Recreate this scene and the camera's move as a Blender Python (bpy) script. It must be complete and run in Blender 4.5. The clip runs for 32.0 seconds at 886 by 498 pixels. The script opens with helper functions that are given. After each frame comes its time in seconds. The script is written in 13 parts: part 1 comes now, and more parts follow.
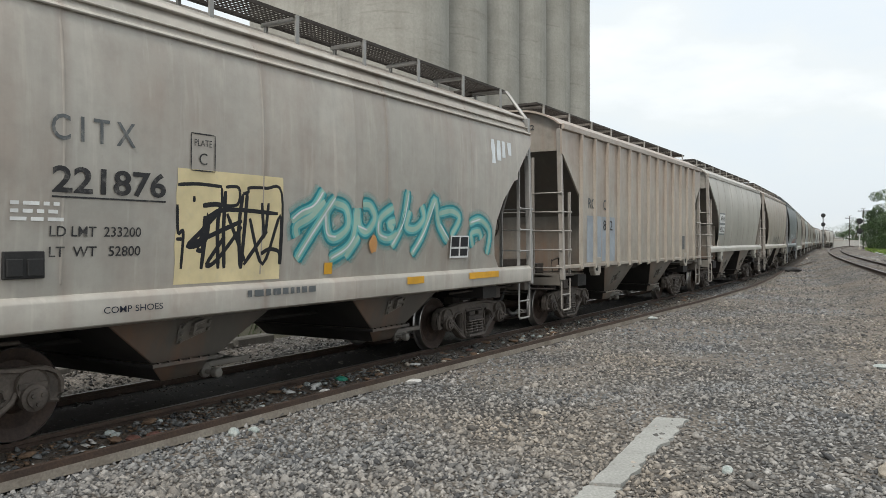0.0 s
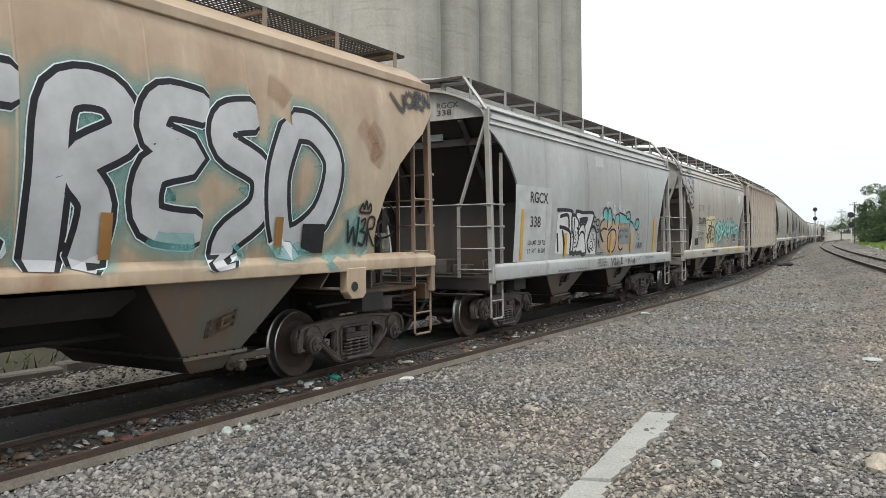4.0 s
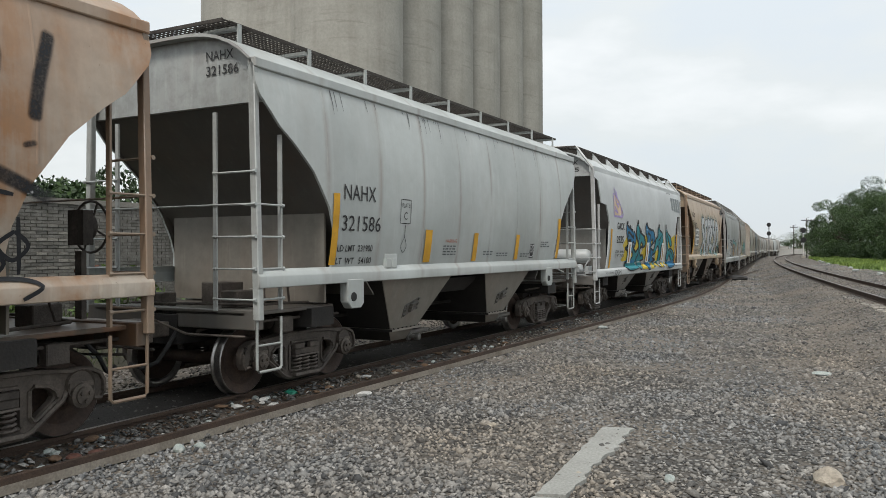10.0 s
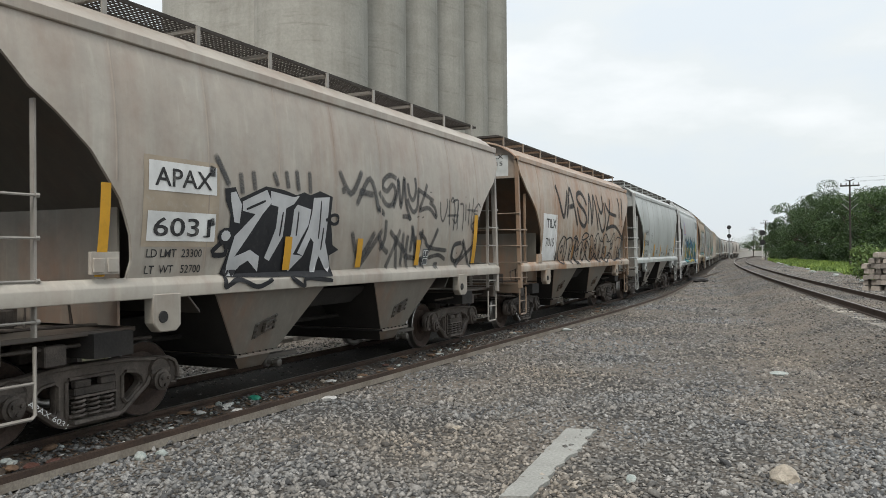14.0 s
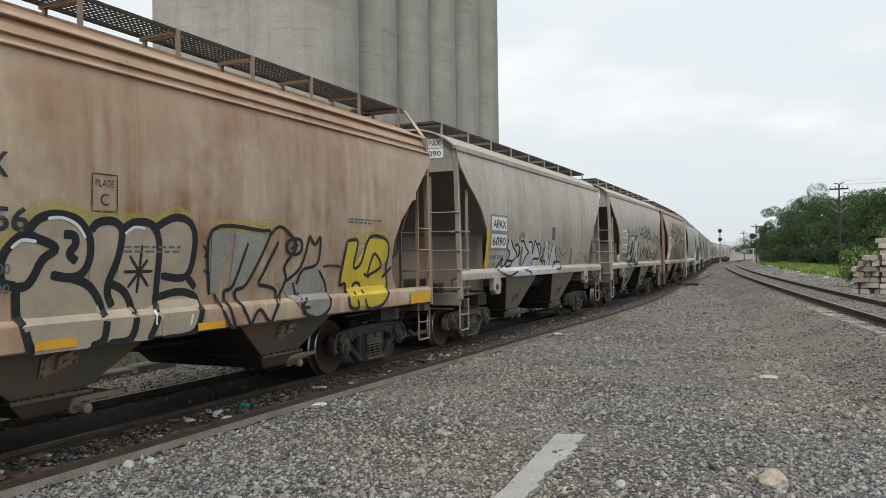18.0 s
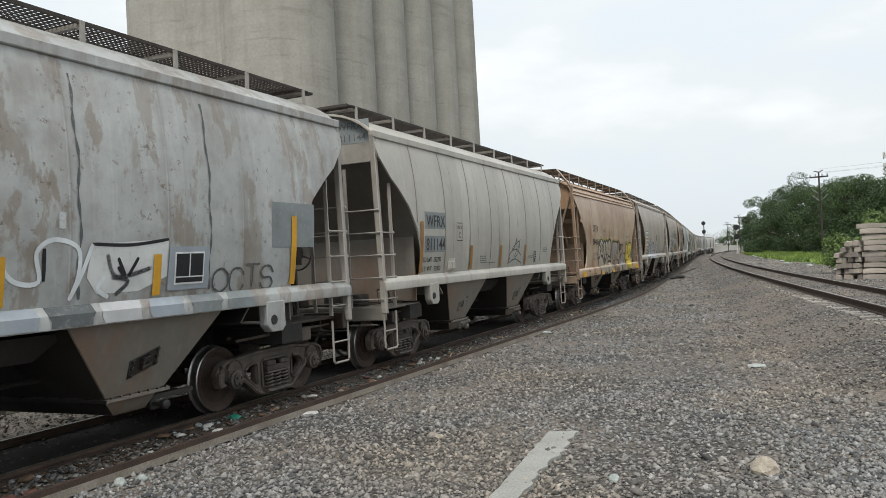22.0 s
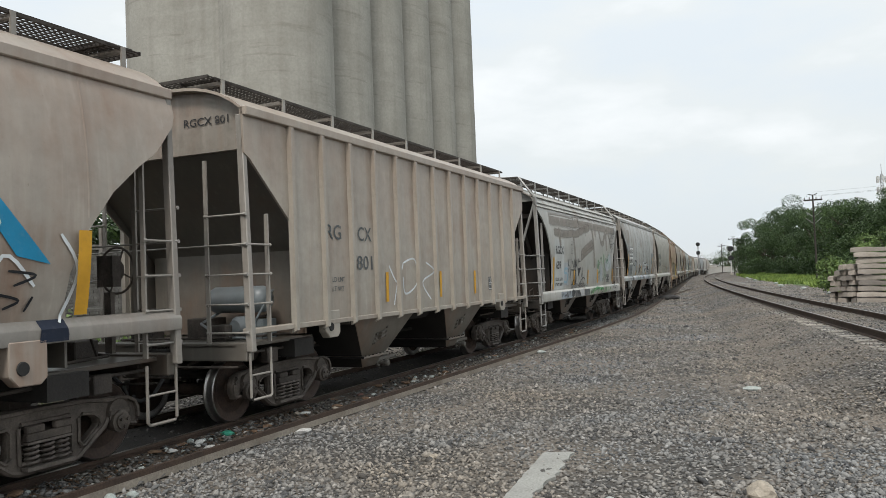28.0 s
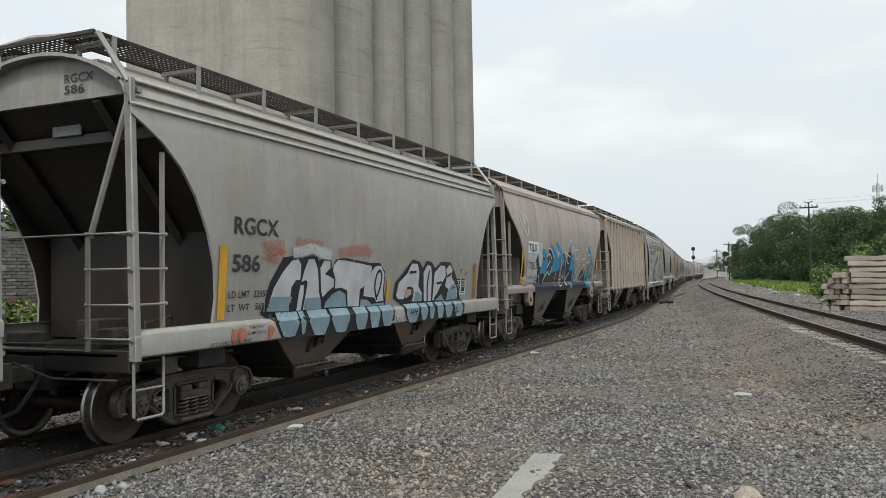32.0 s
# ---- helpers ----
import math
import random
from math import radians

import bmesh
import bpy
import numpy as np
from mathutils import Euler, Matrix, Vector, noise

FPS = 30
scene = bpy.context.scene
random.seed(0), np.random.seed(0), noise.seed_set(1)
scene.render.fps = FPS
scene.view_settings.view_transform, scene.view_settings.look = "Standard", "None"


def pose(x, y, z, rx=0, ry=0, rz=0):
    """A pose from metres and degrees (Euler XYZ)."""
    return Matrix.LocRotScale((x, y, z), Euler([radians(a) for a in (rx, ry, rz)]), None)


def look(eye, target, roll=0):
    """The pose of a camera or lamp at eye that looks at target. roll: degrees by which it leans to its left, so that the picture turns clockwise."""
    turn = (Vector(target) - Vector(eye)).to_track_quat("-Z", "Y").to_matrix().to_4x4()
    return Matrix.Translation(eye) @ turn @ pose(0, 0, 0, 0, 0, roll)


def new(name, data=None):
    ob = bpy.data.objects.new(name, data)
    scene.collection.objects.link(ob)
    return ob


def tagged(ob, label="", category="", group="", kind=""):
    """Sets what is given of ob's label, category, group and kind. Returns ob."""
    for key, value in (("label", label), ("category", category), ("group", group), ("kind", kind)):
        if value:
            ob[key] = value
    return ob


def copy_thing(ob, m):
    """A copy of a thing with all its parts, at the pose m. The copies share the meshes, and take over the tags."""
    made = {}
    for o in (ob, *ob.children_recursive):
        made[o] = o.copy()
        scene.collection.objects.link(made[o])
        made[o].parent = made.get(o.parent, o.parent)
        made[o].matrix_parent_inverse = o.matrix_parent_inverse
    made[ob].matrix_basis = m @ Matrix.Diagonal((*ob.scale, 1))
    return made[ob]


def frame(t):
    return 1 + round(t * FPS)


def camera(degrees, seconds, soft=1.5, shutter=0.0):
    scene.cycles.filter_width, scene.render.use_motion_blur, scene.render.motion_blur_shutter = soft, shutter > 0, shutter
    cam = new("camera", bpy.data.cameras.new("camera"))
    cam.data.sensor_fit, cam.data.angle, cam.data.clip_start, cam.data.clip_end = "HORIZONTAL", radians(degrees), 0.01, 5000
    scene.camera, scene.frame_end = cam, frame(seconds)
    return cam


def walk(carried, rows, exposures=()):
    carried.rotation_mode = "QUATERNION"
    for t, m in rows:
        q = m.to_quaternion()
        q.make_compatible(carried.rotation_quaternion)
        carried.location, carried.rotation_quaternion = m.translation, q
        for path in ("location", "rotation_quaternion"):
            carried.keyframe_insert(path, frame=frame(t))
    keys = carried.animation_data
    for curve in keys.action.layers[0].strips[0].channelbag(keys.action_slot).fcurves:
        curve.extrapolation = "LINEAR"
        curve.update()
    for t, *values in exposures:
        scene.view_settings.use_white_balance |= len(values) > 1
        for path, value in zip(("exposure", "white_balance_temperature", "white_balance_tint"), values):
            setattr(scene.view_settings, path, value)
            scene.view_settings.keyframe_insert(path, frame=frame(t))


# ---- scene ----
from functools import lru_cache
from mathutils import geometry
cam = camera(59.0, 32.0, soft=0.5)
walk(cam, [
    (0.0, pose(-0.113, 0.064, 1.742, 89.495, 0.192, 6.809)),
    (0.5, pose(-0.097, 0.045, 1.747, 89.461, 0.002, 6.769)),
    (1.0, pose(-0.088, 0.037, 1.747, 89.211, 0.355, 6.729)),
    (1.5, pose(-0.077, 0.031, 1.743, 89.242, 0.381, 6.674)),
    (2.0, pose(-0.095, 0.034, 1.735, 89.258, 0.468, 6.647)),
    (2.5, pose(-0.104, 0.049, 1.737, 89.267, 0.431, 6.583)),
    (3.0, pose(-0.099, 0.051, 1.735, 89.248, 0.410, 6.568)),
    (3.5, pose(-0.090, 0.035, 1.744, 89.253, 0.509, 6.467)),
    (5.5, pose(-0.064, 0.020, 1.767, 89.281, 0.935, 6.138)),
    (6.0, pose(-0.063, 0.019, 1.771, 89.296, 0.896, 6.042)),
    (6.5, pose(-0.066, 0.021, 1.779, 89.507, 0.799, 5.991)),
    (7.0, pose(-0.060, 0.026, 1.775, 89.870, 0.771, 5.571)),
    (7.5, pose(-0.062, 0.026, 1.775, 89.954, 0.760, 5.256)),
    (8.0, pose(-0.053, 0.022, 1.775, 89.960, 0.730, 5.167)),
    (8.5, pose(-0.047, 0.021, 1.785, 89.986, 0.215, 4.679)),
    (9.0, pose(-0.037, 0.021, 1.784, 90.029, 0.143, 3.971)),
    (9.5, pose(-0.046, 0.020, 1.778, 90.083, 0.104, 3.607)),
    (10.0, pose(-0.043, 0.035, 1.782, 90.135, 0.275, 3.535)),
    (10.5, pose(-0.040, 0.030, 1.777, 90.140, 0.386, 3.444)),
    (11.0, pose(-0.038, 0.029, 1.782, 90.166, 0.405, 3.388)),
    (11.5, pose(-0.038, 0.027, 1.785, 90.176, 0.328, 3.065)),
    (12.0, pose(-0.034, 0.026, 1.779, 90.238, 0.442, 2.911)),
    (12.5, pose(-0.026, 0.009, 1.798, 90.261, 0.944, 2.792)),
    (13.0, pose(-0.009, 0.005, 1.791, 90.308, 1.037, 2.070)),
    (13.5, pose(-0.020, 0.006, 1.791, 90.308, 0.866, 1.127)),
    (14.0, pose(-0.027, 0.001, 1.792, 90.351, 0.478, 1.027)),
    (14.5, pose(-0.028, -0.002, 1.784, 90.488, 0.411, 0.901)),
    (16.5, pose(-0.004, -0.013, 1.793, 90.569, 0.743, 0.622)),
    (17.0, pose(-0.002, -0.014, 1.803, 90.580, 0.692, 0.585)),
    (17.5, pose(0.000, -0.007, 1.804, 90.604, 0.627, 0.539)),
    (18.0, pose(0.003, 0.000, 1.807, 90.676, 0.723, 0.453)),
    (18.5, pose(0.005, -0.009, 1.798, 90.672, 0.885, 0.337)),
    (19.0, pose(0.000, -0.000, 1.800, 90.696, 1.103, 0.013)),
    (19.5, pose(0.009, -0.008, 1.807, 90.704, 1.150, -0.067)),
    (20.0, pose(-0.005, -0.006, 1.814, 90.724, 1.123, -0.140)),
    (20.5, pose(-0.009, -0.006, 1.810, 90.741, 1.038, -0.228)),
    (21.0, pose(-0.006, -0.010, 1.798, 90.860, 1.640, -0.231)),
    (21.5, pose(0.014, -0.004, 1.791, 90.885, 2.769, -0.316)),
    (22.0, pose(0.020, -0.002, 1.794, 90.912, 3.147, -0.526)),
    (22.5, pose(0.025, -0.001, 1.798, 90.811, 3.094, -0.786)),
    (23.0, pose(0.018, 0.005, 1.807, 90.926, 3.079, -0.770)),
    (23.5, pose(0.011, 0.009, 1.823, 91.173, 2.914, -0.854)),
    (24.0, pose(0.007, 0.008, 1.816, 91.741, 2.861, -0.963)),
    (24.5, pose(0.005, 0.007, 1.814, 91.841, 2.677, -1.063)),
    (25.0, pose(-0.002, 0.009, 1.812, 91.883, 2.646, -1.090)),
    (25.5, pose(-0.005, 0.015, 1.815, 91.939, 2.495, -1.146)),
    (27.5, pose(-0.007, 0.017, 1.805, 92.105, 2.341, -0.877)),
    (28.0, pose(-0.008, 0.014, 1.806, 92.147, 2.308, -0.939)),
    (28.5, pose(-0.008, 0.009, 1.813, 92.145, 2.171, -0.987)),
    (29.0, pose(-0.010, 0.012, 1.811, 92.137, 2.151, -1.143)),
    (29.5, pose(-0.014, 0.013, 1.808, 92.183, 2.056, -1.041)),
    (30.0, pose(-0.007, 0.007, 1.809, 92.248, 2.054, -1.035)),
    (30.5, pose(-0.005, 0.007, 1.816, 92.258, 1.993, -1.070)),
    (31.0, pose(-0.004, 0.007, 1.810, 92.289, 1.896, -1.126)),
    (31.5, pose(0.011, -0.011, 1.810, 92.238, 1.767, -1.333)),
    (32.0, pose(-0.004, -0.021, 1.820, 92.033, 0.973, -1.294)),
], exposures=[(0, 0.06), (2, 0.08), (3, 0.08), (3.3, 0.16), (3.6, 0.36), (5.5, 0.07), (6, 0.04), (8, -0.02), (11, -0.08), (13, -0.04), (17, 0.02), (19, -0.12), (20, -0.08), (21, -0.1), (22, 0.02), (23, -0.08), (25, -0.08), (29, -0.02), (30, -0.08), (31, 0.0), (32, -0.08)])

# ---- sky and sun: bright overcast ----
SUN_EL, SUN_AZ = radians(52), radians(190)
world = bpy.data.worlds.new("overcast_sky")
scene.world = world
world.use_nodes = True
wn, wl = world.node_tree.nodes, world.node_tree.links
wn.clear()
w_out = wn.new("ShaderNodeOutputWorld")
w_sky = wn.new("ShaderNodeTexSky")
w_sky.sky_type, w_sky.sun_disc = "NISHITA", False
w_sky.sun_elevation, w_sky.sun_rotation = SUN_EL, SUN_AZ
w_sky.air_density, w_sky.dust_density = 1.0, 3.0
w_bg = wn.new("ShaderNodeBackground")
w_bg.inputs[1].default_value = 0.10
wl.new(w_sky.outputs[0], w_bg.inputs[0])
w_tc = wn.new("ShaderNodeTexCoord")
w_map = wn.new("ShaderNodeMapping")
w_map.inputs["Scale"].default_value = (1.0, 1.0, 2.6)
w_map.inputs["Location"].default_value = (3.1, 1.7, 0.4)
wl.new(w_tc.outputs["Generated"], w_map.inputs[0])
w_noise = wn.new("ShaderNodeTexNoise")
w_noise.inputs["Scale"].default_value, w_noise.inputs["Detail"].default_value = 3.2, 7.0
w_noise.inputs["Roughness"].default_value = 0.52
wl.new(w_map.outputs[0], w_noise.inputs["Vector"])
w_ramp = wn.new("ShaderNodeValToRGB")
w_ramp.color_ramp.elements[0].position, w_ramp.color_ramp.elements[0].color = 0.38, (0.745, 0.805, 0.845, 1)
w_ramp.color_ramp.elements[1].position, w_ramp.color_ramp.elements[1].color = 0.66, (0.93, 0.955, 0.96, 1)
mid = w_ramp.color_ramp.elements.new(0.50)
mid.color = (0.785, 0.825, 0.83, 1)
wl.new(w_noise.outputs["Fac"], w_ramp.inputs[0])
w_cloud = wn.new("ShaderNodeBackground")
w_sep = wn.new("ShaderNodeSeparateXYZ")
wl.new(w_tc.outputs["Generated"], w_sep.inputs[0])
w_up = wn.new("ShaderNodeMapRange")              # an overcast sky is brighter overhead than at the horizon
w_up.inputs["From Min"].default_value, w_up.inputs["From Max"].default_value = 0.0, 1.0
w_up.inputs["To Min"].default_value, w_up.inputs["To Max"].default_value = 1.12, 1.55
wl.new(w_sep.outputs["Z"], w_up.inputs["Value"])
wl.new(w_up.outputs[0], w_cloud.inputs[1])
wl.new(w_ramp.outputs[0], w_cloud.inputs[0])
w_mix = wn.new("ShaderNodeMixShader")
w_mix.inputs[0].default_value = 0.86
wl.new(w_bg.outputs[0], w_mix.inputs[1])
wl.new(w_cloud.outputs[0], w_mix.inputs[2])
wl.new(w_mix.outputs[0], w_out.inputs[0])

sun_data = bpy.data.lights.new("sun", "SUN")
sun_data.energy, sun_data.angle, sun_data.color = 2.4, radians(14), (1.0, 0.95, 0.885)
sun = new("sun", sun_data)
sun_dir = Vector((math.sin(SUN_AZ) * math.cos(SUN_EL), math.cos(SUN_AZ) * math.cos(SUN_EL), math.sin(SUN_EL)))
sun.matrix_world = look(sun_dir * 100, (0, 0, 0))

# ---- materials ----
def nodes_of(name):
    m = bpy.data.materials.new(name)
    m.use_nodes = True
    n, l = m.node_tree.nodes, m.node_tree.links
    return m, n, l, n["Principled BSDF"]


def noise_node(n, l, vec, scale, detail=4.0, rough=0.55):
    t = n.new("ShaderNodeTexNoise")
    t.inputs["Scale"].default_value, t.inputs["Detail"].default_value, t.inputs["Roughness"].default_value = scale, detail, rough
    l.new(vec, t.inputs["Vector"])
    return t.outputs["Fac"]


def ramp_node(n, l, fac, lo, hi, c0=(0, 0, 0, 1), c1=(1, 1, 1, 1)):
    t = n.new("ShaderNodeValToRGB")
    e = t.color_ramp.elements
    e[0].position, e[0].color, e[1].position, e[1].color = lo, c0, hi, c1
    l.new(fac, t.inputs[0])
    return t.outputs[0]


def mix_node(n, l, fac, a, b, mode="MIX"):
    t = n.new("ShaderNodeMix")
    t.data_type, t.blend_type = "RGBA", mode
    for sock, val in ((t.inputs[0], fac), (t.inputs[6], a), (t.inputs[7], b)):
        if isinstance(val, (int, float)):
            sock.default_value = val
        elif isinstance(val, tuple):
            sock.default_value = val if len(val) == 4 else (*val, 1)
        else:
            l.new(val, sock)
    return t.outputs[2]


def math_node(n, l, op, a, b):
    t = n.new("ShaderNodeMath")
    t.operation = op
    for sock, val in zip(t.inputs, (a, b)):
        if isinstance(val, (int, float)):
            sock.default_value = val
        else:
            l.new(val, sock)
    return t.outputs[0]


def bump_of(n, l, bsdf, height, strength, dist=0.01):
    b = n.new("ShaderNodeBump")
    b.inputs["Strength"].default_value, b.inputs["Distance"].default_value = strength, dist
    l.new(height, b.inputs["Height"])
    l.new(b.outputs[0], bsdf.inputs["Normal"])


def coords(n, l, scale=(1, 1, 1), shift=(0, 0, 0), kind="Object"):
    tc, mp = n.new("ShaderNodeTexCoord"), n.new("ShaderNodeMapping")
    mp.inputs["Scale"].default_value, mp.inputs["Location"].default_value = scale, shift
    l.new(tc.outputs[kind], mp.inputs[0])
    return mp.outputs[0]


def surface(name, col, col2=None, scale=4.0, fine=60.0, rough=0.8, metal=0.0, bump=0.3, dist=0.01, spread=0.5, per="", kind="Object"):
    """Weathered plain surface: two colours by broad noise, fine grain and relief; per: object or island variation."""
    m, n, l, b = nodes_of(name)
    v = coords(n, l, kind=kind)
    col2 = col2 or tuple(c * 0.6 for c in col)
    broad = ramp_node(n, l, noise_node(n, l, v, scale, 5.0), 0.5 - spread / 2, 0.5 + spread / 2)
    grain = noise_node(n, l, v, fine, 3.0)
    c = mix_node(n, l, broad, tuple(col2), tuple(col))
    c = mix_node(n, l, 1.0, c, ramp_node(n, l, grain, 0.3, 0.7, (0.76, 0.76, 0.76, 1), (1.15, 1.15, 1.15, 1)), "MULTIPLY")
    if per:
        src = n.new("ShaderNodeObjectInfo").outputs["Random"] if per == "object" else n.new("ShaderNodeNewGeometry").outputs["Random Per Island"]
        c = mix_node(n, l, 1.0, c, ramp_node(n, l, src, 0.0, 1.0, (0.62, 0.62, 0.62, 1), (1.3, 1.28, 1.24, 1)), "MULTIPLY")
    l.new(c, b.inputs["Base Color"])
    b.inputs["Roughness"].default_value, b.inputs["Metallic"].default_value = rough, metal
    bump_of(n, l, b, grain, bump, dist)
    return m


def car_paint(name, col, rust=0.25, streak=0.5, dirt=0.5, seed=0.0, rust_col=(0.20, 0.085, 0.035), patch=None, patch_amount=0.0, patch_scale=1.5, bay=0.0, runoff=0.0, chips=0.0):
    """Sun-faded car paint: vertical run marks, rust blooms, grime, plates of slightly different tint with stained seams, optional worn-through second coat."""
    m, n, l, b = nodes_of(name)
    base = coords(n, l, shift=(seed * 3.7, seed * 1.9, seed))
    runs = coords(n, l, scale=(1.0, 1.0, 0.09), shift=(seed * 5.1, seed, seed * 0.7))
    c = mix_node(n, l, ramp_node(n, l, noise_node(n, l, base, 0.7, 4.0), 0.35, 0.7), tuple(x * 0.74 for x in col), tuple(min(1, x * 0.93) for x in col))
    if patch:
        worn = noise_node(n, l, coords(n, l, scale=(1.0, 1.0, 0.45), shift=(seed, 2.0, seed)), patch_scale, 6.0, 0.62)
        c = mix_node(n, l, ramp_node(n, l, worn, 0.62 - patch_amount * 0.3, 0.66 - patch_amount * 0.3), c, tuple(patch))
    if streak:
        s = ramp_node(n, l, noise_node(n, l, runs, 4.5, 5.0, 0.6), 0.45, 0.75)
        c = mix_node(n, l, math_node(n, l, "MULTIPLY", s, streak), c, tuple(x * 0.62 for x in col))
        s2 = ramp_node(n, l, noise_node(n, l, runs, 11.0, 3.0, 0.5), 0.58, 0.72)
        c = mix_node(n, l, math_node(n, l, "MULTIPLY", s2, streak * 0.5), c, tuple(min(1, x * 1.35) for x in col))
    if rust:
        bloom = ramp_node(n, l, noise_node(n, l, base, 0.85, 6.0, 0.62), 0.40, 0.66)
        run = ramp_node(n, l, noise_node(n, l, runs, 3.0, 5.0, 0.6), 0.34, 0.62)
        r = math_node(n, l, "MULTIPLY", math_node(n, l, "MULTIPLY", bloom, run), min(rust * 2.4, 2.4))
        t = n.new("ShaderNodeClamp")
        l.new(r, t.inputs[0])
        c = mix_node(n, l, t.outputs[0], c, tuple(rust_col))
        spots = ramp_node(n, l, noise_node(n, l, base, 22.0, 4.0, 0.7), 0.68, 0.74)
        c = mix_node(n, l, math_node(n, l, "MULTIPLY", spots, min(1.0, rust * 1.6)), c, (0.11, 0.055, 0.03))
    if bay or runoff:
        sp = n.new("ShaderNodeSeparateXYZ")
        l.new(coords(n, l), sp.inputs[0])
    if bay:
        u = math_node(n, l, "DIVIDE", math_node(n, l, "ADD", sp.outputs["X"], 5.75), bay)
        plate = n.new("ShaderNodeTexWhiteNoise")
        plate.noise_dimensions = "1D"
        l.new(math_node(n, l, "FLOOR", math_node(n, l, "ADD", u, seed), 0.0), plate.inputs["W"])
        c = mix_node(n, l, 1.0, c, ramp_node(n, l, plate.outputs["Value"], 0.0, 1.0, (0.89, 0.89, 0.88, 1), (1.06, 1.06, 1.06, 1)), "MULTIPLY")
        wob = math_node(n, l, "MULTIPLY", noise_node(n, l, runs, 2.0, 4.0), 0.10)
        away = math_node(n, l, "ABSOLUTE", math_node(n, l, "SUBTRACT", math_node(n, l, "FRACT", math_node(n, l, "ADD", math_node(n, l, "ADD", u, 0.45), wob), 0.0), 0.5), 0.0)
        stain = ramp_node(n, l, away, 0.0, 0.085 / bay, (1, 1, 1, 1), (0, 0, 0, 1))
        stain = math_node(n, l, "MULTIPLY", stain, ramp_node(n, l, noise_node(n, l, base, 1.3, 5.0), 0.35, 0.62))
        c = mix_node(n, l, math_node(n, l, "MULTIPLY", stain, 0.55), c, tuple(0.5 * x + 0.5 * y for x, y in zip(tuple(v * 0.5 for v in col), rust_col)))
    if runoff:
        high = n.new("ShaderNodeMapRange")
        high.inputs["From Min"].default_value, high.inputs["From Max"].default_value = 1.9, 3.9
        l.new(sp.outputs["Z"], high.inputs["Value"])
        fall = math_node(n, l, "ADD", math_node(n, l, "MULTIPLY", high.outputs[0], 0.42), math_node(n, l, "MULTIPLY", noise_node(n, l, runs, 1.7, 6.0, 0.65), 1.0))
        c = mix_node(n, l, math_node(n, l, "MULTIPLY", ramp_node(n, l, fall, 0.60, 0.95), runoff), c, tuple(0.35 * x + 0.65 * y for x, y in zip(col, rust_col)))
    if chips:
        flake = ramp_node(n, l, noise_node(n, l, base, 9.0, 6.0, 0.72), 0.60, 0.635)
        flake = math_node(n, l, "MULTIPLY", flake, ramp_node(n, l, noise_node(n, l, base, 0.9, 3.0), 0.38, 0.60))
        c = mix_node(n, l, math_node(n, l, "MULTIPLY", flake, chips), c, (0.15, 0.115, 0.085))
    grime = ramp_node(n, l, noise_node(n, l, base, 5.0, 7.0, 0.7), 0.42, 0.75)
    c = mix_node(n, l, math_node(n, l, "MULTIPLY", grime, dirt * 0.55), c, (0.10, 0.09, 0.075))
    l.new(c, b.inputs["Base Color"])
    b.inputs["Roughness"].default_value = 0.40
    b.inputs["Specular IOR Level"].default_value = 0.5
    bump_of(n, l, b, noise_node(n, l, base, 2.2, 3.0), 0.25, 0.03)
    return m


def flat_paint(name, col, worn=0.35, under=(0.42, 0.40, 0.36)):
    """Sprayed or stencilled paint, thin and patchy."""
    m, n, l, b = nodes_of(name)
    v = coords(n, l)
    c = mix_node(n, l, ramp_node(n, l, noise_node(n, l, v, 3.0, 5.0), 0.3, 0.7), tuple(x * 0.8 for x in col), tuple(min(1, x * 1.1) for x in col))
    c = mix_node(n, l, math_node(n, l, "MULTIPLY", ramp_node(n, l, noise_node(n, l, v, 14.0, 6.0, 0.7), 0.52, 0.72), worn), c, tuple(under))
    l.new(c, b.inputs["Base Color"])
    b.inputs["Roughness"].default_value = 0.6
    b.inputs["Specular IOR Level"].default_value = 0.3
    return m


M = {}


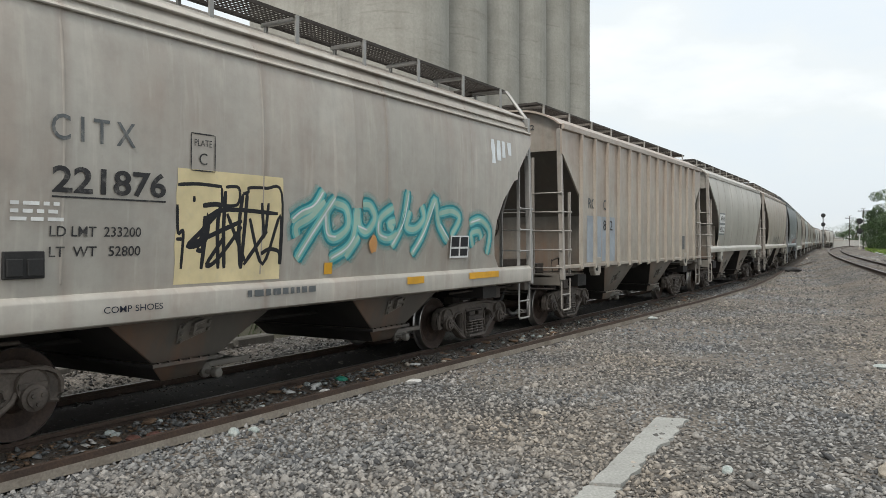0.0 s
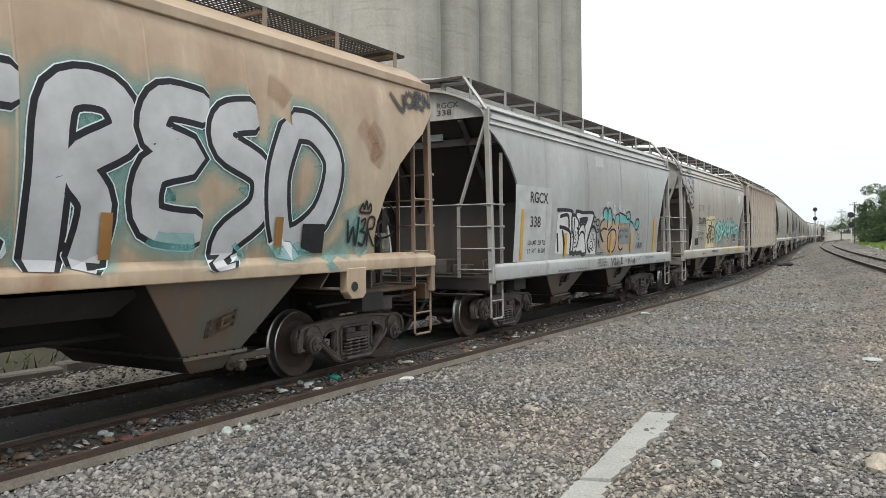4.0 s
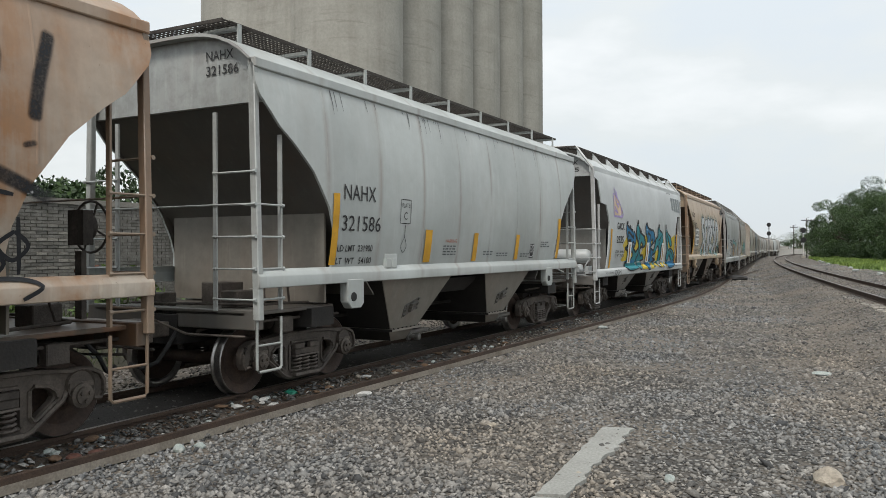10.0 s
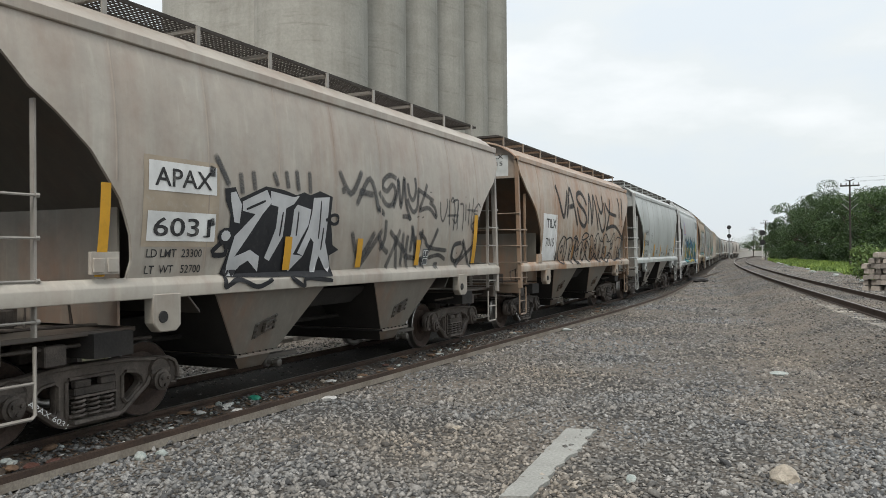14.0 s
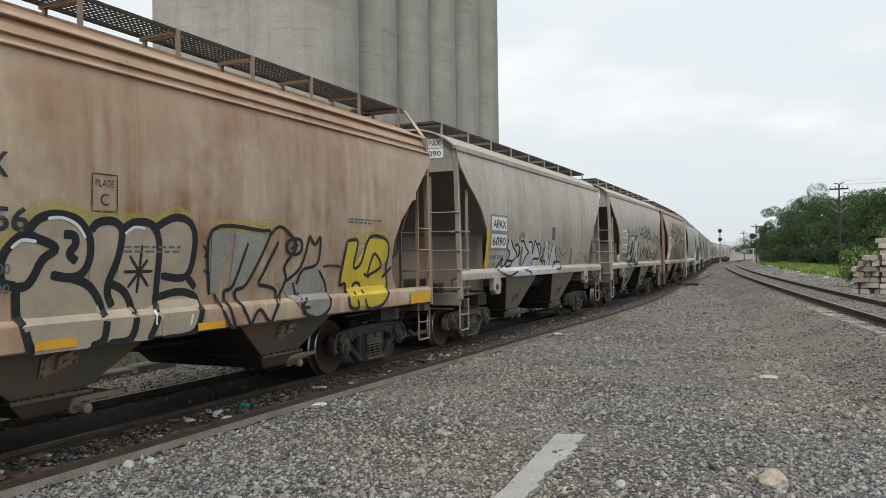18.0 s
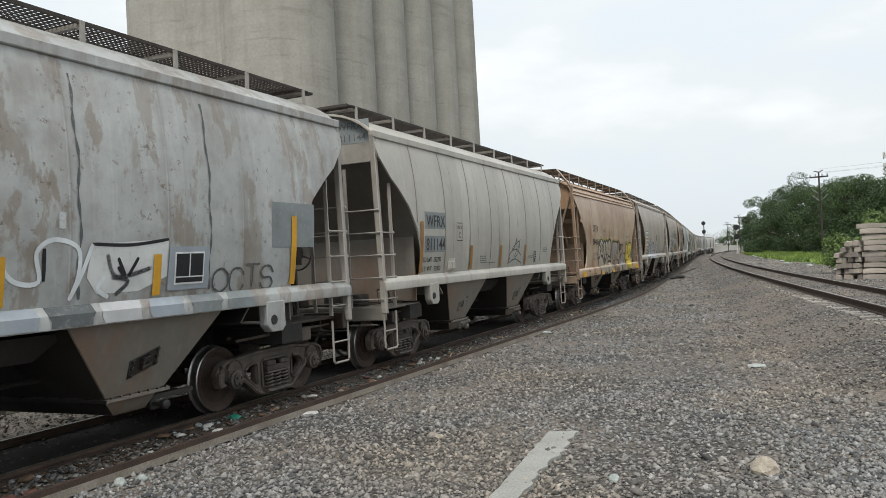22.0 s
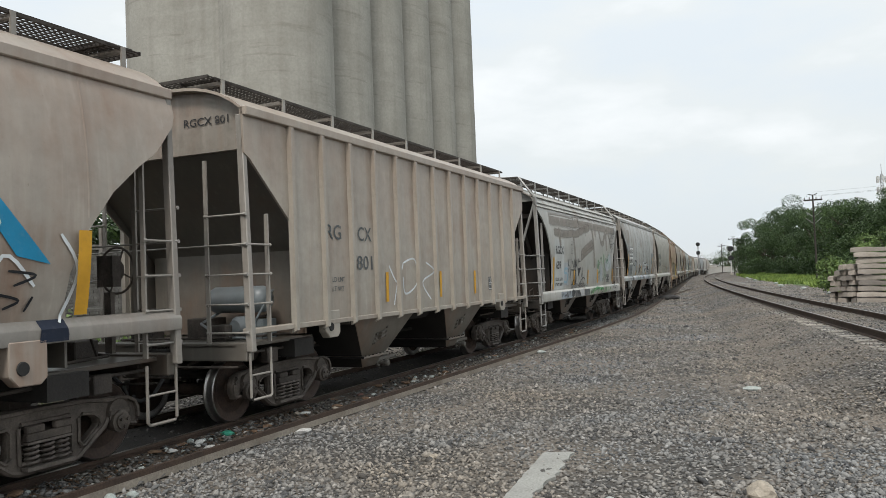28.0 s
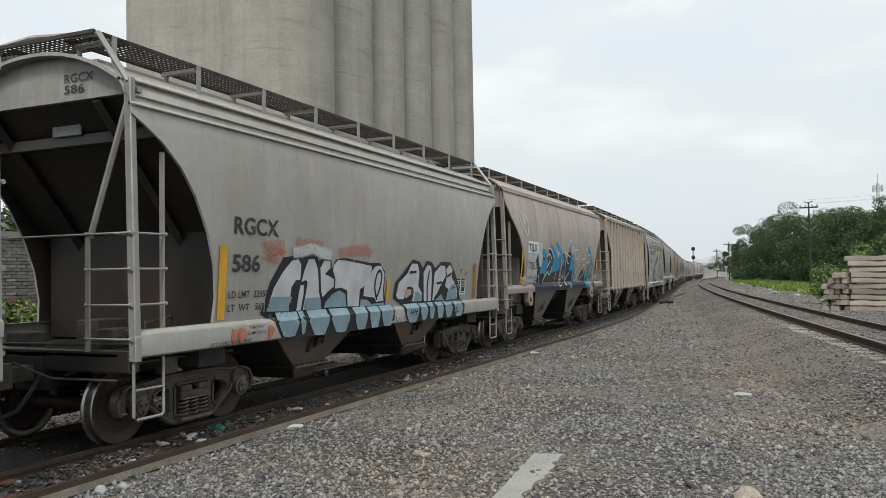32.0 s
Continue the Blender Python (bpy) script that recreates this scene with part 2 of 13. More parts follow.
def gravel_material():
    """Crushed stone: cells of pale, grey and dark chips, shade painted between them, dusty brown fines in bare patches.
    """
    m, n, l, b = nodes_of("gravel_ground")
    v = coords(n, l)
    vo = n.new("ShaderNodeTexVoronoi")
    vo.inputs["Scale"].default_value = 15.0
    l.new(v, vo.inputs["Vector"])
    sep = n.new("ShaderNodeSeparateColor")
    l.new(vo.outputs["Color"], sep.inputs[0])
    c = ramp_node(n, l, sep.outputs[0], 0.0, 1.0, (0.045, 0.044, 0.042, 1), (0.40, 0.39, 0.37, 1))
    edge = ramp_node(n, l, vo.outputs["Distance"], 0.25, 0.62)
    # gaps between the chips darkened, their shade put into the colour
    c = mix_node(n, l, edge, c, (0.06, 0.055, 0.05))
    bare = ramp_node(n, l, noise_node(n, l, v, 0.32, 4.0), 0.42, 0.60)
    fine = mix_node(n, l, ramp_node(n, l, noise_node(n, l, v, 34.0, 4.0, 0.7), 0.32, 0.68), (0.135, 0.112, 0.091), (0.325, 0.285, 0.238))
    c = mix_node(n, l, math_node(n, l, "MULTIPLY", bare, 0.7), c, fine)
    c = mix_node(n, l, 1.0, c, ramp_node(n, l, noise_node(n, l, v, 0.12, 3.0), 0.3, 0.7, (0.88, 0.88, 0.88, 1), (1.12, 1.1, 1.07, 1)), "MULTIPLY")
    l.new(c, b.inputs["Base Color"])
    b.inputs["Roughness"].default_value = 0.95
    h = math_node(n, l, "ADD", math_node(n, l, "MULTIPLY", edge, -1.0), math_node(n, l, "MULTIPLY", noise_node(n, l, v, 40.0, 3.0), 0.4))
    bump_of(n, l, b, h, 1.0, 0.05)
    return m


def stone_material(name, shade):
    """Crushed stone, each chip of its own grey; a lower shade gives a darker mix."""
    m, n, l, b = nodes_of(name)
    r = n.new("ShaderNodeNewGeometry").outputs["Random Per Island"]
    t = n.new("ShaderNodeValToRGB")
    t.color_ramp.elements[0].position, t.color_ramp.elements[0].color = 0.0, (0.050, 0.051, 0.053, 1)
    t.color_ramp.elements[1].position, t.color_ramp.elements[1].color = 1.0, (0.35, 0.34, 0.325, 1)
    for p, c in ((0.30, (0.138, 0.137, 0.134, 1)), (0.62, (0.21, 0.203, 0.192, 1)), (0.92, (0.27, 0.262, 0.248, 1))):
        e = t.color_ramp.elements.new(p)
        e.color = c
    l.new(r, t.inputs[0])
    v = coords(n, l)
    c = mix_node(n, l, 1.0, t.outputs[0], ramp_node(n, l, noise_node(n, l, v, 60.0, 3.0), 0.3, 0.7, (0.72, 0.72, 0.72, 1), (1.18, 1.18, 1.18, 1)), "MULTIPLY")
    c = mix_node(n, l, 1.0, c, ramp_node(n, l, noise_node(n, l, v, 0.22, 4.0), 0.40, 0.60, (0.95 * shade, 0.985 * shade, 1.02 * shade, 1), (1.10 * shade, 1.0 * shade, 0.88 * shade, 1)), "MULTIPLY")
    l.new(c, b.inputs["Base Color"])
    b.inputs["Roughness"].default_value = 0.9
    return m


M["gravel"] = gravel_material()
M["stone"] = stone_material("ballast_stone", 1.0)
M["dark_stone"] = stone_material("dark_ballast_stone", 0.58)
M["steel"] = surface("rusty_rail_steel", (0.085, 0.054, 0.038), (0.042, 0.030, 0.024), 3.0, 50.0, 0.75, 0.3, 0.4)
M["dust_rail"] = surface("dusty_rail_web", (0.31, 0.28, 0.235), (0.14, 0.115, 0.09), 1.6, 40.0, 0.9, 0.0, 0.4)
M["bright"] = surface("polished_rail_head", (0.30, 0.28, 0.26), (0.16, 0.14, 0.13), 3.0, 40.0, 0.38, 0.8, 0.1)
M["old_tie"] = surface("oily_timber_tie", (0.045, 0.037, 0.031), (0.02, 0.017, 0.015), 4.0, 30.0, 0.9, bump=0.8)
M["concrete"] = surface("weathered_concrete", (0.40, 0.38, 0.34), (0.27, 0.255, 0.23), 2.0, 45.0, 0.9, bump=0.5, per="object")
M["kerb"] = surface("dirty_kerb_concrete", (0.13, 0.122, 0.108), (0.06, 0.056, 0.05), 2.0, 45.0, 0.9, bump=0.5)
M["slab"] = surface("worn_concrete_slab", (0.325, 0.327, 0.305), (0.25, 0.25, 0.232), 2.6, 40.0, 0.9, bump=0.5)
M["truck"] = surface("grimy_cast_steel", (0.135, 0.114, 0.098), (0.038, 0.032, 0.028), 5.0, 45.0, 0.7, 0.15, 0.5, per="object")
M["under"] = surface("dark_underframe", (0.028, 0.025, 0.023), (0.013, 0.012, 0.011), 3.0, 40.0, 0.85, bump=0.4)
M["wheel"] = surface("wheel_plate_steel", (0.085, 0.056, 0.042), (0.040, 0.030, 0.026), 5.0, 40.0, 0.7, 0.4, 0.3)
M["tread"] = surface("polished_wheel_rim", (0.42, 0.41, 0.40), (0.25, 0.24, 0.23), 4.0, 60.0, 0.28, 0.9, 0.1)
M["spring"] = surface("coil_spring_steel", (0.20, 0.175, 0.155), (0.09, 0.078, 0.07), 5.0, 50.0, 0.7, 0.4, 0.3)
M["rubber"] = surface("black_rubber", (0.02, 0.02, 0.02), None, 5.0, 50.0, 0.8, bump=0.2)
M["grating"] = surface("galvanised_grating", (0.075, 0.066, 0.058), (0.035, 0.029, 0.025), 3.0, 50.0, 0.75, 0.4, 0.3)
M["yellow"] = flat_paint("reflector_yellow", (0.62, 0.33, 0.03), 0.35, (0.32, 0.20, 0.05))
M["white"] = flat_paint("stencil_white", (0.72, 0.73, 0.72), 0.3)
M["black"] = flat_paint("stencil_black", (0.030, 0.030, 0.032), 0.35)
M["grey_mark"] = flat_paint("faded_dark_stencil", (0.10, 0.11, 0.115), 0.4)
M["plate_white"] = flat_paint("sign_plate_white", (0.70, 0.71, 0.70), 0.25)
M["plate_grey"] = flat_paint("sign_patch_grey", (0.21, 0.235, 0.24), 0.3)
M["plate_pale"] = flat_paint("fresh_grey_patch", (0.46, 0.48, 0.47), 0.15)
M["plate_blue"] = flat_paint("repaint_blue_grey", (0.30, 0.34, 0.38), 0.3)
M["cream"] = flat_paint("cream_patch", (0.66, 0.56, 0.33), 0.2)
M["g_black"] = flat_paint("spray_black", (0.014, 0.015, 0.018), 0.04)
M["g_smoke"] = flat_paint("spray_thin_black", (0.085, 0.088, 0.092), 0.5)
M["g_soot"] = flat_paint("spray_streaked_soot", (0.035, 0.036, 0.040), 0.35, (0.16, 0.155, 0.145))
M["g_white"] = flat_paint("spray_white", (0.66, 0.70, 0.72), 0.15)
M["g_teal"] = flat_paint("spray_teal", (0.015, 0.20, 0.235), 0.12)
M["g_blue"] = flat_paint("spray_blue", (0.014, 0.15, 0.30), 0.12)
M["g_bright_blue"] = flat_paint("spray_bright_blue", (0.015, 0.235, 0.42), 0.1)
M["g_peach"] = flat_paint("spray_peach", (0.62, 0.47, 0.33), 0.2)
M["oily_bed"] = surface("dark_track_bed", (0.034, 0.029, 0.025), (0.014, 0.012, 0.011), 3.0, 40.0, 0.85, bump=0.8)
M["g_navy"] = flat_paint("spray_navy", (0.009, 0.015, 0.032), 0.04)
M["g_pale_blue"] = flat_paint("spray_pale_blue", (0.24, 0.38, 0.46), 0.15)
M["g_yellow"] = flat_paint("spray_yellow", (0.52, 0.395, 0.035), 0.2)
M["g_aqua"] = flat_paint("spray_aqua", (0.13, 0.42, 0.42), 0.25)
M["g_green"] = flat_paint("spray_green", (0.12, 0.30, 0.12), 0.4)
M["g_orange"] = flat_paint("spray_orange", (0.55, 0.28, 0.10), 0.3)
M["g_violet"] = flat_paint("spray_violet", (0.38, 0.30, 0.56), 0.2)
M["g_red"] = flat_paint("spray_red", (0.40, 0.14, 0.09), 0.5)
M["silver"] = flat_paint("spray_silver", (0.47, 0.48, 0.49), 0.25)

# ---- geometry helpers ----
class Geo:
    """Collects vertices and faces for one mesh."""

    def __init__(self):
        self.v, self.f = [], []

    def add(self, verts, faces):
        o = len(self.v)
        self.v += [tuple(p) for p in verts]
        self.f += [tuple(i + o for i in f) for f in faces]
        return self

    def box(self, x0, x1, y0, y1, z0, z1):
        return self.add([(x, y, z) for x in (x0, x1) for y in (y0, y1) for z in (z0, z1)],
                        [(0, 1, 3, 2), (4, 6, 7, 5), (0, 4, 5, 1), (2, 3, 7, 6), (0, 2, 6, 4), (1, 5, 7, 3)])

    def tube(self, pts, r, n=8, caps=True):
        """A round bar along a polyline; r is one radius or one for each point."""
        pts = [Vector(p) for p in pts]
        rs = r if isinstance(r, (list, tuple)) else [r] * len(pts)
        rings = []
        for i, p in enumerate(pts):
            d = (pts[min(i + 1, len(pts) - 1)] - pts[max(i - 1, 0)]).normalized()
            a = d.cross(Vector((0, 0, 1)) if abs(d.z) < 0.9 else Vector((1, 0, 0))).normalized()
            b = d.cross(a)
            rings.append([p + (a * math.cos(k * math.tau / n) + b * math.sin(k * math.tau / n)) * rs[i] for k in range(n)])
        o = len(self.v)
        for ring in rings:
            self.v += [tuple(q) for q in ring]
        for i in range(len(pts) - 1):
            for k in range(n):
                self.f.append((o + i * n + k, o + i * n + (k + 1) % n, o + (i + 1) * n + (k + 1) % n, o + (i + 1) * n + k))
        if caps:
            self.f.append(tuple(o + k for k in range(n))[::-1])
            self.f.append(tuple(o + (len(pts) - 1) * n + k for k in range(n)))
        return self

    def prism(self, poly, y0, y1):
        """A polygon in x and z, extruded from y0 to y1."""
        n = len(poly)
        v = [(x, y0, z) for x, z in poly] + [(x, y1, z) for x, z in poly]
        return self.add(v, [tuple(range(n)), tuple(range(2 * n - 1, n - 1, -1))] + [(i, i + n, (i + 1) % n + n, (i + 1) % n) for i in range(n)])

    def hull(self, a, b):
        """A solid between two quads of four points each."""
        return self.add([*a, *b], [(0, 1, 2, 3), (7, 6, 5, 4), (0, 4, 5, 1), (1, 5, 6, 2), (2, 6, 7, 3), (3, 7, 4, 0)])

    def grid(self, rows, thick=None, close=False):
        """Rows of points as a sheet; thick: an offset that gives it a second side and edges."""
        nr, nc = len(rows), len(rows[0])
        o = len(self.v)
        for row in rows:
            self.v += [tuple(p) for p in row]
        for i in range(nr - 1):
            for j in range(nc - 1):
                self.f.append((o + i * nc + j, o + i * nc + j + 1, o + (i + 1) * nc + j + 1, o + (i + 1) * nc + j))
        if thick:
            o2 = len(self.v)
            for row in rows:
                self.v += [(p[0] + thick[0], p[1] + thick[1], p[2] + thick[2]) for p in row]
            for i in range(nr - 1):
                for j in range(nc - 1):
                    self.f.append((o2 + i * nc + j, o2 + (i + 1) * nc + j, o2 + (i + 1) * nc + j + 1, o2 + i * nc + j + 1))
            edge = [(0, j) for j in range(nc)] + [(i, nc - 1) for i in range(1, nr)] + [(nr - 1, j) for j in range(nc - 2, -1, -1)] + [(i, 0) for i in range(nr - 2, 0, -1)]
            for (a, b), (c, d) in zip(edge, edge[1:] + edge[:1]):
                self.f.append((o + a * nc + b, o2 + a * nc + b, o2 + c * nc + d, o + c * nc + d))
        return self

    def lathe(self, prof, axis="y", n=24, y=0.0, x=0.0, z=0.0):
        """A profile of (offset along the axis, radius) turned round it."""
        o = len(self.v)
        for a, r in prof:
            for k in range(n):
                c, s = math.cos(k * math.tau / n) * r, math.sin(k * math.tau / n) * r
                self.v.append({"y": (x + c, y + a, z + s), "z": (x + c, y + s, z + a), "x": (x + a, y + c, z + s)}[axis])
        for i in range(len(prof) - 1):
            for k in range(n):
                self.f.append((o + i * n + k, o + i * n + (k + 1) % n, o + (i + 1) * n + (k + 1) % n, o + (i + 1) * n + k))
        self.f.append(tuple(o + k for k in range(n)))
        self.f.append(tuple(o + (len(prof) - 1) * n + k for k in range(n))[::-1])
        return self

    def mesh(self, name, mat, smooth=35, bevel=0.0):
        me = bpy.data.meshes.new(name)
        me.from_pydata(self.v, [], self.f)
        bm = bmesh.new()
        bm.from_mesh(me)
        bmesh.ops.recalc_face_normals(bm, faces=bm.faces)
        if bevel:
            es = [e for e in bm.edges if len(e.link_faces) == 2 and e.calc_face_angle(0) > 0.6]
            bmesh.ops.bevel(bm, geom=es, offset=bevel, segments=1, affect="EDGES", profile=0.5)
        bm.to_mesh(me)
        bm.free()
        for mt in (mat if isinstance(mat, (list, tuple)) else [mat]):
            me.materials.append(mt)
        if smooth:
            me.shade_smooth()
            me.set_sharp_from_angle(angle=radians(smooth))
        return me


def part(name, mesh, parent, label="", m=None):
    """One mesh object under a thing or a part."""
    ob = new(name, mesh)
    ob.parent = parent
    if m is not None:
        ob.matrix_basis = m
    if label:
        ob["label"] = label
    return ob


def thing(name, label, category, group="", kind="", mesh=None, m=None):
    ob = tagged(new(name, mesh), label, category, group, kind)
    if m is not None:
        ob.matrix_basis = m
    return ob


def lerp(table, t):
    """Piecewise linear through pairs in rising order."""
    if t <= table[0][0]:
        return table[0][1]
    for (a, p), (b, q) in zip(table, table[1:]):
        if t <= b:
            return p + (q - p) * (t - a) / (b - a)
    return table[-1][1]


def islands_mesh(name, verts, faces, mat):
    """A large mesh from arrays of vertices and triangles."""
    me = bpy.data.meshes.new(name)
    me.vertices.add(len(verts))
    me.vertices.foreach_set("co", np.asarray(verts, dtype=np.float32).ravel())
    k = faces.shape[1]
    me.loops.add(faces.size)
    me.loops.foreach_set("vertex_index", faces.astype(np.int32).ravel())
    me.polygons.add(len(faces))
    me.polygons.foreach_set("loop_start", np.arange(0, faces.size, k, dtype=np.int32))
    me.update(calc_edges=True)
    me.materials.append(mat)
    return me


# ---- lines of the plan ----
HEAD = radians(24.5)                       # heading of the near straight, from the y axis towards x
OFF = 7.71                                 # track centre from the origin
S_BEND = 24.3


def track_steps():
    """The train's track: straight, easing left, straight, then right and away to the left."""
    d, out = 0.5, []
    h = HEAD
    x = -math.cos(h) * OFF - math.sin(h) * 260
    y = math.sin(h) * OFF - math.cos(h) * 260
    s = -260.0
    while s < 460:
        out.append((s, x, y, h))
        k = 0.0
        if S_BEND <= s < 63.0:
            k = -1 / 427
        elif 165 <= s < 225:
            k = 1 / 850
        elif s >= 245:
            k = -1 / 150 if s < 330 else 0.0
        h += k * d
        x, y, s = x + math.sin(h) * d, y + math.cos(h) * d, s + d
    return out


TRACK = track_steps()


def on_track(s):
    """Place and heading at the distance s along the train's track."""
    u = (s + 260) / 0.5
    i = max(0, min(len(TRACK) - 2, int(u)))
    f = u - i
    a, b = TRACK[i], TRACK[i + 1]
    return a[1] + (b[1] - a[1]) * f, a[2] + (b[2] - a[2]) * f, a[3] + (b[3] - a[3]) * f


def beside(s, off):
    """A point off metres to the right of the train's track."""
    x, y, h = on_track(s)
    return x + math.cos(h) * off, y - math.sin(h) * off


def main_line(y):
    """Centre of the second track at y, with its heading."""
    u = y / 0.8 - 19.0
    return 0.8 * (12.07 + 0.275 * u + 0.00033 * u * u), math.atan(0.275 + 0.00066 * u)


MAIN_Z = 0.40      # the second track's rails over those of the train


GROUND = -0.19

# ---- ground ----
def ground_sheet():
    """One sheet out to the horizon, finer and rougher near the tracks."""
    xs = sorted({*np.round(np.arange(-12, 30, 0.5), 2), *range(-60, 120, 6), -1500, -600, -250, -120, 160, 260, 600, 1500})
    ys = sorted({*np.round(np.arange(2, 46, 0.5), 2), *range(-60, 240, 6), -1500, -500, -150, 320, 500, 900, 1800})
    rows = []
    for y in ys:
        row = []
        for x in xs:
            z = GROUND + noise.noise(Vector((x * 0.6, y * 0.6, 0))) * 0.025 + noise.noise(Vector((x * 0.13, y * 0.13, 4))) * 0.04 if abs(x) < 120 and abs(y) < 240 else GROUND
            row.append((x, y, z))
        rows.append(row)
    return Geo().grid(rows).mesh("ground", M["gravel"])


thing("ground", "grey crushed-stone gravel ground with dusty brown patches", "ground", kind="structure", mesh=ground_sheet())


ICO_V = np.array([(0, 0, 1)] + [(0.894 * math.cos(a), 0.894 * math.sin(a), 0.447) for a in np.arange(5) * math.tau / 5]
                 + [(0.894 * math.cos(a), 0.894 * math.sin(a), -0.447) for a in (np.arange(5) + 0.5) * math.tau / 5] + [(0, 0, -1)])
ICO_F = np.array([(0, 1 + i, 1 + (i + 1) % 5) for i in range(5)] + [(1 + i, 6 + i, 1 + (i + 1) % 5) for i in range(5)]
                 + [(6 + i, 6 + (i + 1) % 5, 1 + (i + 1) % 5) for i in range(5)] + [(11, 6 + (i + 1) % 5, 6 + i) for i in range(5)])


OCT_V = np.array([(1, 0, 0.1), (0, 1, -0.1), (-1, 0, 0.1), (0, -1, -0.1), (0.1, 0.1, 0.9), (0, 0, -0.9)])
OCT_F = np.array([(0, 1, 4), (1, 2, 4), (2, 3, 4), (3, 0, 4), (1, 0, 5), (2, 1, 5), (3, 2, 5), (0, 3, 5)])


def stones(name, places, sizes, mat, rng, flat=0.62, fine=True):
    """Broken stones as separate lumps of one mesh."""
    n = len(places)
    base, faces = (ICO_V, ICO_F) if fine else (OCT_V, OCT_F)
    v = np.repeat(base[None], n, 0) * rng.uniform(0.62, 1.25, (n, len(base), 1))
    v *= rng.uniform(0.6, 1.2, (n, 1, 3)) * np.array([1, 1, flat])
    a = rng.uniform(0, math.tau, n)
    c, s = np.cos(a)[:, None], np.sin(a)[:, None]
    x, y = v[..., 0] * c - v[..., 1] * s, v[..., 0] * s + v[..., 1] * c
    tilt = rng.normal(0, 0.35, (n, 1))
    z = v[..., 2] + x * tilt
    v = np.stack([x, y, z], -1) * np.asarray(sizes)[:, None, None] + np.asarray(places)[:, None, :]
    f = (faces[None] + np.arange(n)[:, None, None] * len(base)).reshape(-1, 3)
    return islands_mesh(name, v.reshape(-1, 3), f, mat)


rng = np.random.default_rng(7)


def ground_z(x, y):
    return GROUND + noise.noise(Vector((x * 0.6, y * 0.6, 0))) * 0.025 + noise.noise(Vector((x * 0.13, y * 0.13, 4))) * 0.04


def scatter_gravel():
    """Loose stones over the yard in front of the train, thinning with distance and on the dusty patches."""
    pts, size = [], []
    for _ in range(230000):
        y = 5.0 + 95 * rng.random() ** 1.9
        x = -6.5 + (y * 0.66 + (8.6 if rng.random() < 0.93 else 14.0)) * rng.random()
        s = (x * math.sin(HEAD) + y * math.cos(HEAD))
        tx, ty = beside(s, 0)
        off = (x - tx) * math.cos(HEAD) - (y - ty) * math.sin(HEAD)
        if off < 1.52:
            continue
        bare = noise.noise(Vector((x * 0.35 + 9, y * 0.35, 2))) + 0.35 * noise.noise(Vector((x * 1.3, y * 1.3, 5)))
        if bare > 0.08 and rng.random() < 0.5:
            continue
        pts.append((x, y, ground_z(x, y) + 0.006))
        size.append((0.017 + 0.027 * rng.random() ** 1.4) * (1.0 + (0.8 if rng.random() < 0.05 else 0)) * (1 + max(0, y - 9) * 0.02))
    return stones("gravel", pts, size, M["stone"], rng, 0.74, False)


thing("gravel", "loose grey and pale crushed stone over the yard", "gravel", kind="stuff", mesh=scatter_gravel())


def shoulder(off):
    """Height of the ballast beside the rail, nearly up to its head and falling away outwards."""
    return lerp([(0.79, -0.065), (1.05, -0.085), (1.3, -0.125), (1.5, -0.165), (1.6, -0.185)], off)


def scatter_ballast():
    """Ballast along the train's track, between the rails and on both shoulders."""
    pts, size = [], []
    for _ in range(17000):
        s = -8 + 48 * rng.random() ** 1.5
        off = rng.uniform(-3.2, 1.5)
        if -0.84 < off < 0.84:
            continue
        x, y = beside(s, off)
        z = GROUND + 0.045 + (0.02 if abs(off) < 1.3 else 0.0) - 0.02 * max(0, abs(off) - 1.6)
        pts.append((x, y, z + rng.uniform(-0.012, 0.02)))
        size.append(rng.uniform(0.018, 0.045))
    for _ in range(8000):
        s = -7 + 50 * rng.random() ** 1.5
        x, y = beside(s, rng.uniform(-0.68, 0.68))
        pts.append((x, y, -0.094 + rng.uniform(-0.012, 0.008)))
        size.append(rng.uniform(0.015, 0.042))
    for _ in range(17000):
        s = -7 + 62 * rng.random() ** 1.5
        off = rng.uniform(0.83, 1.55)
        x, y = beside(s, off)
        if noise.noise(Vector((x * 0.8, y * 0.8, 7))) > 0.16 and rng.random() < 0.75:
            continue
        pts.append((x, y, shoulder(off) + rng.uniform(-0.015, 0.012)))
        size.append(0.017 + 0.035 * rng.random() ** 1.6)
    return stones("ballast", pts, size, M["dark_stone"], rng, fine=False)


thing("ballast", "dusty grey track ballast under the train", "ballast", kind="stuff", mesh=scatter_ballast())

# ---- tracks ----
RAIL_PROFILE = [(-0.07, 0), (0.07, 0), (0.07, 0.012), (0.012, 0.03), (0.012, 0.125), (0.036, 0.135), (0.036, 0.168), (0.026, 0.175),
                (-0.026, 0.175), (-0.036, 0.168), (-0.036, 0.135), (-0.012, 0.125), (-0.012, 0.03), (-0.07, 0.012)]


LYING_PROFILE = [(-b, a + 0.07) for a, b in [RAIL_PROFILE[0], (0.012, 0)] + RAIL_PROFILE[1:]]


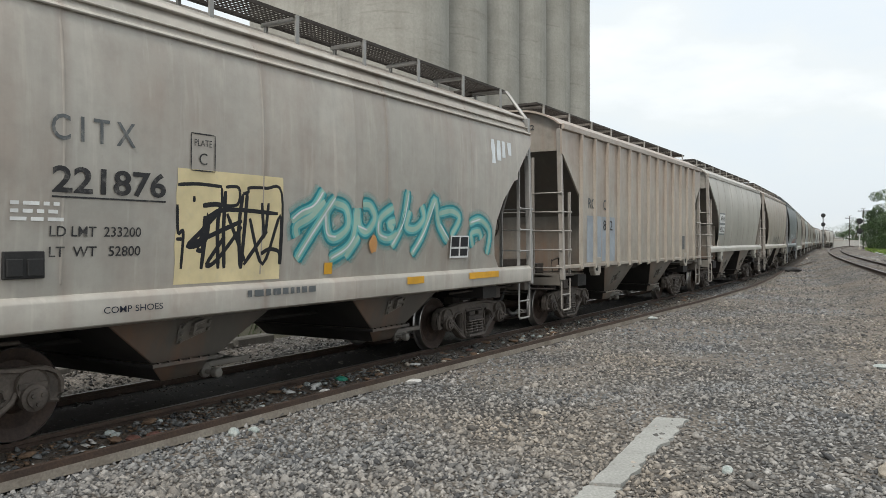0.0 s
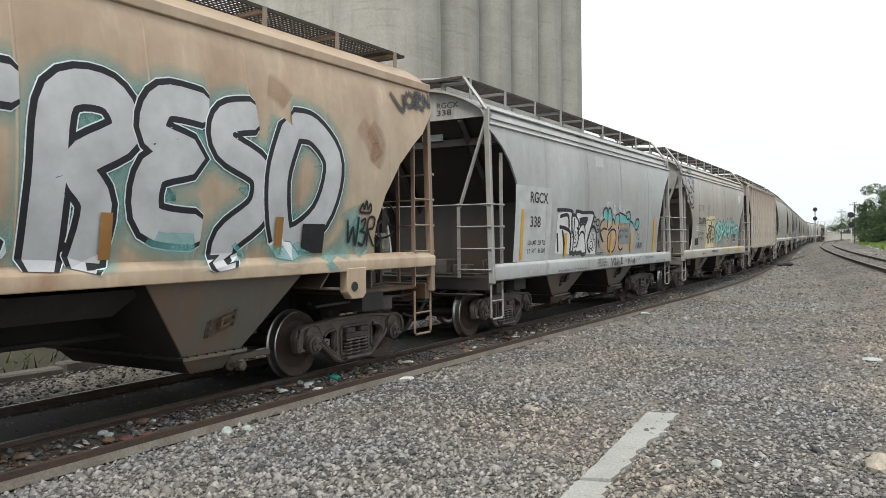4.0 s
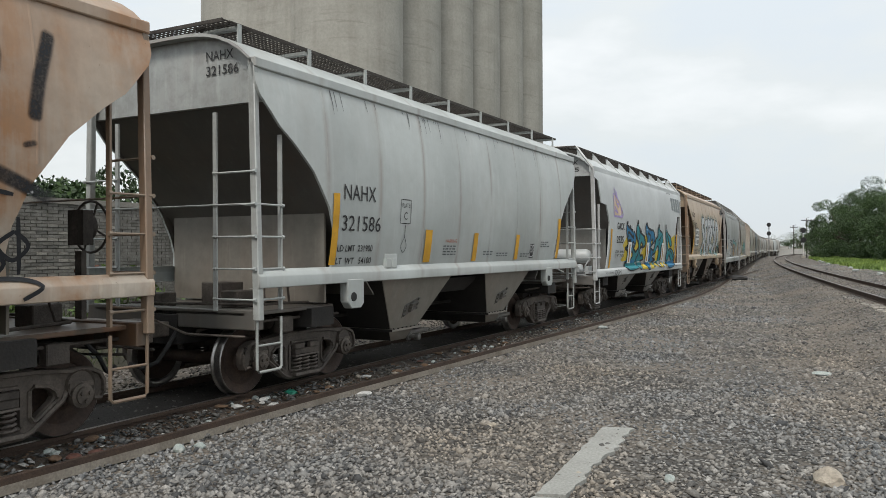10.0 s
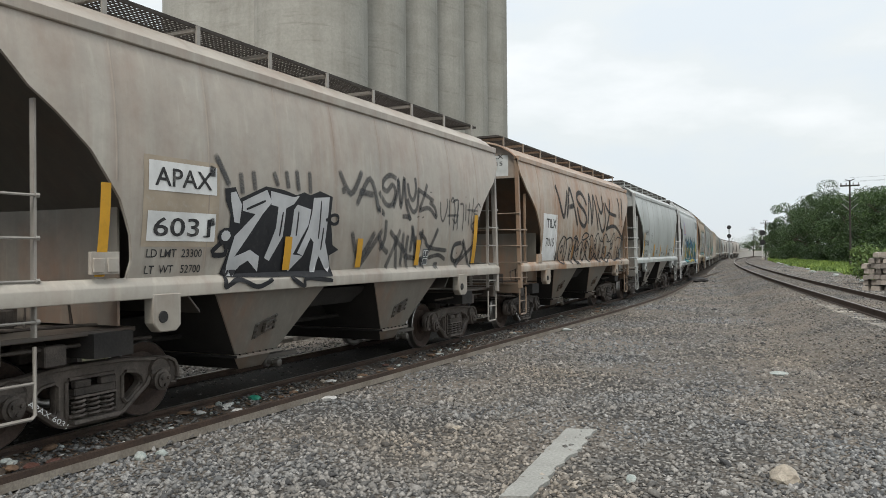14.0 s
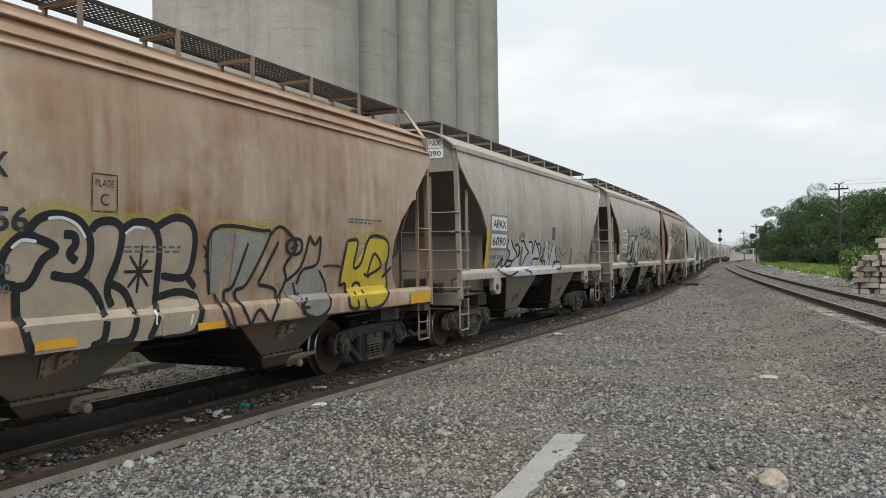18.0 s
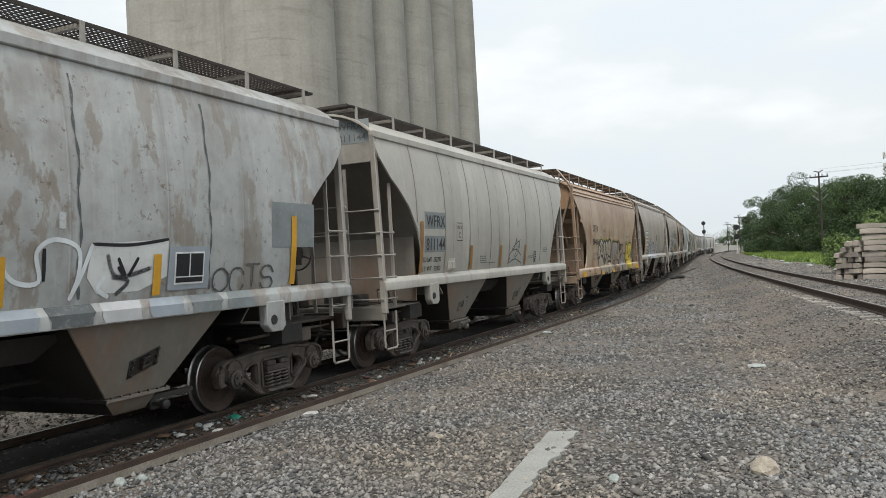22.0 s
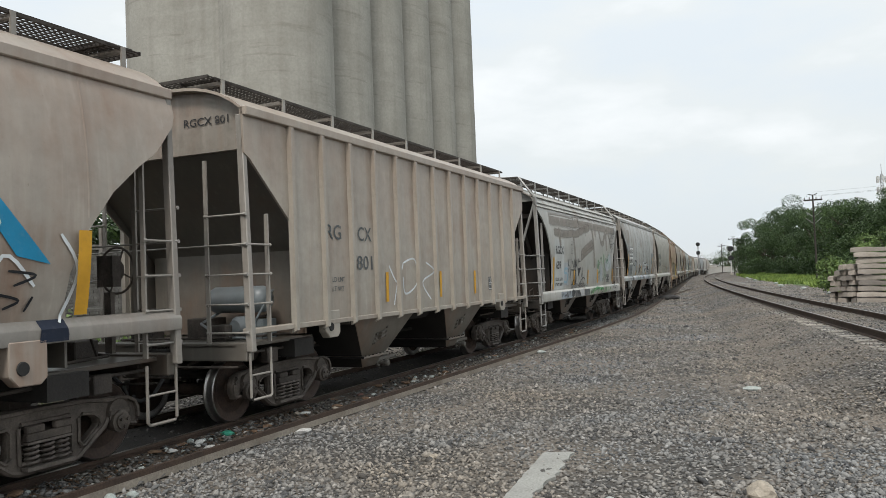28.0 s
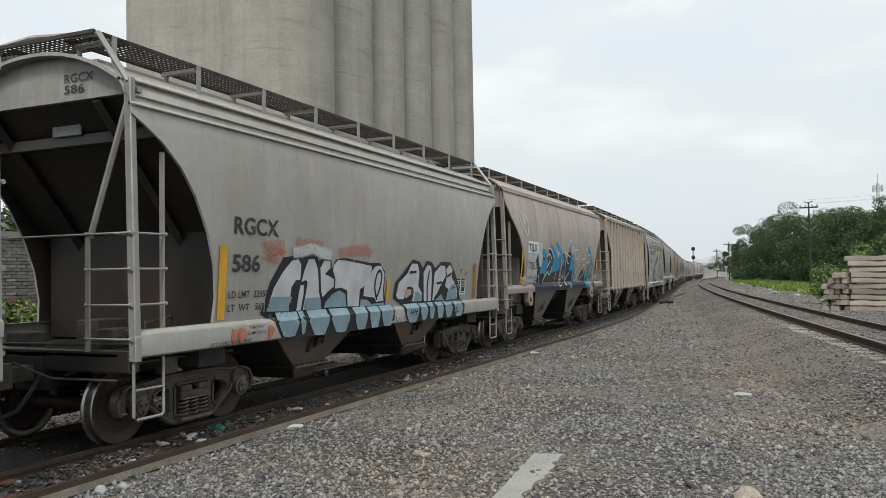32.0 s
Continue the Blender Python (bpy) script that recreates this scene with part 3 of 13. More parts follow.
def swept_rail(pts, mats, z0=-0.175, profile=RAIL_PROFILE):
    """A flat-bottom rail along points of (x, y, heading); the head's running face is polished."""
    g, n = Geo(), len(profile)
    for x, y, h in pts:
        for a, b in profile:
            g.v.append((x + math.cos(h) * a, y - math.sin(h) * a, z0 + b))
    for i in range(len(pts) - 1):
        for k in range(n):
            g.f.append((i * n + k, (i + 1) * n + k, (i + 1) * n + (k + 1) % n, i * n + (k + 1) % n))
    g.f.append(tuple(range(n)))
    g.f.append(tuple(range((len(pts) - 1) * n, len(pts) * n))[::-1])
    me = g.mesh("rail", mats, smooth=30)
    if len(mats) > 1:
        for p in me.polygons:
            if profile is not RAIL_PROFILE:
                p.material_index = int(p.normal.z > 0.5 or p.center.z < z0 + 0.02 or p.center.z > z0 + 0.085)
            elif p.normal.z > 0.9 and p.center.z > z0 + 0.17:
                p.material_index = 1
    return me


def rail_line(lo, hi, off, step=3.0):
    out = []
    for s in np.arange(lo, hi, step):
        x, y = beside(s, off)
        out.append((x, y, on_track(s)[2]))
    return out


train_track = thing("railway_track", "rusty steel rails on dark timber ties in dusty ballast", "railway track", kind="structure")
for off in (-0.753, 0.753):
    part("rail", swept_rail(rail_line(-60, 380, off), [M["steel"], M["bright"]]), train_track)
tie_mesh = Geo().box(-0.11, 0.11, -1.28, 1.28, -0.16, 0.0).mesh("tie", M["old_tie"], bevel=0.012)
for i in range(120):
    s = -14 + i * 0.56
    x, y, h = on_track(s)
    part("tie", tie_mesh, train_track, m=pose(x, y, -0.178, rz=random.uniform(-0.8, 0.8)) @ pose(0, 0, 0, rz=90 - math.degrees(h)))

main_track = thing("main_track", "second railway track with brown rails on pale concrete ties", "railway track", kind="structure")


def main_points(off):
    out = []
    for y in np.arange(-30, 290, 3.0):
        x, h = main_line(y)
        out.append((x + math.cos(h) * off, y - math.sin(h) * off, h))
    return out


for off in (-0.753, 0.753):
    part("rail", swept_rail(main_points(off), [M["steel"], M["bright"]], z0=MAIN_Z - 0.175), main_track)
sleeper = Geo().prism([(-0.14, 0), (0.14, 0), (0.11, 0.16), (-0.11, 0.16)], -1.25, 1.25).mesh("tie", M["concrete"], bevel=0.012)
for i in range(150):
    y = 8 + i * 0.58
    x, h = main_line(y)
    part("tie", sleeper, main_track, m=pose(x, y, MAIN_Z - 0.345 - 0.035 * min(1, max(0, y - 22) / 10) + random.uniform(-0.014, 0.008), rz=90 - math.degrees(h) + random.uniform(-1, 1)))


def bank_top(off):
    """Height of the second track's ballast across its embankment."""
    return lerp([(-3.3, GROUND - 0.06), (-1.6, MAIN_Z - 0.25), (-1.15, MAIN_Z - 0.195), (-0.8, MAIN_Z - 0.175), (0.0, MAIN_Z - 0.145), (1.4, MAIN_Z - 0.150), (2.0, MAIN_Z - 0.24), (3.4, GROUND - 0.02), (4.2, GROUND - 0.06)], off)


def main_ballast():
    pts, size = [], []
    for _ in range(26000):
        y = 9 + 95 * rng.random() ** 1.7
        off = rng.uniform(-3.2, 3.4)
        if abs(abs(off) - 0.753) < 0.09:
            continue
        x, h = main_line(y)
        pts.append((x + math.cos(h) * off, y - math.sin(h) * off, bank_top(off) + rng.uniform(-0.012, 0.012)))
        size.append(rng.uniform(0.02, 0.042) * (1 + 0.008 * max(0, y - 20)))
    return stones("ballast", pts, size, M["stone"], rng, fine=False)


embank = []
for y in np.arange(-30, 290, 3.0):
    x, h = main_line(y)
    embank.append([(x + math.cos(h) * o, y - math.sin(h) * o, bank_top(o) - 0.012) for o in (-3.3, -2.4, -1.6, -1.15, -0.8, 0, 1.4, 2.0, 2.7, 3.4, 4.2)])
part("embankment", Geo().grid(embank).mesh("embankment", M["gravel"]), main_track)
thing("ballast", "grey ballast that half buries the second track's ties", "ballast", kind="stuff", mesh=main_ballast())

# the spare rail lying upright beside the train's track, kinked away at its far end
SPARE = [(-30, 1.53), (8, 1.55), (15, 1.72), (24, 1.95), (33, 1.99), (43, 1.69), (48, 1.50), (52, 1.39), (57, 1.58), (63, 1.86), (70, 2.28), (80, 2.95)]
spare = [(*beside(s, lerp(SPARE, s)), on_track(s)[2] + math.atan2(lerp(SPARE, s + 2) - lerp(SPARE, s - 2), 4.0)) for s in np.arange(-30, 80, 2.0)]
spare_rail = thing("spare_rail", "rusty spare rail with a dust-caked web lying beside the track", "rail")
for a, b in ((0, 14), (14, 26), (26, 39), (39, len(spare) - 1)):
    piece = spare[a:b + 1]
    part("rail_length", swept_rail(piece, [M["dust_rail"], M["steel"]], GROUND + 0.01, LYING_PROFILE), spare_rail)
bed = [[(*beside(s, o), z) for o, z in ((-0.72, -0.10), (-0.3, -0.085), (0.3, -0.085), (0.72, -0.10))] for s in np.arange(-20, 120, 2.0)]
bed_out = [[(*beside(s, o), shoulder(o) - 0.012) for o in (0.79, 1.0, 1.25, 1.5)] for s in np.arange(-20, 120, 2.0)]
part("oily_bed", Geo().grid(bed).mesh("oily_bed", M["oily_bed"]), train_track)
part("dirt_shoulder", Geo().grid(bed_out).mesh("dirt_shoulder", surface("brown_littered_dirt", (0.11, 0.085, 0.065), (0.045, 0.037, 0.030), 5.0, 45.0, 0.95, bump=1.0, dist=0.03)), train_track)


def trackside_debris(name, label, n, mat, lo, hi, flat):
    pts, size = [], []
    for _ in range(n):
        s = 0 + 26 * rng.random() ** 1.3
        off = rng.uniform(0.84, 1.42)
        x, y = beside(s, off)
        if noise.noise(Vector((x * 0.5, y * 0.5, 3))) < -0.1:
            continue
        pts.append((x, y, shoulder(off) + rng.uniform(0.0, 0.015)))
        size.append(rng.uniform(lo, hi))
    thing(name, label, "litter", kind="stuff", mesh=stones(name, pts, size, mat, rng, flat, False))


trackside_debris("dead_leaves", "dry brown leaves and twigs caught between the rails", 2600, surface("dead_leaf_litter", (0.16, 0.10, 0.06), (0.07, 0.045, 0.03), 9.0, 60.0, 0.95, bump=0.3, per="island"), 0.012, 0.042, 0.25)
trackside_debris("scrap_litter", "bits of pale paper and plastic between the rails", 240, surface("pale_litter", (0.55, 0.54, 0.52), (0.30, 0.29, 0.28), 9.0, 60.0, 0.8, bump=0.3, per="island"), 0.015, 0.05, 0.25)

# ---- concrete silos ----
def silo_material():
    m, n, l, b = nodes_of("stained_silo_concrete")
    v = coords(n, l)
    runs = coords(n, l, scale=(1, 1, 0.05))
    rings = coords(n, l, scale=(0.05, 0.05, 1.0))
    c = mix_node(n, l, ramp_node(n, l, noise_node(n, l, v, 0.35, 6.0), 0.3, 0.7), (0.265, 0.257, 0.228), (0.345, 0.337, 0.305))
    c = mix_node(n, l, math_node(n, l, "MULTIPLY", ramp_node(n, l, noise_node(n, l, runs, 1.6, 5.0), 0.50, 0.74), 0.42), c, (0.195, 0.183, 0.16))
    c = mix_node(n, l, math_node(n, l, "MULTIPLY", ramp_node(n, l, noise_node(n, l, rings, 0.9, 5.0, 0.7), 0.52, 0.66), 0.3), c, (0.385, 0.375, 0.345))
    lifts = noise_node(n, l, coords(n, l, scale=(0.12, 0.12, 1.4), shift=(3, 1, 5)), 1.3, 9.0, 0.72)
    c = mix_node(n, l, math_node(n, l, "MULTIPLY", ramp_node(n, l, lifts, 0.565, 0.63), 0.34), c, (0.16, 0.15, 0.13))
    c = mix_node(n, l, 1.0, c, ramp_node(n, l, noise_node(n, l, v, 5.0, 8.0, 0.7), 0.3, 0.7, (0.86, 0.86, 0.85, 1), (1.1, 1.1, 1.09, 1)), "MULTIPLY")
    l.new(c, b.inputs["Base Color"])
    b.inputs["Roughness"].default_value = 0.92
    bump_of(n, l, b, noise_node(n, l, v, 2.0, 6.0), 0.3, 0.05)
    return m


M["silo"] = silo_material()
M["dark_joint"] = surface("stained_joint_concrete", (0.19, 0.17, 0.145), (0.11, 0.095, 0.08), 0.8, 10.0, 0.95, bump=0.4)
SILO_R, SILO_H = 3.8, 44.0


def silo_mesh():
    """A slip-formed shell with faint lift rings, a lap in the wall and a rounded rim."""
    prof = [(0.6, SILO_R)]
    z = 0.0
    while z < SILO_H - 0.5:
        z += 1.2
        prof += [(z, SILO_R + random.uniform(-0.008, 0.008))]
    prof += [(SILO_H, SILO_R)]
    return Geo().lathe(prof, "z", 64).mesh("shell", M["silo"], smooth=30)


silo_rim = Geo().lathe([(SILO_H, SILO_R - 0.2), (SILO_H, SILO_R + 0.1), (SILO_H + 0.4, SILO_R + 0.1), (SILO_H + 0.4, SILO_R - 0.2)], "z", 64).mesh("rim", M["silo"], smooth=30)
silo_plinth = Geo().lathe([(0, SILO_R + 0.12), (0.6, SILO_R + 0.12), (0.65, SILO_R - 0.1)], "z", 64).mesh("plinth", M["concrete"], smooth=30)
silo_web = Geo().box(-0.95, 0.95, -0.62, 0.62, 0, SILO_H).mesh("web", M["dark_joint"])
shell, c1 = silo_mesh(), Vector((53 * math.sin(radians(-10.54)), 53 * math.cos(radians(-10.54))))
row_dir = Vector((math.sin(radians(22)), math.cos(radians(22))))
side_dir = Vector((row_dir.y, -row_dir.x)) * -1
for row in range(2):
    for i in range(6):
        p = c1 + row_dir * (5.93 * i) + side_dir * (7.53 * row)
        silo = thing("grain_silo", "tall stained grey concrete grain silo in a joined block", "silo", group="block of silos", m=pose(p.x, p.y, GROUND, rz=i * 37 + row * 71))
        part("shell", shell, silo)
        part("rim", silo_rim, silo)
        part("plinth", silo_plinth, silo)
# poured joints where two shells meet, stained by water
for i in range(5):
    q = c1 + row_dir * (5.93 * (i + 0.5))
    thing("silo_joint", "narrow stained concrete web between two silos", "silo", group="joints of the silos", mesh=silo_web, m=pose(q.x, q.y, GROUND, rz=-22))
q = c1 + side_dir * 3.77 - row_dir * 1.85
thing("silo_joint", "broad flat water-stained concrete web between the front silos", "silo", group="joints of the silos", mesh=Geo().box(-1.95, 1.95, -1.1, 1.1, 0, SILO_H).mesh("web", M["silo"], bevel=0.03), m=pose(q.x, q.y, GROUND, rz=-22))

# ---- covered hopper cars: local x is the way of travel, y to the left, rail top at z 0; the near side is -y ----
LB = 5.75            # half length between the corner posts
PITCH = 12.885
TRUCK_X = 4.35
SIDE_PROFILE = {
    "round": [(1.12, 1.33), (1.4, 1.42), (1.8, 1.50), (2.3, 1.555), (2.8, 1.57), (3.3, 1.545), (3.7, 1.49), (3.95, 1.435), (4.04, 1.40)],
    "flat": [(1.30, 1.47), (1.8, 1.51), (2.4, 1.545), (3.0, 1.55), (3.5, 1.52), (3.70, 1.485), (3.78, 1.45), (3.9, 1.40), (4.0, 1.33)],
    "notch": [(1.30, 1.47), (1.8, 1.51), (2.4, 1.545), (3.0, 1.55), (3.5, 1.52), (3.70, 1.485), (3.78, 1.45), (3.9, 1.40), (4.0, 1.33)],
    "rib": [(1.12, 1.50), (2.0, 1.51), (3.0, 1.51), (4.0, 1.50), (4.08, 1.49)],
    "smooth": [(1.25, 1.44), (1.7, 1.50), (2.4, 1.545), (3.0, 1.55), (3.5, 1.52), (3.8, 1.48), (3.92, 1.44), (4.0, 1.40)],
}
END_CUT = {          # how far the side sheet stops short of the corner, by height
    "round": [(1.12, 1.20), (1.30, 1.34), (1.5, 1.47), (1.75, 1.52), (2.0, 1.48), (2.35, 1.33), (2.8, 0.98), (3.1, 0.62), (3.22, 0.45), (3.28, 0.36), (3.62, 0.05), (3.75, 0.0), (4.1, 0.0)],
    "flat": [(1.30, 1.30), (1.6, 1.33), (2.0, 1.28), (2.4, 1.14), (2.8, 0.93), (3.1, 0.70), (3.35, 0.42), (3.52, 0.14), (3.6, 0.0), (4.1, 0.0)],
    "notch": [(1.30, 1.25), (1.5, 1.42), (1.8, 1.48), (2.1, 1.42), (2.45, 1.20), (2.8, 0.80), (2.84, 0.66), (2.95, 0.66), (3.3, 0.30), (3.5, 0.06), (3.6, 0.0), (4.1, 0.0)],
    "rib": [(1.12, 1.02), (2.62, 1.02), (3.45, 0.10), (3.5, 0.0), (4.1, 0.0)],
    "smooth": [(1.25, 1.26), (2.55, 1.26), (2.9, 1.02), (3.02, 0.95), (3.06, 0.48), (3.5, 0.36), (3.64, 0.30), (3.70, 0.0), (4.1, 0.0)],
}
PANEL_FOOT = {"round": 3.60, "flat": 3.90, "notch": 3.3, "rib": 3.62, "smooth": 3.80}
RISE = {"round": (0.42, 3.4), "flat": (0.42, 2.2), "notch": (0.42, 2.2), "rib": (0.38, 3.4), "smooth": (0.46, 3.4)}     # the roof's arch: height and fullness
EAVE = {"notch": 4.0, "round": 4.04, "flat": 4.0, "rib": 4.08, "smooth": 4.0}
FOOT = {"notch": 1.30, "round": 1.56, "flat": 1.30, "rib": 1.26, "smooth": 1.25}


def smooth_lerp(table, t):
    """Catmull-Rom through pairs in rising order."""
    t = max(table[0][0], min(table[-1][0], t))
    for i in range(len(table) - 1):
        if t <= table[i + 1][0]:
            break
    (a, p), (b, q) = table[i], table[i + 1]
    p0 = table[max(i - 1, 0)]
    q1 = table[min(i + 2, len(table) - 1)]
    u = (t - a) / (b - a)
    m0 = (q - p0[1]) / (b - p0[0]) * (b - a)
    m1 = (q1[1] - p) / (q1[0] - a) * (b - a)
    return (2 * u ** 3 - 3 * u * u + 1) * p + (u ** 3 - 2 * u * u + u) * m0 + (-2 * u ** 3 + 3 * u * u) * q + (u ** 3 - u * u) * m1


def half_width(kind, z):
    return smooth_lerp(SIDE_PROFILE[kind], z)


@lru_cache(None)
def side_sheet(kind, cut, mat, sign):
    """One pressed side sheet with its shaped ends, a plate with thickness."""
    zs = sorted({z for z, _ in END_CUT[cut]} | {z for z, _ in SIDE_PROFILE[kind]} | set(np.round(np.arange(1.2, 4.0, 0.16), 2)))
    zs = sorted({z for z in zs if FOOT[kind] + 0.02 < z < EAVE[kind] - 0.02} | {FOOT[kind], EAVE[kind]})
    rows = []
    for z in zs:
        x1 = LB - lerp(END_CUT[cut], z)
        rows.append([(x1 * (2 * j / 16 - 1), sign * half_width(kind, z), z) for j in range(17)])
    g = Geo().grid(rows, thick=(0, -sign * 0.035, 0))
    me = g.mesh("side_sheet", [mat, SHADED_GRIMY[mat]], smooth=40)
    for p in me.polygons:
        p.material_index = int(p.normal.y * sign < -0.5)      # the inner face is grimy, the hollow's shade in its colour
    return me


@lru_cache(None)
def weld_seam(kind, cut, mat, x):
    """A raised vertical weld lap between two of the side's plates."""
    rows = []
    for z in np.linspace(FOOT[kind] + 0.1, EAVE[kind] - 0.12, 14):
        if LB - lerp(END_CUT[cut], z) < abs(x) + 0.05:
            continue
        y = -half_width(kind, z)
        rows.append([(x - 0.020, y + 0.002, z), (x - 0.008, y - 0.005, z), (x + 0.008, y - 0.005, z), (x + 0.020, y + 0.002, z)])
    return Geo().grid(rows).mesh("weld_seam", mat, smooth=50)


@lru_cache(None)
def rib_mesh(mat, z1=4.0):
    return Geo().hull([(-0.040, -1.495, 1.14), (0.040, -1.495, 1.14), (0.040, -1.495, z1), (-0.040, -1.495, z1)],
                      [(-0.034, -1.580, 1.18), (0.034, -1.580, 1.18), (0.034, -1.580, z1 - 0.03), (-0.034, -1.580, z1 - 0.03)]).mesh("rib", mat)


@lru_cache(None)
def roof_mesh(kind, mat):
    ze, w = EAVE[kind], half_width(kind, EAVE[kind])
    rise, full = RISE[kind]
    rows = []
    for i in range(17):
        a = -1 + 2 * i / 16
        z = ze + rise * (1 - abs(a) ** full)
        rows.append([(LB * (2 * j / 8 - 1), a * (w + 0.01), z) for j in range(9)])
    g = Geo().grid(rows, thick=(0, 0, -0.04))
    # hatch coaming with its lids, along the ridge
    g.box(-LB + 0.7, LB - 0.7, -0.27, 0.27, ze + rise - 0.03, ze + rise + 0.09)
    return g.mesh("roof", mat, smooth=40)


@lru_cache(None)
def eave_rail(kind, mat, sign, row=0):
    """The rolled flange along the eave; the flat-sided cars have three steps of it."""
    g = Geo()
    if kind == "flat":
        z0, z1, w0, w1 = ((3.685, 3.735, 1.50, 1.53), (3.80, 3.835, 1.455, 1.48), (3.975, 4.05, 1.36, 1.41))[row]
        g.hull([(-LB, sign * (w0 - 0.06), z0), (LB, sign * (w0 - 0.06), z0), (LB, sign * w1, z0 + 0.01), (-LB, sign * w1, z0 + 0.01)],
               [(-LB, sign * (w0 - 0.06), z1), (LB, sign * (w0 - 0.06), z1), (LB, sign * w0, z1), (-LB, sign * w0, z1)])
    else:
        w, z = half_width(kind, EAVE[kind]), EAVE[kind]
        top, out = (0.10, 0.07) if kind != "smooth" else (0.16, 0.05)
        g.box(-LB, LB, sign * (w - 0.05), sign * (w + out), z - top, z + 0.02)
    return g.mesh("eave_rail", mat, bevel=0.012)


@lru_cache(None)
def end_panel(kind, mat, face):
    """The upright plate that closes the top of the end, following the side's curve and the roof's arch."""
    zb = PANEL_FOOT[kind]
    rise, full = RISE[kind]
    ze, pts = EAVE[kind], []
    for z in np.linspace(zb, ze, 6):
        pts.append((half_width(kind, z) - 0.03, z))
    w = pts[-1][0]
    arch = [(w * a, ze + rise * (1 - abs(a) ** full) - 0.02) for a in (0.9, 0.75, 0.5, 0.25, 0, -0.25, -0.5, -0.75, -0.9)]
    poly = pts + arch + [(-y, z) for y, z in reversed(pts)]
    x0 = face * (LB - 0.14)
    g, n = Geo(), len(poly)
    g.add([(x0, y, z) for y, z in poly] + [(x0 - face * 0.04, y, z) for y, z in poly],
          [tuple(range(n)), tuple(range(2 * n - 1, n - 1, -1))] + [(i, i + n, (i + 1) % n + n, (i + 1) % n) for i in range(n)])
    # stiffening flange under the plate
    g.box(min(x0 - face * 0.07, x0 + face * 0.012), max(x0 - face * 0.07, x0 + face * 0.012), -1.45, 1.45, zb - 0.04, zb + 0.012)
    return g.mesh("end_panel", mat, smooth=30)


def slope_off(kind, z):
    """How far in from the corner the sloping floor lies at a height."""
    zb = PANEL_FOOT[kind]
    cut = END_CUT[kind]
    return max(0.16 + (zb - z) / (zb - 1.15) * 2.39, lerp(cut, z) + 0.04 if z > 1.9 else 0.0)


@lru_cache(None)
def slope_sheet(kind, mat, face):
    """The inclined floor that runs in from under the end plate, inside the shaped edge of the sides."""
    zb = PANEL_FOOT[kind]
    line = [(0.16, zb)] + [(slope_off(kind, z), z) for z in np.linspace(zb, 1.15, 14)]
    rows = [[(face * (LB - o), y * (half_width(kind, max(z, FOOT[kind])) - 0.03), z) for y in (-1, -0.5, 0, 0.5, 1)] for o, z in line]
    return Geo().grid(rows, thick=(0, 0, 0.03)).mesh("slope_sheet", mat, smooth=30)


@lru_cache(None)
def slope_beam(kind, mat, face, y):
    """The inclined stiffener under the sloping floor."""
    zb = PANEL_FOOT[kind]
    pts = [(face * (LB - slope_off(kind, z) + 0.02), y, z - 0.07) for z in np.linspace(zb, 1.25, 9)]
    return Geo().tube(pts, 0.06, 4).mesh("slope_stiffener", mat)


@lru_cache(None)
def bulkhead(kind, mat, face):
    """The low upright wall under the sloping floor, with the cross beam on it."""
    zb = PANEL_FOOT[kind]
    g = Geo()
    xw = face * (LB - 1.44)
    zt = zb + (1.15 - zb) * (1.28 / 2.39)
    g.box(min(xw, xw + 0.03), max(xw, xw + 0.03), -1.38, 1.38, 1.1, zt)
    return g.mesh("bulkhead", mat, smooth=30)


@lru_cache(None)
def cross_beam(mat, x, z):
    """The stiffening channel across the sloping floor."""
    return Geo().box(x - 0.06, x + 0.06, -1.42, 1.42, z - 0.07, z + 0.07).mesh("cross_beam", mat, bevel=0.012)


@lru_cache(None)
def notice_board(x, z):
    """A small routing board on the beam."""
    return Geo().box(x - 0.10, x - 0.066, -0.35, 0.10, z + 0.05, z + 0.28).mesh("notice_board", M["plate_grey"], bevel=0.008)


@lru_cache(None)
def side_sill(kind, mat, sign):
    """The bottom chord: a deep channel on flat-sided cars, a rolled angle with jacking pads on the others."""
    g = Geo()
    if kind in ("flat", "smooth"):
        z0, z1 = (1.0, 1.31) if kind == "flat" else (1.03, 1.27)
        prof = [(1.42, z0), (1.535, z0 + 0.03), (1.545, z1 - 0.05), (1.50, z1), (1.40, z1)]
        rows = [[(x, sign * y, z) for y, z in prof] for x in (-LB, -LB * 0.5, 0, LB * 0.5, LB)]
        g.grid(rows, thick=(0, -sign * 0.03, 0))
    elif kind == "round":
        prof = [(1.38, 1.35), (1.525, 1.355), (1.53, 1.49), (1.462, 1.575), (1.38, 1.575)]
        rows = [[(x, sign * y, z) for y, z in prof] for x in (-LB, -LB * 0.5, 0, LB * 0.5, LB)]
        g.grid(rows, thick=(0, -sign * 0.025, 0))
    else:
        g.box(-LB + 0.05, LB - 0.05, sign * 1.36, sign * 1.54, 1.20, 1.27)
    return g.mesh("side_sill", mat, bevel=0.008)


@lru_cache(None)
def jack_pad(mat, sign):
    g = Geo().prism([(-0.19, 1.40), (0.20, 1.40), (0.20, 1.06), (0.13, 1.0), (-0.10, 1.0), (-0.19, 1.10)], sign * 1.40, sign * 1.535)
    return g.mesh("jacking_pad", mat, bevel=0.01)


@lru_cache(None)
def pad_hole(sign):
    return Geo().lathe([(-0.012, 0.060), (0.0, 0.065), (0.006, 0.0)], "y", 14, x=-0.06, y=sign * 1.538, z=1.16).mesh("lifting_eye", M["rubber"])


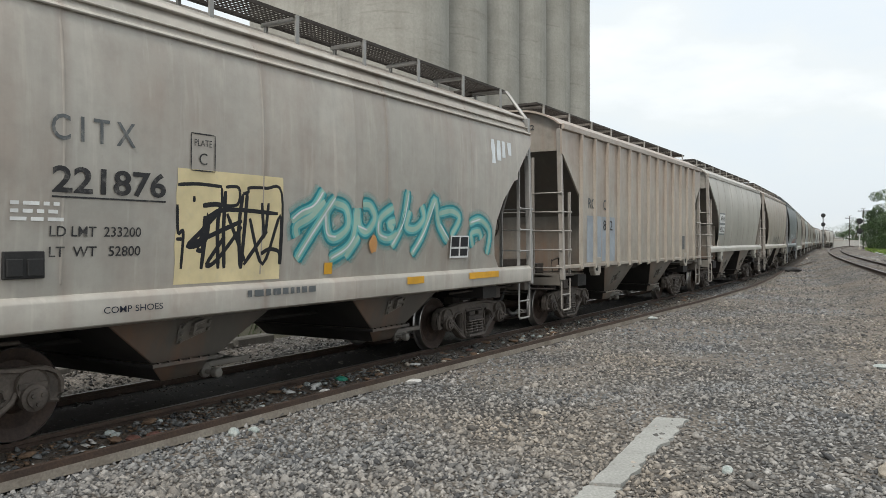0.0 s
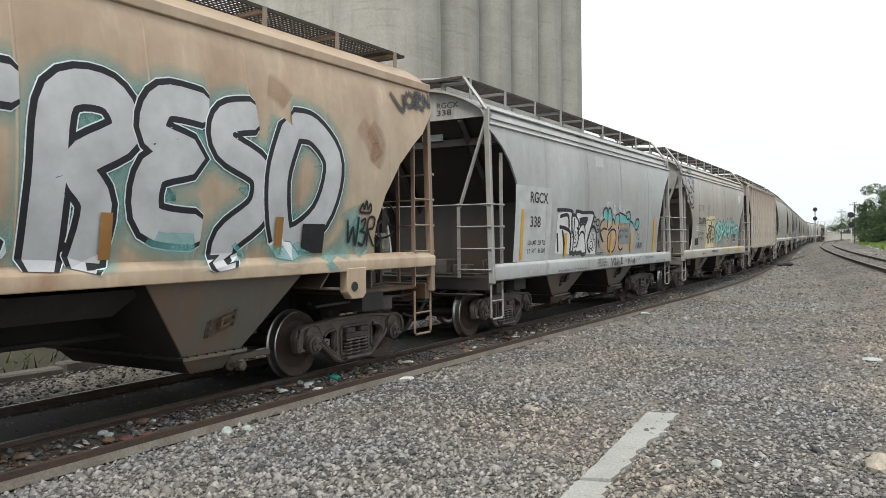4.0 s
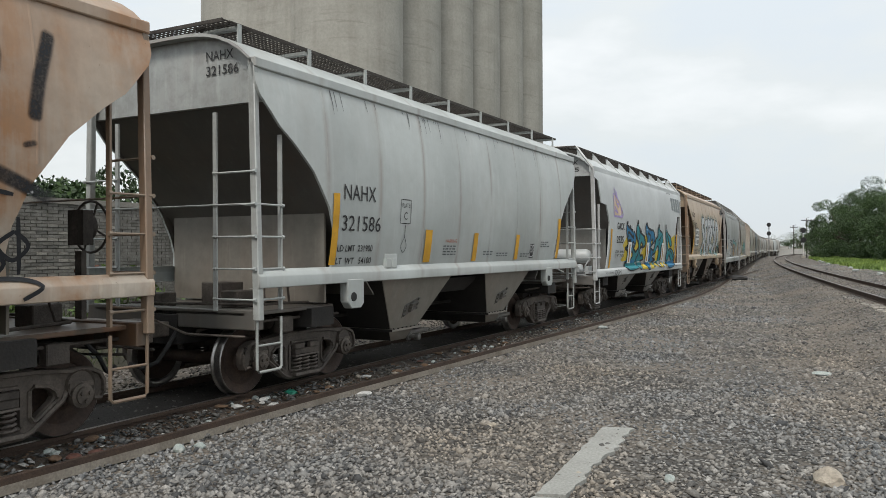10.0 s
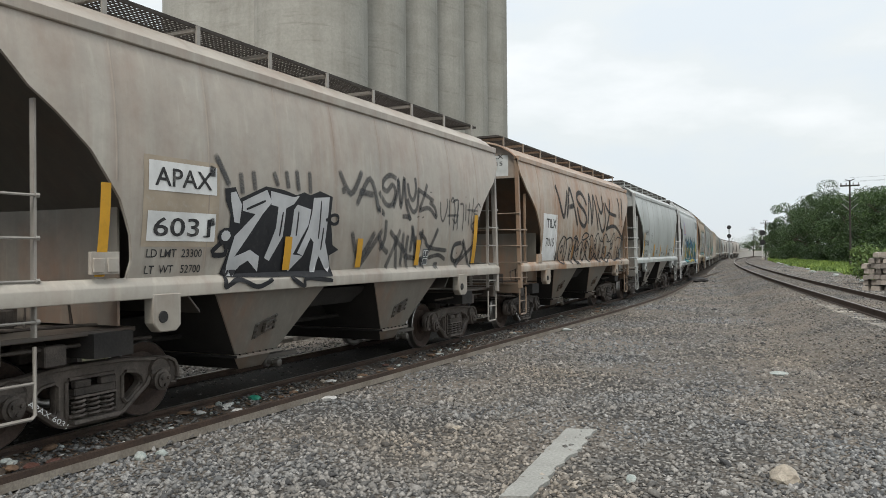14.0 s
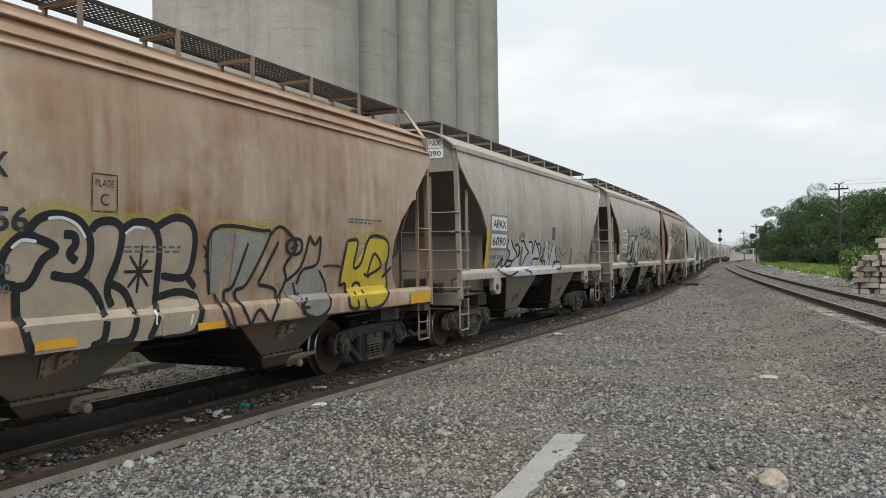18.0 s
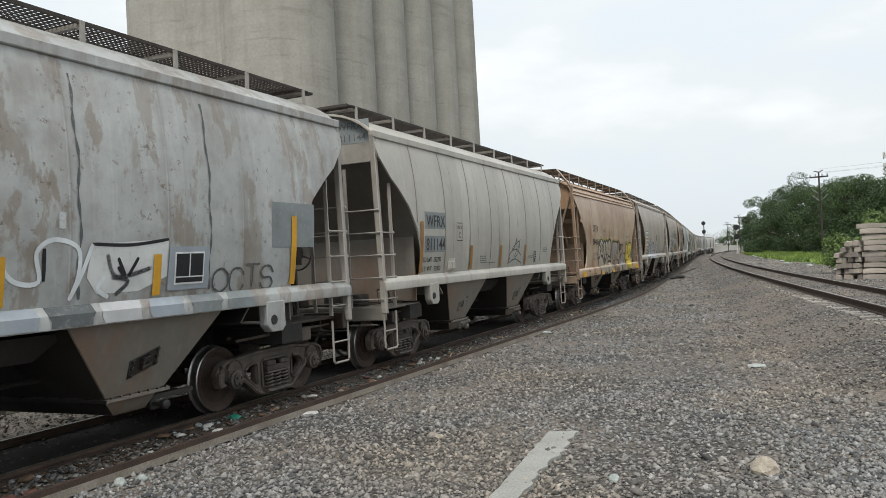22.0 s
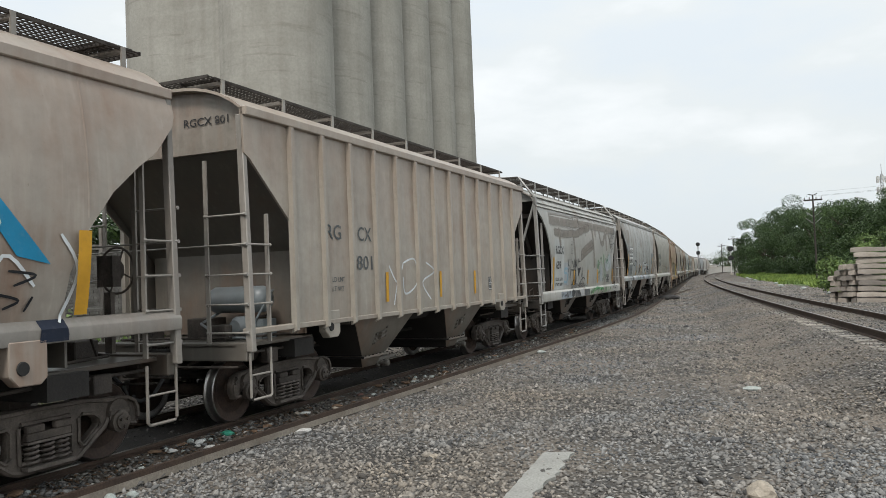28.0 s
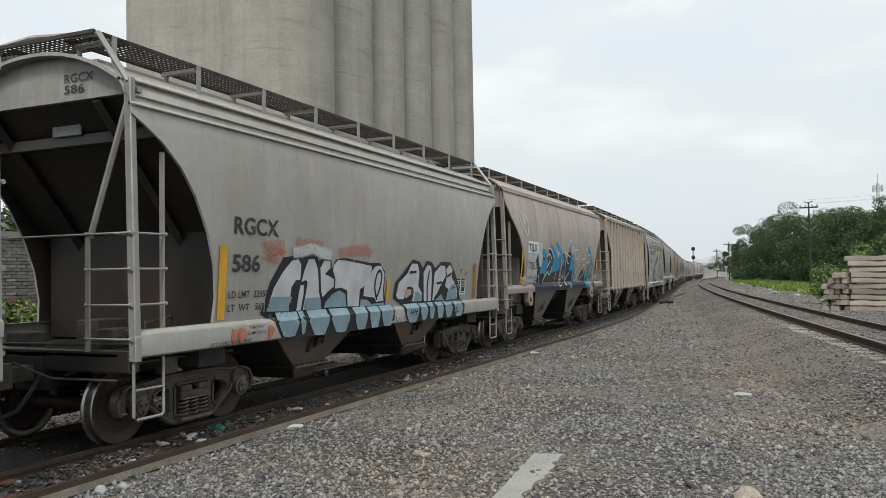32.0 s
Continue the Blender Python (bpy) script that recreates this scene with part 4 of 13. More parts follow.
@lru_cache(None)
def end_platform(mat, face):
    """End sill, floor plate over the draft gear, striker and the long end handhold."""
    x0, x1 = face * (LB - 1.75), face * LB
    g = Geo().box(min(x0, x1), max(x0, x1), -1.30, 1.30, 1.02, 1.07)
    return g.mesh("end_platform", mat, bevel=0.01)


@lru_cache(None)
def end_sill(mat, face):
    x1 = face * LB
    return Geo().box(min(x1 - face * 0.16, x1), max(x1 - face * 0.16, x1), -1.45, 1.45, 0.86, 1.10).mesh("end_sill", mat, bevel=0.012)


@lru_cache(None)
def draft_pocket(face):
    x0, x1 = face * (LB - 1.75), face * (LB + 0.02)
    return Geo().box(min(x0, x1), max(x0, x1), -0.22, 0.22, 0.64, 1.015).mesh("draft_pocket", M["under"], bevel=0.01)


@lru_cache(None)
def end_handhold(mat, face):
    x = face * (LB + 0.03)
    return Geo().tube([(x - face * 0.03, -1.43, 2.32), (x, -1.25, 2.34), (x, 1.25, 2.34), (x - face * 0.03, 1.43, 2.32)], 0.012, 6).mesh("handhold", mat)


def shade_end_faces(me):
    """Shade painted in: underframe black on the faces that look along the car."""
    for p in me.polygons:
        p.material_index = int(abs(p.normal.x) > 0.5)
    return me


@lru_cache(None)
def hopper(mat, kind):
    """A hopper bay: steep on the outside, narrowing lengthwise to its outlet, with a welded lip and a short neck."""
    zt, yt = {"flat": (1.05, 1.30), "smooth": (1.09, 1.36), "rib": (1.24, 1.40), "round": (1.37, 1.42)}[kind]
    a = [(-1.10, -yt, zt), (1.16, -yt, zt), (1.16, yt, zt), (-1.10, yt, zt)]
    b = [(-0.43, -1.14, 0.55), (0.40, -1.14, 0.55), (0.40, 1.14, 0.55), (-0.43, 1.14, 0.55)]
    return shade_end_faces(Geo().hull(a, b).mesh("hopper", [mat, M["under"]], bevel=0.01))


@lru_cache(None)
def hopper_lip(mat):
    g = Geo().box(-0.46, 0.44, -1.19, 1.19, 0.515, 0.55)
    for i in range(7):
        x = -0.39 + i * 0.13
        g.box(x - 0.011, x + 0.011, -1.20, -1.17, 0.548, 0.566)
    return shade_end_faces(g.mesh("lip", [mat, M["under"]]))


@lru_cache(None)
def hopper_neck(mat):
    return shade_end_faces(Geo().hull([(-0.40, -1.10, 0.516), (0.34, -1.10, 0.516), (0.34, 1.10, 0.516), (-0.40, 1.10, 0.516)], [(-0.22, -1.02, 0.34), (0.24, -1.02, 0.34), (0.24, 1.02, 0.34), (-0.22, 1.02, 0.34)]).mesh("neck", [mat, M["under"]], bevel=0.008))


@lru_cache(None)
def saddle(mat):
    """The sloping floors between and beyond the two bays, high under the body."""
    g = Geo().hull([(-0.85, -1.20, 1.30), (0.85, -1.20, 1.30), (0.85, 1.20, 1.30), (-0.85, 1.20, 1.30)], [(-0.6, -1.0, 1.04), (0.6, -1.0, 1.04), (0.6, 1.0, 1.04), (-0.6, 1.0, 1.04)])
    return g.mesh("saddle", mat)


@lru_cache(None)
def vibrator_pad(mat):
    """The bolted vibrator bracket on a hopper's outer face."""
    def at(x, z, out=0.0):
        return (x, -(1.14 + (z - 0.55) * 0.33) - out, z)
    g = Geo()

    def slab(x0, x1, z0, z1, out):
        t = -0.30
        g.hull([at(x0, z0 - t * x0), at(x1, z0 - t * x1), at(x1, z1 - t * x1), at(x0, z1 - t * x0)],
               [at(x0, z0 - t * x0, out), at(x1, z0 - t * x1, out), at(x1, z1 - t * x1, out), at(x0, z1 - t * x0, out)])
    slab(-0.20, 0.20, 0.78, 0.98, 0.018)
    slab(-0.06, 0.07, 0.82, 0.86, 0.075)
    slab(-0.06, -0.02, 0.86, 0.91, 0.075)
    slab(-0.06, 0.07, 0.91, 0.95, 0.075)
    for x in (-0.165, 0.165):
        for z in (0.805, 0.88, 0.955):
            slab(x - 0.018, x + 0.018, z - 0.018, z + 0.018, 0.045)
    return g.mesh("vibrator_bracket", mat, bevel=0.006)


@lru_cache(None)
def gate_mesh(mat):
    """Outlet gate: slide frame, capstan shaft and its socket."""
    g = Geo().box(0.24, 1.0, -1.02, -0.96, 0.40, 0.46)
    g.box(0.24, 1.0, 0.96, 1.02, 0.40, 0.46)
    g.box(0.24, 0.95, -0.94, 0.94, 0.41, 0.44)
    g.tube([(0.36, -1.16, 0.36), (0.36, 1.16, 0.36)], 0.028, 8)
    g.lathe([(-0.06, 0.042), (-0.055, 0.056), (0.02, 0.056), (0.04, 0.035)], "y", 8, x=0.36, y=-1.16, z=0.36)
    g.lathe([(-0.025, 0.07), (0.025, 0.07)], "y", 8, x=0.36, y=-1.0, z=0.36)
    return g.mesh("outlet_gate", mat, bevel=0.006)


@lru_cache(None)
def centre_sill():
    g = Geo().box(-LB, LB, -0.20, 0.20, 0.72, 1.05)
    for x in (-TRUCK_X, TRUCK_X):
        g.box(x - 0.24, x + 0.24, -1.38, 1.38, 0.80, 1.04)
    g.tube([(-3.6, -0.42, 0.78), (3.6, -0.42, 0.78)], 0.03, 8)
    g.tube([(-3.2, 0.5, 0.70), (3.2, 0.5, 0.70)], 0.022, 6)
    return g.mesh("centre_sill", M["under"])


# -- ladders --
@lru_cache(None)
def corner_post(mat):
    """The tall angle post at a corner, bent in to the roof at its top."""
    g = Geo().hull([(-0.06, -0.05, 0.98), (0.03, -0.05, 0.98), (0.03, 0.05, 0.98), (-0.06, 0.05, 0.98)],
                   [(-0.05, 0.02, 4.0), (0.03, 0.02, 4.0), (0.03, 0.12, 4.0), (-0.05, 0.12, 4.0)])
    return g.mesh("corner_post", mat, bevel=0.01)


@lru_cache(None)
def ladder_stile(mat, top):
    g = Geo().box(-0.012, 0.012, -0.028, 0.028, 1.08, top)
    return g.mesh("ladder_stile", mat)


@lru_cache(None)
def rung_mesh(mat, axis, ln):
    g = Geo()
    e = [(0, 0, 0), (ln, 0, 0)] if axis == "x" else [(0, 0, 0), (0, ln, 0)]
    g.tube(e, 0.0135, 6)
    for p in e:
        g.lathe([(-0.02, 0.024), (0.02, 0.024)], axis, 6, x=p[0], y=p[1], z=p[2])
    return g.mesh("rung", mat)


@lru_cache(None)
def stirrup_mesh(mat):
    """The bent-bar step below the sill."""
    g = Geo().tube([(0.0, 0, 1.0), (0.0, 0, 0.40), (0.03, 0, 0.37), (0.40, 0, 0.37), (0.43, 0, 0.40), (0.43, 0, 1.0)], 0.018, 6)
    g.tube([(0.0, 0, 0.68), (0.43, 0, 0.68)], 0.014, 6)
    return g.mesh("step", mat)


def truck_words(car, text):
    """White stencilled marks down the diagonal of the rear truck's near side frame."""
    tr = [o for o in car.children if o.name.startswith("truck")][0]
    v, f = glyphs(text, 0.01)
    v = v - np.array([v[:, 0].min(), 0])
    sx, h, a = 0.52 / v[:, 0].max(), 0.055, -0.62
    pts = [(-0.74 + p * sx * math.cos(a) - q * h * math.sin(a), -1.082, 0.42 + p * sx * math.sin(a) + q * h * math.cos(a)) for p, q in v]
    part("lettering", Geo().add(pts, f).mesh("lettering", M["white"], smooth=0), tr)


def corner_ladder(car, mat, face, sign, kind):
    """A corner's ladder set: post, side and end stiles, rungs, and the step under the sill."""
    def at(x, y, z=0.0):
        return pose(x, y, z)
    flip = Matrix.Diagonal((face, -sign, 1, 1))
    yw = {"round": 1.47, "flat": 1.50, "rib": 1.50, "smooth": 1.50}[kind]
    lad = part("corner_ladder", corner_post(mat), car, m=pose(face * (LB - 0.03), sign * yw, 0) @ flip)
    top = {"round": 3.20, "flat": 3.25, "rib": 2.75, "smooth": 3.02}[kind]
    part("ladder_stile", ladder_stile(mat, top), lad, m=at(-0.44, 0.03))
    tall = kind in ("round", "rib")
    part("ladder_stile", ladder_stile(mat, 3.45 if tall else 2.36), lad, m=at(0.035, 0.62))
    if kind == "flat":
        part("brace", Geo().tube([(0.02, 0.60, 2.30), (-0.03, 0.10, 3.78)], 0.035, 6).mesh("brace", mat), lad)
    if tall:
        part("rung", rung_mesh(mat, "y", 0.62), lad, m=at(0.045, 0.0, 2.72))
    for z in (1.22, 1.58, 1.96, 2.34):
        part("rung", rung_mesh(mat, "x", -0.46), lad, m=at(0.01, 0.0, z))
        part("rung", rung_mesh(mat, "y", 0.62), lad, m=at(0.045, 0.0, z))
    part("step", stirrup_mesh(mat), lad, m=at(-0.44, 0.02, 0))


# -- roof walk --
@lru_cache(None)
def walk_deck(mat, side):
    """An open-mesh walkway deck: crossed bars in a frame."""
    g = Geo()
    z, y0, y1 = 4.55, side * 0.42, side * 0.98
    lo, hi = min(y0, y1), max(y0, y1)
    for y in (lo, hi):
        g.box(-LB + 0.1, LB - 0.1, y - 0.012, y + 0.012, z - 0.03, z + 0.012)
    n = 150
    for i in range(n + 1):
        x = -LB + 0.1 + (2 * LB - 0.2) * i / n
        g.box(x - 0.009, x + 0.009, lo, hi, z - 0.012, z)
    for k in range(1, 9):
        y = lo + (hi - lo) * k / 9
        g.box(-LB + 0.1, LB - 0.1, y - 0.007, y + 0.007, z - 0.010, z + 0.002)
    return g.mesh("walkway_deck", mat, smooth=0)


@lru_cache(None)
def end_deck(mat, face):
    """The cross walk over the roof's end, of the same open mesh."""
    g = Geo()
    xa, xb = sorted((face * (LB - 0.48), face * (LB + 0.02)))
    z = 4.552
    for x in (xa, xb):
        g.box(x - 0.012, x + 0.012, -0.99, 0.99, z - 0.03, z + 0.012)
    for i in range(27):
        y = -0.99 + 1.98 * i / 26
        g.box(xa, xb, y - 0.009, y + 0.009, z - 0.012, z)
    for i in range(1, 8):
        x = xa + (xb - xa) * i / 8
        g.box(x - 0.007, x + 0.007, -0.99, 0.99, z - 0.010, z + 0.002)
    return g.mesh("end_deck", mat, smooth=0)


@lru_cache(None)
def brake_rigging(face):
    """Pipes, levers and boxes crowded under and on the end platform."""
    g = Geo()
    def at(o, y, z):
        return (face * (LB - o), y, z)
    g.tube([at(0.05, -1.18, 0.93), at(1.6, -1.18, 0.93), at(2.2, -1.05, 0.9)], 0.022, 6)
    g.tube([at(0.25, 0.9, 1.12), at(0.25, -0.2, 1.13), at(0.55, -1.0, 1.12), at(1.4, -1.15, 1.11)], 0.02, 6)
    g.tube([at(0.1, -0.42, 0.80), at(0.4, -0.50, 0.88), at(1.7, -0.50, 0.88)], 0.028, 6)
    g.tube([at(0.7, -1.0, 1.10), at(0.75, -0.95, 1.34), at(1.25, -0.9, 1.40), at(1.3, -0.9, 1.1)], 0.018, 6)
    g.tube([at(0.16, -1.3, 0.78), at(0.20, -0.4, 0.74), at(0.2, 0.6, 0.74)], 0.016, 6)
    for o, y, z, a, b, c in ((0.62, -0.62, 1.18, 0.16, 0.14, 0.11), (1.05, 0.05, 1.22, 0.22, 0.18, 0.15), (0.4, 0.55, 1.16, 0.12, 0.2, 0.09), (0.12, -0.95, 0.93, 0.07, 0.10, 0.09), (0.85, -1.18, 0.86, 0.12, 0.06, 0.10)):
        x = face * (LB - o)
        g.box(x - a, x + a, y - b, y + b, z - c, z + c)
    g.lathe([(-0.16, 0.06), (-0.13, 0.11), (0.13, 0.11), (0.16, 0.06)], "x", 12, x=face * (LB - 0.95), y=-0.72, z=0.86)
    return g.mesh("brake_rigging", M["truck"], bevel=0.012)


@lru_cache(None)
def walk_bracket(mat, side, tall):
    g = Geo().box(-0.03, 0.03, min(side * 0.42, side * 1.0), max(side * 0.42, side * 1.0), 4.48, 4.53)
    g.box(-0.03, 0.03, min(side * 0.99, side * 1.015), max(side * 0.99, side * 1.015), 4.16, 4.53 + tall)
    g.box(-0.02, 0.02, min(side * 0.46, side * 0.50), max(side * 0.46, side * 0.50), 4.30, 4.5)
    return g.mesh("walkway_bracket", mat)


@lru_cache(None)
def gusset_bracket(mat, side):
    """The triangular fin brackets of the smooth car's roof walk."""
    g = Geo().add([(-0.02, side * 1.40, 4.02), (-0.02, side * 0.95, 4.18), (-0.02, side * 0.95, 4.54), (0.02, side * 1.40, 4.02), (0.02, side * 0.95, 4.18), (0.02, side * 0.95, 4.54)],
                  [(0, 1, 2), (5, 4, 3), (0, 3, 4, 1), (1, 4, 5, 2), (2, 5, 3, 0)])
    return g.mesh("walkway_bracket", mat)


@lru_cache(None)
def roof_end_frame(mat, face):
    """The bent end rail that carries the walk across the roof's end."""
    x = face * (LB - 0.02)
    g = Geo().tube([(x, -1.44, 3.95), (x, -1.02, 4.52), (x, 0, 4.60), (x, 1.02, 4.52), (x, 1.44, 3.95)], 0.035, 6)
    return g.mesh("roof_end_frame", mat)


# -- running gear --
@lru_cache(None)
def side_frame():
    """A cast three-window truck side frame with its bearing jaws."""
    half = [(0.0, 0.135), (0.30, 0.135), (0.40, 0.165), (0.62, 0.33), (0.72, 0.40), (0.755, 0.47), (0.80, 0.50), (1.00, 0.50), (1.035, 0.46), (1.045, 0.37), (1.13, 0.36), (1.165, 0.42), (1.165, 0.53), (1.12, 0.61), (1.02, 0.655), (0.75, 0.665), (0.48, 0.70), (0.0, 0.71)]
    outer = half[1:] + [(-x, z) for x, z in half[::-1][1:]][:-1]
    pane = [(0.385, 0.30), (0.42, 0.255), (0.46, 0.26), (0.62, 0.385), (0.66, 0.44), (0.645, 0.50), (0.57, 0.555), (0.43, 0.575), (0.385, 0.54)]
    holes = [pane, [(-x, z) for x, z in pane[::-1]], [(-0.28, 0.215), (0.28, 0.215), (0.295, 0.24), (0.295, 0.56), (0.27, 0.59), (-0.27, 0.59), (-0.295, 0.56), (-0.295, 0.24)]]
    cu = bpy.data.curves.new("side_frame", "CURVE")
    cu.dimensions, cu.fill_mode, cu.extrude, cu.bevel_depth, cu.bevel_resolution = "2D", "BOTH", 0.030, 0.022, 2
    for poly in [outer] + holes:
        sp = cu.splines.new("POLY")
        sp.points.add(len(poly) - 1)
        for p, (x, z) in zip(sp.points, poly):
            p.co = (x, z, 0, 1)
        sp.use_cyclic_u = True
    ob = bpy.data.objects.new("side_frame", cu)
    me = bpy.data.meshes.new_from_object(ob)
    bpy.data.objects.remove(ob)
    bpy.data.curves.remove(cu)
    me.transform(pose(0, 0, 0, 90))
    # raised rims of the casting, round its outline and windows
    bm, rims = bmesh.new(), Geo()
    for poly, r in ((outer, 0.026), (holes[0], 0.02), (holes[1], 0.02), (holes[2], 0.022)):
        rims.tube([(x, -0.062, z) for x, z in poly + poly[:1]], r, 5, caps=False)
    for x in (-0.89, 0.89):
        rims.lathe([(-0.085, 0.135), (-0.10, 0.15), (0.10, 0.15), (0.085, 0.135)], "y", 16, x=x, y=0.0, z=0.52)
    bm.from_mesh(me)
    bm.from_mesh(rims.mesh("rims", M["truck"]))
    bm.to_mesh(me)
    bm.free()
    me.materials.clear()
    me.materials.append(M["truck"])
    me.shade_smooth()
    me.set_sharp_from_angle(angle=radians(40))
    return me


@lru_cache(None)
def spring_pack():
    """A nest of coils under the bolster end: real helices in two rows."""
    g = Geo()
    for x in (-0.17, 0.0, 0.17):
        for y in (-0.07, 0.07):
            pts = [(x + 0.062 * math.cos(a), y + 0.062 * math.sin(a), 0.19 + 0.21 * a / (math.tau * 4.5)) for a in np.arange(0, math.tau * 4.5, math.tau / 8)]
            g.tube(pts, 0.016, 4)
    g.box(-0.27, 0.27, -0.15, 0.15, 0.155, 0.19)
    g.box(-0.25, 0.25, -0.13, 0.13, 0.40, 0.42)
    return g.mesh("spring_pack", M["spring"])


@lru_cache(None)
def bolster():
    g = Geo().box(-0.22, 0.22, -0.85, 0.85, 0.46, 0.68)
    for s in (-1, 1):
        g.box(-0.25, 0.25, s * 0.83, s * 1.12, 0.42, 0.50)
        g.box(-0.25, -0.06, s * 1.06, s * 1.13, 0.50, 0.57)
        g.box(0.06, 0.25, s * 1.06, s * 1.13, 0.50, 0.57)
        g.box(-0.12, 0.12, s * 0.55, s * 0.72, 0.68, 0.80)
    g.tube([(-0.55, -0.8, 0.33), (-0.55, 0.8, 0.33)], 0.05, 8)
    g.tube([(0.55, -0.8, 0.33), (0.55, 0.8, 0.33)], 0.05, 8)
    return g.mesh("bolster", M["truck"], bevel=0.01)


@lru_cache(None)
def bearing():
    """Roller bearing with its end cap and three cap screws, under an adapter."""
    g = Geo().lathe([(0.0, 0.105), (-0.10, 0.118), (-0.14, 0.118), (-0.15, 0.085), (-0.175, 0.085), (-0.18, 0.06)], "y", 20)
    for k in range(3):
        a = k * math.tau / 3 + 0.5
        g.lathe([(-0.18, 0.02), (-0.20, 0.02)], "y", 6, x=0.05 * math.cos(a), z=0.05 * math.sin(a))
    g.box(-0.13, 0.13, -0.12, 0.0, 0.08, 0.13)
    return g.mesh("bearing", M["truck"], smooth=40)


@lru_cache(None)
def wheelset():
    """Two dished, flanged wheels on an axle, centred on it."""
    g = Geo()
    r = 0.42
    for s in (-1, 1):
        prof = [(-0.07, 0.07), (-0.075, 0.13), (-0.035, 0.17), (-0.015, 0.30), (-0.045, 0.345), (-0.055, r - 0.012), (-0.045, r), (0.035, r + 0.004), (0.05, r + 0.012), (0.062, r + 0.03), (0.078, r + 0.026), (0.085, r + 0.005), (0.07, 0.345), (0.03, 0.30), (0.012, 0.17), (0.05, 0.13), (0.06, 0.07)]
        g.lathe([(a * (1 if s < 0 else -1), q) for a, q in prof], "y", 30, y=s * 0.765)
    g.tube([(0, -1.02, 0), (0, -0.80, 0), (0, 0.80, 0), (0, 1.02, 0)], [0.065, 0.08, 0.08, 0.065], 14)
    me = g.mesh("wheelset", [M["wheel"], M["tread"]], smooth=35)
    for p in me.polygons:
        q = math.hypot(p.center.x, p.center.z)
        if q > 0.405 and len(p.vertices) == 4:
            p.material_index = 1
        elif q > 0.36 and abs(p.normal.y) > 0.9 and abs(p.center.y) < 0.75:
            p.material_index = 1
    return me


def truck(car, x):
    tr = part("truck", bolster(), car, "cast steel four-wheel truck, rusty and greasy", pose(x, 0, 0))
    for s in (-1, 1):
        part("side_frame", side_frame(), tr, m=pose(0, s * 1.0, 0))
        part("spring_pack", spring_pack(), tr, m=pose(0, s * 1.0, 0))
        for dx in (-0.89, 0.89):
            part("bearing", bearing(), tr, m=pose(dx, s * 0.98, 0.42) @ Matrix.Diagonal((1, -s, 1, 1)))
    for dx in (-0.89, 0.89):
        part("wheelset", wheelset(), tr, m=pose(dx, 0, 0.42))
    return tr


@lru_cache(None)
def coupler(face):
    """Coupler shank, knuckle head and the uncoupling lever."""
    x = face * LB
    g = Geo().box(min(x - face * 0.3, x + face * 0.42), max(x - face * 0.3, x + face * 0.42), -0.09, 0.09, 0.74, 0.92)
    g.prism([(x + face * 0.36, 0.70), (x + face * 0.62, 0.70), (x + face * 0.70, 0.78), (x + face * 0.70, 0.90), (x + face * 0.62, 0.98), (x + face * 0.36, 0.98)], -0.20, 0.14)
    g.tube([(x + face * 0.10, -1.40, 0.80), (x + face * 0.14, -0.5, 0.80), (x + face * 0.30, -0.1, 0.98)], 0.014, 6)
    return g.mesh("coupler", M["truck"], bevel=0.015)


@lru_cache(None)
def air_hose(face):
    x = face * (LB + 0.12)
    pts = [(x, -0.32, 0.82), (x + face * 0.15, -0.34, 0.66), (x + face * 0.28, -0.30, 0.48), (x + face * 0.42, -0.22, 0.42), (x + face * 0.54, -0.12, 0.48)]
    return Geo().tube(pts, 0.026, 7).mesh("air_hose", M["rubber"])


@lru_cache(None)
def brake_wheel(face):
    """Hand-brake wheel with spokes and its gear housing on a bracket."""
    g = Geo()
    x, y, z = face * (LB + 0.02), -0.55, 2.05
    n = 20
    ring = [(x, y + 0.27 * math.cos(a), z + 0.27 * math.sin(a)) for a in np.arange(n + 1) * math.tau / n]
    g.tube(ring, 0.014, 6, caps=False)
    for k in range(4):
        a = k * math.tau / 4 + 0.4
        g.tube([(x, y, z), (x, y + 0.27 * math.cos(a), z + 0.27 * math.sin(a))], 0.011, 5)
    g.lathe([(-0.10, 0.11), (-0.02, 0.14), (0.02, 0.06)], "x", 14, x=x, y=y, z=z)
    xb = x - face * 0.12
    g.box(min(xb - 0.06, xb + 0.06), max(xb - 0.06, xb + 0.06), y - 0.12, y + 0.12, 1.86, 2.22)
    g.box(xb - 0.03, xb + 0.03, y - 0.05, y + 0.05, 1.05, 1.8)
    return g.mesh("hand_brake", M["truck"])


@lru_cache(None)
def air_tank(mat):
    """Brake reservoir, control valve and pipes on the end platform."""
    g = Geo()
    x = -LB + 1.05
    g.lathe([(-0.52, 0.06), (-0.48, 0.15), (-0.40, 0.19), (0.40, 0.19), (0.48, 0.15), (0.52, 0.06)], "y", 18, x=x, y=-0.55, z=1.62)
    g.box(x - 0.16, x + 0.16, -1.05, -0.72, 1.07, 1.34)
    g.lathe([(-0.2, 0.09), (-0.12, 0.14), (0.1, 0.14), (0.2, 0.08)], "x", 14, x=x - 0.25, y=-0.8, z=1.26)
    g.tube([(x, -0.2, 1.45), (x - 0.3, -0.1, 1.3), (x - 0.5, -0.6, 1.12), (x - 0.6, -1.1, 1.12)], 0.02, 6)
    g.tube([(x - 0.1, -1.2, 1.75), (x - 0.2, -0.9, 1.25), (x - 0.45, -0.6, 1.10)], 0.016, 6)
    return g.mesh("brake_reservoir", mat, smooth=40)


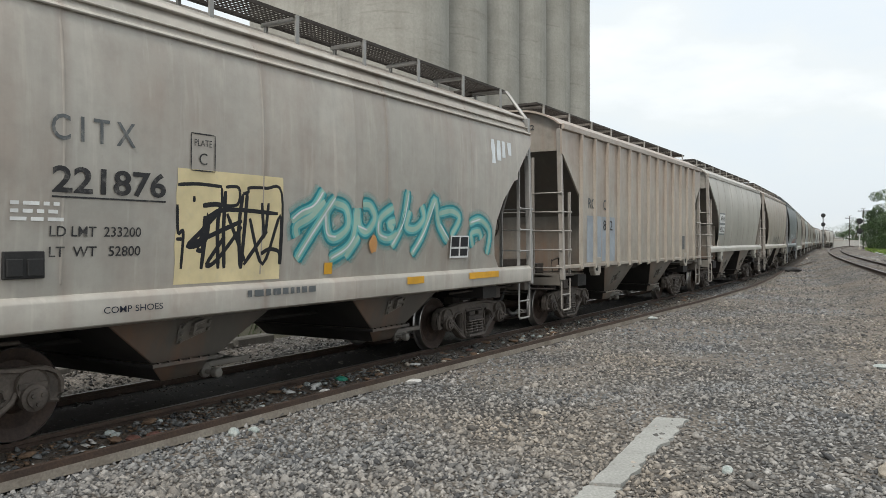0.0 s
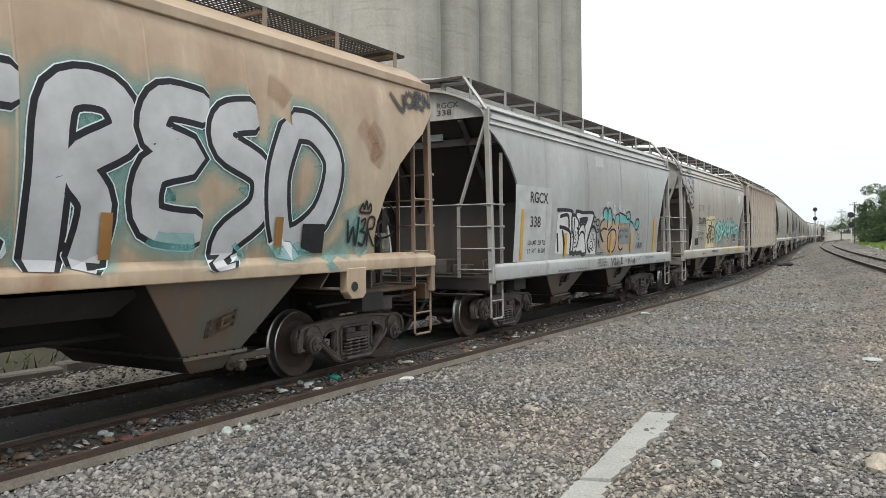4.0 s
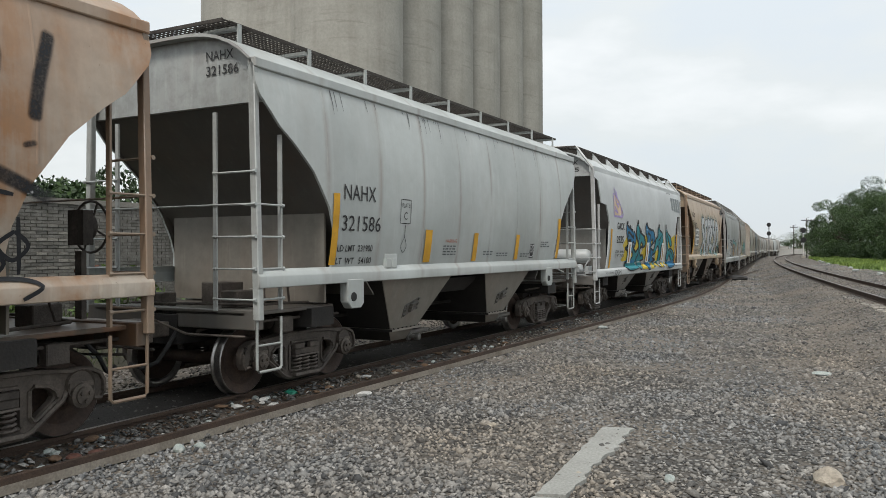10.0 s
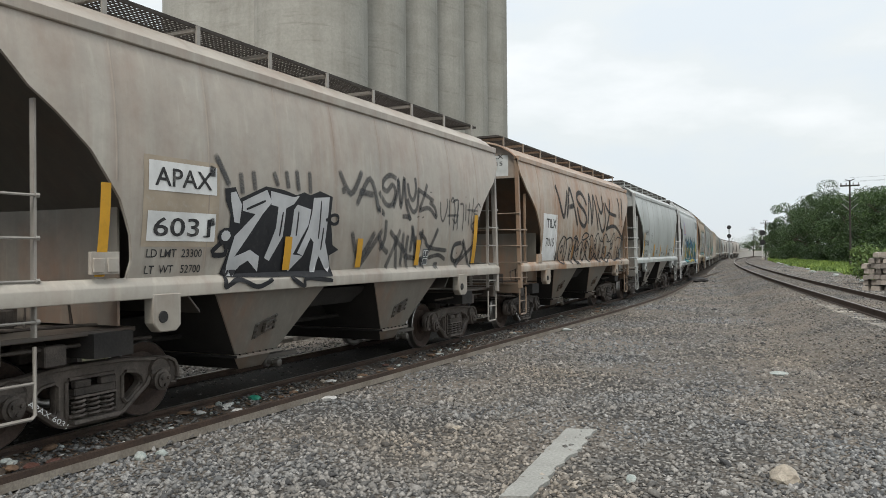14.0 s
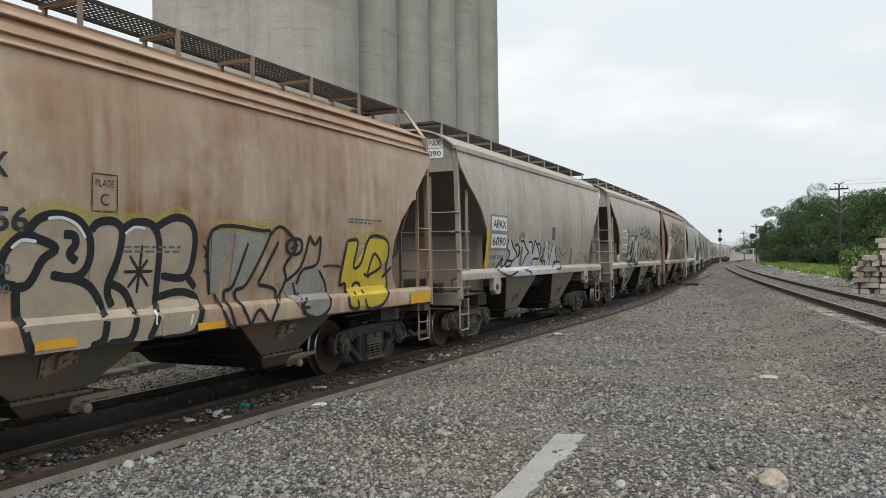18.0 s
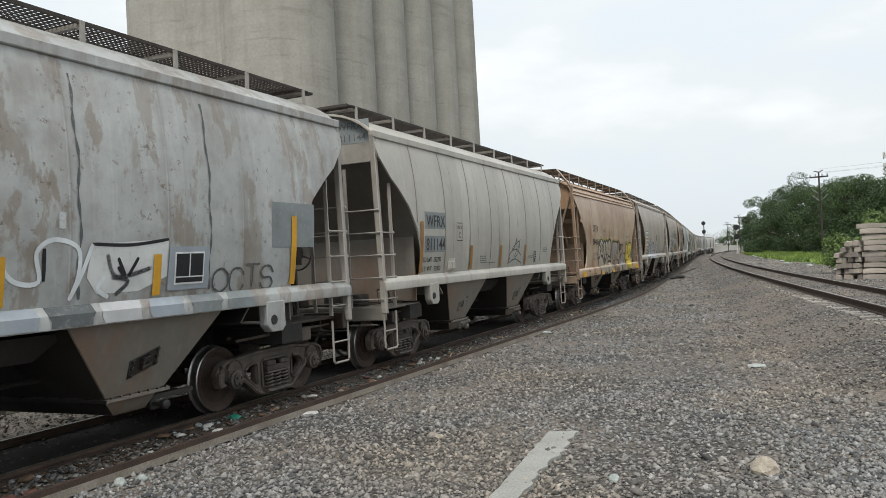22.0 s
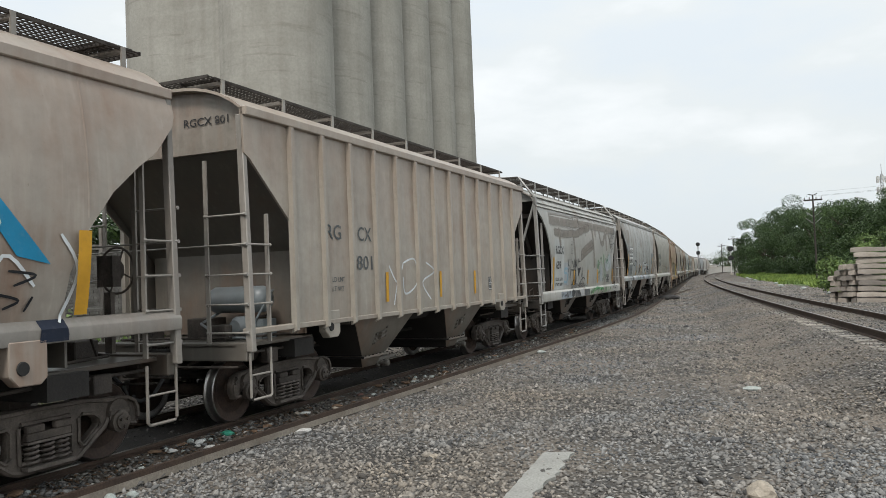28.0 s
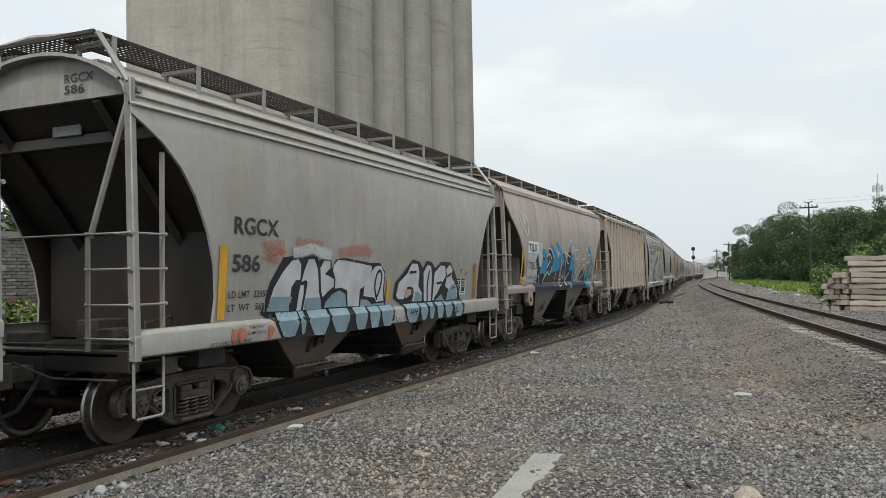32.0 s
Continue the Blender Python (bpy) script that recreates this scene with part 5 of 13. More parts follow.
# -- marks painted on the sides --
@lru_cache(None)
def glyphs(text, offset=0.0, shear=0.0, space=1.0):
    """The triangles of a line of text, one unit high capitals, from the built-in font."""
    cu = bpy.data.curves.new("lettering", "FONT")
    cu.body, cu.size, cu.offset, cu.shear, cu.space_character, cu.resolution_u = text, 1.37, offset, shear, space, 3
    ob = bpy.data.objects.new("lettering", cu)
    me = bpy.data.meshes.new_from_object(ob)
    bpy.data.objects.remove(ob)
    bpy.data.curves.remove(cu)
    v = np.array([tuple(p.co)[:2] for p in me.vertices]) if len(me.vertices) else np.zeros((0, 2))
    f = [tuple(p.vertices) for p in me.polygons]
    bpy.data.meshes.remove(me)
    return v, f


def on_side(kind, x, z, lift=0.007):
    """A point of the near side's surface, lifted off it."""
    z = max(1.58 if kind == "round" else FOOT[kind], min(EAVE[kind] - 0.02, z))
    return (x, -(half_width(kind, z) + lift), z)


def on_sill(x, z, lift=0.006):
    z = max(1.035, z)
    return (x, -(1.545 - max(0.0, z - 1.26) * 0.9 + lift), z)


def lettering(car, text, x, z, h, mat, kind, name="lettering", width=None, offset=0.012, shear=0.0, lift=0.009, sill=False, space=1.0, label="", tilt=0.0):
    """Words on the side: x is the left end, z the foot of the capitals, h their height, width the length of the line."""
    v, f = glyphs(text, offset, shear, space)
    if not len(v):
        return None
    v = v - np.array([v[:, 0].min(), 0])
    sx = width / v[:, 0].max() if width else h
    ct, st = math.cos(tilt), math.sin(tilt)
    pts = []
    for a, b in v:
        px, pz = a * sx, b * h
        px, pz = px * ct - pz * st, px * st + pz * ct
        pts.append(on_sill(x + px, z + pz, lift) if sill else on_side(kind, x + px, z + pz, lift))
    return part(name, Geo().add(pts, f).mesh(name, M[mat], smooth=0), car, label)


def end_lettering(car, text, y, z, h, mat, width=None, lift=0.012):
    """Words on the rear end plate; y is their left end as one reads them."""
    v, f = glyphs(text, 0.012)
    v = v - np.array([v[:, 0].min(), 0])
    sx = width / v[:, 0].max() if width else h
    x = -(LB - 0.14) - lift
    return part("end_lettering", Geo().add([(x, y - a * sx, z + b * h) for a, b in v], f).mesh("end_lettering", M[mat], smooth=0), car)


def patch(car, x0, x1, z0, z1, mat, kind, name="panel", lift=0.004, sill=False, label="", ragged=0.0):
    """A painted or stuck-on rectangle that follows the side."""
    rows = []
    if kind == "round" and not sill:
        z0 = max(z0, 1.60)
    nz, nx = max(2, int((z1 - z0) / 0.12) + 1), max(2, int((x1 - x0) / 0.3) + 1)
    for i in range(nz):
        z = z0 + (z1 - z0) * i / (nz - 1)
        row = []
        for j in range(nx):
            x = x0 + (x1 - x0) * j / (nx - 1)
            if ragged and (i in (0, nz - 1) or j in (0, nx - 1)):
                x += random.uniform(-ragged, ragged)
            row.append(on_sill(x, z, lift) if sill else on_side(kind, x, z, lift))
        rows.append(row)
    return part(name, Geo().grid(rows).mesh(name, M[mat], smooth=0), car, label)


def end_patch(car, y0, y1, z0, z1, mat, lift=0.006):
    x = -(LB - 0.14) - lift
    return part("end_sign", Geo().grid([[(x, y0, z0), (x, y1, z0)], [(x, y0, z1), (x, y1, z1)]]).mesh("end_sign", M[mat], smooth=0), car)


def ribbon(g, pts, width, kind, lift, sill=False):
    """A sprayed line along points of (x, z), laid on the side."""
    fine = []
    for i in range(len(pts) - 1):
        for u in (0, 0.25, 0.5, 0.75):
            p0, p1, p2, p3 = pts[max(i - 1, 0)], pts[i], pts[i + 1], pts[min(i + 2, len(pts) - 1)]
            q = [0.5 * (2 * p1[k] + (p2[k] - p0[k]) * u + (2 * p0[k] - 5 * p1[k] + 4 * p2[k] - p3[k]) * u * u + (3 * p1[k] - p0[k] - 3 * p2[k] + p3[k]) * u ** 3) for k in (0, 1)]
            fine.append(q)
    fine.append(pts[-1])
    rows = []
    for i, p in enumerate(fine):
        a, b = fine[max(i - 1, 0)], fine[min(i + 1, len(fine) - 1)]
        dx, dz = b[0] - a[0], b[1] - a[1]
        ln = math.hypot(dx, dz) or 1
        w = width * (0.5 if i in (0, len(fine) - 1) else 1) / 2
        nx, nz = -dz / ln * w, dx / ln * w
        put = on_sill if sill else (lambda x, z, lf: on_side(kind, x, z, lf))
        rows.append([put(p[0] + nx, p[1] + nz, lift), put(p[0] - nx, p[1] - nz, lift)])
    g.grid(rows)


# letter skeletons on a grid of five by five, strokes parted by a bar
SKELETON = {"M": "0004224440", "I": "2024", "T": "0444|2420", "L": "040040", "S": "43341403123241301001", "U": "040110304144", "P": "000434433202", "Z": "04440040",
            "E": "44040040|0232", "W": "0410233044", "O": "20010324434120", "K": "0004|440240", "R": "000434433202|2240", "A": "002440|1232", "N": "00044044",
            "B": "000434433202|32413000", "D": "00042443412000", "Y": "042244|2220", "C": "4334140301103041", "V": "042044", "X": "0044|0440", "!": "2422|2120", "J": "44412010"}


def brush(g, pts, width, kind, lift, round_off=True):
    """A fat round-ended stroke on the side."""
    fine = []
    if round_off:
        for i in range(len(pts) - 1):
            for u in (0, 0.2, 0.4, 0.6, 0.8):
                p0, p1, p2, p3 = pts[max(i - 1, 0)], pts[i], pts[i + 1], pts[min(i + 2, len(pts) - 1)]
                fine.append([0.5 * (2 * p1[k] + (p2[k] - p0[k]) * u + (2 * p0[k] - 5 * p1[k] + 4 * p2[k] - p3[k]) * u * u + (3 * p1[k] - p0[k] - 3 * p2[k] + p3[k]) * u ** 3) for k in (0, 1)])
        fine.append(pts[-1])
    else:
        for q, r in zip(pts, pts[1:]):
            fine += [[q[0] + (r[0] - q[0]) * u, q[1] + (r[1] - q[1]) * u] for u in (0, 0.5)]
        fine.append(pts[-1])
    for i, (q, r) in enumerate(zip(fine, fine[1:])):
        dx, dz = r[0] - q[0], r[1] - q[1]
        ln = math.hypot(dx, dz) or 1
        nx, nz = -dz / ln * width / 2, dx / ln * width / 2
        lf = lift + 0.00008 * (i % 12)
        g.add([on_side(kind, q[0] + nx, q[1] + nz, lf), on_side(kind, q[0] - nx, q[1] - nz, lf), on_side(kind, r[0] - nx, r[1] - nz, lf), on_side(kind, r[0] + nx, r[1] + nz, lf)], [(0, 1, 2, 3)])
    for i, q in enumerate(fine):
        lf = lift + 0.001 + 0.00008 * (i % 12)
        g.add([on_side(kind, q[0] + math.cos(t) * width / 2, q[1] + math.sin(t) * width / 2, lf) for t in np.arange(12) * math.tau / 12], [tuple(range(12))])


def strokes_of(ch):
    return [[(int(st[i]) / 4, int(st[i + 1]) / 4) for i in range(0, len(st), 2)] for st in SKELETON[ch].split("|")]



def blade(g, pts, kind, lift, grow=0.0, sill=False):
    """A tapering sharp-cornered stroke through points of (x, z, width)."""
    fine = []
    for p, q in zip(pts, pts[1:]):
        n = max(1, int(math.hypot(q[0] - p[0], q[1] - p[1]) / 0.09))
        fine += [[p[k] + (q[k] - p[k]) * i / n for k in (0, 1, 2)] for i in range(n)]
    fine.append(list(pts[-1]))
    if grow:
        for e, f in ((0, 1), (-1, -2)):
            dx, dz = fine[e][0] - fine[f][0], fine[e][1] - fine[f][1]
            ln = math.hypot(dx, dz) or 1
            reach = grow * (2.2 if fine[e][2] < 0.05 else 1.0)
            fine[e][0] += dx / ln * reach
            fine[e][1] += dz / ln * reach
    rows = []
    put = on_sill if sill else (lambda x, z, lf: on_side(kind, x, z, lf))
    for i, p in enumerate(fine):
        a, b = fine[max(i - 1, 0)], fine[min(i + 1, len(fine) - 1)]
        dx, dz = b[0] - a[0], b[1] - a[1]
        ln = math.hypot(dx, dz) or 1
        w = p[2] / 2 + grow
        nx, nz = -dz / ln * w, dx / ln * w
        rows.append([put(p[0] + nx * t, p[1] + nz * t, lift) for t in (1, 0.33, -0.33, -1)])
    g.grid(rows)



def drip(car, x, rx, fill, edge, lift, depth=0.25, top=1.30, rim=0.035):
    """The rounded foot of a letter hanging over the sill: dark rim, pale fill."""
    out = None
    for name, mat, g0, lf in (("drip", edge, rim, 0.0), ("fill", fill, 0.0, 0.002)):
        rows = []
        for k in range(9):
            u = math.sin(k / 8 * math.pi / 2)
            half = (rx + g0) * math.sqrt(max(0.0, 1 - u ** 3)) + 0.002
            rows.append([on_sill(x - half, top - u * (depth + g0), lift + lf), on_sill(x + half, top - u * (depth + g0), lift + lf)])
        out = part(name, Geo().grid(rows).mesh(name, M[mat], smooth=0), out or car)
    return out


def brush_letters(car, text, x, z, h, width, kind, mat, rng, fat=0.09, lift=0.014, lean=0.0, name="graffiti", label="tall brushed graffiti letters", wobble=0.06):
    """Plain one-line letters drawn with a broad marker, each a part."""
    step = width / len(text)
    group = part(name, Geo().grid([[on_side(kind, x, z, lift), on_side(kind, x + 0.02, z, lift)], [on_side(kind, x, z + 0.02, lift), on_side(kind, x + 0.02, z + 0.02, lift)]]).mesh(name, M[mat], smooth=0), car, label)
    for i, ch in enumerate(text):
        g = Geo()
        dz = rng.uniform(-wobble, wobble) * h
        for st in strokes_of(ch):
            pts = [(x + i * step + u * step * 0.84 + (v - 0.5) * h * lean, z + dz + v * h) for u, v in st]
            brush(g, pts, fat * rng.uniform(0.85, 1.15), kind, lift + 0.0015 * (i % 3))
        part("letter", g.mesh("letter", M[mat], smooth=0), group)
    return group


def tag_scrawl(car, x, z, w, h, n, mat, kind, rng, width=0.03, lift=0.013, name="tag"):
    """A hand-drawn tag: quick looping strokes across a box."""
    step = w / n
    tag = None
    for i in range(n):
        cx = x + i * step
        k = rng.integers(0, 4)
        a, b, c = rng.uniform(0.0, 0.25, 3)
        if k == 0:
            pts = [(cx, z + h * a), (cx + step * 0.35, z + h), (cx + step * 0.7, z + h * b), (cx + step * 1.05, z + h * (0.85 - c))]
        elif k == 1:
            pts = [(cx + step * 0.8, z + h * (0.85 - a)), (cx + step * 0.25, z + h * 0.95), (cx + step * 0.1, z + h * 0.6), (cx + step * 0.7, z + h * 0.35), (cx + step * 0.5, z + h * b), (cx, z + h * 0.1)]
        elif k == 2:
            pts = [(cx + step * 0.1, z + h * (1 - a)), (cx + step * 0.2, z + h * 0.2), (cx + step * 0.6, z + h * b), (cx + step * 0.95, z + h * 0.5), (cx + step * 0.7, z + h * 0.95), (cx + step * 0.35, z + h * 0.6)]
        else:
            pts = [(cx, z + h * (0.7 + a)), (cx + step * 0.45, z + h * b), (cx + step * 0.9, z + h), (cx + step * 0.6, z + h * 0.45), (cx + step * 1.1, z + h * c)]
        g = Geo()
        ribbon(g, pts, width * rng.uniform(0.8, 1.25), kind, lift + 0.0007 * i)
        me = g.mesh("stroke", M[mat], smooth=0)
        if tag:
            part("stroke", me, tag)
        else:
            tag = part(name, me, car, "loose hand-sprayed tag")
    return tag



def small_print(car, x, z, w, rows, mat, kind, lift=0.008, sill=False, h=0.022):
    """Stencilled notices too small to read: plain bars."""
    g = Geo()
    for r in range(rows):
        zz = z - r * h * 2.1
        cx = x
        while cx < x + w * random.uniform(0.75, 1.0):
            ln = random.uniform(0.05, 0.14)
            put = on_sill if sill else (lambda a, b, lf: on_side(kind, a, b, lf))
            g.add([put(cx, zz, lift), put(cx + ln, zz, lift), put(cx + ln, zz + h, lift), put(cx, zz + h, lift)], [(0, 1, 2, 3)])
            cx += ln + 0.035
    return part("small_print", g.mesh("small_print", M[mat], smooth=0), car)


def data_box(car, x, z, kind, mat="black", two=False):
    """The consolidated lube stencil: a dark plate with paler cells."""
    for i in range(2 if two else 1):
        p = patch(car, x + i * 0.26, x + i * 0.26 + 0.22, z, z + 0.30, mat, kind, "stencil_box", 0.008)
        g = Geo()
        for a, b, c, d in ((0.02, 0.10, 0.17, 0.27), (0.12, 0.20, 0.17, 0.27), (0.02, 0.20, 0.03, 0.13)):
            rim = [(a, c), (b, c), (b, d), (a, d)]
            for (p0, q0), (p1, q1) in zip(rim, rim[1:] + rim[:1]):
                ribbon(g, [(x + i * 0.26 + p0, z + q0), (x + i * 0.26 + p1, z + q1)], 0.014, kind, 0.011)
        part("lines", g.mesh("lines", M["white"], smooth=0), p)


def plate_c(car, x, z, kind, mat="black"):
    g = Geo()
    rim = [(0, 0), (0.30, 0), (0.30, 0.36), (0, 0.36)]
    for (p0, q0), (p1, q1) in zip(rim, rim[1:] + rim[:1]):
        ribbon(g, [(x + p0, z + q0), (x + p1, z + q1)], 0.014, kind, 0.009)
    box = part("clearance_mark", g.mesh("clearance_mark", M[mat], smooth=0), car)
    lettering(box, "PLATE", x + 0.04, z + 0.24, 0.07, mat, kind, width=0.22, offset=0.0)
    lettering(box, "C", x + 0.10, z + 0.06, 0.12, mat, kind, offset=0.0)


def sill_paint(car, x0, x1, mat):
    """Sprayed colour on the angle below a round-sided body."""
    e = [random.uniform(-0.03, 0.03) for _ in range(4)]
    line = ((1.535, 1.37), (1.535, 1.43), (1.535, 1.488), (1.47, 1.572))
    g = Geo().grid([[(x0 + e[i], -y, z), (x1 + e[3 - i], -y, z)] for i, (y, z) in enumerate(line)])
    return part("paint_band", g.mesh("paint_band", M[mat], smooth=0), car)


def card_holder(car, x, z, kind, mat):
    g = Geo()
    y = half_width(kind, z + 0.1)
    g.box(x, x + 0.34, -y - 0.03, -y + 0.01, z, z + 0.22)
    g.box(x + 0.02, x + 0.15, -y - 0.045, -y, z + 0.02, z + 0.16)
    g.box(x + 0.19, x + 0.32, -y - 0.045, -y, z + 0.02, z + 0.16)
    return part("card_holder", g.mesh("card_holder", mat, bevel=0.006), car)


def hopper_car(spec):
    """One car from its description."""
    kind, cut, mat = spec["kind"], spec.get("cut", spec["kind"]), spec["mat"]
    low = spec.get("low", SHADED_GRIMY[mat])
    end = "notch" if cut == "notch" else kind
    car = thing("hopper_car", spec["label"], "hopper car", group="freight train")
    for s in (-1, 1):
        part("side_sheet", side_sheet(kind, cut, mat, s), car)
        for row in range(3 if kind == "flat" else 1):
            part("eave_rail", eave_rail(kind, spec.get("top", mat), s, row), car)
        part("side_sill", side_sill(kind, LADDER[mat] if spec.get("dull_sill") else mat, s), car)
        part("walkway_deck", walk_deck(spec.get("walk", M["grating"]), s), car)
        if kind in ("round", "rib"):
            for x in (-LB + 1.95, LB - 1.95):
                pad = part("jacking_pad", jack_pad(mat, s), car, m=pose(x, 0, 0))
                if s < 0:
                    part("lifting_eye", pad_hole(s), pad)
    if kind in ("round", "flat"):
        n = 9 if kind == "round" else 5
        for i in range(1, n):
            part("weld_seam", weld_seam(kind, cut, low if spec.get("dark_seams") else mat, -LB + 2 * LB * i / n), car)
    elif kind == "rib":
        for i in range(13):
            x = -LB + 0.98 + (2 * LB - 1.96) * i / 12
            for s in (-1, 1):
                part("rib", rib_mesh(mat), car, m=pose(x, 0, 0) @ Matrix.Diagonal((1, -s, 1, 1)))
    part("roof", roof_mesh(kind, spec.get("top", mat)), car)
    part("centre_sill", centre_sill(), car)
    for f in (-1, 1):
        part("end_panel", end_panel(end, END[mat], f), car)
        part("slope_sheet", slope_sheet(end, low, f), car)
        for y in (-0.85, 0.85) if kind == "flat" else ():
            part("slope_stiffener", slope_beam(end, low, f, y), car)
        # bulkhead: lit look painted in with the chute coat, shaded look on flat cars
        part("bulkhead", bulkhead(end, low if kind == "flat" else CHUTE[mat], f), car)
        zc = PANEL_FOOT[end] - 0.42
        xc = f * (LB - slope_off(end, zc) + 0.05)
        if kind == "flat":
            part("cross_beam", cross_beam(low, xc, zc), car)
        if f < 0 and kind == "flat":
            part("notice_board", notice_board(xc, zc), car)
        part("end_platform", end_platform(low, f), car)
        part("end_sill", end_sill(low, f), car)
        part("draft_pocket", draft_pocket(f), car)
        if kind in ("flat", "smooth"):
            part("roof_end_frame", roof_end_frame(LADDER[mat], f), car)
        part("end_deck", end_deck(spec.get("walk", M["grating"]), f), car)
        part("brake_rigging", brake_rigging(f), car)
        part("end_handhold", end_handhold(LADDER[mat], f), car)
        part("coupler", coupler(f), car)
        part("air_hose", air_hose(f), car)
        for s in (-1, 1):
            corner_ladder(car, LADDER[mat], f, s, kind)
    part("hand_brake", brake_wheel(1), car)
    if spec.get("tank"):
        part("brake_reservoir", air_tank(spec["tank"]), car)
    # near-black saddle: the shade between the bays put into its colour
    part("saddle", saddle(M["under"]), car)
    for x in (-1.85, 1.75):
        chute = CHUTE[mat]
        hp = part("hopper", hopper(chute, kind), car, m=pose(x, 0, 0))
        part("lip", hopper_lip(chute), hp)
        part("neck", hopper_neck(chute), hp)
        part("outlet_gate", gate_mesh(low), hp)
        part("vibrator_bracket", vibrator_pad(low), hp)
    nb = 8
    for i in range(nb + 1):
        x = -LB + 0.25 + (2 * LB - 0.5) * i / nb
        for s in (-1, 1):
            if kind == "smooth":
                part("walkway_bracket", gusset_bracket(mat, s), car, m=pose(x, 0, 0))
            else:
                part("walkway_bracket", walk_bracket(LADDER[mat], s, 0.02), car, m=pose(x, 0, 0))
    for x in (-TRUCK_X, TRUCK_X):
        truck(car, x)
    return car

# ---- the train ----
SPEED = 5.778
PAINT = {
    "warm_grey": car_paint("paint_warm_grey", (0.45, 0.43, 0.385), 0.10, 0.5, 0.35, 1.3, bay=2.3, runoff=0.12),
    "slate": car_paint("paint_slate_grey", (0.42, 0.44, 0.435), 0.06, 0.35, 0.35, 2.1, bay=2.3, runoff=0.08),
    "tan": car_paint("paint_tan", (0.53, 0.42, 0.295), 0.28, 0.45, 0.35, 3.7, runoff=0.45),
    "white": car_paint("paint_white", (0.56, 0.59, 0.59), 0.02, 0.12, 0.15, 4.2),
    "pale": car_paint("paint_pale_grey", (0.49, 0.525, 0.515), 0.05, 0.2, 0.2, 5.9, bay=1.278),
    "rusty": car_paint("paint_rusty_tan", (0.475, 0.415, 0.345), 0.72, 0.6, 0.5, 6.4, (0.29, 0.145, 0.062), runoff=0.6, bay=1.278),
    "beige": car_paint("paint_beige_grey", (0.475, 0.445, 0.39), 0.16, 0.4, 0.4, 7.7, bay=1.278, runoff=0.22),
    "beige_b": car_paint("paint_beige_stained", (0.485, 0.46, 0.405), 0.22, 0.5, 0.5, 8.8, bay=1.278, runoff=0.3),
    "orange_tan": car_paint("paint_orange_tan", (0.53, 0.415, 0.295), 0.68, 0.7, 0.5, 9.1, (0.25, 0.112, 0.048), runoff=0.8, bay=2.3),
    "cool": car_paint("paint_cool_grey", (0.46, 0.45, 0.405), 0.04, 0.3, 0.3, 10.3, bay=1.278, runoff=0.06),
    "peeled": car_paint("paint_peeling_grey", (0.50, 0.53, 0.53), 0.30, 0.5, 0.5, 11.8, (0.15, 0.11, 0.08), patch=(0.30, 0.275, 0.245), patch_amount=0.30, patch_scale=2.6, bay=1.278, chips=0.85, runoff=0.3),
    "patched": car_paint("paint_patched_grey", (0.455, 0.46, 0.435), 0.1, 0.5, 0.4, 12.6, patch=(0.265, 0.245, 0.22), patch_amount=0.12, bay=2.3),
    "ribbed": car_paint("paint_ribbed_beige", (0.43, 0.395, 0.34), 0.18, 0.4, 0.5, 13.2, runoff=0.35),
    "grey_tan": car_paint("paint_grey_tan", (0.43, 0.39, 0.34), 0.3, 0.5, 0.4, 14.9, bay=1.278, runoff=0.35),
    "mid": car_paint("paint_mid_grey", (0.375, 0.375, 0.345), 0.08, 0.4, 0.35, 15.4, runoff=0.12),
    "blue_dark": car_paint("paint_dark_blue_grey", (0.20, 0.235, 0.25), 0.1, 0.4, 0.4, 16.6),
}


def soiled_shaded(shades):
    """A dirtier, duller coat of each car's paint, shade painted in under the body."""
    return {PAINT[n]: car_paint(PAINT[n].name + "_soiled_shaded", col, *((0.06, 0.3, 0.15) if max(col) < 0.05 else (0.25 if col[0] > 1.25 * col[2] else 0.08, 0.5, 0.8)), 17.0) for names, col in shades for n in names.split()}


# sloping floors, platforms and gates: grime, plus the body's shade painted in
SHADED_GRIMY = soiled_shaded((("tan rusty", (0.085, 0.066, 0.048)), ("grey_tan", (0.085, 0.079, 0.068)), ("ribbed", (0.15, 0.14, 0.122)), ("beige_b", (0.19, 0.175, 0.15)), ("orange_tan", (0.27, 0.205, 0.145)), ("white", (0.16, 0.155, 0.145)), ("pale", (0.12, 0.117, 0.107)),
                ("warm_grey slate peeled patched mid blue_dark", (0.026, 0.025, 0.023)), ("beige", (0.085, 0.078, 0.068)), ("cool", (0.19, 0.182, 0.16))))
# hopper chutes: shade under the car put into the colour, with some dirt
CHUTE = soiled_shaded((("orange_tan", (0.090, 0.082, 0.068)), ("tan rusty", (0.142, 0.132, 0.110)), ("grey_tan", (0.160, 0.150, 0.130)), ("beige_b", (0.205, 0.188, 0.160)), ("white", (0.26, 0.26, 0.245)), ("pale", (0.25, 0.235, 0.205)),
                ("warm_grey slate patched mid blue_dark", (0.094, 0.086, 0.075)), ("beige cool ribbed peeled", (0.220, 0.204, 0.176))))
LADDER = soiled_shaded((("tan rusty orange_tan", (0.26, 0.20, 0.145)), ("grey_tan beige_b", (0.27, 0.255, 0.23)), ("white", (0.50, 0.52, 0.52)), ("pale", (0.42, 0.45, 0.44)),
                 ("warm_grey slate patched mid", (0.30, 0.305, 0.295)), ("blue_dark", (0.18, 0.20, 0.21)), ("beige cool ribbed peeled", (0.34, 0.325, 0.295))))
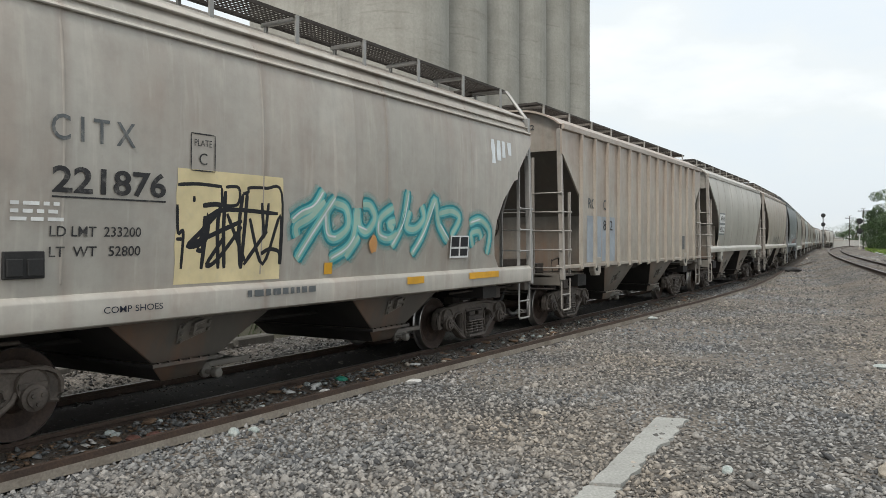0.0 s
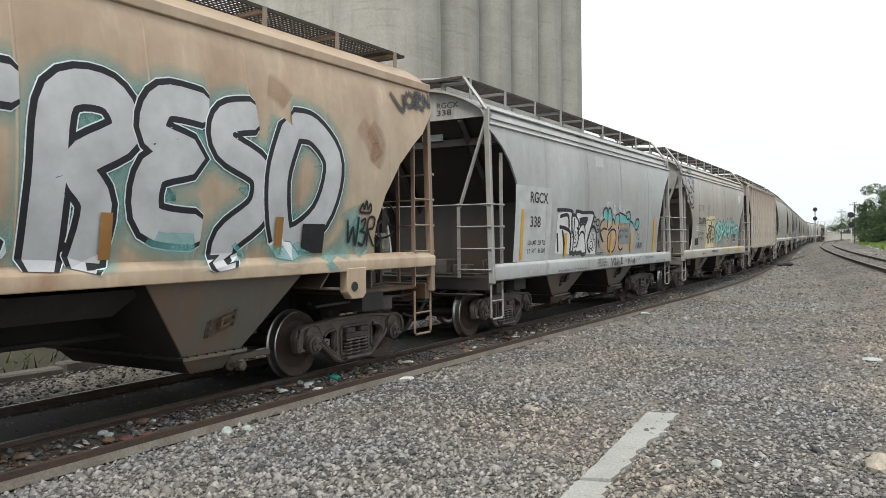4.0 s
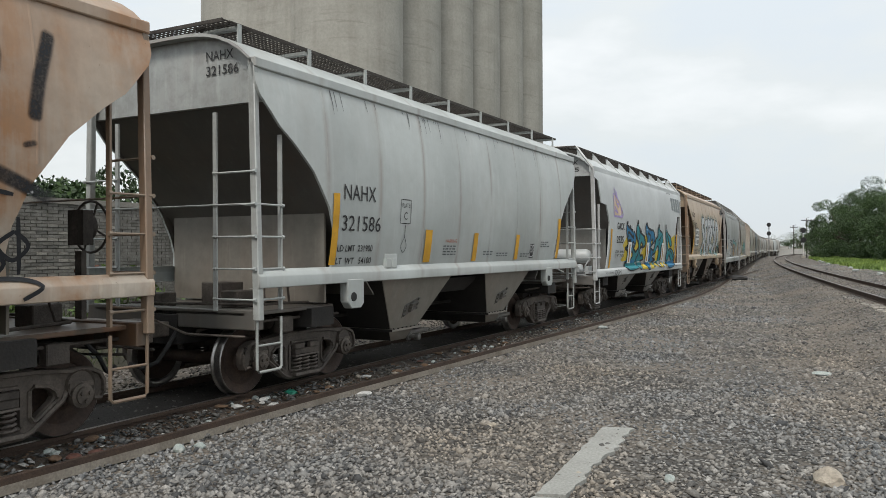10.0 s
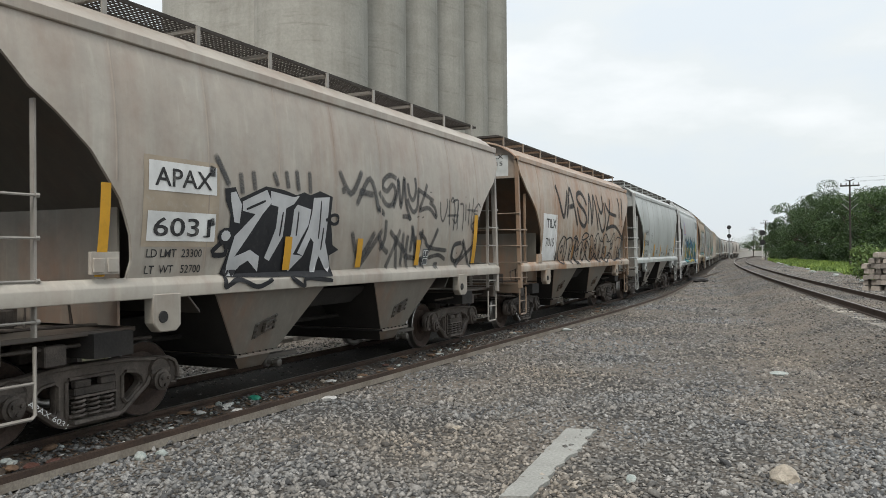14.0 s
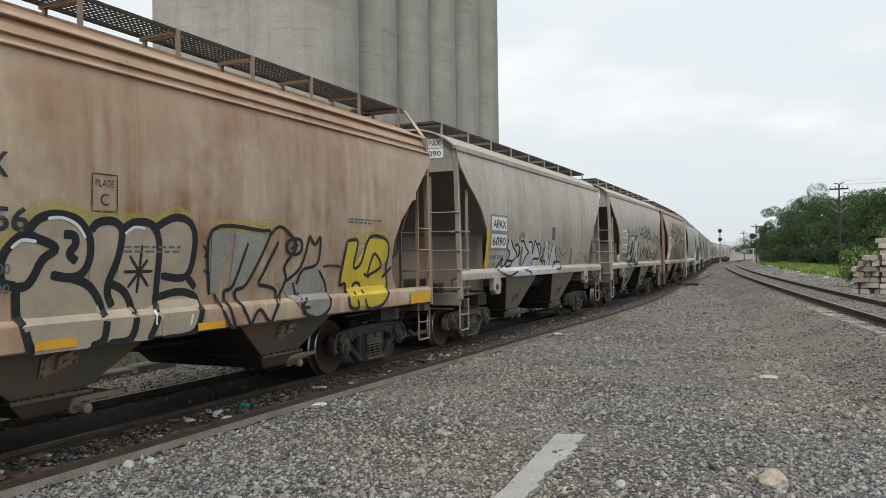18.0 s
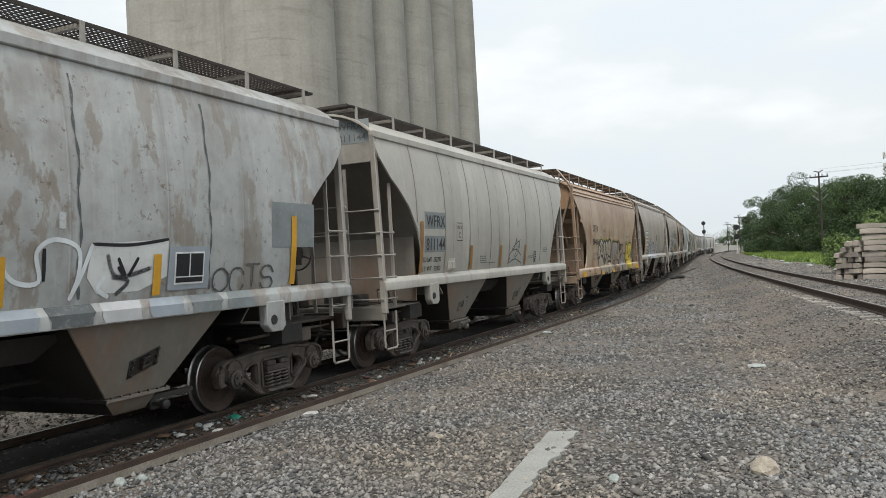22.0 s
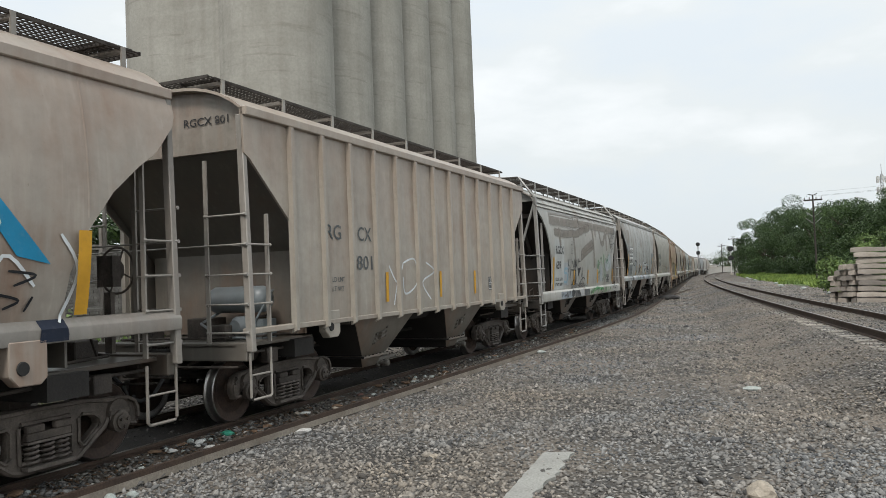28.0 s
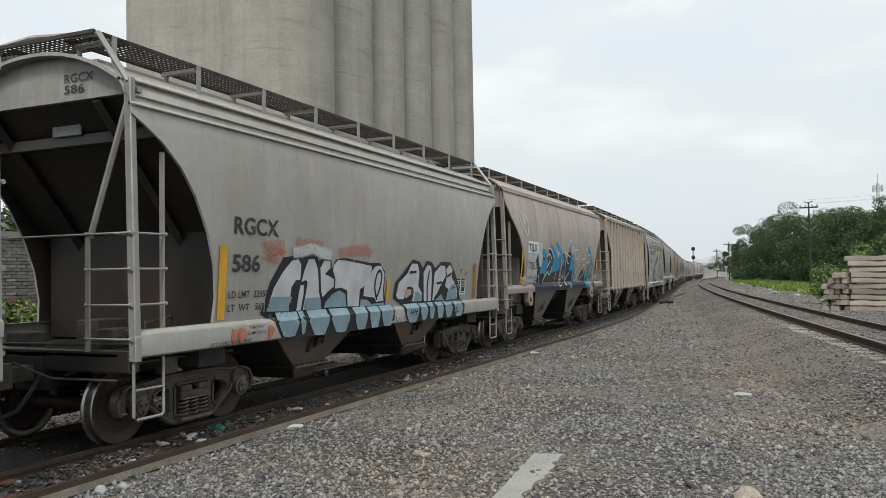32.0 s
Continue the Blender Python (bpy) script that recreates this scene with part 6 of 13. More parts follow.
END = soiled_shaded((("tan", (0.36, 0.285, 0.20)), ("rusty", (0.30, 0.255, 0.21)), ("orange_tan", (0.36, 0.225, 0.125)), ("grey_tan beige_b ribbed", (0.33, 0.30, 0.26)), ("white", (0.50, 0.52, 0.52)), ("pale", (0.40, 0.42, 0.41)),
              ("warm_grey slate patched mid", (0.33, 0.33, 0.31)), ("blue_dark", (0.18, 0.20, 0.21)), ("beige cool peeled", (0.35, 0.335, 0.30))))
SPECS = {
    -1: dict(kind="rib", mat="ribbed", label="beige ribbed covered hopper car with rust-stained sides"),
    0: dict(kind="flat", cut="notch", mat="warm_grey", low=SHADED_GRIMY[PAINT["ribbed"]], label="warm grey covered hopper car with green and black graffiti"),
    1: dict(kind="flat", mat="slate", label="slate grey covered hopper car with white and orange graffiti"),
    2: dict(kind="round", mat="tan", label="tan rust-streaked covered hopper car with grey bubble graffiti"),
    3: dict(kind="smooth", mat="white", label="clean white covered hopper car with blue and yellow graffiti", tank=PAINT["white"]),
    4: dict(kind="round", mat="pale", label="pale grey covered hopper car with orange reflector strips"),
    5: dict(kind="round", mat="rusty", label="brown rust-covered hopper car with large black tags"),
    6: dict(kind="round", mat="beige", label="beige grey covered hopper car with black and white graffiti"),
    7: dict(kind="round", mat="beige_b", label="stained beige covered hopper car with white sign plates"),
    8: dict(kind="flat", cut="notch", mat="orange_tan", label="rusty tan covered hopper car with black and yellow bubble graffiti"),
    9: dict(kind="round", mat="cool", dark_seams=True, label="cool light grey covered hopper car with grey sign patches"),
    10: dict(kind="round", mat="peeled", label="peeling grey and brown covered hopper car with white sign plates"),
    11: dict(kind="flat", mat="patched", label="grey covered hopper car with darker repainted patches and graffiti"),
    12: dict(kind="rib", mat="ribbed", label="beige ribbed covered hopper car with sparse lettering", tank=PAINT["blue_dark"]),
    13: dict(kind="round", mat="grey_tan", dull_sill=True, label="grey-tan covered hopper car with navy and blue graffiti"),
    14: dict(kind="flat", mat="mid", label="grey covered hopper car with white and pale blue bubble graffiti"),
    15: dict(kind="round", mat="mid", label="grey covered hopper car at the tail of the view"),
}
SHIFT = {-1: 0.55, 0: 0.5, 1: 0.48, 2: 0.02, 3: -0.2, 4: -0.35, 5: -0.48, 6: -0.50, 7: -0.75, 8: -0.73, 9: -0.73, 10: -0.45, 11: -0.30, 12: -0.22, 13: -0.04, 14: 0.6, 15: 0.5}
SLIDE = {6: 0.4, 7: 0.2, 8: 0.28, 9: 0.1, 10: 0.35, 11: 0.4, 12: 0.45, 13: 0.35}     # marks on the side, towards the front
CARS = {}
for k, spec in SPECS.items():
    spec["mat"] = PAINT[spec["mat"]]
    CARS[k] = hopper_car(spec)


# ---- paint marks and graffiti, car by car ----
art = np.random.default_rng(21)
M["g_haze"] = flat_paint("spray_grey_haze", (0.24, 0.235, 0.22), 0.7, (0.38, 0.35, 0.30))
M["g_sand"] = flat_paint("spray_sand", (0.44, 0.33, 0.225), 0.3)
M["beige_fill"] = flat_paint("spray_beige", (0.37, 0.31, 0.235), 0.4)
M["amber"] = flat_paint("faded_amber_strip", (0.30, 0.15, 0.045), 0.35, (0.20, 0.12, 0.05))


def blob(car, x, z, rx, rz, mat, kind, lift=0.006, name="paint_cloud", seed=0.0, sill=False):
    """A soft-edged sprayed cloud with an uneven rim."""
    n = 26
    put = on_sill if sill else (lambda a, b, lf: on_side(kind, a, b, lf))
    rim = []
    for i in range(n):
        a = i * math.tau / n
        r = 1 + 0.22 * noise.noise(Vector((math.cos(a) * 1.7 + seed, math.sin(a) * 1.7, seed)))
        rim.append((x + rx * r * math.cos(a), z + rz * r * math.sin(a)))
    pts = [put(x, z, lift)] + [put(x + (a - x) * 0.55, z + (b - z) * 0.55, lift) for a, b in rim] + [put(a, b, lift) for a, b in rim]
    f = [(0, 1 + i, 1 + (i + 1) % n) for i in range(n)] + [(1 + i, 1 + n + i, 1 + n + (i + 1) % n, 1 + (i + 1) % n) for i in range(n)]
    return part(name, Geo().add(pts, f).mesh(name, M[mat], smooth=0), car)



SILL_LINE = {"flat": [(1.0, 1.535), (1.03, 1.535), (1.26, 1.545), (1.31, 1.502)], "smooth": [(1.03, 1.53), (1.06, 1.536), (1.22, 1.546), (1.27, 1.502)],
             "round": [(1.355, 1.528), (1.49, 1.533), (1.575, 1.465)], "rib": [(1.20, 1.542), (1.27, 1.542)]}


def on_body(kind, x, z, lift):
    """A point of the near side or of the sill under it, lifted off the surface."""
    line = SILL_LINE[kind]
    if z > line[-1][0]:
        return on_side(kind, x, z, lift)
    z = max(line[0][0], z)
    return (x, -(lerp(line, z) + lift), z)


def rounded(run, n=5):
    """Catmull-Rom through points of (x, z); a doubled point stays a corner."""
    out = []
    for i in range(len(run) - 1):
        p0, p1, p2, p3 = run[max(i - 1, 0)], run[i], run[i + 1], run[min(i + 2, len(run) - 1)]
        if math.dist(p1, p2) < 0.015:
            continue
        for j in range(n):
            u = j / n
            out.append(tuple(0.5 * (2 * b + (c - a) * u + (2 * a - 5 * b + 4 * c - d) * u * u + (3 * b - a - 3 * c + d) * u ** 3) for a, b, c, d in zip(p0, p1, p2, p3)))
    return out + [tuple(run[-1])]


def fill_shape(car, kind, mat, lift, run, label=""):
    """A flat area of sprayed colour inside an outline of (x, z), following the side and the sill."""
    edge = []
    for p, q in zip(run, run[1:] + run[:1]):
        n = max(1, int(math.dist(p, q) / 0.08))
        edge += [Vector((p[0] + (q[0] - p[0]) * i / n, p[1] + (q[1] - p[1]) * i / n)) for i in range(n)]
    x0, x1 = min(p[0] for p in run), max(p[0] for p in run)
    z0, z1 = min(p[1] for p in run), max(p[1] for p in run)
    levels = [z for z in np.arange(z0 + 0.05, z1, 0.09)] + [z for z, _ in SILL_LINE[kind] if z0 < z < z1]
    inner = [Vector((x, z)) for z in levels for x in np.arange(x0 + 0.05, x1, 0.12)]
    verts, _, faces, *_ = geometry.delaunay_2d_cdt(edge + inner, [], [list(range(len(edge)))], 1, 0.001)
    g = Geo().add([on_body(kind, p.x, p.y, lift) for p in verts], [tuple(f) for f in faces])
    return part("graffiti_fill", g.mesh("graffiti_fill", M[mat], smooth=0), car, label)


def spray_lines(car, kind, mat, width, lift, runs, label=""):
    """Sprayed lines, each a part of its own."""
    for n, run in enumerate(runs):
        spray_line(car, kind, mat, width, lift + 0.0005 * n / len(runs), [run], label)


def spray_line(car, kind, mat, width, lift, runs, label):
    """One sprayed line, or several that cross as one mark, along runs of (x, z); across each line runs u from -1 to 1, which softens thin paint at its edges."""
    g, uv = Geo(), []
    for n, run in enumerate(runs):
        fine = [p for p in rounded(run)]
        long = [fine[0]]
        for p in fine[1:]:
            if math.dist(p, long[-1]) > 0.012:
                long.append(p)
        if len(long) < 2:
            continue
        rows, start = [], len(g.v)
        for i, p in enumerate(long):
            a, b = long[max(i - 1, 0)], long[min(i + 1, len(long) - 1)]
            dx, dz = b[0] - a[0], b[1] - a[1]
            ln = math.hypot(dx, dz) or 1
            w = width / 2 * (0.72 if i in (0, len(long) - 1) else 1)
            up = lift + 0.0007 * n / len(runs) + 0.0004 * i / len(long) / len(runs)
            rows.append([on_body(kind, p[0] - dz / ln * w * e, p[1] + dx / ln * w * e, up) for e in (1, 0, -1)])
            uv += [(e, 1.0 if i in (0, len(long) - 1) else 0.0) for e in (1, 0, -1)]
        m = len(rows)
        g.v += [q for row in rows for q in row]
        g.f += [(start + i * 3 + j, start + i * 3 + j + 1, start + i * 3 + j + 4, start + i * 3 + j + 3) for i in range(m - 1) for j in (0, 1)]
    me = g.mesh("graffiti_line", M[mat], smooth=0)
    layer = me.uv_layers.new(name="UVMap")
    for lp in me.loops:
        layer.data[lp.index].uv = uv[lp.vertex_index]
    return part("graffiti_line", me, car, label)


def soft_paint(name, col, dense=0.9):
    """Thin aerosol paint that fades out towards the edges and ends of a line and lets the ground show in specks."""
    m, n, l, b = nodes_of(name)
    tc, sp = n.new("ShaderNodeTexCoord"), n.new("ShaderNodeSeparateXYZ")
    l.new(tc.outputs["UV"], sp.inputs[0])
    across = ramp_node(n, l, math_node(n, l, "ABSOLUTE", sp.outputs["X"], 0.0), 0.58, 1.0, (1, 1, 1, 1), (0, 0, 0, 1))
    along = ramp_node(n, l, sp.outputs["Y"], 0.3, 1.0, (1, 1, 1, 1), (0, 0, 0, 1))
    v = coords(n, l)
    thin = ramp_node(n, l, noise_node(n, l, v, 2.2, 6.0, 0.65), 0.30, 0.62, (0.62, 0.62, 0.62, 1), (1, 1, 1, 1))
    speck = ramp_node(n, l, noise_node(n, l, v, 45.0, 3.0), 0.30, 0.55, (0.72, 0.72, 0.72, 1), (1, 1, 1, 1))
    a = math_node(n, l, "MULTIPLY", math_node(n, l, "MULTIPLY", across, along), math_node(n, l, "MULTIPLY", thin, speck))
    l.new(math_node(n, l, "MULTIPLY", a, dense), b.inputs["Alpha"])
    b.inputs["Base Color"].default_value = (*col, 1)
    b.inputs["Roughness"].default_value = 0.6
    b.inputs["Specular IOR Level"].default_value = 0.3
    return m


for name, col, dense in (("black", (0.016, 0.017, 0.020), 0.97), ("grey", (0.055, 0.058, 0.062), 0.80), ("smoke", (0.035, 0.037, 0.040), 0.92), ("aqua", (0.16, 0.42, 0.41), 0.55), ("white", (0.62, 0.65, 0.66), 0.75),
                         ("green", (0.08, 0.30, 0.11), 0.6), ("red", (0.42, 0.13, 0.08), 0.5), ("blue", (0.06, 0.24, 0.38), 0.7), ("navy", (0.045, 0.042, 0.075), 0.85), ("brown", (0.245, 0.222, 0.195), 0.88), ("rust", (0.26, 0.115, 0.05), 0.32)):
    M["s_" + name] = soft_paint("aerosol_" + name, col, dense)
M["g_mist"] = flat_paint("spray_mist_blue", (0.20, 0.29, 0.335), 0.2)
M["g_chrome"] = flat_paint("spray_chrome_white", (0.50, 0.51, 0.535), 0.25)
M["g_glow"] = soft_paint("aerosol_yellow", (0.50, 0.44, 0.12), 0.6)
M["worn_white"] = flat_paint("worn_spray_white", (0.60, 0.62, 0.61), 0.4, (0.36, 0.38, 0.375))
M["g_pale_green"] = flat_paint("spray_pale_green", (0.33, 0.50, 0.42), 0.3)
M["over_brown"] = flat_paint("rolled_brown_grey", (0.285, 0.265, 0.24), 0.35, (0.38, 0.375, 0.355))
M["over_pale"] = flat_paint("rolled_blue_grey", (0.36, 0.39, 0.41), 0.35)


def weights(car, x, z, num_a, num_b, kind, mat="black", w=0.85, h=0.09, gap=0.17):
    """Load limit and light weight lines."""
    lettering(car, "LD LMT  " + num_a, x, z, h, mat, kind, width=w)
    lettering(car, "LT  WT   " + num_b, x, z - gap, h, mat, kind, width=w)


def strips(car, kind, places, mat="yellow", z0=1.62, z1=2.05, w=0.13):
    for x in places:
        patch(car, x, x + w, z0, z1, mat, kind, "reflector_strip", 0.015)


def sill_words(car, items, mat="black"):
    for text, x, z, h, w in items:
        lettering(car, text, x, z, h, mat, "flat", width=w, sill=True, offset=0.004)


def sill_scrawl(c, x, w, n, mat, width):
    """Small hand-drawn tags along the sill, each a part."""
    for i in range(n):
        g = Geo()
        a, st = x + w * i / n, w / n * art.uniform(0.5, 0.9)
        pts = [(a + st * u, 1.06 + 0.19 * art.random()) for u in np.linspace(0, 1, int(art.integers(4, 7)))]
        ribbon(g, pts, width, "flat", 0.010, sill=True)
        part("tag", g.mesh("tag", M[mat], smooth=0), c, "small hand-drawn tag on the sill")


def marks_0(c):
    k = "flat"
    lettering(c, "CITX", -3.57, 2.60, 0.22, "grey_mark", k, width=0.80, space=1.5)
    lettering(c, "221876", -3.56, 2.17, 0.22, "black", k, width=1.13, offset=0.03)
    patch(c, -3.56, -2.43, 2.12, 2.135, "black", k, "underline", 0.009)
    weights(c, -3.57, 1.80, "233200", "52800", k, w=0.88)
    plate_c(c, -2.14, 2.45, k)
    patch(c, -2.30, -0.85, 1.34, 2.46, "cream", k, "repaint_patch", 0.004, ragged=0.01)
    fill_shape(c, k, "g_black", 0.0036, [(-2.27, 2.11), (-1.96, 2.13), (-2.03, 2.03), (-2.12, 1.98), (-2.21, 1.85), (-2.27, 1.85)], "black scribbled tag")
    spray_lines(c, k, "g_black", 0.035, 0.0042, [[(-2.29, 2.3), (-2.04, 2.32), (-1.74, 2.31)], [(-1.74, 2.3), (-1.73, 2.12)], [(-1.69, 2.31), (-1.51, 2.31), (-1.52, 2.14), (-1.73, 2.12)], [(-1.45, 2.25), (-1.37, 2.28), (-1.36, 2.32), (-1.11, 2.33), (-0.87, 2.29), (-0.84, 1.5)], [(-2.29, 2.11), (-2.27, 1.84), (-2.21, 1.85), (-2.22, 1.49)], [(-2.29, 1.78), (-2.21, 1.78)], [(-2.09, 2.2), (-2.09, 2.13)]], "thin black marker scrawl on a cream patch")
    spray_lines(c, k, "g_black", 0.05, 0.0048, [[(-1.98, 2.11), (-1.8, 2.13), (-1.75, 2.09), (-1.96, 1.88), (-2.15, 1.71), (-1.93, 1.77), (-1.91, 2.03), (-1.97, 1.48)], [(-2.04, 1.68), (-1.96, 1.69), (-1.95, 2.01)], [(-2.15, 1.71), (-1.45, 1.97)], [(-1.76, 2.1), (-1.78, 1.88), (-1.75, 1.48)], [(-1.69, 2.27), (-1.7, 1.88), (-1.67, 1.48)], [(-1.45, 2.25), (-1.49, 1.91), (-1.45, 1.49)], [(-1.39, 2.26), (-1.41, 1.89), (-1.44, 1.47)]])
    spray_lines(c, k, "g_black", 0.045, 0.0054, [[(-1.68, 1.81), (-1.9, 1.53), (-1.77, 1.57), (-1.45, 1.91)], [(-1.34, 2), (-1.12, 1.51), (-0.88, 2.04), (-0.86, 1.5)], [(-1.17, 2.17), (-1.11, 1.81), (-1.07, 2.17)], [(-1.38, 1.54), (-1.08, 1.87), (-1.4, 1.51)], [(-1.15, 1.62), (-1.04, 1.67), (-0.88, 1.64), (-0.86, 1.5)], [(-2.01, 1.73), (-1.8, 2.06), (-0.92, 2.06)], [(-1.66, 2.04), (-1.38, 1.54)]])
    for paint, wide, up in (("s_aqua", 0.36, 0.006), ("g_teal", 0.19, 0.0066), ("g_aqua", 0.13, 0.0072), ("g_pale_green", 0.07, 0.0078)):
        spray_lines(c, k, paint, wide, up, [[(-0.69, 1.98), (-0.54, 2.07), (-0.32, 2.16), (-0.16, 2.36)], [(-0.59, 1.81), (-0.61, 1.93), (-0.36, 2.05), (-0.13, 2.24)], [(-0.59, 1.55), (-0.37, 1.81), (0.06, 2.29)], [(0.06, 2.25), (-0.09, 2.09), (-0.04, 1.84), (0.12, 1.8), (0.33, 1.94), (0.28, 2.16), (0.06, 2.22)], [(0.51, 2.17), (0.56, 1.95), (0.72, 1.88), (0.88, 2.05), (0.77, 2.21), (0.61, 2.22)], [(0, 1.54), (0.3, 1.66), (0.45, 1.82), (0.48, 2.17)], [(0.3, 1.56), (0.56, 1.82)], [(1.29, 2.21), (1, 2.05), (1, 1.85), (1.2, 1.79), (1.41, 1.86)], [(1.35, 2.03), (1.2, 1.99), (1.32, 1.92)], [(1.29, 1.68), (1.53, 2), (1.63, 2.46)]], "soft aqua haze under sprayed lettering")
    for paint, wide, up in (("s_aqua", 0.36, 0.0084), ("g_teal", 0.19, 0.009), ("g_aqua", 0.13, 0.0096), ("g_pale_green", 0.07, 0.0102)):
        spray_lines(c, k, paint, wide, up, [[(1.69, 2.18), (1.62, 1.96), (1.85, 1.93), (2.05, 2.08), (1.98, 2.26)], [(1.78, 1.57), (2.05, 1.86), (2.32, 2.36), (2.46, 2.01), (2.75, 1.75)], [(2.46, 2.16), (2.83, 2.21), (3.06, 2.1), (2.83, 1.83)], [(3.38, 2.03), (3.71, 2.1), (4.06, 1.92), (4.02, 1.54)], [(3.54, 1.67), (3.46, 1.87), (3.71, 1.91), (3.8, 1.79)]], "soft aqua haze under sprayed lettering")
    spray_lines(c, k, "g_white", 0.022, 0.0108, [[(-0.68, 2.01), (-0.54, 2.1), (-0.32, 2.18), (-0.17, 2.34)], [(-0.56, 1.58), (-0.34, 1.84), (0.06, 2.28)], [(-0.11, 2.09), (-0.07, 1.85), (0.1, 1.81)], [(0.53, 1.95), (0.72, 1.9)], [(0.97, 2.02), (0.98, 1.86), (1.17, 1.8)], [(1.3, 1.71), (1.54, 2.01), (1.65, 2.42)], [(1.81, 1.6), (2.08, 1.89), (2.34, 2.33)], [(2.5, 2.01), (2.79, 1.77)], [(3.42, 2.05), (3.73, 2.11)], [(0.03, 1.55), (0.32, 1.67), (0.47, 1.82)]])
    spray_lines(c, k, "s_navy", 0.15, 0.0114, [[(-5.95, 3.65), (-5.89, 3.77), (-5.73, 3.89), (-5.52, 3.88), (-5.41, 3.78), (-5.48, 3.7), (-5.63, 3.72)], [(-5.77, 3.65), (-5.74, 3.8), (-5.63, 3.88)]], "looping dark violet sprayed tag")
    spray_lines(c, k, "s_navy", 0.075, 0.012, [[(-5.68, 3.64), (-5.67, 3.49), (-5.72, 3.37)], [(-5.81, 3.42), (-5.74, 3.36), (-5.49, 3.33), (-5.34, 3.42), (-5.33, 3.7)], [(-5.1, 3.65), (-5.06, 3.8)], [(-4.77, 3.87), (-4.64, 3.84), (-4.6, 3.75)], [(-5.1, 3.5), (-4.94, 3.55), (-4.82, 3.47), (-4.9, 3.43)], [(-5.93, 3.54), (-5.83, 3.55), (-5.81, 3.47), (-5.9, 3.45), (-5.93, 3.54)]])
    spray_lines(c, k, "s_navy", 0.075, 0.0126, [[(-5.14, 3.4), (-5.1, 3.26), (-4.99, 3.13), (-4.86, 3.29), (-4.69, 3.36), (-4.61, 3.27), (-4.7, 3.14), (-4.9, 3.16), (-5.07, 3.07), (-5.23, 3.01), (-5.42, 3.08), (-5.45, 3.24), (-5.34, 3.3), (-5.18, 3.23), (-5.03, 3.08), (-4.91, 2.89), (-4.61, 2.77), (-4.44, 2.86), (-4.48, 3.01), (-4.65, 3.04), (-4.74, 2.96)], [(-5.03, 3.03), (-4.87, 2.8), (-4.62, 2.67), (-4.35, 2.71)], [(-4.56, 3.35), (-4.39, 3.2), (-4.32, 3.26), (-4.36, 3.46), (-4.47, 3.62)]])
    spray_lines(c, k, "s_blue", 0.14, 0.0132, [[(-4.86, 3.66), (-4.69, 3.71), (-4.56, 3.63)], [(-4.47, 3.64), (-4.43, 3.83), (-4.2, 3.89), (-4.11, 3.8)], [(-4.25, 3.68), (-4.23, 3.45)]])
    patch(c, 2.80, 3.36, 1.50, 1.84, "white", k, "stencil_box", 0.030)
    for x0, x1, z0, z1 in ((2.83, 3.06, 1.67, 1.82), (3.10, 3.33, 1.67, 1.82), (2.83, 3.06, 1.53, 1.64), (3.10, 3.33, 1.53, 1.64)):
        patch(c, x0, x1, z0, z1, "g_black", k, "stencil_field", 0.033)
    blob(c, 0.85, 1.72, 0.09, 0.11, "g_orange", k, 0.03)
    patch(c, -0.09, 0.06, 1.36, 1.50, "yellow", k, "reflector_strip", 0.012)
    patch(c, 1.60, 2.03, 1.16, 1.26, "yellow", k, "reflector_strip", 0.012, sill=True)
    patch(c, 3.34, 4.34, 1.16, 1.26, "yellow", k, "reflector_strip", 0.012, sill=True)
    for i in range(4):
        patch(c, 4.12 + i * 0.2, 4.24 + i * 0.2, 3.05 + 0.06 * i, 3.45, "g_white", k, "paint_dab", 0.006, ragged=0.02)
    small_print(c, -3.9, 2.05, 0.45, 3, "white", k, h=0.03)
    card_holder(c, -3.95, 1.46, k, c.children[0].data.materials[0])
    sill_words(c, [("COMP SHOES", -3.1, 1.13, 0.06, 0.62)], "g_navy")
    small_print(c, -1.4, 1.17, 1.4, 1, "grey_mark", k, sill=True, h=0.07)
    end_lettering(c, "CITX", -0.34, 4.07, 0.10, "black", 0.44)
    end_lettering(c, "221876", -0.34, 3.945, 0.10, "black", 0.56)


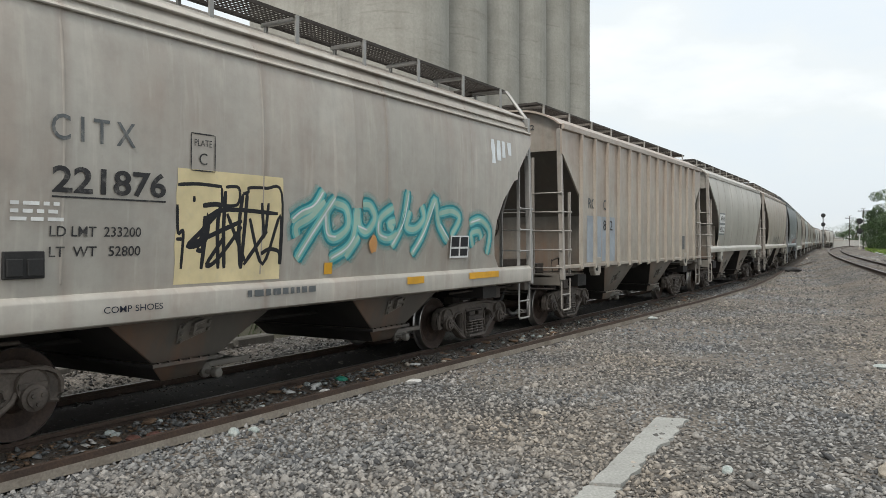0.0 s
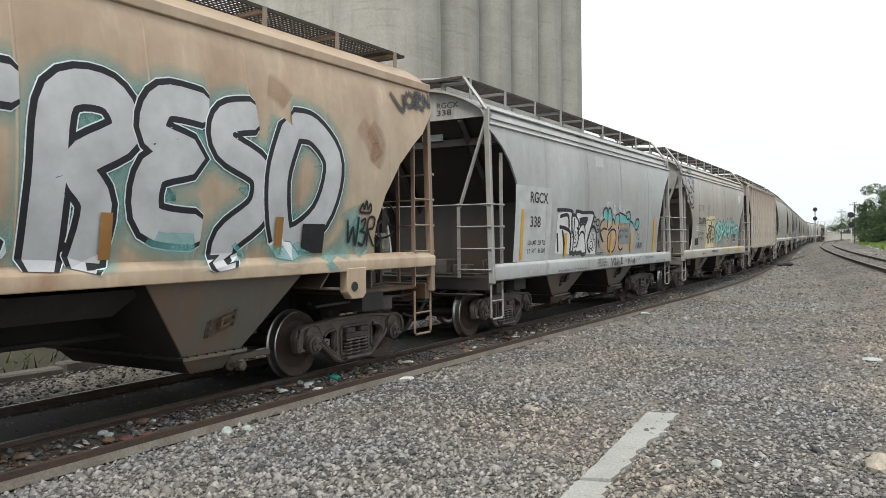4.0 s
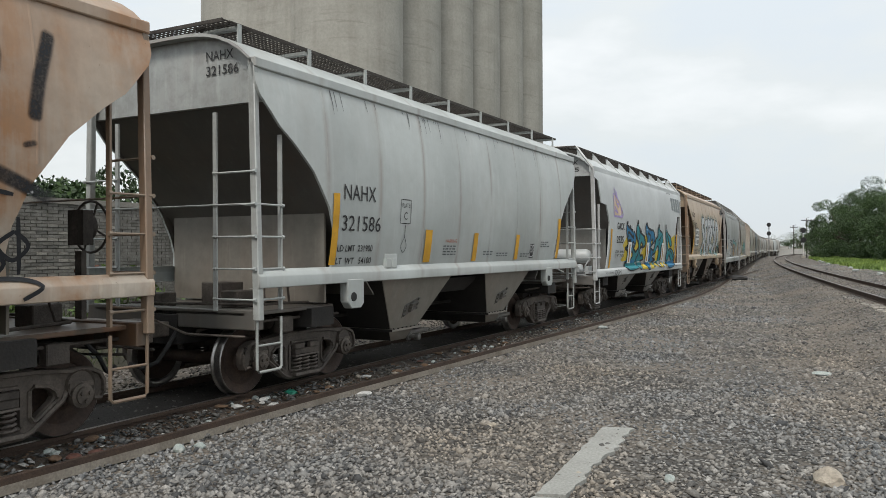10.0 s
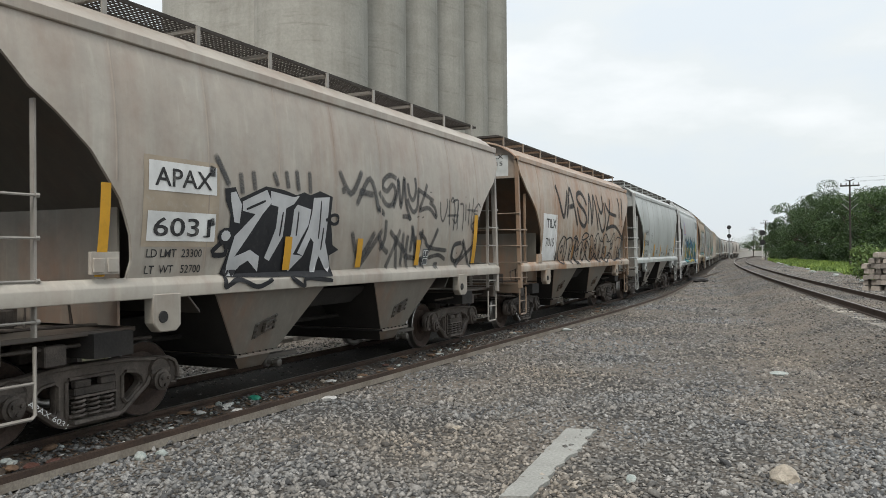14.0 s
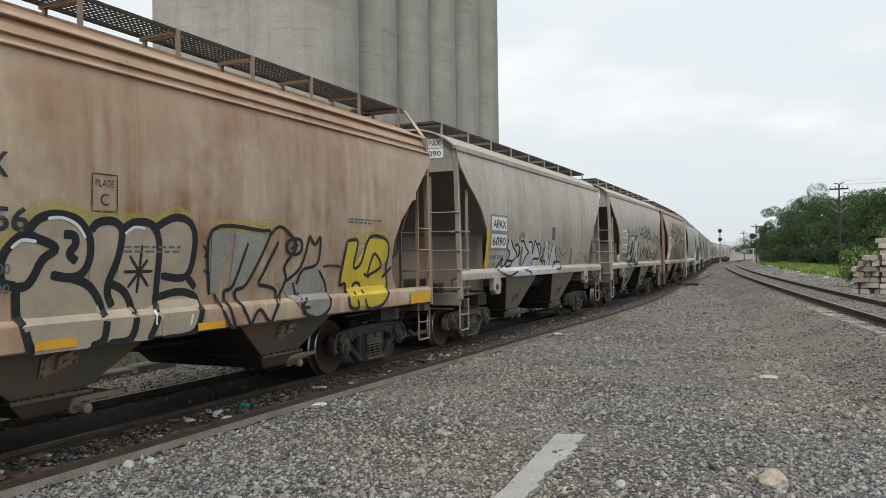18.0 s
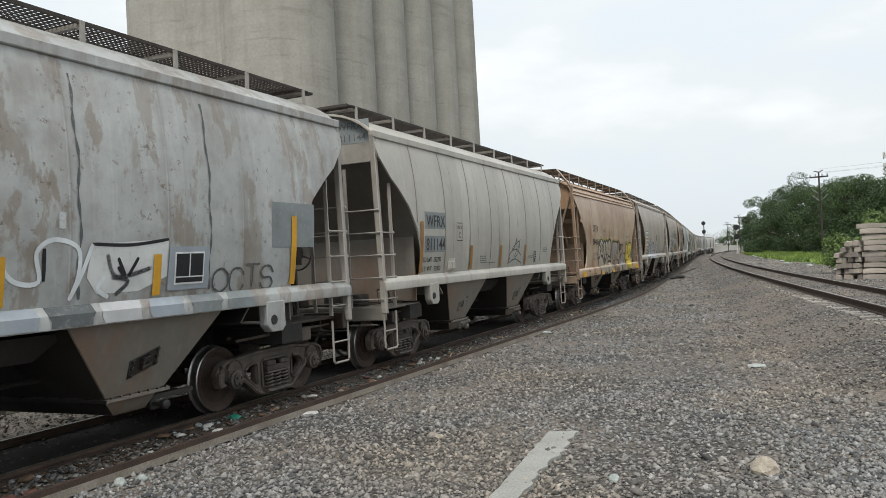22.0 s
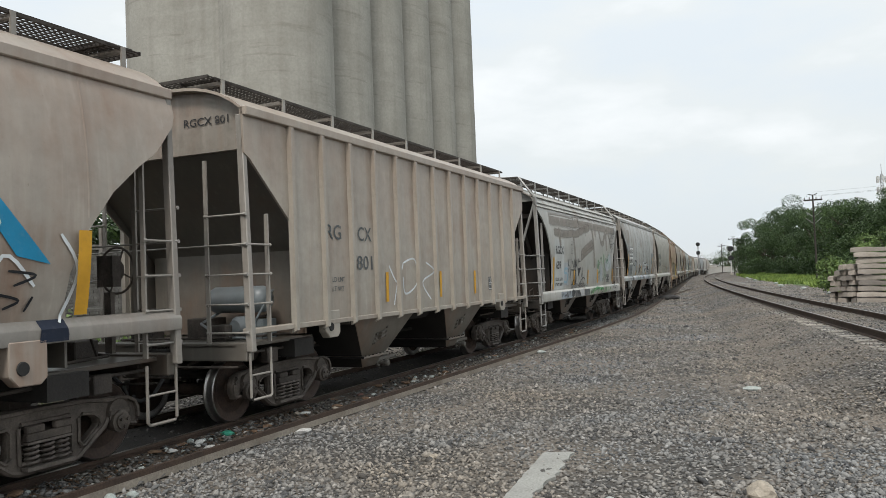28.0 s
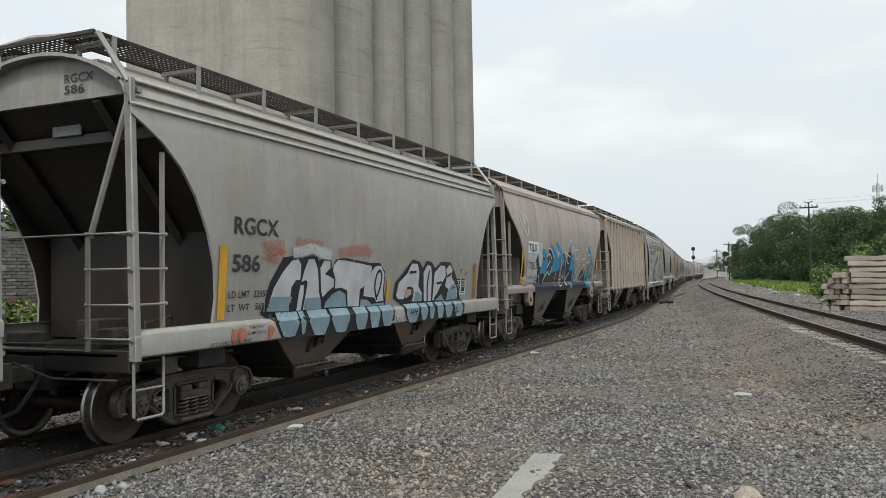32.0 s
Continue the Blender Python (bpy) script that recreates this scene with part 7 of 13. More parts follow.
def marks_1(c):
    k = "flat"
    patch(c, -4.85, -3.21, 1.32, 2.72, "plate_pale", k, "repaint_patch")
    lettering(c, "RGCX", -4.22, 2.42, 0.21, "black", k, width=0.82, offset=0.02)
    lettering(c, "338", -4.20, 1.96, 0.21, "black", k, width=0.47, offset=0.02)
    weights(c, -4.26, 1.62, "229 700", "56 300", k, w=0.80, gap=0.155)
    patch(c, -4.60, -4.49, 1.35, 2.28, "yellow", k, "reflector_strip", 0.012)
    fill_shape(c, k, "worn_white", 0.0036, [(-2.6, 2.28), (-2.11, 2.3), (-2.1, 2.04), (-2.05, 1.89), (-2.05, 1.41), (-2.62, 1.42), (-2.94, 1.44), (-2.88, 2.23)], "white graffiti letters with heavy black outlines")
    fill_shape(c, k, "worn_white", 0.0042, [(-2.1, 2.22), (-1.85, 2.21), (-1.72, 2.05), (-1.68, 1.4), (-2.06, 1.4)])
    fill_shape(c, k, "worn_white", 0.0048, [(-1.87, 2.31), (-0.82, 2.27), (-0.95, 1.88), (-0.62, 1.87), (-0.54, 1.37), (-1.68, 1.4), (-1.85, 2.2)])
    spray_lines(c, k, "g_black", 0.075, 0.0054, [[(-2.93, 2.31), (-2.6, 2.32), (-2.1, 2.3), (-2.12, 2.16), (-2.07, 1.82)], [(-2.77, 2.18), (-2.34, 2.21), (-2.25, 1.94)], [(-2.77, 1.97), (-2.43, 1.94), (-2.15, 1.82), (-2.13, 1.4)], [(-2.52, 1.76), (-2.43, 1.38), (-2.48, 1.62), (-2.61, 1.91)], [(-2.88, 1.85), (-2.78, 1.46)], [(-2.1, 2.23), (-1.9, 2.23), (-1.86, 2.31), (-1.48, 2.29), (-0.82, 2.28), (-0.95, 1.97), (-1.15, 1.66)]])
    spray_lines(c, k, "g_black", 0.05, 0.006, [[(-1.86, 2.31), (-1.88, 2.2), (-1.74, 2.11), (-1.72, 2.03), (-1.69, 1.73), (-1.79, 1.54)], [(-1.97, 2.17), (-1.98, 1.45)], [(-1.81, 1.97), (-1.73, 1.91), (-1.76, 1.84), (-1.71, 1.86)], [(-1.67, 2.15), (-1.2, 2.17), (-1.37, 1.98)], [(-1.72, 2.11), (-1.63, 2)], [(-1.64, 1.78), (-1.56, 1.86), (-1.41, 1.86), (-1.31, 1.73), (-1.19, 1.38)], [(-1.67, 1.92), (-1.56, 2.02), (-1.4, 2.03), (-1.31, 1.9), (-1.33, 1.79)]])
    fill_shape(c, k, "g_black", 0.0066, [(-1.69, 2.16), (-1.19, 2.18), (-1.31, 2.01), (-1.4, 2.07), (-1.56, 2.06), (-1.63, 2)])
    spray_lines(c, k, "g_black", 0.07, 0.0072, [[(-1.17, 1.62), (-1, 1.9), (-0.82, 1.99), (-0.62, 1.87), (-0.54, 1.37)], [(-1.13, 1.62), (-1.05, 1.48), (-0.92, 1.42)]])
    spray_lines(c, k, "g_soot", 0.09, 0.0078, [[(-2.14, 1.41), (-1.99, 1.44), (-1.93, 1.39), (-1.82, 1.44), (-1.72, 1.41), (-1.53, 1.43), (-1.41, 1.38), (-1.24, 1.39)]])
    spray_lines(c, k, "g_black", 0.025, 0.0084, [[(-0.91, 1.86), (-0.94, 1.72), (-0.87, 1.72)], [(-0.85, 1.85), (-0.85, 1.69)], [(-0.78, 1.85), (-0.76, 1.69), (-0.67, 1.72)], [(-0.96, 1.65), (-0.83, 1.65), (-0.83, 1.51), (-0.96, 1.51), (-0.92, 1.58)], [(-0.78, 1.65), (-0.78, 1.51)], [(-0.71, 1.65), (-0.64, 1.63), (-0.72, 1.5)], [(-1, 1.53), (-0.83, 1.47), (-0.74, 1.45)], [(-1.9, 1.89), (-1.85, 1.83), (-1.92, 1.76), (-1.85, 1.7)], [(-1.94, 1.64), (-1.84, 1.64)], [(-1.94, 1.54), (-1.82, 1.56)], [(-2.05, 1.89), (-2.01, 1.79), (-2.09, 1.75)]])
    spray_lines(c, k, "g_black", 0.03, 0.009, [[(-0.65, 2.15), (-0.68, 2.11), (-0.73, 2.09), (-0.78, 2.11), (-0.8, 2.14), (-0.78, 2.19), (-0.73, 2.21), (-0.68, 2.19), (-0.65, 2.15)], [(-0.45, 2.08), (-0.48, 2.03), (-0.54, 2.01), (-0.61, 2.03), (-0.64, 2.08), (-0.61, 2.13), (-0.54, 2.16), (-0.47, 2.14), (-0.45, 2.08)], [(-0.45, 1.91), (-0.47, 1.88), (-0.51, 1.86), (-0.55, 1.87), (-0.57, 1.9), (-0.55, 1.93), (-0.51, 1.95), (-0.47, 1.93), (-0.45, 1.91)]])
    spray_lines(c, k, "s_white", 0.3, 0.0096, [[(0.07, 2.58), (0.13, 2.47)], [(0.49, 2.43), (0.7, 2.38)], [(0.96, 2.52), (1.02, 2.44)], [(1.32, 2.46), (1.29, 2.32)], [(-0.32, 2.25), (-0.27, 2.17)], [(2.68, 2.02), (2.72, 1.95)]], "soft white sprayed dabs")
    fill_shape(c, k, "g_sand", 0.0102, [(-0.35, 2.17), (-0.09, 2.42), (0.12, 2.4), (0.29, 2.41), (0.43, 2.16), (0.67, 2.09), (0.7, 2.27), (1.42, 2.32), (1.68, 2.38), (1.82, 2.21), (2.09, 2.01), (1.85, 1.7), (1.77, 1.42), (1.27, 1.4), (0.16, 1.36), (-0.26, 1.49), (-0.35, 1.79), (-0.4, 1.98)], "peach and aqua bubble graffiti letters")
    fill_shape(c, k, "g_aqua", 0.0108, [(-0.19, 2.32), (-0.09, 2.41), (0.12, 2.39), (0.3, 2.41), (0.41, 2.12), (-0.15, 2.13)])
    fill_shape(c, k, "g_aqua", 0.0114, [(0.71, 2.25), (0.95, 2.27), (0.92, 2.07), (0.7, 2.06)])
    fill_shape(c, k, "g_aqua", 0.012, [(0.99, 2.28), (1.49, 2.29), (1.86, 2.28), (2.07, 2.01), (1.42, 2.11), (1.02, 2.14)])
    fill_shape(c, k, "g_aqua", 0.0126, [(2.65, 2.08), (2.58, 1.99), (2.43, 1.95), (2.28, 1.99), (2.22, 2.07), (2.28, 2.16), (2.43, 2.2), (2.58, 2.17), (2.65, 2.08)])
    spray_lines(c, k, "g_black", 0.045, 0.0132, [[(-0.22, 2.21), (-0.14, 2.39), (0.04, 2.42), (0.12, 2.27), (0.12, 1.97)], [(0.12, 2.27), (0.18, 2.41), (0.32, 2.42), (0.42, 2.24), (0.43, 2.02), (0.17, 1.91)], [(-0.4, 1.98), (-0.3, 2.1), (-0.09, 2.18)], [(0.12, 1.93), (-0.15, 1.95), (-0.35, 1.83), (-0.15, 1.64)], [(-0.4, 1.98), (-0.25, 1.76), (-0.1, 1.64)], [(-0.48, 1.72), (-0.36, 1.51)], [(0.43, 2.16), (0.55, 2.17), (0.67, 2.04)], [(0.7, 2.28), (0.97, 2.28), (0.92, 1.92)]])
    spray_lines(c, k, "g_black", 0.045, 0.0138, [[(0.17, 1.79), (0.4, 1.92), (0.67, 1.92), (0.79, 1.75), (0.75, 1.54), (0.57, 1.4), (0.3, 1.43), (0.19, 1.55), (0.17, 1.79)], [(0.95, 2.35), (1.49, 2.27), (1.46, 2.2)], [(1.49, 2.33), (1.71, 2.39), (1.82, 2.28), (1.78, 1.98)], [(1.78, 2.16), (2.05, 2.1), (2.09, 1.98)], [(1.01, 1.92), (0.97, 1.58), (1.14, 1.44), (1.34, 1.48)], [(1.64, 2.25), (1.63, 2.14)], [(1.56, 2.19), (1.77, 2.2)], [(2.25, 2.03), (2.33, 2.18), (2.5, 2.21), (2.58, 2.09), (2.45, 1.94), (2.29, 1.94)]])
    fill_shape(c, k, "plate_grey", 0.0144, [(1.05, 2), (1.87, 2.02), (1.86, 1.57), (1.04, 1.59)])
    spray_lines(c, k, "g_black", 0.022, 0.015, [[(2.49, 1.87), (2.45, 1.7)], [(2.66, 1.84), (2.53, 1.74), (2.62, 1.68), (2.68, 1.74)], [(2.4, 1.45), (2.49, 1.6), (2.57, 1.45)], [(2.59, 1.45), (2.62, 1.6), (2.7, 1.54), (2.61, 1.52), (2.73, 1.44)], [(2.76, 1.45), (2.78, 1.59), (2.85, 1.55), (2.77, 1.52), (2.89, 1.45)], [(2.94, 1.62), (2.92, 1.49)]])
    spray_lines(c, k, "s_smoke", 0.05, 0.0156, [[(0.3, 1.27), (0.42, 1.14), (0.51, 1.26)], [(0.42, 1.14), (0.36, 1.02)], [(0.53, 1.22), (0.62, 1.25), (0.56, 1.09), (0.68, 1.12)], [(0.75, 1.25), (0.74, 1.08), (0.84, 1.16)], [(0.9, 1.2), (0.9, 1.02)], [(1, 1.23), (1.13, 1.23), (1.03, 1.12), (1.2, 1.11)], [(1.58, 1.23), (1.66, 1.15), (1.73, 1.22)], [(1.66, 1.15), (1.62, 1.07)], [(1.81, 1.21), (1.88, 1.12)], [(1.96, 1.21), (1.96, 1.09)], [(2.07, 1.2), (2.15, 1.17), (2.03, 1.13), (2.19, 1.11)]])
    for text, z in (("EXW  10-8 H 8-8", 2.03), ("EW  8-11 H 15-0", 1.88), ("CU FT      3000", 1.73)):
        lettering(c, text, 1.02, z, 0.07, "black", k, width=0.62, lift=0.026)
    for x in (-2.5, 0.35, 1.9):
        patch(c, x, x + 0.12, 1.36, 1.85, "yellow", k, "reflector_strip", 0.028)
    patch(c, 3.95, 4.12, 1.34, 2.23, "yellow", k, "reflector_strip", 0.012)
    patch(c, -0.62, -0.10, 3.36, 3.58, "plate_pale", k, "repaint_patch", 0.005)
    lettering(c, "CAUTION", -0.5, 1.34, 0.075, "black", k, width=0.45)
    sill_words(c, [("OPEN HATCH", -0.55, 1.22, 0.05, 0.5), ("BEFORE UNLOADING", -0.6, 1.15, 0.05, 0.68), ("COMPARTMENT", -0.55, 1.08, 0.05, 0.55),
                   ("HOPPER GATES & ROOF HATCHES MOVING CAR", -2.9, 1.06, 0.045, 1.6), ("JACK HERE", 4.1, 1.05, 0.05, 0.42), ("LIFT HERE", 4.65, 1.06, 0.05, 0.38), ("2 INCH HF COMP SHOES", 3.1, 1.18, 0.05, 0.8)])
    sill_scrawl(c, -4.3, 3.2, 8, "silver", 0.02)
    sill_scrawl(c, 0.6, 2.2, 6, "g_smoke", 0.022)
    sill_scrawl(c, 2.9, 0.9, 3, "g_pale_blue", 0.02)
    end_lettering(c, "RGCX", -0.38, 4.07, 0.10, "black", 0.44)
    end_lettering(c, "338", -0.38, 3.945, 0.10, "black", 0.30)


def sign_pair(c, k, x, z_top, top, num, w=0.95, h=0.29, gap=0.08, back="plate_grey"):
    """Two white sign plates on a darker patch."""
    patch(c, x - 0.06, x + w + 0.05, z_top - 2 * h - gap - 0.06, z_top + 0.05, back, k, "sign_patch", 0.004)
    for i, text in enumerate((top, num)):
        z = z_top - h - i * (h + gap)
        p = patch(c, x, x + w, z, z + h, "plate_white", k, "sign_plate", 0.009)
        lettering(p, text, x + 0.08, z + 0.055, h - 0.11, "black", k, width=w - 0.16, offset=0.015, lift=0.014)


def end_sign(c, top, num, y=-0.61, z=3.84, w=0.48):
    end_patch(c, y + 0.04, y - w - 0.04, z - 0.03, z + 0.42, "plate_grey")
    x = -(LB - 0.14) - 0.012
    for i, text in enumerate((num, top)):
        zz = z + i * 0.205
        part("end_sign", Geo().grid([[(x, y, zz), (x, y - w, zz)], [(x, y, zz + 0.185), (x, y - w, zz + 0.185)]]).mesh("end_sign", M["plate_white"], smooth=0), c)
        end_lettering(c, text, y - 0.05, zz + 0.035, 0.115, "black", w - 0.10, 0.018)


def marks_2(c):
    k = "round"
    sign_pair(c, k, -4.15, 2.66, "APAX", "6108", 0.97, 0.30)
    end_sign(c, "APAX", "6108")
    patch(c, -4.75, -4.58, 1.25, 2.53, "yellow", k, "reflector_strip", 0.012)
    spray_lines(c, k, "s_aqua", 0.75, 0.0036, [[(-1.55, 3.05), (-1.95, 3.08), (-2.18, 2.9), (-2.08, 2.68), (-1.69, 2.48), (-1.58, 2.22), (-1.82, 1.95), (-2.11, 1.79), (-2.28, 1.59)], [(-0.62, 3.01), (-1.07, 2.98), (-1.24, 2.67), (-0.9, 2.49)], [(-0.9, 2.46), (-1.26, 2.25), (-1.19, 1.9), (-0.8, 1.56)], [(-0.43, 1.52), (-0.38, 2.24), (-0.28, 2.98), (0.19, 3.07), (0.35, 2.74), (-0.12, 2.43), (0.07, 2.08), (-0.05, 1.51)], [(1.34, 3.08), (0.79, 3.09), (0.66, 2.76), (1.12, 2.59), (0.64, 2.42), (0.63, 1.96), (1.26, 1.87)], [(2.02, 3.11), (1.57, 3.01), (1.54, 2.74), (2.05, 2.5), (2.04, 2.1), (1.59, 1.77), (1.58, 1.46)]], "soft aqua halo round silver bubble letters")
    spray_lines(c, k, "s_aqua", 0.75, 0.0042, [[(2.57, 3.07), (2.32, 2.44), (2.48, 1.76), (3.07, 2.04), (3.3, 2.68), (2.96, 3.05), (2.57, 3.07)]], "soft aqua halo round silver bubble letters")
    for paint, wide, up in (("g_white", 0.45, 0.0048), ("g_black", 0.425, 0.0054), ("silver", 0.3, 0.006)):
        spray_lines(c, k, paint, wide, up, [[(-1.55, 3.05), (-1.95, 3.08), (-2.18, 2.9), (-2.08, 2.68), (-1.69, 2.48), (-1.58, 2.22), (-1.82, 1.95), (-2.11, 1.79), (-2.28, 1.59)]], "silver bubble graffiti letter with black and white rims")
    for paint, wide, up in (("g_white", 0.45, 0.0066), ("g_black", 0.425, 0.0072), ("silver", 0.3, 0.0078)):
        spray_lines(c, k, paint, wide, up, [[(-0.62, 3.01), (-1.07, 2.98), (-1.24, 2.67), (-0.9, 2.49)], [(-0.9, 2.46), (-1.26, 2.25), (-1.19, 1.9), (-0.8, 1.56)]], "silver bubble graffiti letter with black and white rims")
    for paint, wide, up in (("g_white", 0.45, 0.0084), ("g_black", 0.425, 0.009), ("silver", 0.3, 0.0096)):
        spray_lines(c, k, paint, wide, up, [[(-0.43, 1.52), (-0.38, 2.24), (-0.28, 2.98), (0.19, 3.07), (0.35, 2.74), (-0.12, 2.43), (0.07, 2.08), (-0.05, 1.51)]], "silver bubble graffiti letter with black and white rims")
    for paint, wide, up in (("g_white", 0.45, 0.0102), ("g_black", 0.425, 0.0108), ("silver", 0.3, 0.0114)):
        spray_lines(c, k, paint, wide, up, [[(1.34, 3.08), (0.79, 3.09), (0.66, 2.76), (1.12, 2.59), (0.64, 2.42), (0.63, 1.96), (1.26, 1.87)]], "silver bubble graffiti letter with black and white rims")
    for paint, wide, up in (("g_white", 0.45, 0.012), ("g_black", 0.425, 0.0126), ("silver", 0.3, 0.0132)):
        spray_lines(c, k, paint, wide, up, [[(2.02, 3.11), (1.57, 3.01), (1.54, 2.74), (2.05, 2.5), (2.04, 2.1), (1.59, 1.77), (1.58, 1.46)]], "silver bubble graffiti letter with black and white rims")
    for paint, wide, up in (("g_white", 0.45, 0.0138), ("g_black", 0.425, 0.0144), ("silver", 0.3, 0.015)):
        spray_lines(c, k, paint, wide, up, [[(2.57, 3.07), (2.32, 2.44), (2.48, 1.76), (3.07, 2.04), (3.3, 2.68), (2.96, 3.05), (2.57, 3.07)]], "silver bubble graffiti letter with black and white rims")
    spray_lines(c, k, "s_smoke", 0.07, 0.0156, [[(-5.08, 3.41), (-4.98, 3.19), (-4.8, 3.38)], [(-4.76, 3.39), (-4.8, 3.21), (-4.65, 3.23), (-4.65, 3.4)], [(-4.3, 3.33), (-4.5, 3.29), (-4.54, 3.2), (-4.35, 3.17)]])
    spray_lines(c, k, "g_black", 0.05, 0.0162, [[(-4.77, 3.03), (-4.96, 2.95), (-4.78, 2.85), (-4.89, 2.72)], [(-4.73, 3.05), (-4.71, 2.71)], [(-4.55, 2.96), (-4.56, 2.59)], [(-4.35, 2.98), (-4.4, 2.66), (-4.23, 2.96), (-4.28, 2.83)], [(-4.11, 2.93), (-4.16, 2.61)], [(-3.9, 2.9), (-3.95, 2.76), (-3.78, 2.73)], [(-4.15, 2.88), (-3.9, 2.95)]], "black marker tag")
    spray_lines(c, k, "s_aqua", 0.05, 0.0168, [[(-3.03, 1.87), (-2.89, 1.7), (-2.79, 1.85)], [(-2.73, 1.87), (-2.74, 1.67)], [(-2.58, 1.9), (-2.59, 1.69)], [(-2.88, 2), (-2.68, 2.02), (-2.73, 1.94), (-2.85, 1.94)], [(-4.96, 1.47), (-4.82, 1.34), (-4.89, 1.49)], [(-4.74, 1.49), (-4.75, 1.34)], [(-4.59, 1.46), (-4.48, 1.35)], [(-3.51, 1.45), (-3.42, 1.32)], [(-3.14, 1.43), (-3.14, 1.34), (-2.95, 1.4)], [(-2.75, 1.42), (-2.65, 1.32)], [(-2.44, 1.44), (-2.34, 1.33)]])
    for x in (-1.9, 0.1, 2.3):
        patch(c, x, x + 0.12, 1.60, 2.02, "amber", k, "reflector_strip", 0.034)
    patch(c, 2.75, 3.15, 1.60, 1.95, "g_black", k, "stencil_box", 0.036)
    spray_lines(c, k, "s_smoke", 0.10, 0.0174, [[(4.64, 3.79), (4.91, 3.55), (4.98, 3.81)], [(5.12, 3.85), (5.01, 3.71), (5.13, 3.64), (5.26, 3.78), (5.12, 3.85)], [(5.27, 3.6), (5.31, 3.85), (5.46, 3.84), (5.31, 3.72), (5.5, 3.63)], [(5.5, 3.66), (5.54, 3.86), (5.64, 3.71), (5.68, 3.9)]], "smoky grey marker tag")
    spray_lines(c, k, "g_black", 0.035, 0.0180, [[(3.61, 2.01), (3.66, 1.72), (3.73, 1.92), (3.81, 1.68), (3.84, 2.05)], [(3.89, 1.98), (3.98, 2.03), (3.95, 1.9), (3.89, 1.87), (4.01, 1.83), (3.97, 1.69), (3.86, 1.72)], [(4.06, 1.67), (4.04, 2.01), (4.18, 2.04), (4.16, 1.91), (4.06, 1.87), (4.22, 1.66)], [(4.38, 2.02), (4.27, 1.95), (4.3, 1.85), (4.37, 1.77), (4.28, 1.67)], [(3.84, 2.12), (3.91, 2.22), (3.94, 2.14), (3.98, 2.26), (4.02, 2.15), (4.07, 2.23), (4.07, 2.11), (3.84, 2.11)]], "thin black marker tag under a crown")
    spray_lines(c, k, "s_aqua", 0.40, 0.0033, [[(3.64, 2.16), (3.72, 1.89), (3.52, 1.63), (3.18, 1.43)], [(3.72, 2), (3.92, 1.78), (4.02, 1.56)]])
    spray_lines(c, k, "s_rust", 0.34, 0.0030, [[(3.88, 3.26), (4.08, 3.07), (4.24, 2.81)], [(4.09, 3.24), (4.29, 3.04), (4.16, 2.72)], [(2.22, 3.48), (2.4, 3.43), (2.54, 3.32)]], "rusty scuff")
    weights(c, -4.1, 1.72, "233200", "52800", k, "grey_mark", w=0.85, gap=0.15)


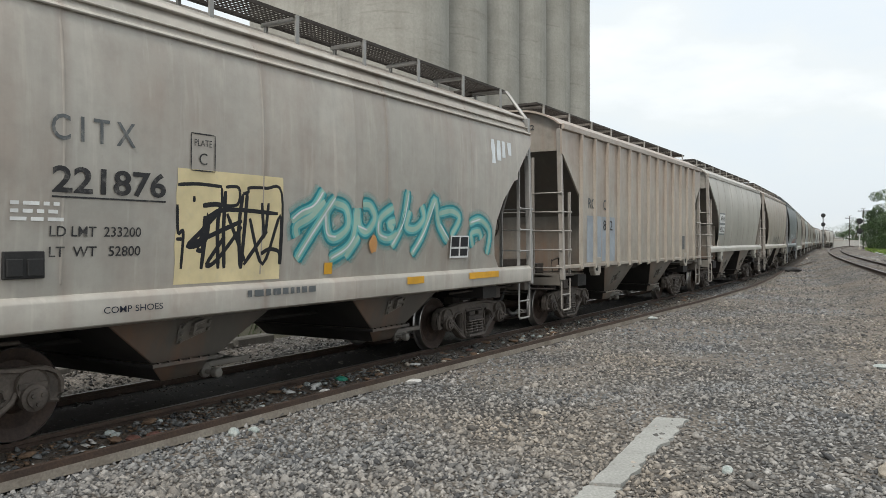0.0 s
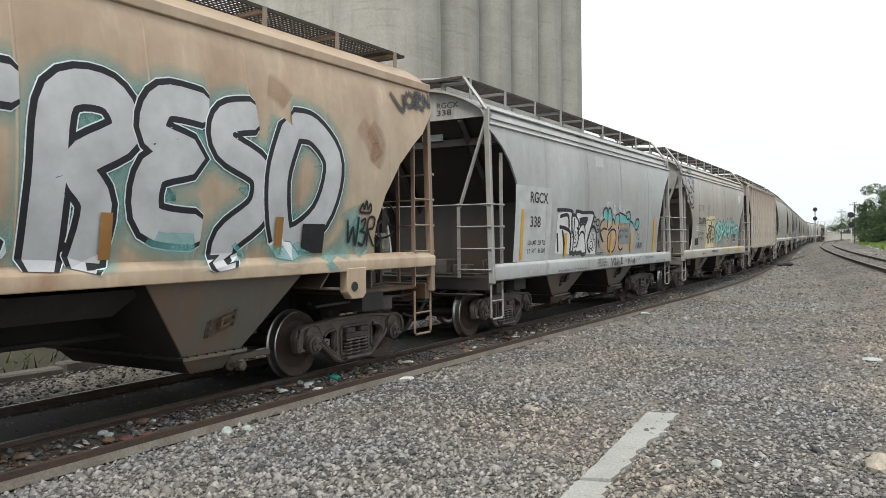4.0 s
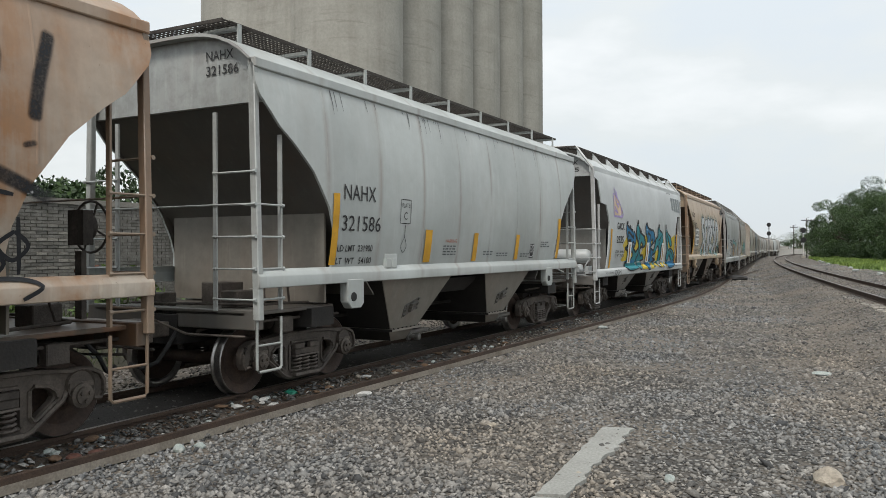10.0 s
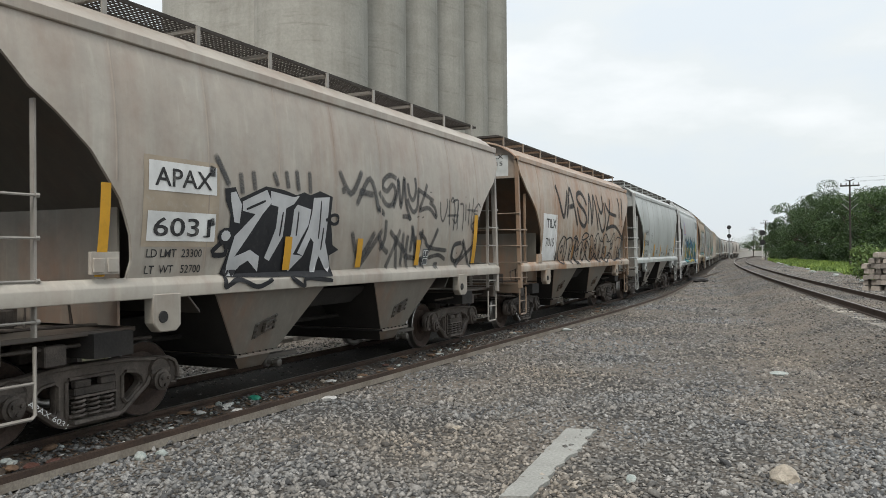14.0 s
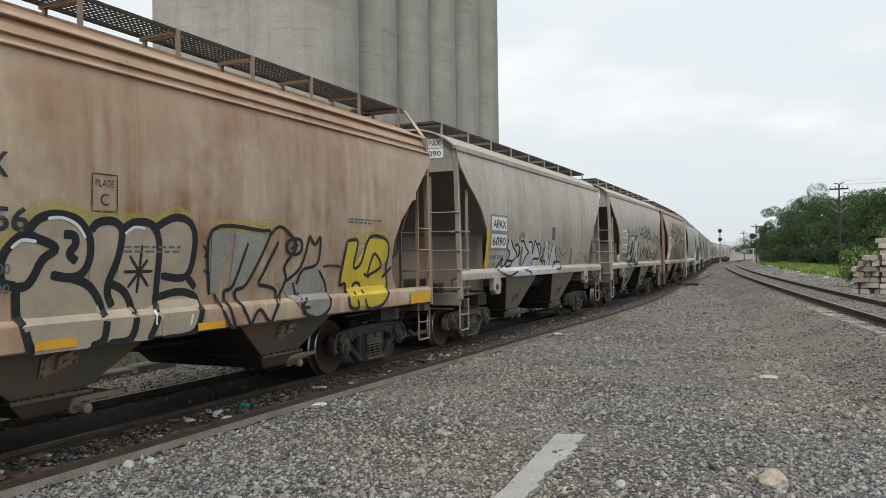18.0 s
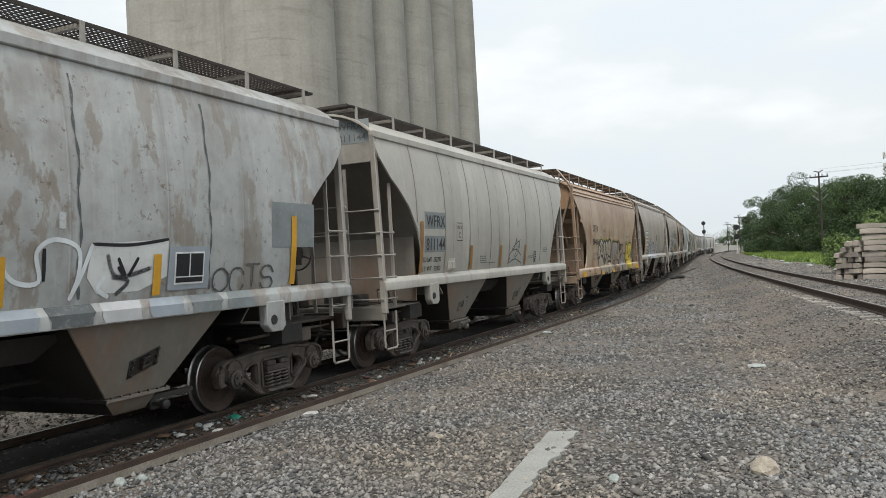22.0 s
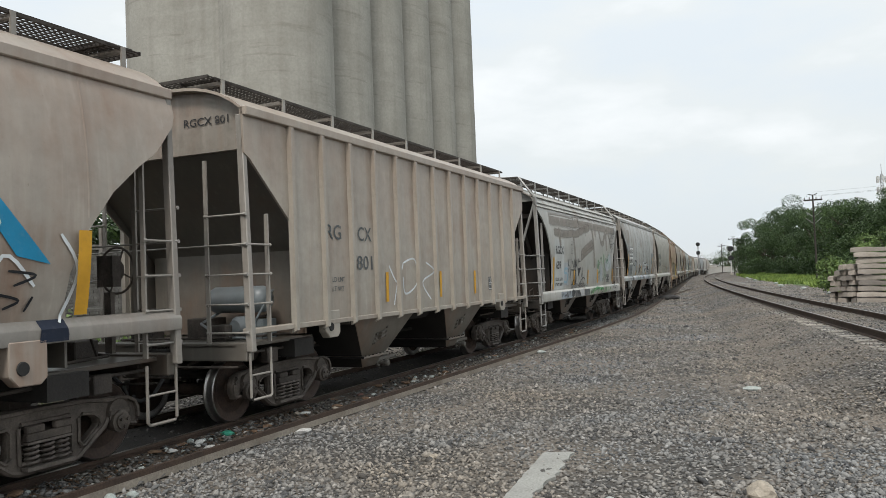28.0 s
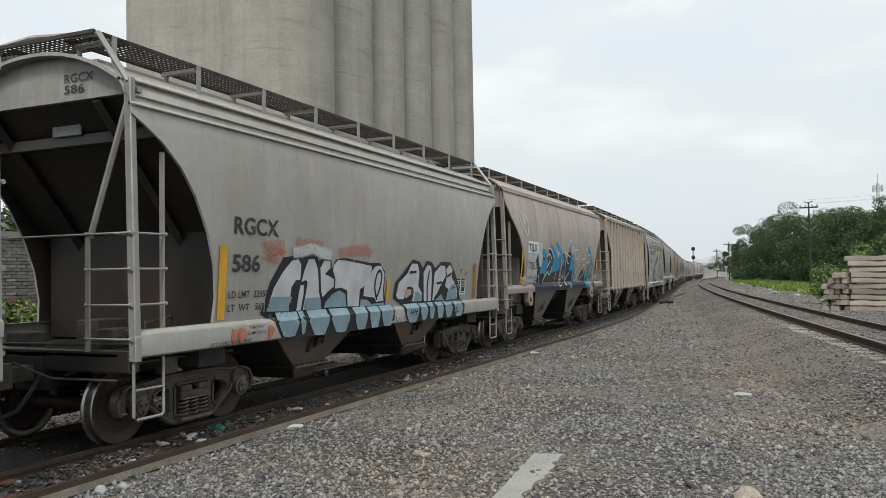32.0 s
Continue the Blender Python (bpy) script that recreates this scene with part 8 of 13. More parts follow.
def marks_3(c):
    k = "smooth"
    lettering(c, "GACX", -3.71, 2.38, 0.20, "black", k, width=0.77, offset=0.03)
    lettering(c, "2525", -3.74, 1.99, 0.20, "black", k, width=0.75, offset=0.03)
    weights(c, -3.79, 1.70, "230 500 LB", " 55 500 LB", k, w=0.98, gap=0.12, h=0.085)
    patch(c, -4.36, -4.23, 1.28, 2.37, "yellow", k, "reflector_strip", 0.012)
    # a sprayed violet arrow head with a peach fill
    ax, az, aw, ah = -4.08, 2.74, 0.98, 0.84
    rows = []
    for v, l, r in ((0.04, 0.10, 0.60), (0.12, 0.05, 0.88), (0.17, 0.04, 0.97), (0.3, 0.03, 0.84), (0.42, 0.03, 0.72), (0.56, 0.02, 0.54), (0.66, 0.03, 0.38), (0.72, 0.05, 0.22)):
        rows.append([on_side(k, ax + aw * (l + (r - l) * t / 4), az + ah * v, 0.007) for t in range(5)])
    head = part("graffiti", Geo().grid(rows).mesh("graffiti", M["g_peach"], smooth=0), c, "peach arrow head with a violet sprayed outline")
    for pts in ("00 07 17 36 55 73 91 80 50 00", "17 19 28 36 38 45", "16 25 43 54 34 25", "13 41 22 31 12", "73 91 70 73"):
        g = Geo()
        q = [(ax + aw * int(e[0]) / 9, az + ah * int(e[1]) / 9.4, 0.05) for e in pts.split()]
        blade(g, q, k, 0.012)
        part("outline", g.mesh("outline", M["g_violet"], smooth=0), head)
    fill_shape(c, k, "g_yellow", 0.0036, [(-3.01, 1.93), (-2.85, 2.03), (-2.59, 2.19), (-2.4, 2.07), (-2.53, 1.91), (-2.45, 1.65), (-2.54, 1.46), (-2.94, 1.44), (-3.13, 1.49), (-2.94, 1.6), (-2.78, 1.72)], "soft yellow cloud of sprayed paint")
    fill_shape(c, k, "g_yellow", 0.0042, [(-1.62, 2.22), (-1.39, 2.23), (-1.15, 2.06), (-1.13, 1.69), (-1.29, 1.48), (-1.55, 1.63), (-1.68, 1.84)])
    fill_shape(c, k, "g_yellow", 0.0048, [(-0.65, 2.18), (-0.08, 2.27), (0.48, 2.08), (0.77, 1.66), (0.18, 1.43), (-0.42, 1.49), (-0.84, 1.62), (-0.6, 1.8)])
    fill_shape(c, k, "g_yellow", 0.0054, [(1.25, 1.74), (1.77, 1.78), (2.43, 2.16), (2.61, 1.54), (2.12, 1.41), (1.24, 1.41)])
    fill_shape(c, k, "g_yellow", 0.006, [(3.15, 2.08), (4.32, 2.34), (4.42, 1.6), (4.29, 1.44), (3.81, 1.51), (3.47, 1.83)])
    fill_shape(c, k, "g_blue", 0.0066, [(-2.62, 2.62), (-2.6, 2.53), (-2.45, 2.48), (-2.12, 2.4), (-1.86, 2.36), (-1.69, 2.3), (-1.52, 2.14), (-1.55, 2.01), (-1.7, 1.87), (-1.83, 1.82), (-2.13, 1.81), (-2.47, 1.84), (-2.53, 1.78), (-2.76, 1.83), (-2.46, 1.94), (-2.57, 2.15), (-2.67, 2.28), (-2.7, 2.46), (-2.66, 2.57)], "angular wild-style graffiti letter in blue and teal")
    fill_shape(c, k, "g_teal", 0.0072, [(-2.53, 1.78), (-2.13, 1.83), (-1.83, 1.82), (-1.63, 1.77), (-1.37, 1.64), (-1.4, 1.49), (-1.48, 1.4), (-2.47, 1.42), (-2.47, 1.72)])
    fill_shape(c, k, "g_yellow", 0.0084, [(-2.44, 2.07), (-2.11, 2.07), (-2.33, 2), (-2.44, 2.03)])
    fill_shape(c, k, "g_yellow", 0.009, [(-2.09, 1.71), (-1.9, 1.72), (-1.83, 1.6), (-2.07, 1.48)])
    fill_shape(c, k, "plate_pale", 0.0096, [(-1.93, 2.03), (-1.72, 1.98), (-1.92, 1.88)])
    spray_lines(c, k, "g_black", 0.07, 0.0102, [[(-2.62, 2.62), (-2.6, 2.53), (-2.45, 2.48), (-2.12, 2.4), (-1.86, 2.36), (-1.69, 2.3), (-1.52, 2.14), (-1.55, 2.01), (-1.7, 1.87), (-1.83, 1.82), (-1.63, 1.77), (-1.37, 1.64), (-1.4, 1.49), (-1.48, 1.4), (-1.74, 1.26), (-1.84, 1.2), (-2.28, 1.18), (-2.54, 1.23), (-2.66, 1.29), (-2.68, 1.37), (-2.47, 1.42)], [(-2.62, 2.62), (-2.66, 2.57), (-2.7, 2.46), (-2.67, 2.28), (-2.57, 2.15), (-2.46, 1.94), (-2.76, 1.83), (-2.53, 1.78), (-2.47, 1.72)], [(-2.48, 2.16), (-2.5, 2.3), (-2.26, 2.28), (-1.82, 2.15), (-1.91, 2.24)], [(-2.44, 2.07), (-2.11, 2.07), (-2.33, 2), (-2.44, 2.07)]])
    spray_lines(c, k, "g_black", 0.07, 0.0108, [[(-1.93, 2.03), (-1.72, 1.98), (-1.92, 1.88), (-1.93, 2.03)], [(-2.09, 1.71), (-1.9, 1.72), (-1.83, 1.6), (-2.07, 1.48), (-2.09, 1.71)], [(-2.32, 2.52), (-2.17, 2.45)]])
    fill_shape(c, k, "g_teal", 0.0114, [(-1.32, 2.7), (-1.25, 2.54), (-1.11, 2.45), (-1.08, 2.36), (-0.59, 2.24), (-0.4, 2.18), (-0.28, 1.97), (-0.5, 1.88), (-0.92, 1.85), (-0.96, 1.69), (-0.81, 1.6), (-0.6, 1.61), (-0.42, 1.49), (-0.85, 1.43), (-1.4, 1.4), (-1.35, 1.52), (-1.15, 1.69), (-1.18, 1.95), (-1.39, 2.14), (-1.49, 2.29), (-1.5, 2.47), (-1.41, 2.58)], "angular wild-style graffiti letter in blue and teal")
    fill_shape(c, k, "g_teal", 0.012, [(-1.61, 1.75), (-1.45, 1.73), (-1.18, 1.87), (-1.11, 1.8), (-1.13, 1.55), (-1.4, 1.41), (-1.48, 1.4), (-1.4, 1.56)])
    fill_shape(c, k, "g_yellow", 0.0126, [(-0.89, 2.03), (-0.59, 1.93), (-0.92, 1.89)])
    spray_lines(c, k, "g_black", 0.07, 0.0132, [[(-1.32, 2.7), (-1.25, 2.54), (-1.11, 2.45), (-1.08, 2.36), (-0.59, 2.24), (-0.4, 2.18), (-0.28, 1.97), (-0.5, 1.88), (-0.92, 1.85), (-0.96, 1.69), (-0.81, 1.6), (-0.6, 1.61), (-0.42, 1.49), (-0.85, 1.43)], [(-1.32, 2.7), (-1.41, 2.58), (-1.5, 2.47), (-1.49, 2.29), (-1.39, 2.14), (-1.18, 1.95), (-1.15, 1.69), (-1.35, 1.52), (-1.4, 1.4)], [(-1.61, 1.75), (-1.45, 1.73), (-1.18, 1.87)], [(-0.89, 2.03), (-0.59, 1.93), (-0.92, 1.89), (-0.89, 2.03)], [(-1.11, 2.29), (-1.09, 2.17), (-1.23, 2.05)], [(-1, 2.46), (-0.86, 2.34)], [(-0.49, 2.26), (-0.47, 2.07)]])
    fill_shape(c, k, "g_blue", 0.0138, [(-0.17, 2.66), (-0, 2.51), (0.49, 2.44), (0.79, 2.41), (1.03, 2.19), (0.94, 2.05), (0.51, 1.9), (0.47, 1.83), (0.85, 1.77), (1.17, 1.72), (1.09, 1.66), (0.77, 1.58), (0.92, 1.49), (1.24, 1.44), (0.76, 1.37), (-0.1, 1.39), (-0.12, 1.68), (-0.08, 2.03), (-0.04, 2.13), (-0.24, 2.29), (-0.33, 2.46), (-0.27, 2.6)], "angular wild-style graffiti letter in blue and teal")
    fill_shape(c, k, "g_yellow", 0.0144, [(0.48, 2.08), (0.77, 2.13), (0.63, 1.99), (0.5, 1.95)])
    spray_lines(c, k, "g_black", 0.07, 0.015, [[(-0.17, 2.66), (-0, 2.51), (0.49, 2.44), (0.79, 2.41), (1.03, 2.19), (0.94, 2.05), (0.51, 1.9), (0.47, 1.83), (0.85, 1.77), (1.17, 1.72), (1.09, 1.66), (0.77, 1.58), (0.92, 1.49), (1.24, 1.44), (0.76, 1.37)], [(-0.17, 2.66), (-0.27, 2.6), (-0.33, 2.46), (-0.24, 2.29), (-0.04, 2.13), (-0.08, 2.03)], [(0.48, 2.08), (0.77, 2.13), (0.63, 1.99), (0.5, 1.95), (0.48, 2.08)], [(-0.04, 2.27), (0.06, 2.32), (0.41, 2.23), (0.26, 2.04)], [(0.29, 1.67), (0.47, 1.75), (0.5, 1.5), (0.32, 1.42)]])
    fill_shape(c, k, "g_teal", 0.0156, [(1.61, 2.65), (1.76, 2.46), (2.15, 2.36), (2.26, 2.18), (2.33, 1.97), (2, 1.9), (2.04, 1.71), (1.98, 1.41), (1.58, 1.38), (1.69, 1.69), (1.59, 1.9), (1.38, 1.88), (1.17, 1.68), (0.85, 1.66), (1.09, 1.96), (1.18, 2.14), (1.47, 2.26), (1.45, 2.46), (1.57, 2.58)], "angular wild-style graffiti letter in blue and teal")
    spray_lines(c, k, "g_black", 0.07, 0.0162, [[(1.61, 2.65), (1.76, 2.46), (2.15, 2.36), (2.26, 2.18), (2.33, 1.97), (2, 1.9), (2.04, 1.71), (1.98, 1.41)], [(1.61, 2.65), (1.57, 2.58), (1.45, 2.46), (1.47, 2.26), (1.18, 2.14), (1.09, 1.96), (0.85, 1.66), (1.17, 1.68), (1.38, 1.88), (1.59, 1.9), (1.69, 1.69), (1.58, 1.38)], [(1.56, 2.1), (1.78, 2.15), (2.01, 2.27)], [(1.73, 1.97), (1.87, 2.11)]])
    fill_shape(c, k, "g_teal", 0.0168, [(2.74, 2.6), (2.85, 2.51), (3.1, 2.36), (3.42, 2.28), (3.67, 2.14), (3.78, 1.95), (3.58, 1.9), (3.37, 2.02), (3.18, 2.11), (3.13, 1.95), (3.25, 1.77), (3.54, 1.83), (3.98, 1.76), (4.26, 1.63), (4.35, 1.46), (4.06, 1.35), (3.79, 1.44), (3.45, 1.6), (3.4, 1.45), (3.16, 1.37), (2.98, 1.54), (3.05, 1.83), (2.87, 2.06), (2.71, 2.34)], "angular wild-style graffiti letter in blue and teal")
    fill_shape(c, k, "g_yellow", 0.0171, [(3.2, 2.02), (3.41, 1.94), (3.29, 1.85), (3.21, 1.9)])
    spray_lines(c, k, "g_black", 0.06, 0.0174, [[(2.74, 2.6), (2.85, 2.51), (3.1, 2.36), (3.42, 2.28), (3.67, 2.14), (3.78, 1.95), (3.58, 1.9), (3.37, 2.02), (3.18, 2.11), (3.13, 1.95), (3.25, 1.77), (3.54, 1.83), (3.98, 1.76), (4.26, 1.63), (4.35, 1.46), (4.06, 1.35), (3.79, 1.44), (3.45, 1.6), (3.4, 1.45), (3.16, 1.37), (2.98, 1.54), (3.05, 1.83), (2.87, 2.06), (2.71, 2.34), (2.74, 2.6)], [(2.81, 2.45), (3.02, 2.24), (3.22, 2.16)], [(3.53, 1.74), (3.88, 1.67), (4.16, 1.5)]])
    fill_shape(c, k, "g_blue", 0.018, [(3, 1.35), (4.4, 1.4), (4.35, 1.28), (3.78, 1.14), (3.15, 1.14), (3.02, 1.25)])
    fill_shape(c, k, "g_yellow", 0.0183, [(1.09, 1.25), (1.27, 1.36), (1.5, 1.31), (1.64, 1.17), (1.32, 1.25)])
    fill_shape(c, k, "g_yellow", 0.0186, [(1.91, 1.18), (2.08, 1.32), (2.28, 1.35), (2.41, 1.17)])
    fill_shape(c, k, "g_yellow", 0.0189, [(2.45, 1.34), (2.67, 1.35), (2.98, 1.24), (2.86, 1.17)])
    fill_shape(c, k, "g_teal", 0.0192, [(0.82, 1.33), (1.1, 1.4), (1.01, 1.22), (0.91, 1.21)])
    fill_shape(c, k, "g_teal", 0.0195, [(1.36, 1.39), (1.61, 1.4), (1.86, 1.17)])
    fill_shape(c, k, "g_pale_blue", 0.0198, [(2.26, 1.36), (2.47, 1.37), (2.41, 1.16)])
    fill_shape(c, k, "g_teal", 0.0201, [(-2.69, 1.37), (-1.57, 1.39), (-1.1, 1.23), (-1.91, 1.16), (-2.42, 1.18), (-2.63, 1.28)])
    fill_shape(c, k, "g_teal", 0.0204, [(-1.31, 1.39), (-0.6, 1.38), (-0.95, 1.16)])
    fill_shape(c, k, "g_yellow", 0.0207, [(-0.8, 1.17), (-0.52, 1.35), (-0.2, 1.31), (0, 1.15)])
    fill_shape(c, k, "g_blue", 0.021, [(-0.24, 1.37), (0.31, 1.37), (0.37, 1.14), (0.09, 1.15)])
    fill_shape(c, k, "g_yellow", 0.0213, [(0.44, 1.15), (0.54, 1.34), (0.91, 1.35), (0.95, 1.16)])
    spray_lines(c, k, "g_black", 0.035, 0.0225, [[(4.4, 1.4), (4.35, 1.28), (3.78, 1.14), (3.15, 1.14), (3, 1.28)], [(1.09, 1.25), (1.27, 1.36), (1.5, 1.31), (1.64, 1.17)], [(1.36, 1.39), (1.86, 1.17), (2.08, 1.32)], [(2.28, 1.35), (2.41, 1.16), (2.45, 1.34)], [(2.67, 1.35), (2.98, 1.21)], [(0.82, 1.22), (1.01, 1.22), (1.1, 1.4)], [(-2.69, 1.37), (-2.63, 1.28), (-2.42, 1.18), (-1.91, 1.16), (-1.1, 1.23)], [(-1.31, 1.39), (-0.95, 1.16), (-0.6, 1.38)], [(-0.24, 1.37), (0.09, 1.15), (0.37, 1.14)]])
    fill_shape(c, k, "g_blue", 0.0078, [(-2.68, 1.46), (-1.48, 1.48), (-1.57, 1.38), (-2.69, 1.35)])
    spray_lines(c, k, "s_black", 0.16, 0.0234, [[(-2.61, 2.55), (-2.62, 2.6), (-2.63, 2.65)], [(-1.35, 2.58), (-1.33, 2.66), (-1.32, 2.73)], [(-0.18, 2.57), (-0.17, 2.62), (-0.15, 2.68)], [(1.62, 2.56), (1.63, 2.61), (1.64, 2.68)], [(2.69, 2.58), (2.69, 2.63), (2.71, 2.71)]])
    spray_lines(c, k, "g_white", 0.03, 0.024, [[(-2, 2.54), (-1.98, 2.44), (-1.99, 2.31)], [(-2.05, 2.5), (-1.93, 2.48)], [(-1.93, 2.44), (-1.93, 2.34)], [(-0.2, 2.46), (-0.15, 2.41)], [(1.56, 2.44), (1.61, 2.35)], [(2.76, 2.54), (2.84, 2.44)]])
    lettering(c, "OGH.", -4.0, 1.08, 0.15, "g_black", k, "graffiti", width=0.75, offset=0.0, sill=True)
    for x in (-2.52, -0.22, 2.05):
        patch(c, x, x + 0.38, 1.38, 2.02, "white", k, "masked_patch", 0.038)
        patch(c, x + 0.12, x + 0.24, 1.42, 1.95, "amber", k, "reflector_strip", 0.041)
    patch(c, 4.30, 4.43, 1.30, 2.35, "yellow", k, "reflector_strip", 0.07)
    # the owner's mark, as plain slanted shapes on a dark field
    for i in range(4):
        x = 3.72 + i * 0.40
        pts = [(x, 3.70), (x + 0.34, 3.70), (x + 0.42, 3.24 - 0.02 * i), (x + 0.10, 3.24 - 0.02 * i)]
        part("owner_mark", Geo().add([on_side(k, a, b, 0.008) for a, b in pts], [(0, 1, 2, 3)]).mesh("owner_mark", M["plate_grey"], smooth=0), c)
    sill_words(c, [("2 INCH HF COMP SHOES", -4.95, 1.12, 0.055, 0.86), ("Empty load-1/4 Adj. Block", 3.9, 1.17, 0.05, 0.85)])
    end_lettering(c, "GACX", -0.43, 4.07, 0.12, "black", 0.58)
    end_lettering(c, "2525", -0.46, 3.88, 0.12, "black", 0.58)
    small_print(c, 3.2, 3.85, 0.7, 2, "grey_mark", k, h=0.015)


def marks_4(c):
    k = "round"
    lettering(c, "NAHX", -4.12, 2.48, 0.22, "black", k, width=0.78, offset=0.0)
    lettering(c, "321586", -4.14, 2.06, 0.22, "black", k, width=0.95, offset=0.0)
    weights(c, -4.2, 1.78, "231900", "54100", k, w=0.85)
    plate_c(c, -2.65, 2.20, k)
    patch(c, -4.36, -4.22, 1.3, 2.55, "yellow", k, "reflector_strip", 0.012)
    strips(c, k, (-1.85,), z0=1.50, z1=2.12, w=0.22)
    strips(c, k, (-0.07, 1.88), z0=1.55, z1=2.1, w=0.17)
    patch(c, 4.30, 4.46, 1.35, 2.5, "yellow", k, "reflector_strip", 0.012)
    data_box(c, 2.70, 1.62, k)
    lettering(c, "WARNING", -1.15, 1.92, 0.06, "g_red", k, width=0.42)
    for x, z, n in ((-1.2, 1.85, 4), (0.4, 1.75, 2), (1.0, 1.72, 2), (3.3, 1.95, 3), (2.2, 1.7, 2)):
        small_print(c, x, z, 0.5, n, "grey_mark", k)
    card_holder(c, -3.0, 1.52, k, PAINT["pale"])
    g = Geo()
    ribbon(g, [(-2.5, 2.18), (-2.5, 2.0), (-2.58, 1.86), (-2.5, 1.76), (-2.42, 1.86), (-2.5, 2.0)], 0.012, k, 0.01)
    part("tag", g.mesh("tag", M["g_black"], smooth=0), c, "small chalk drawing of a drop")
    end_lettering(c, "NAHX", -0.58, 4.12, 0.12, "black", 0.44)
    end_lettering(c, "321586", -0.58, 3.94, 0.12, "black", 0.52)
    for i in range(30):
        g = Geo()
        x, ln = -4.3 + 8.8 * art.random() ** 1.25, 0.06 + 0.34 * art.random() ** 2.2
        blade(g, [(x, 3.92, 0.014), (x + 0.01, 3.92 - ln * 0.6, 0.012), (x + 0.04 * art.random(), 3.92 - ln, 0.004)], k, 0.006)
        part("stain_run", g.mesh("stain_run", M["g_smoke"], smooth=0), c, "dark drip mark below the eave")



def marks_5(c):
    k = "round"
    patch(c, -4.25, -3.10, 1.42, 2.78, "plate_white", k, "sign_patch", 0.004)
    lettering(c, "TILX", -4.0, 2.43, 0.24, "black", k, width=0.80, offset=0.02)
    lettering(c, "7015", -4.02, 1.96, 0.22, "black", k, width=0.68, offset=0.0)
    spray_lines(c, k, "s_black", 0.17, 0.0036, [[(-3.13, 3.57), (-2.96, 3.34), (-2.56, 2.76), (-2.3, 3.07), (-2.06, 3.51)]], "tall soft-edged black sprayed capital letter")
    spray_lines(c, k, "s_black", 0.17, 0.0042, [[(-2.23, 2.7), (-1.86, 3.53), (-1.62, 3.32), (-1.17, 2.51)], [(-2.02, 3.04), (-1.5, 3.11)]], "tall soft-edged black sprayed capital letter")
    spray_lines(c, k, "s_black", 0.17, 0.0048, [[(-0.16, 3.17), (-0.38, 3.39), (-0.69, 3.52), (-1.02, 3.48), (-1.16, 3.35), (-1.03, 3.21), (-0.69, 3.09), (-0.33, 2.93), (-0.24, 2.74), (-0.43, 2.57), (-0.74, 2.6), (-1.01, 2.77), (-1.18, 3.1)]], "tall soft-edged black sprayed capital letter")
    spray_lines(c, k, "s_black", 0.16, 0.0054, [[(-0.09, 2.63), (0.06, 3.06), (0.22, 3.54), (0.33, 3.1), (0.35, 2.64), (0.56, 3.09), (0.68, 3.52), (0.85, 3.26), (1.01, 2.83), (1.16, 2.46)]], "tall soft-edged black sprayed capital letter")
    spray_lines(c, k, "s_black", 0.15, 0.006, [[(1.08, 3.59), (1.21, 3.27), (1.51, 3.03), (1.76, 3.2), (1.77, 3.62)], [(1.95, 3.4), (2.06, 2.94), (1.94, 2.58), (1.65, 2.46), (1.37, 2.68), (1.14, 3.03)]], "tall soft-edged black sprayed capital letter")
    spray_lines(c, k, "s_black", 0.15, 0.0066, [[(2.11, 3.4), (2.6, 3.1), (3.68, 3.02)], [(2.82, 3.58), (2.68, 3.16), (2.34, 2.71), (2.14, 2.53), (2.14, 2.52), (2.85, 2.65), (3.62, 2.61), (4.67, 2.21)]], "tall soft-edged black sprayed capital letter")
    spray_lines(c, k, "s_black", 0.15, 0.0072, [[(4, 3.67), (4.11, 3.39), (3.99, 2.9)], [(4.63, 3.7), (4.5, 3.25), (4.44, 2.88)], [(3.96, 2.73), (3.98, 2.67)], [(4.39, 2.72), (4.41, 2.65)]], "tall soft-edged black sprayed capital letter")
    spray_lines(c, k, "g_black", 0.042, 0.0078, [[(-1.53, 2.11), (-1.3, 2.27), (-0.94, 2.05)], [(-1.34, 2.13), (-1.36, 1.7), (-1.19, 1.59), (-1.12, 1.48), (-0.87, 1.55)], [(-1.25, 2.17), (-1.27, 1.82), (-0.7, 2.1), (-0.55, 1.97), (-0.58, 1.67), (-0.39, 1.55)], [(-1.27, 1.82), (-0.97, 1.91)], [(-1.3, 1.99), (-1.26, 1.92), (-1.3, 1.85), (-1.35, 1.92), (-1.3, 1.99)], [(-1.59, 1.54), (-1.38, 1.68), (-1.19, 1.52), (-1.12, 1.48)], [(-0.63, 1.91), (-0.58, 1.84), (-0.63, 1.76), (-0.69, 1.84), (-0.63, 1.91)], [(-1.03, 1.86), (-0.95, 1.91), (-1, 1.69), (-1.07, 1.7)]], "open black outline of blackletter graffiti characters")
    spray_lines(c, k, "g_black", 0.045, 0.0084, [[(-0.68, 2.21), (-0.52, 2.31), (-0.24, 2.37), (0.06, 2.31), (-0.2, 2.21), (-0.57, 2.16), (-0.68, 2.21)]])
    spray_lines(c, k, "g_black", 0.042, 0.009, [[(-0.44, 1.84), (-0.39, 1.95), (-0.1, 2.14), (0.27, 1.88), (0.49, 1.54)], [(-0.24, 2.09), (-0.27, 1.68), (-0.53, 1.55)], [(-0.07, 2.12), (-0.08, 1.7), (0.32, 1.52)], [(-0.39, 1.55), (-0.15, 1.74), (0.16, 1.55), (0.32, 1.52)], [(-0.17, 1.97), (-0.11, 1.89), (-0.17, 1.81), (-0.23, 1.89), (-0.17, 1.97)]])
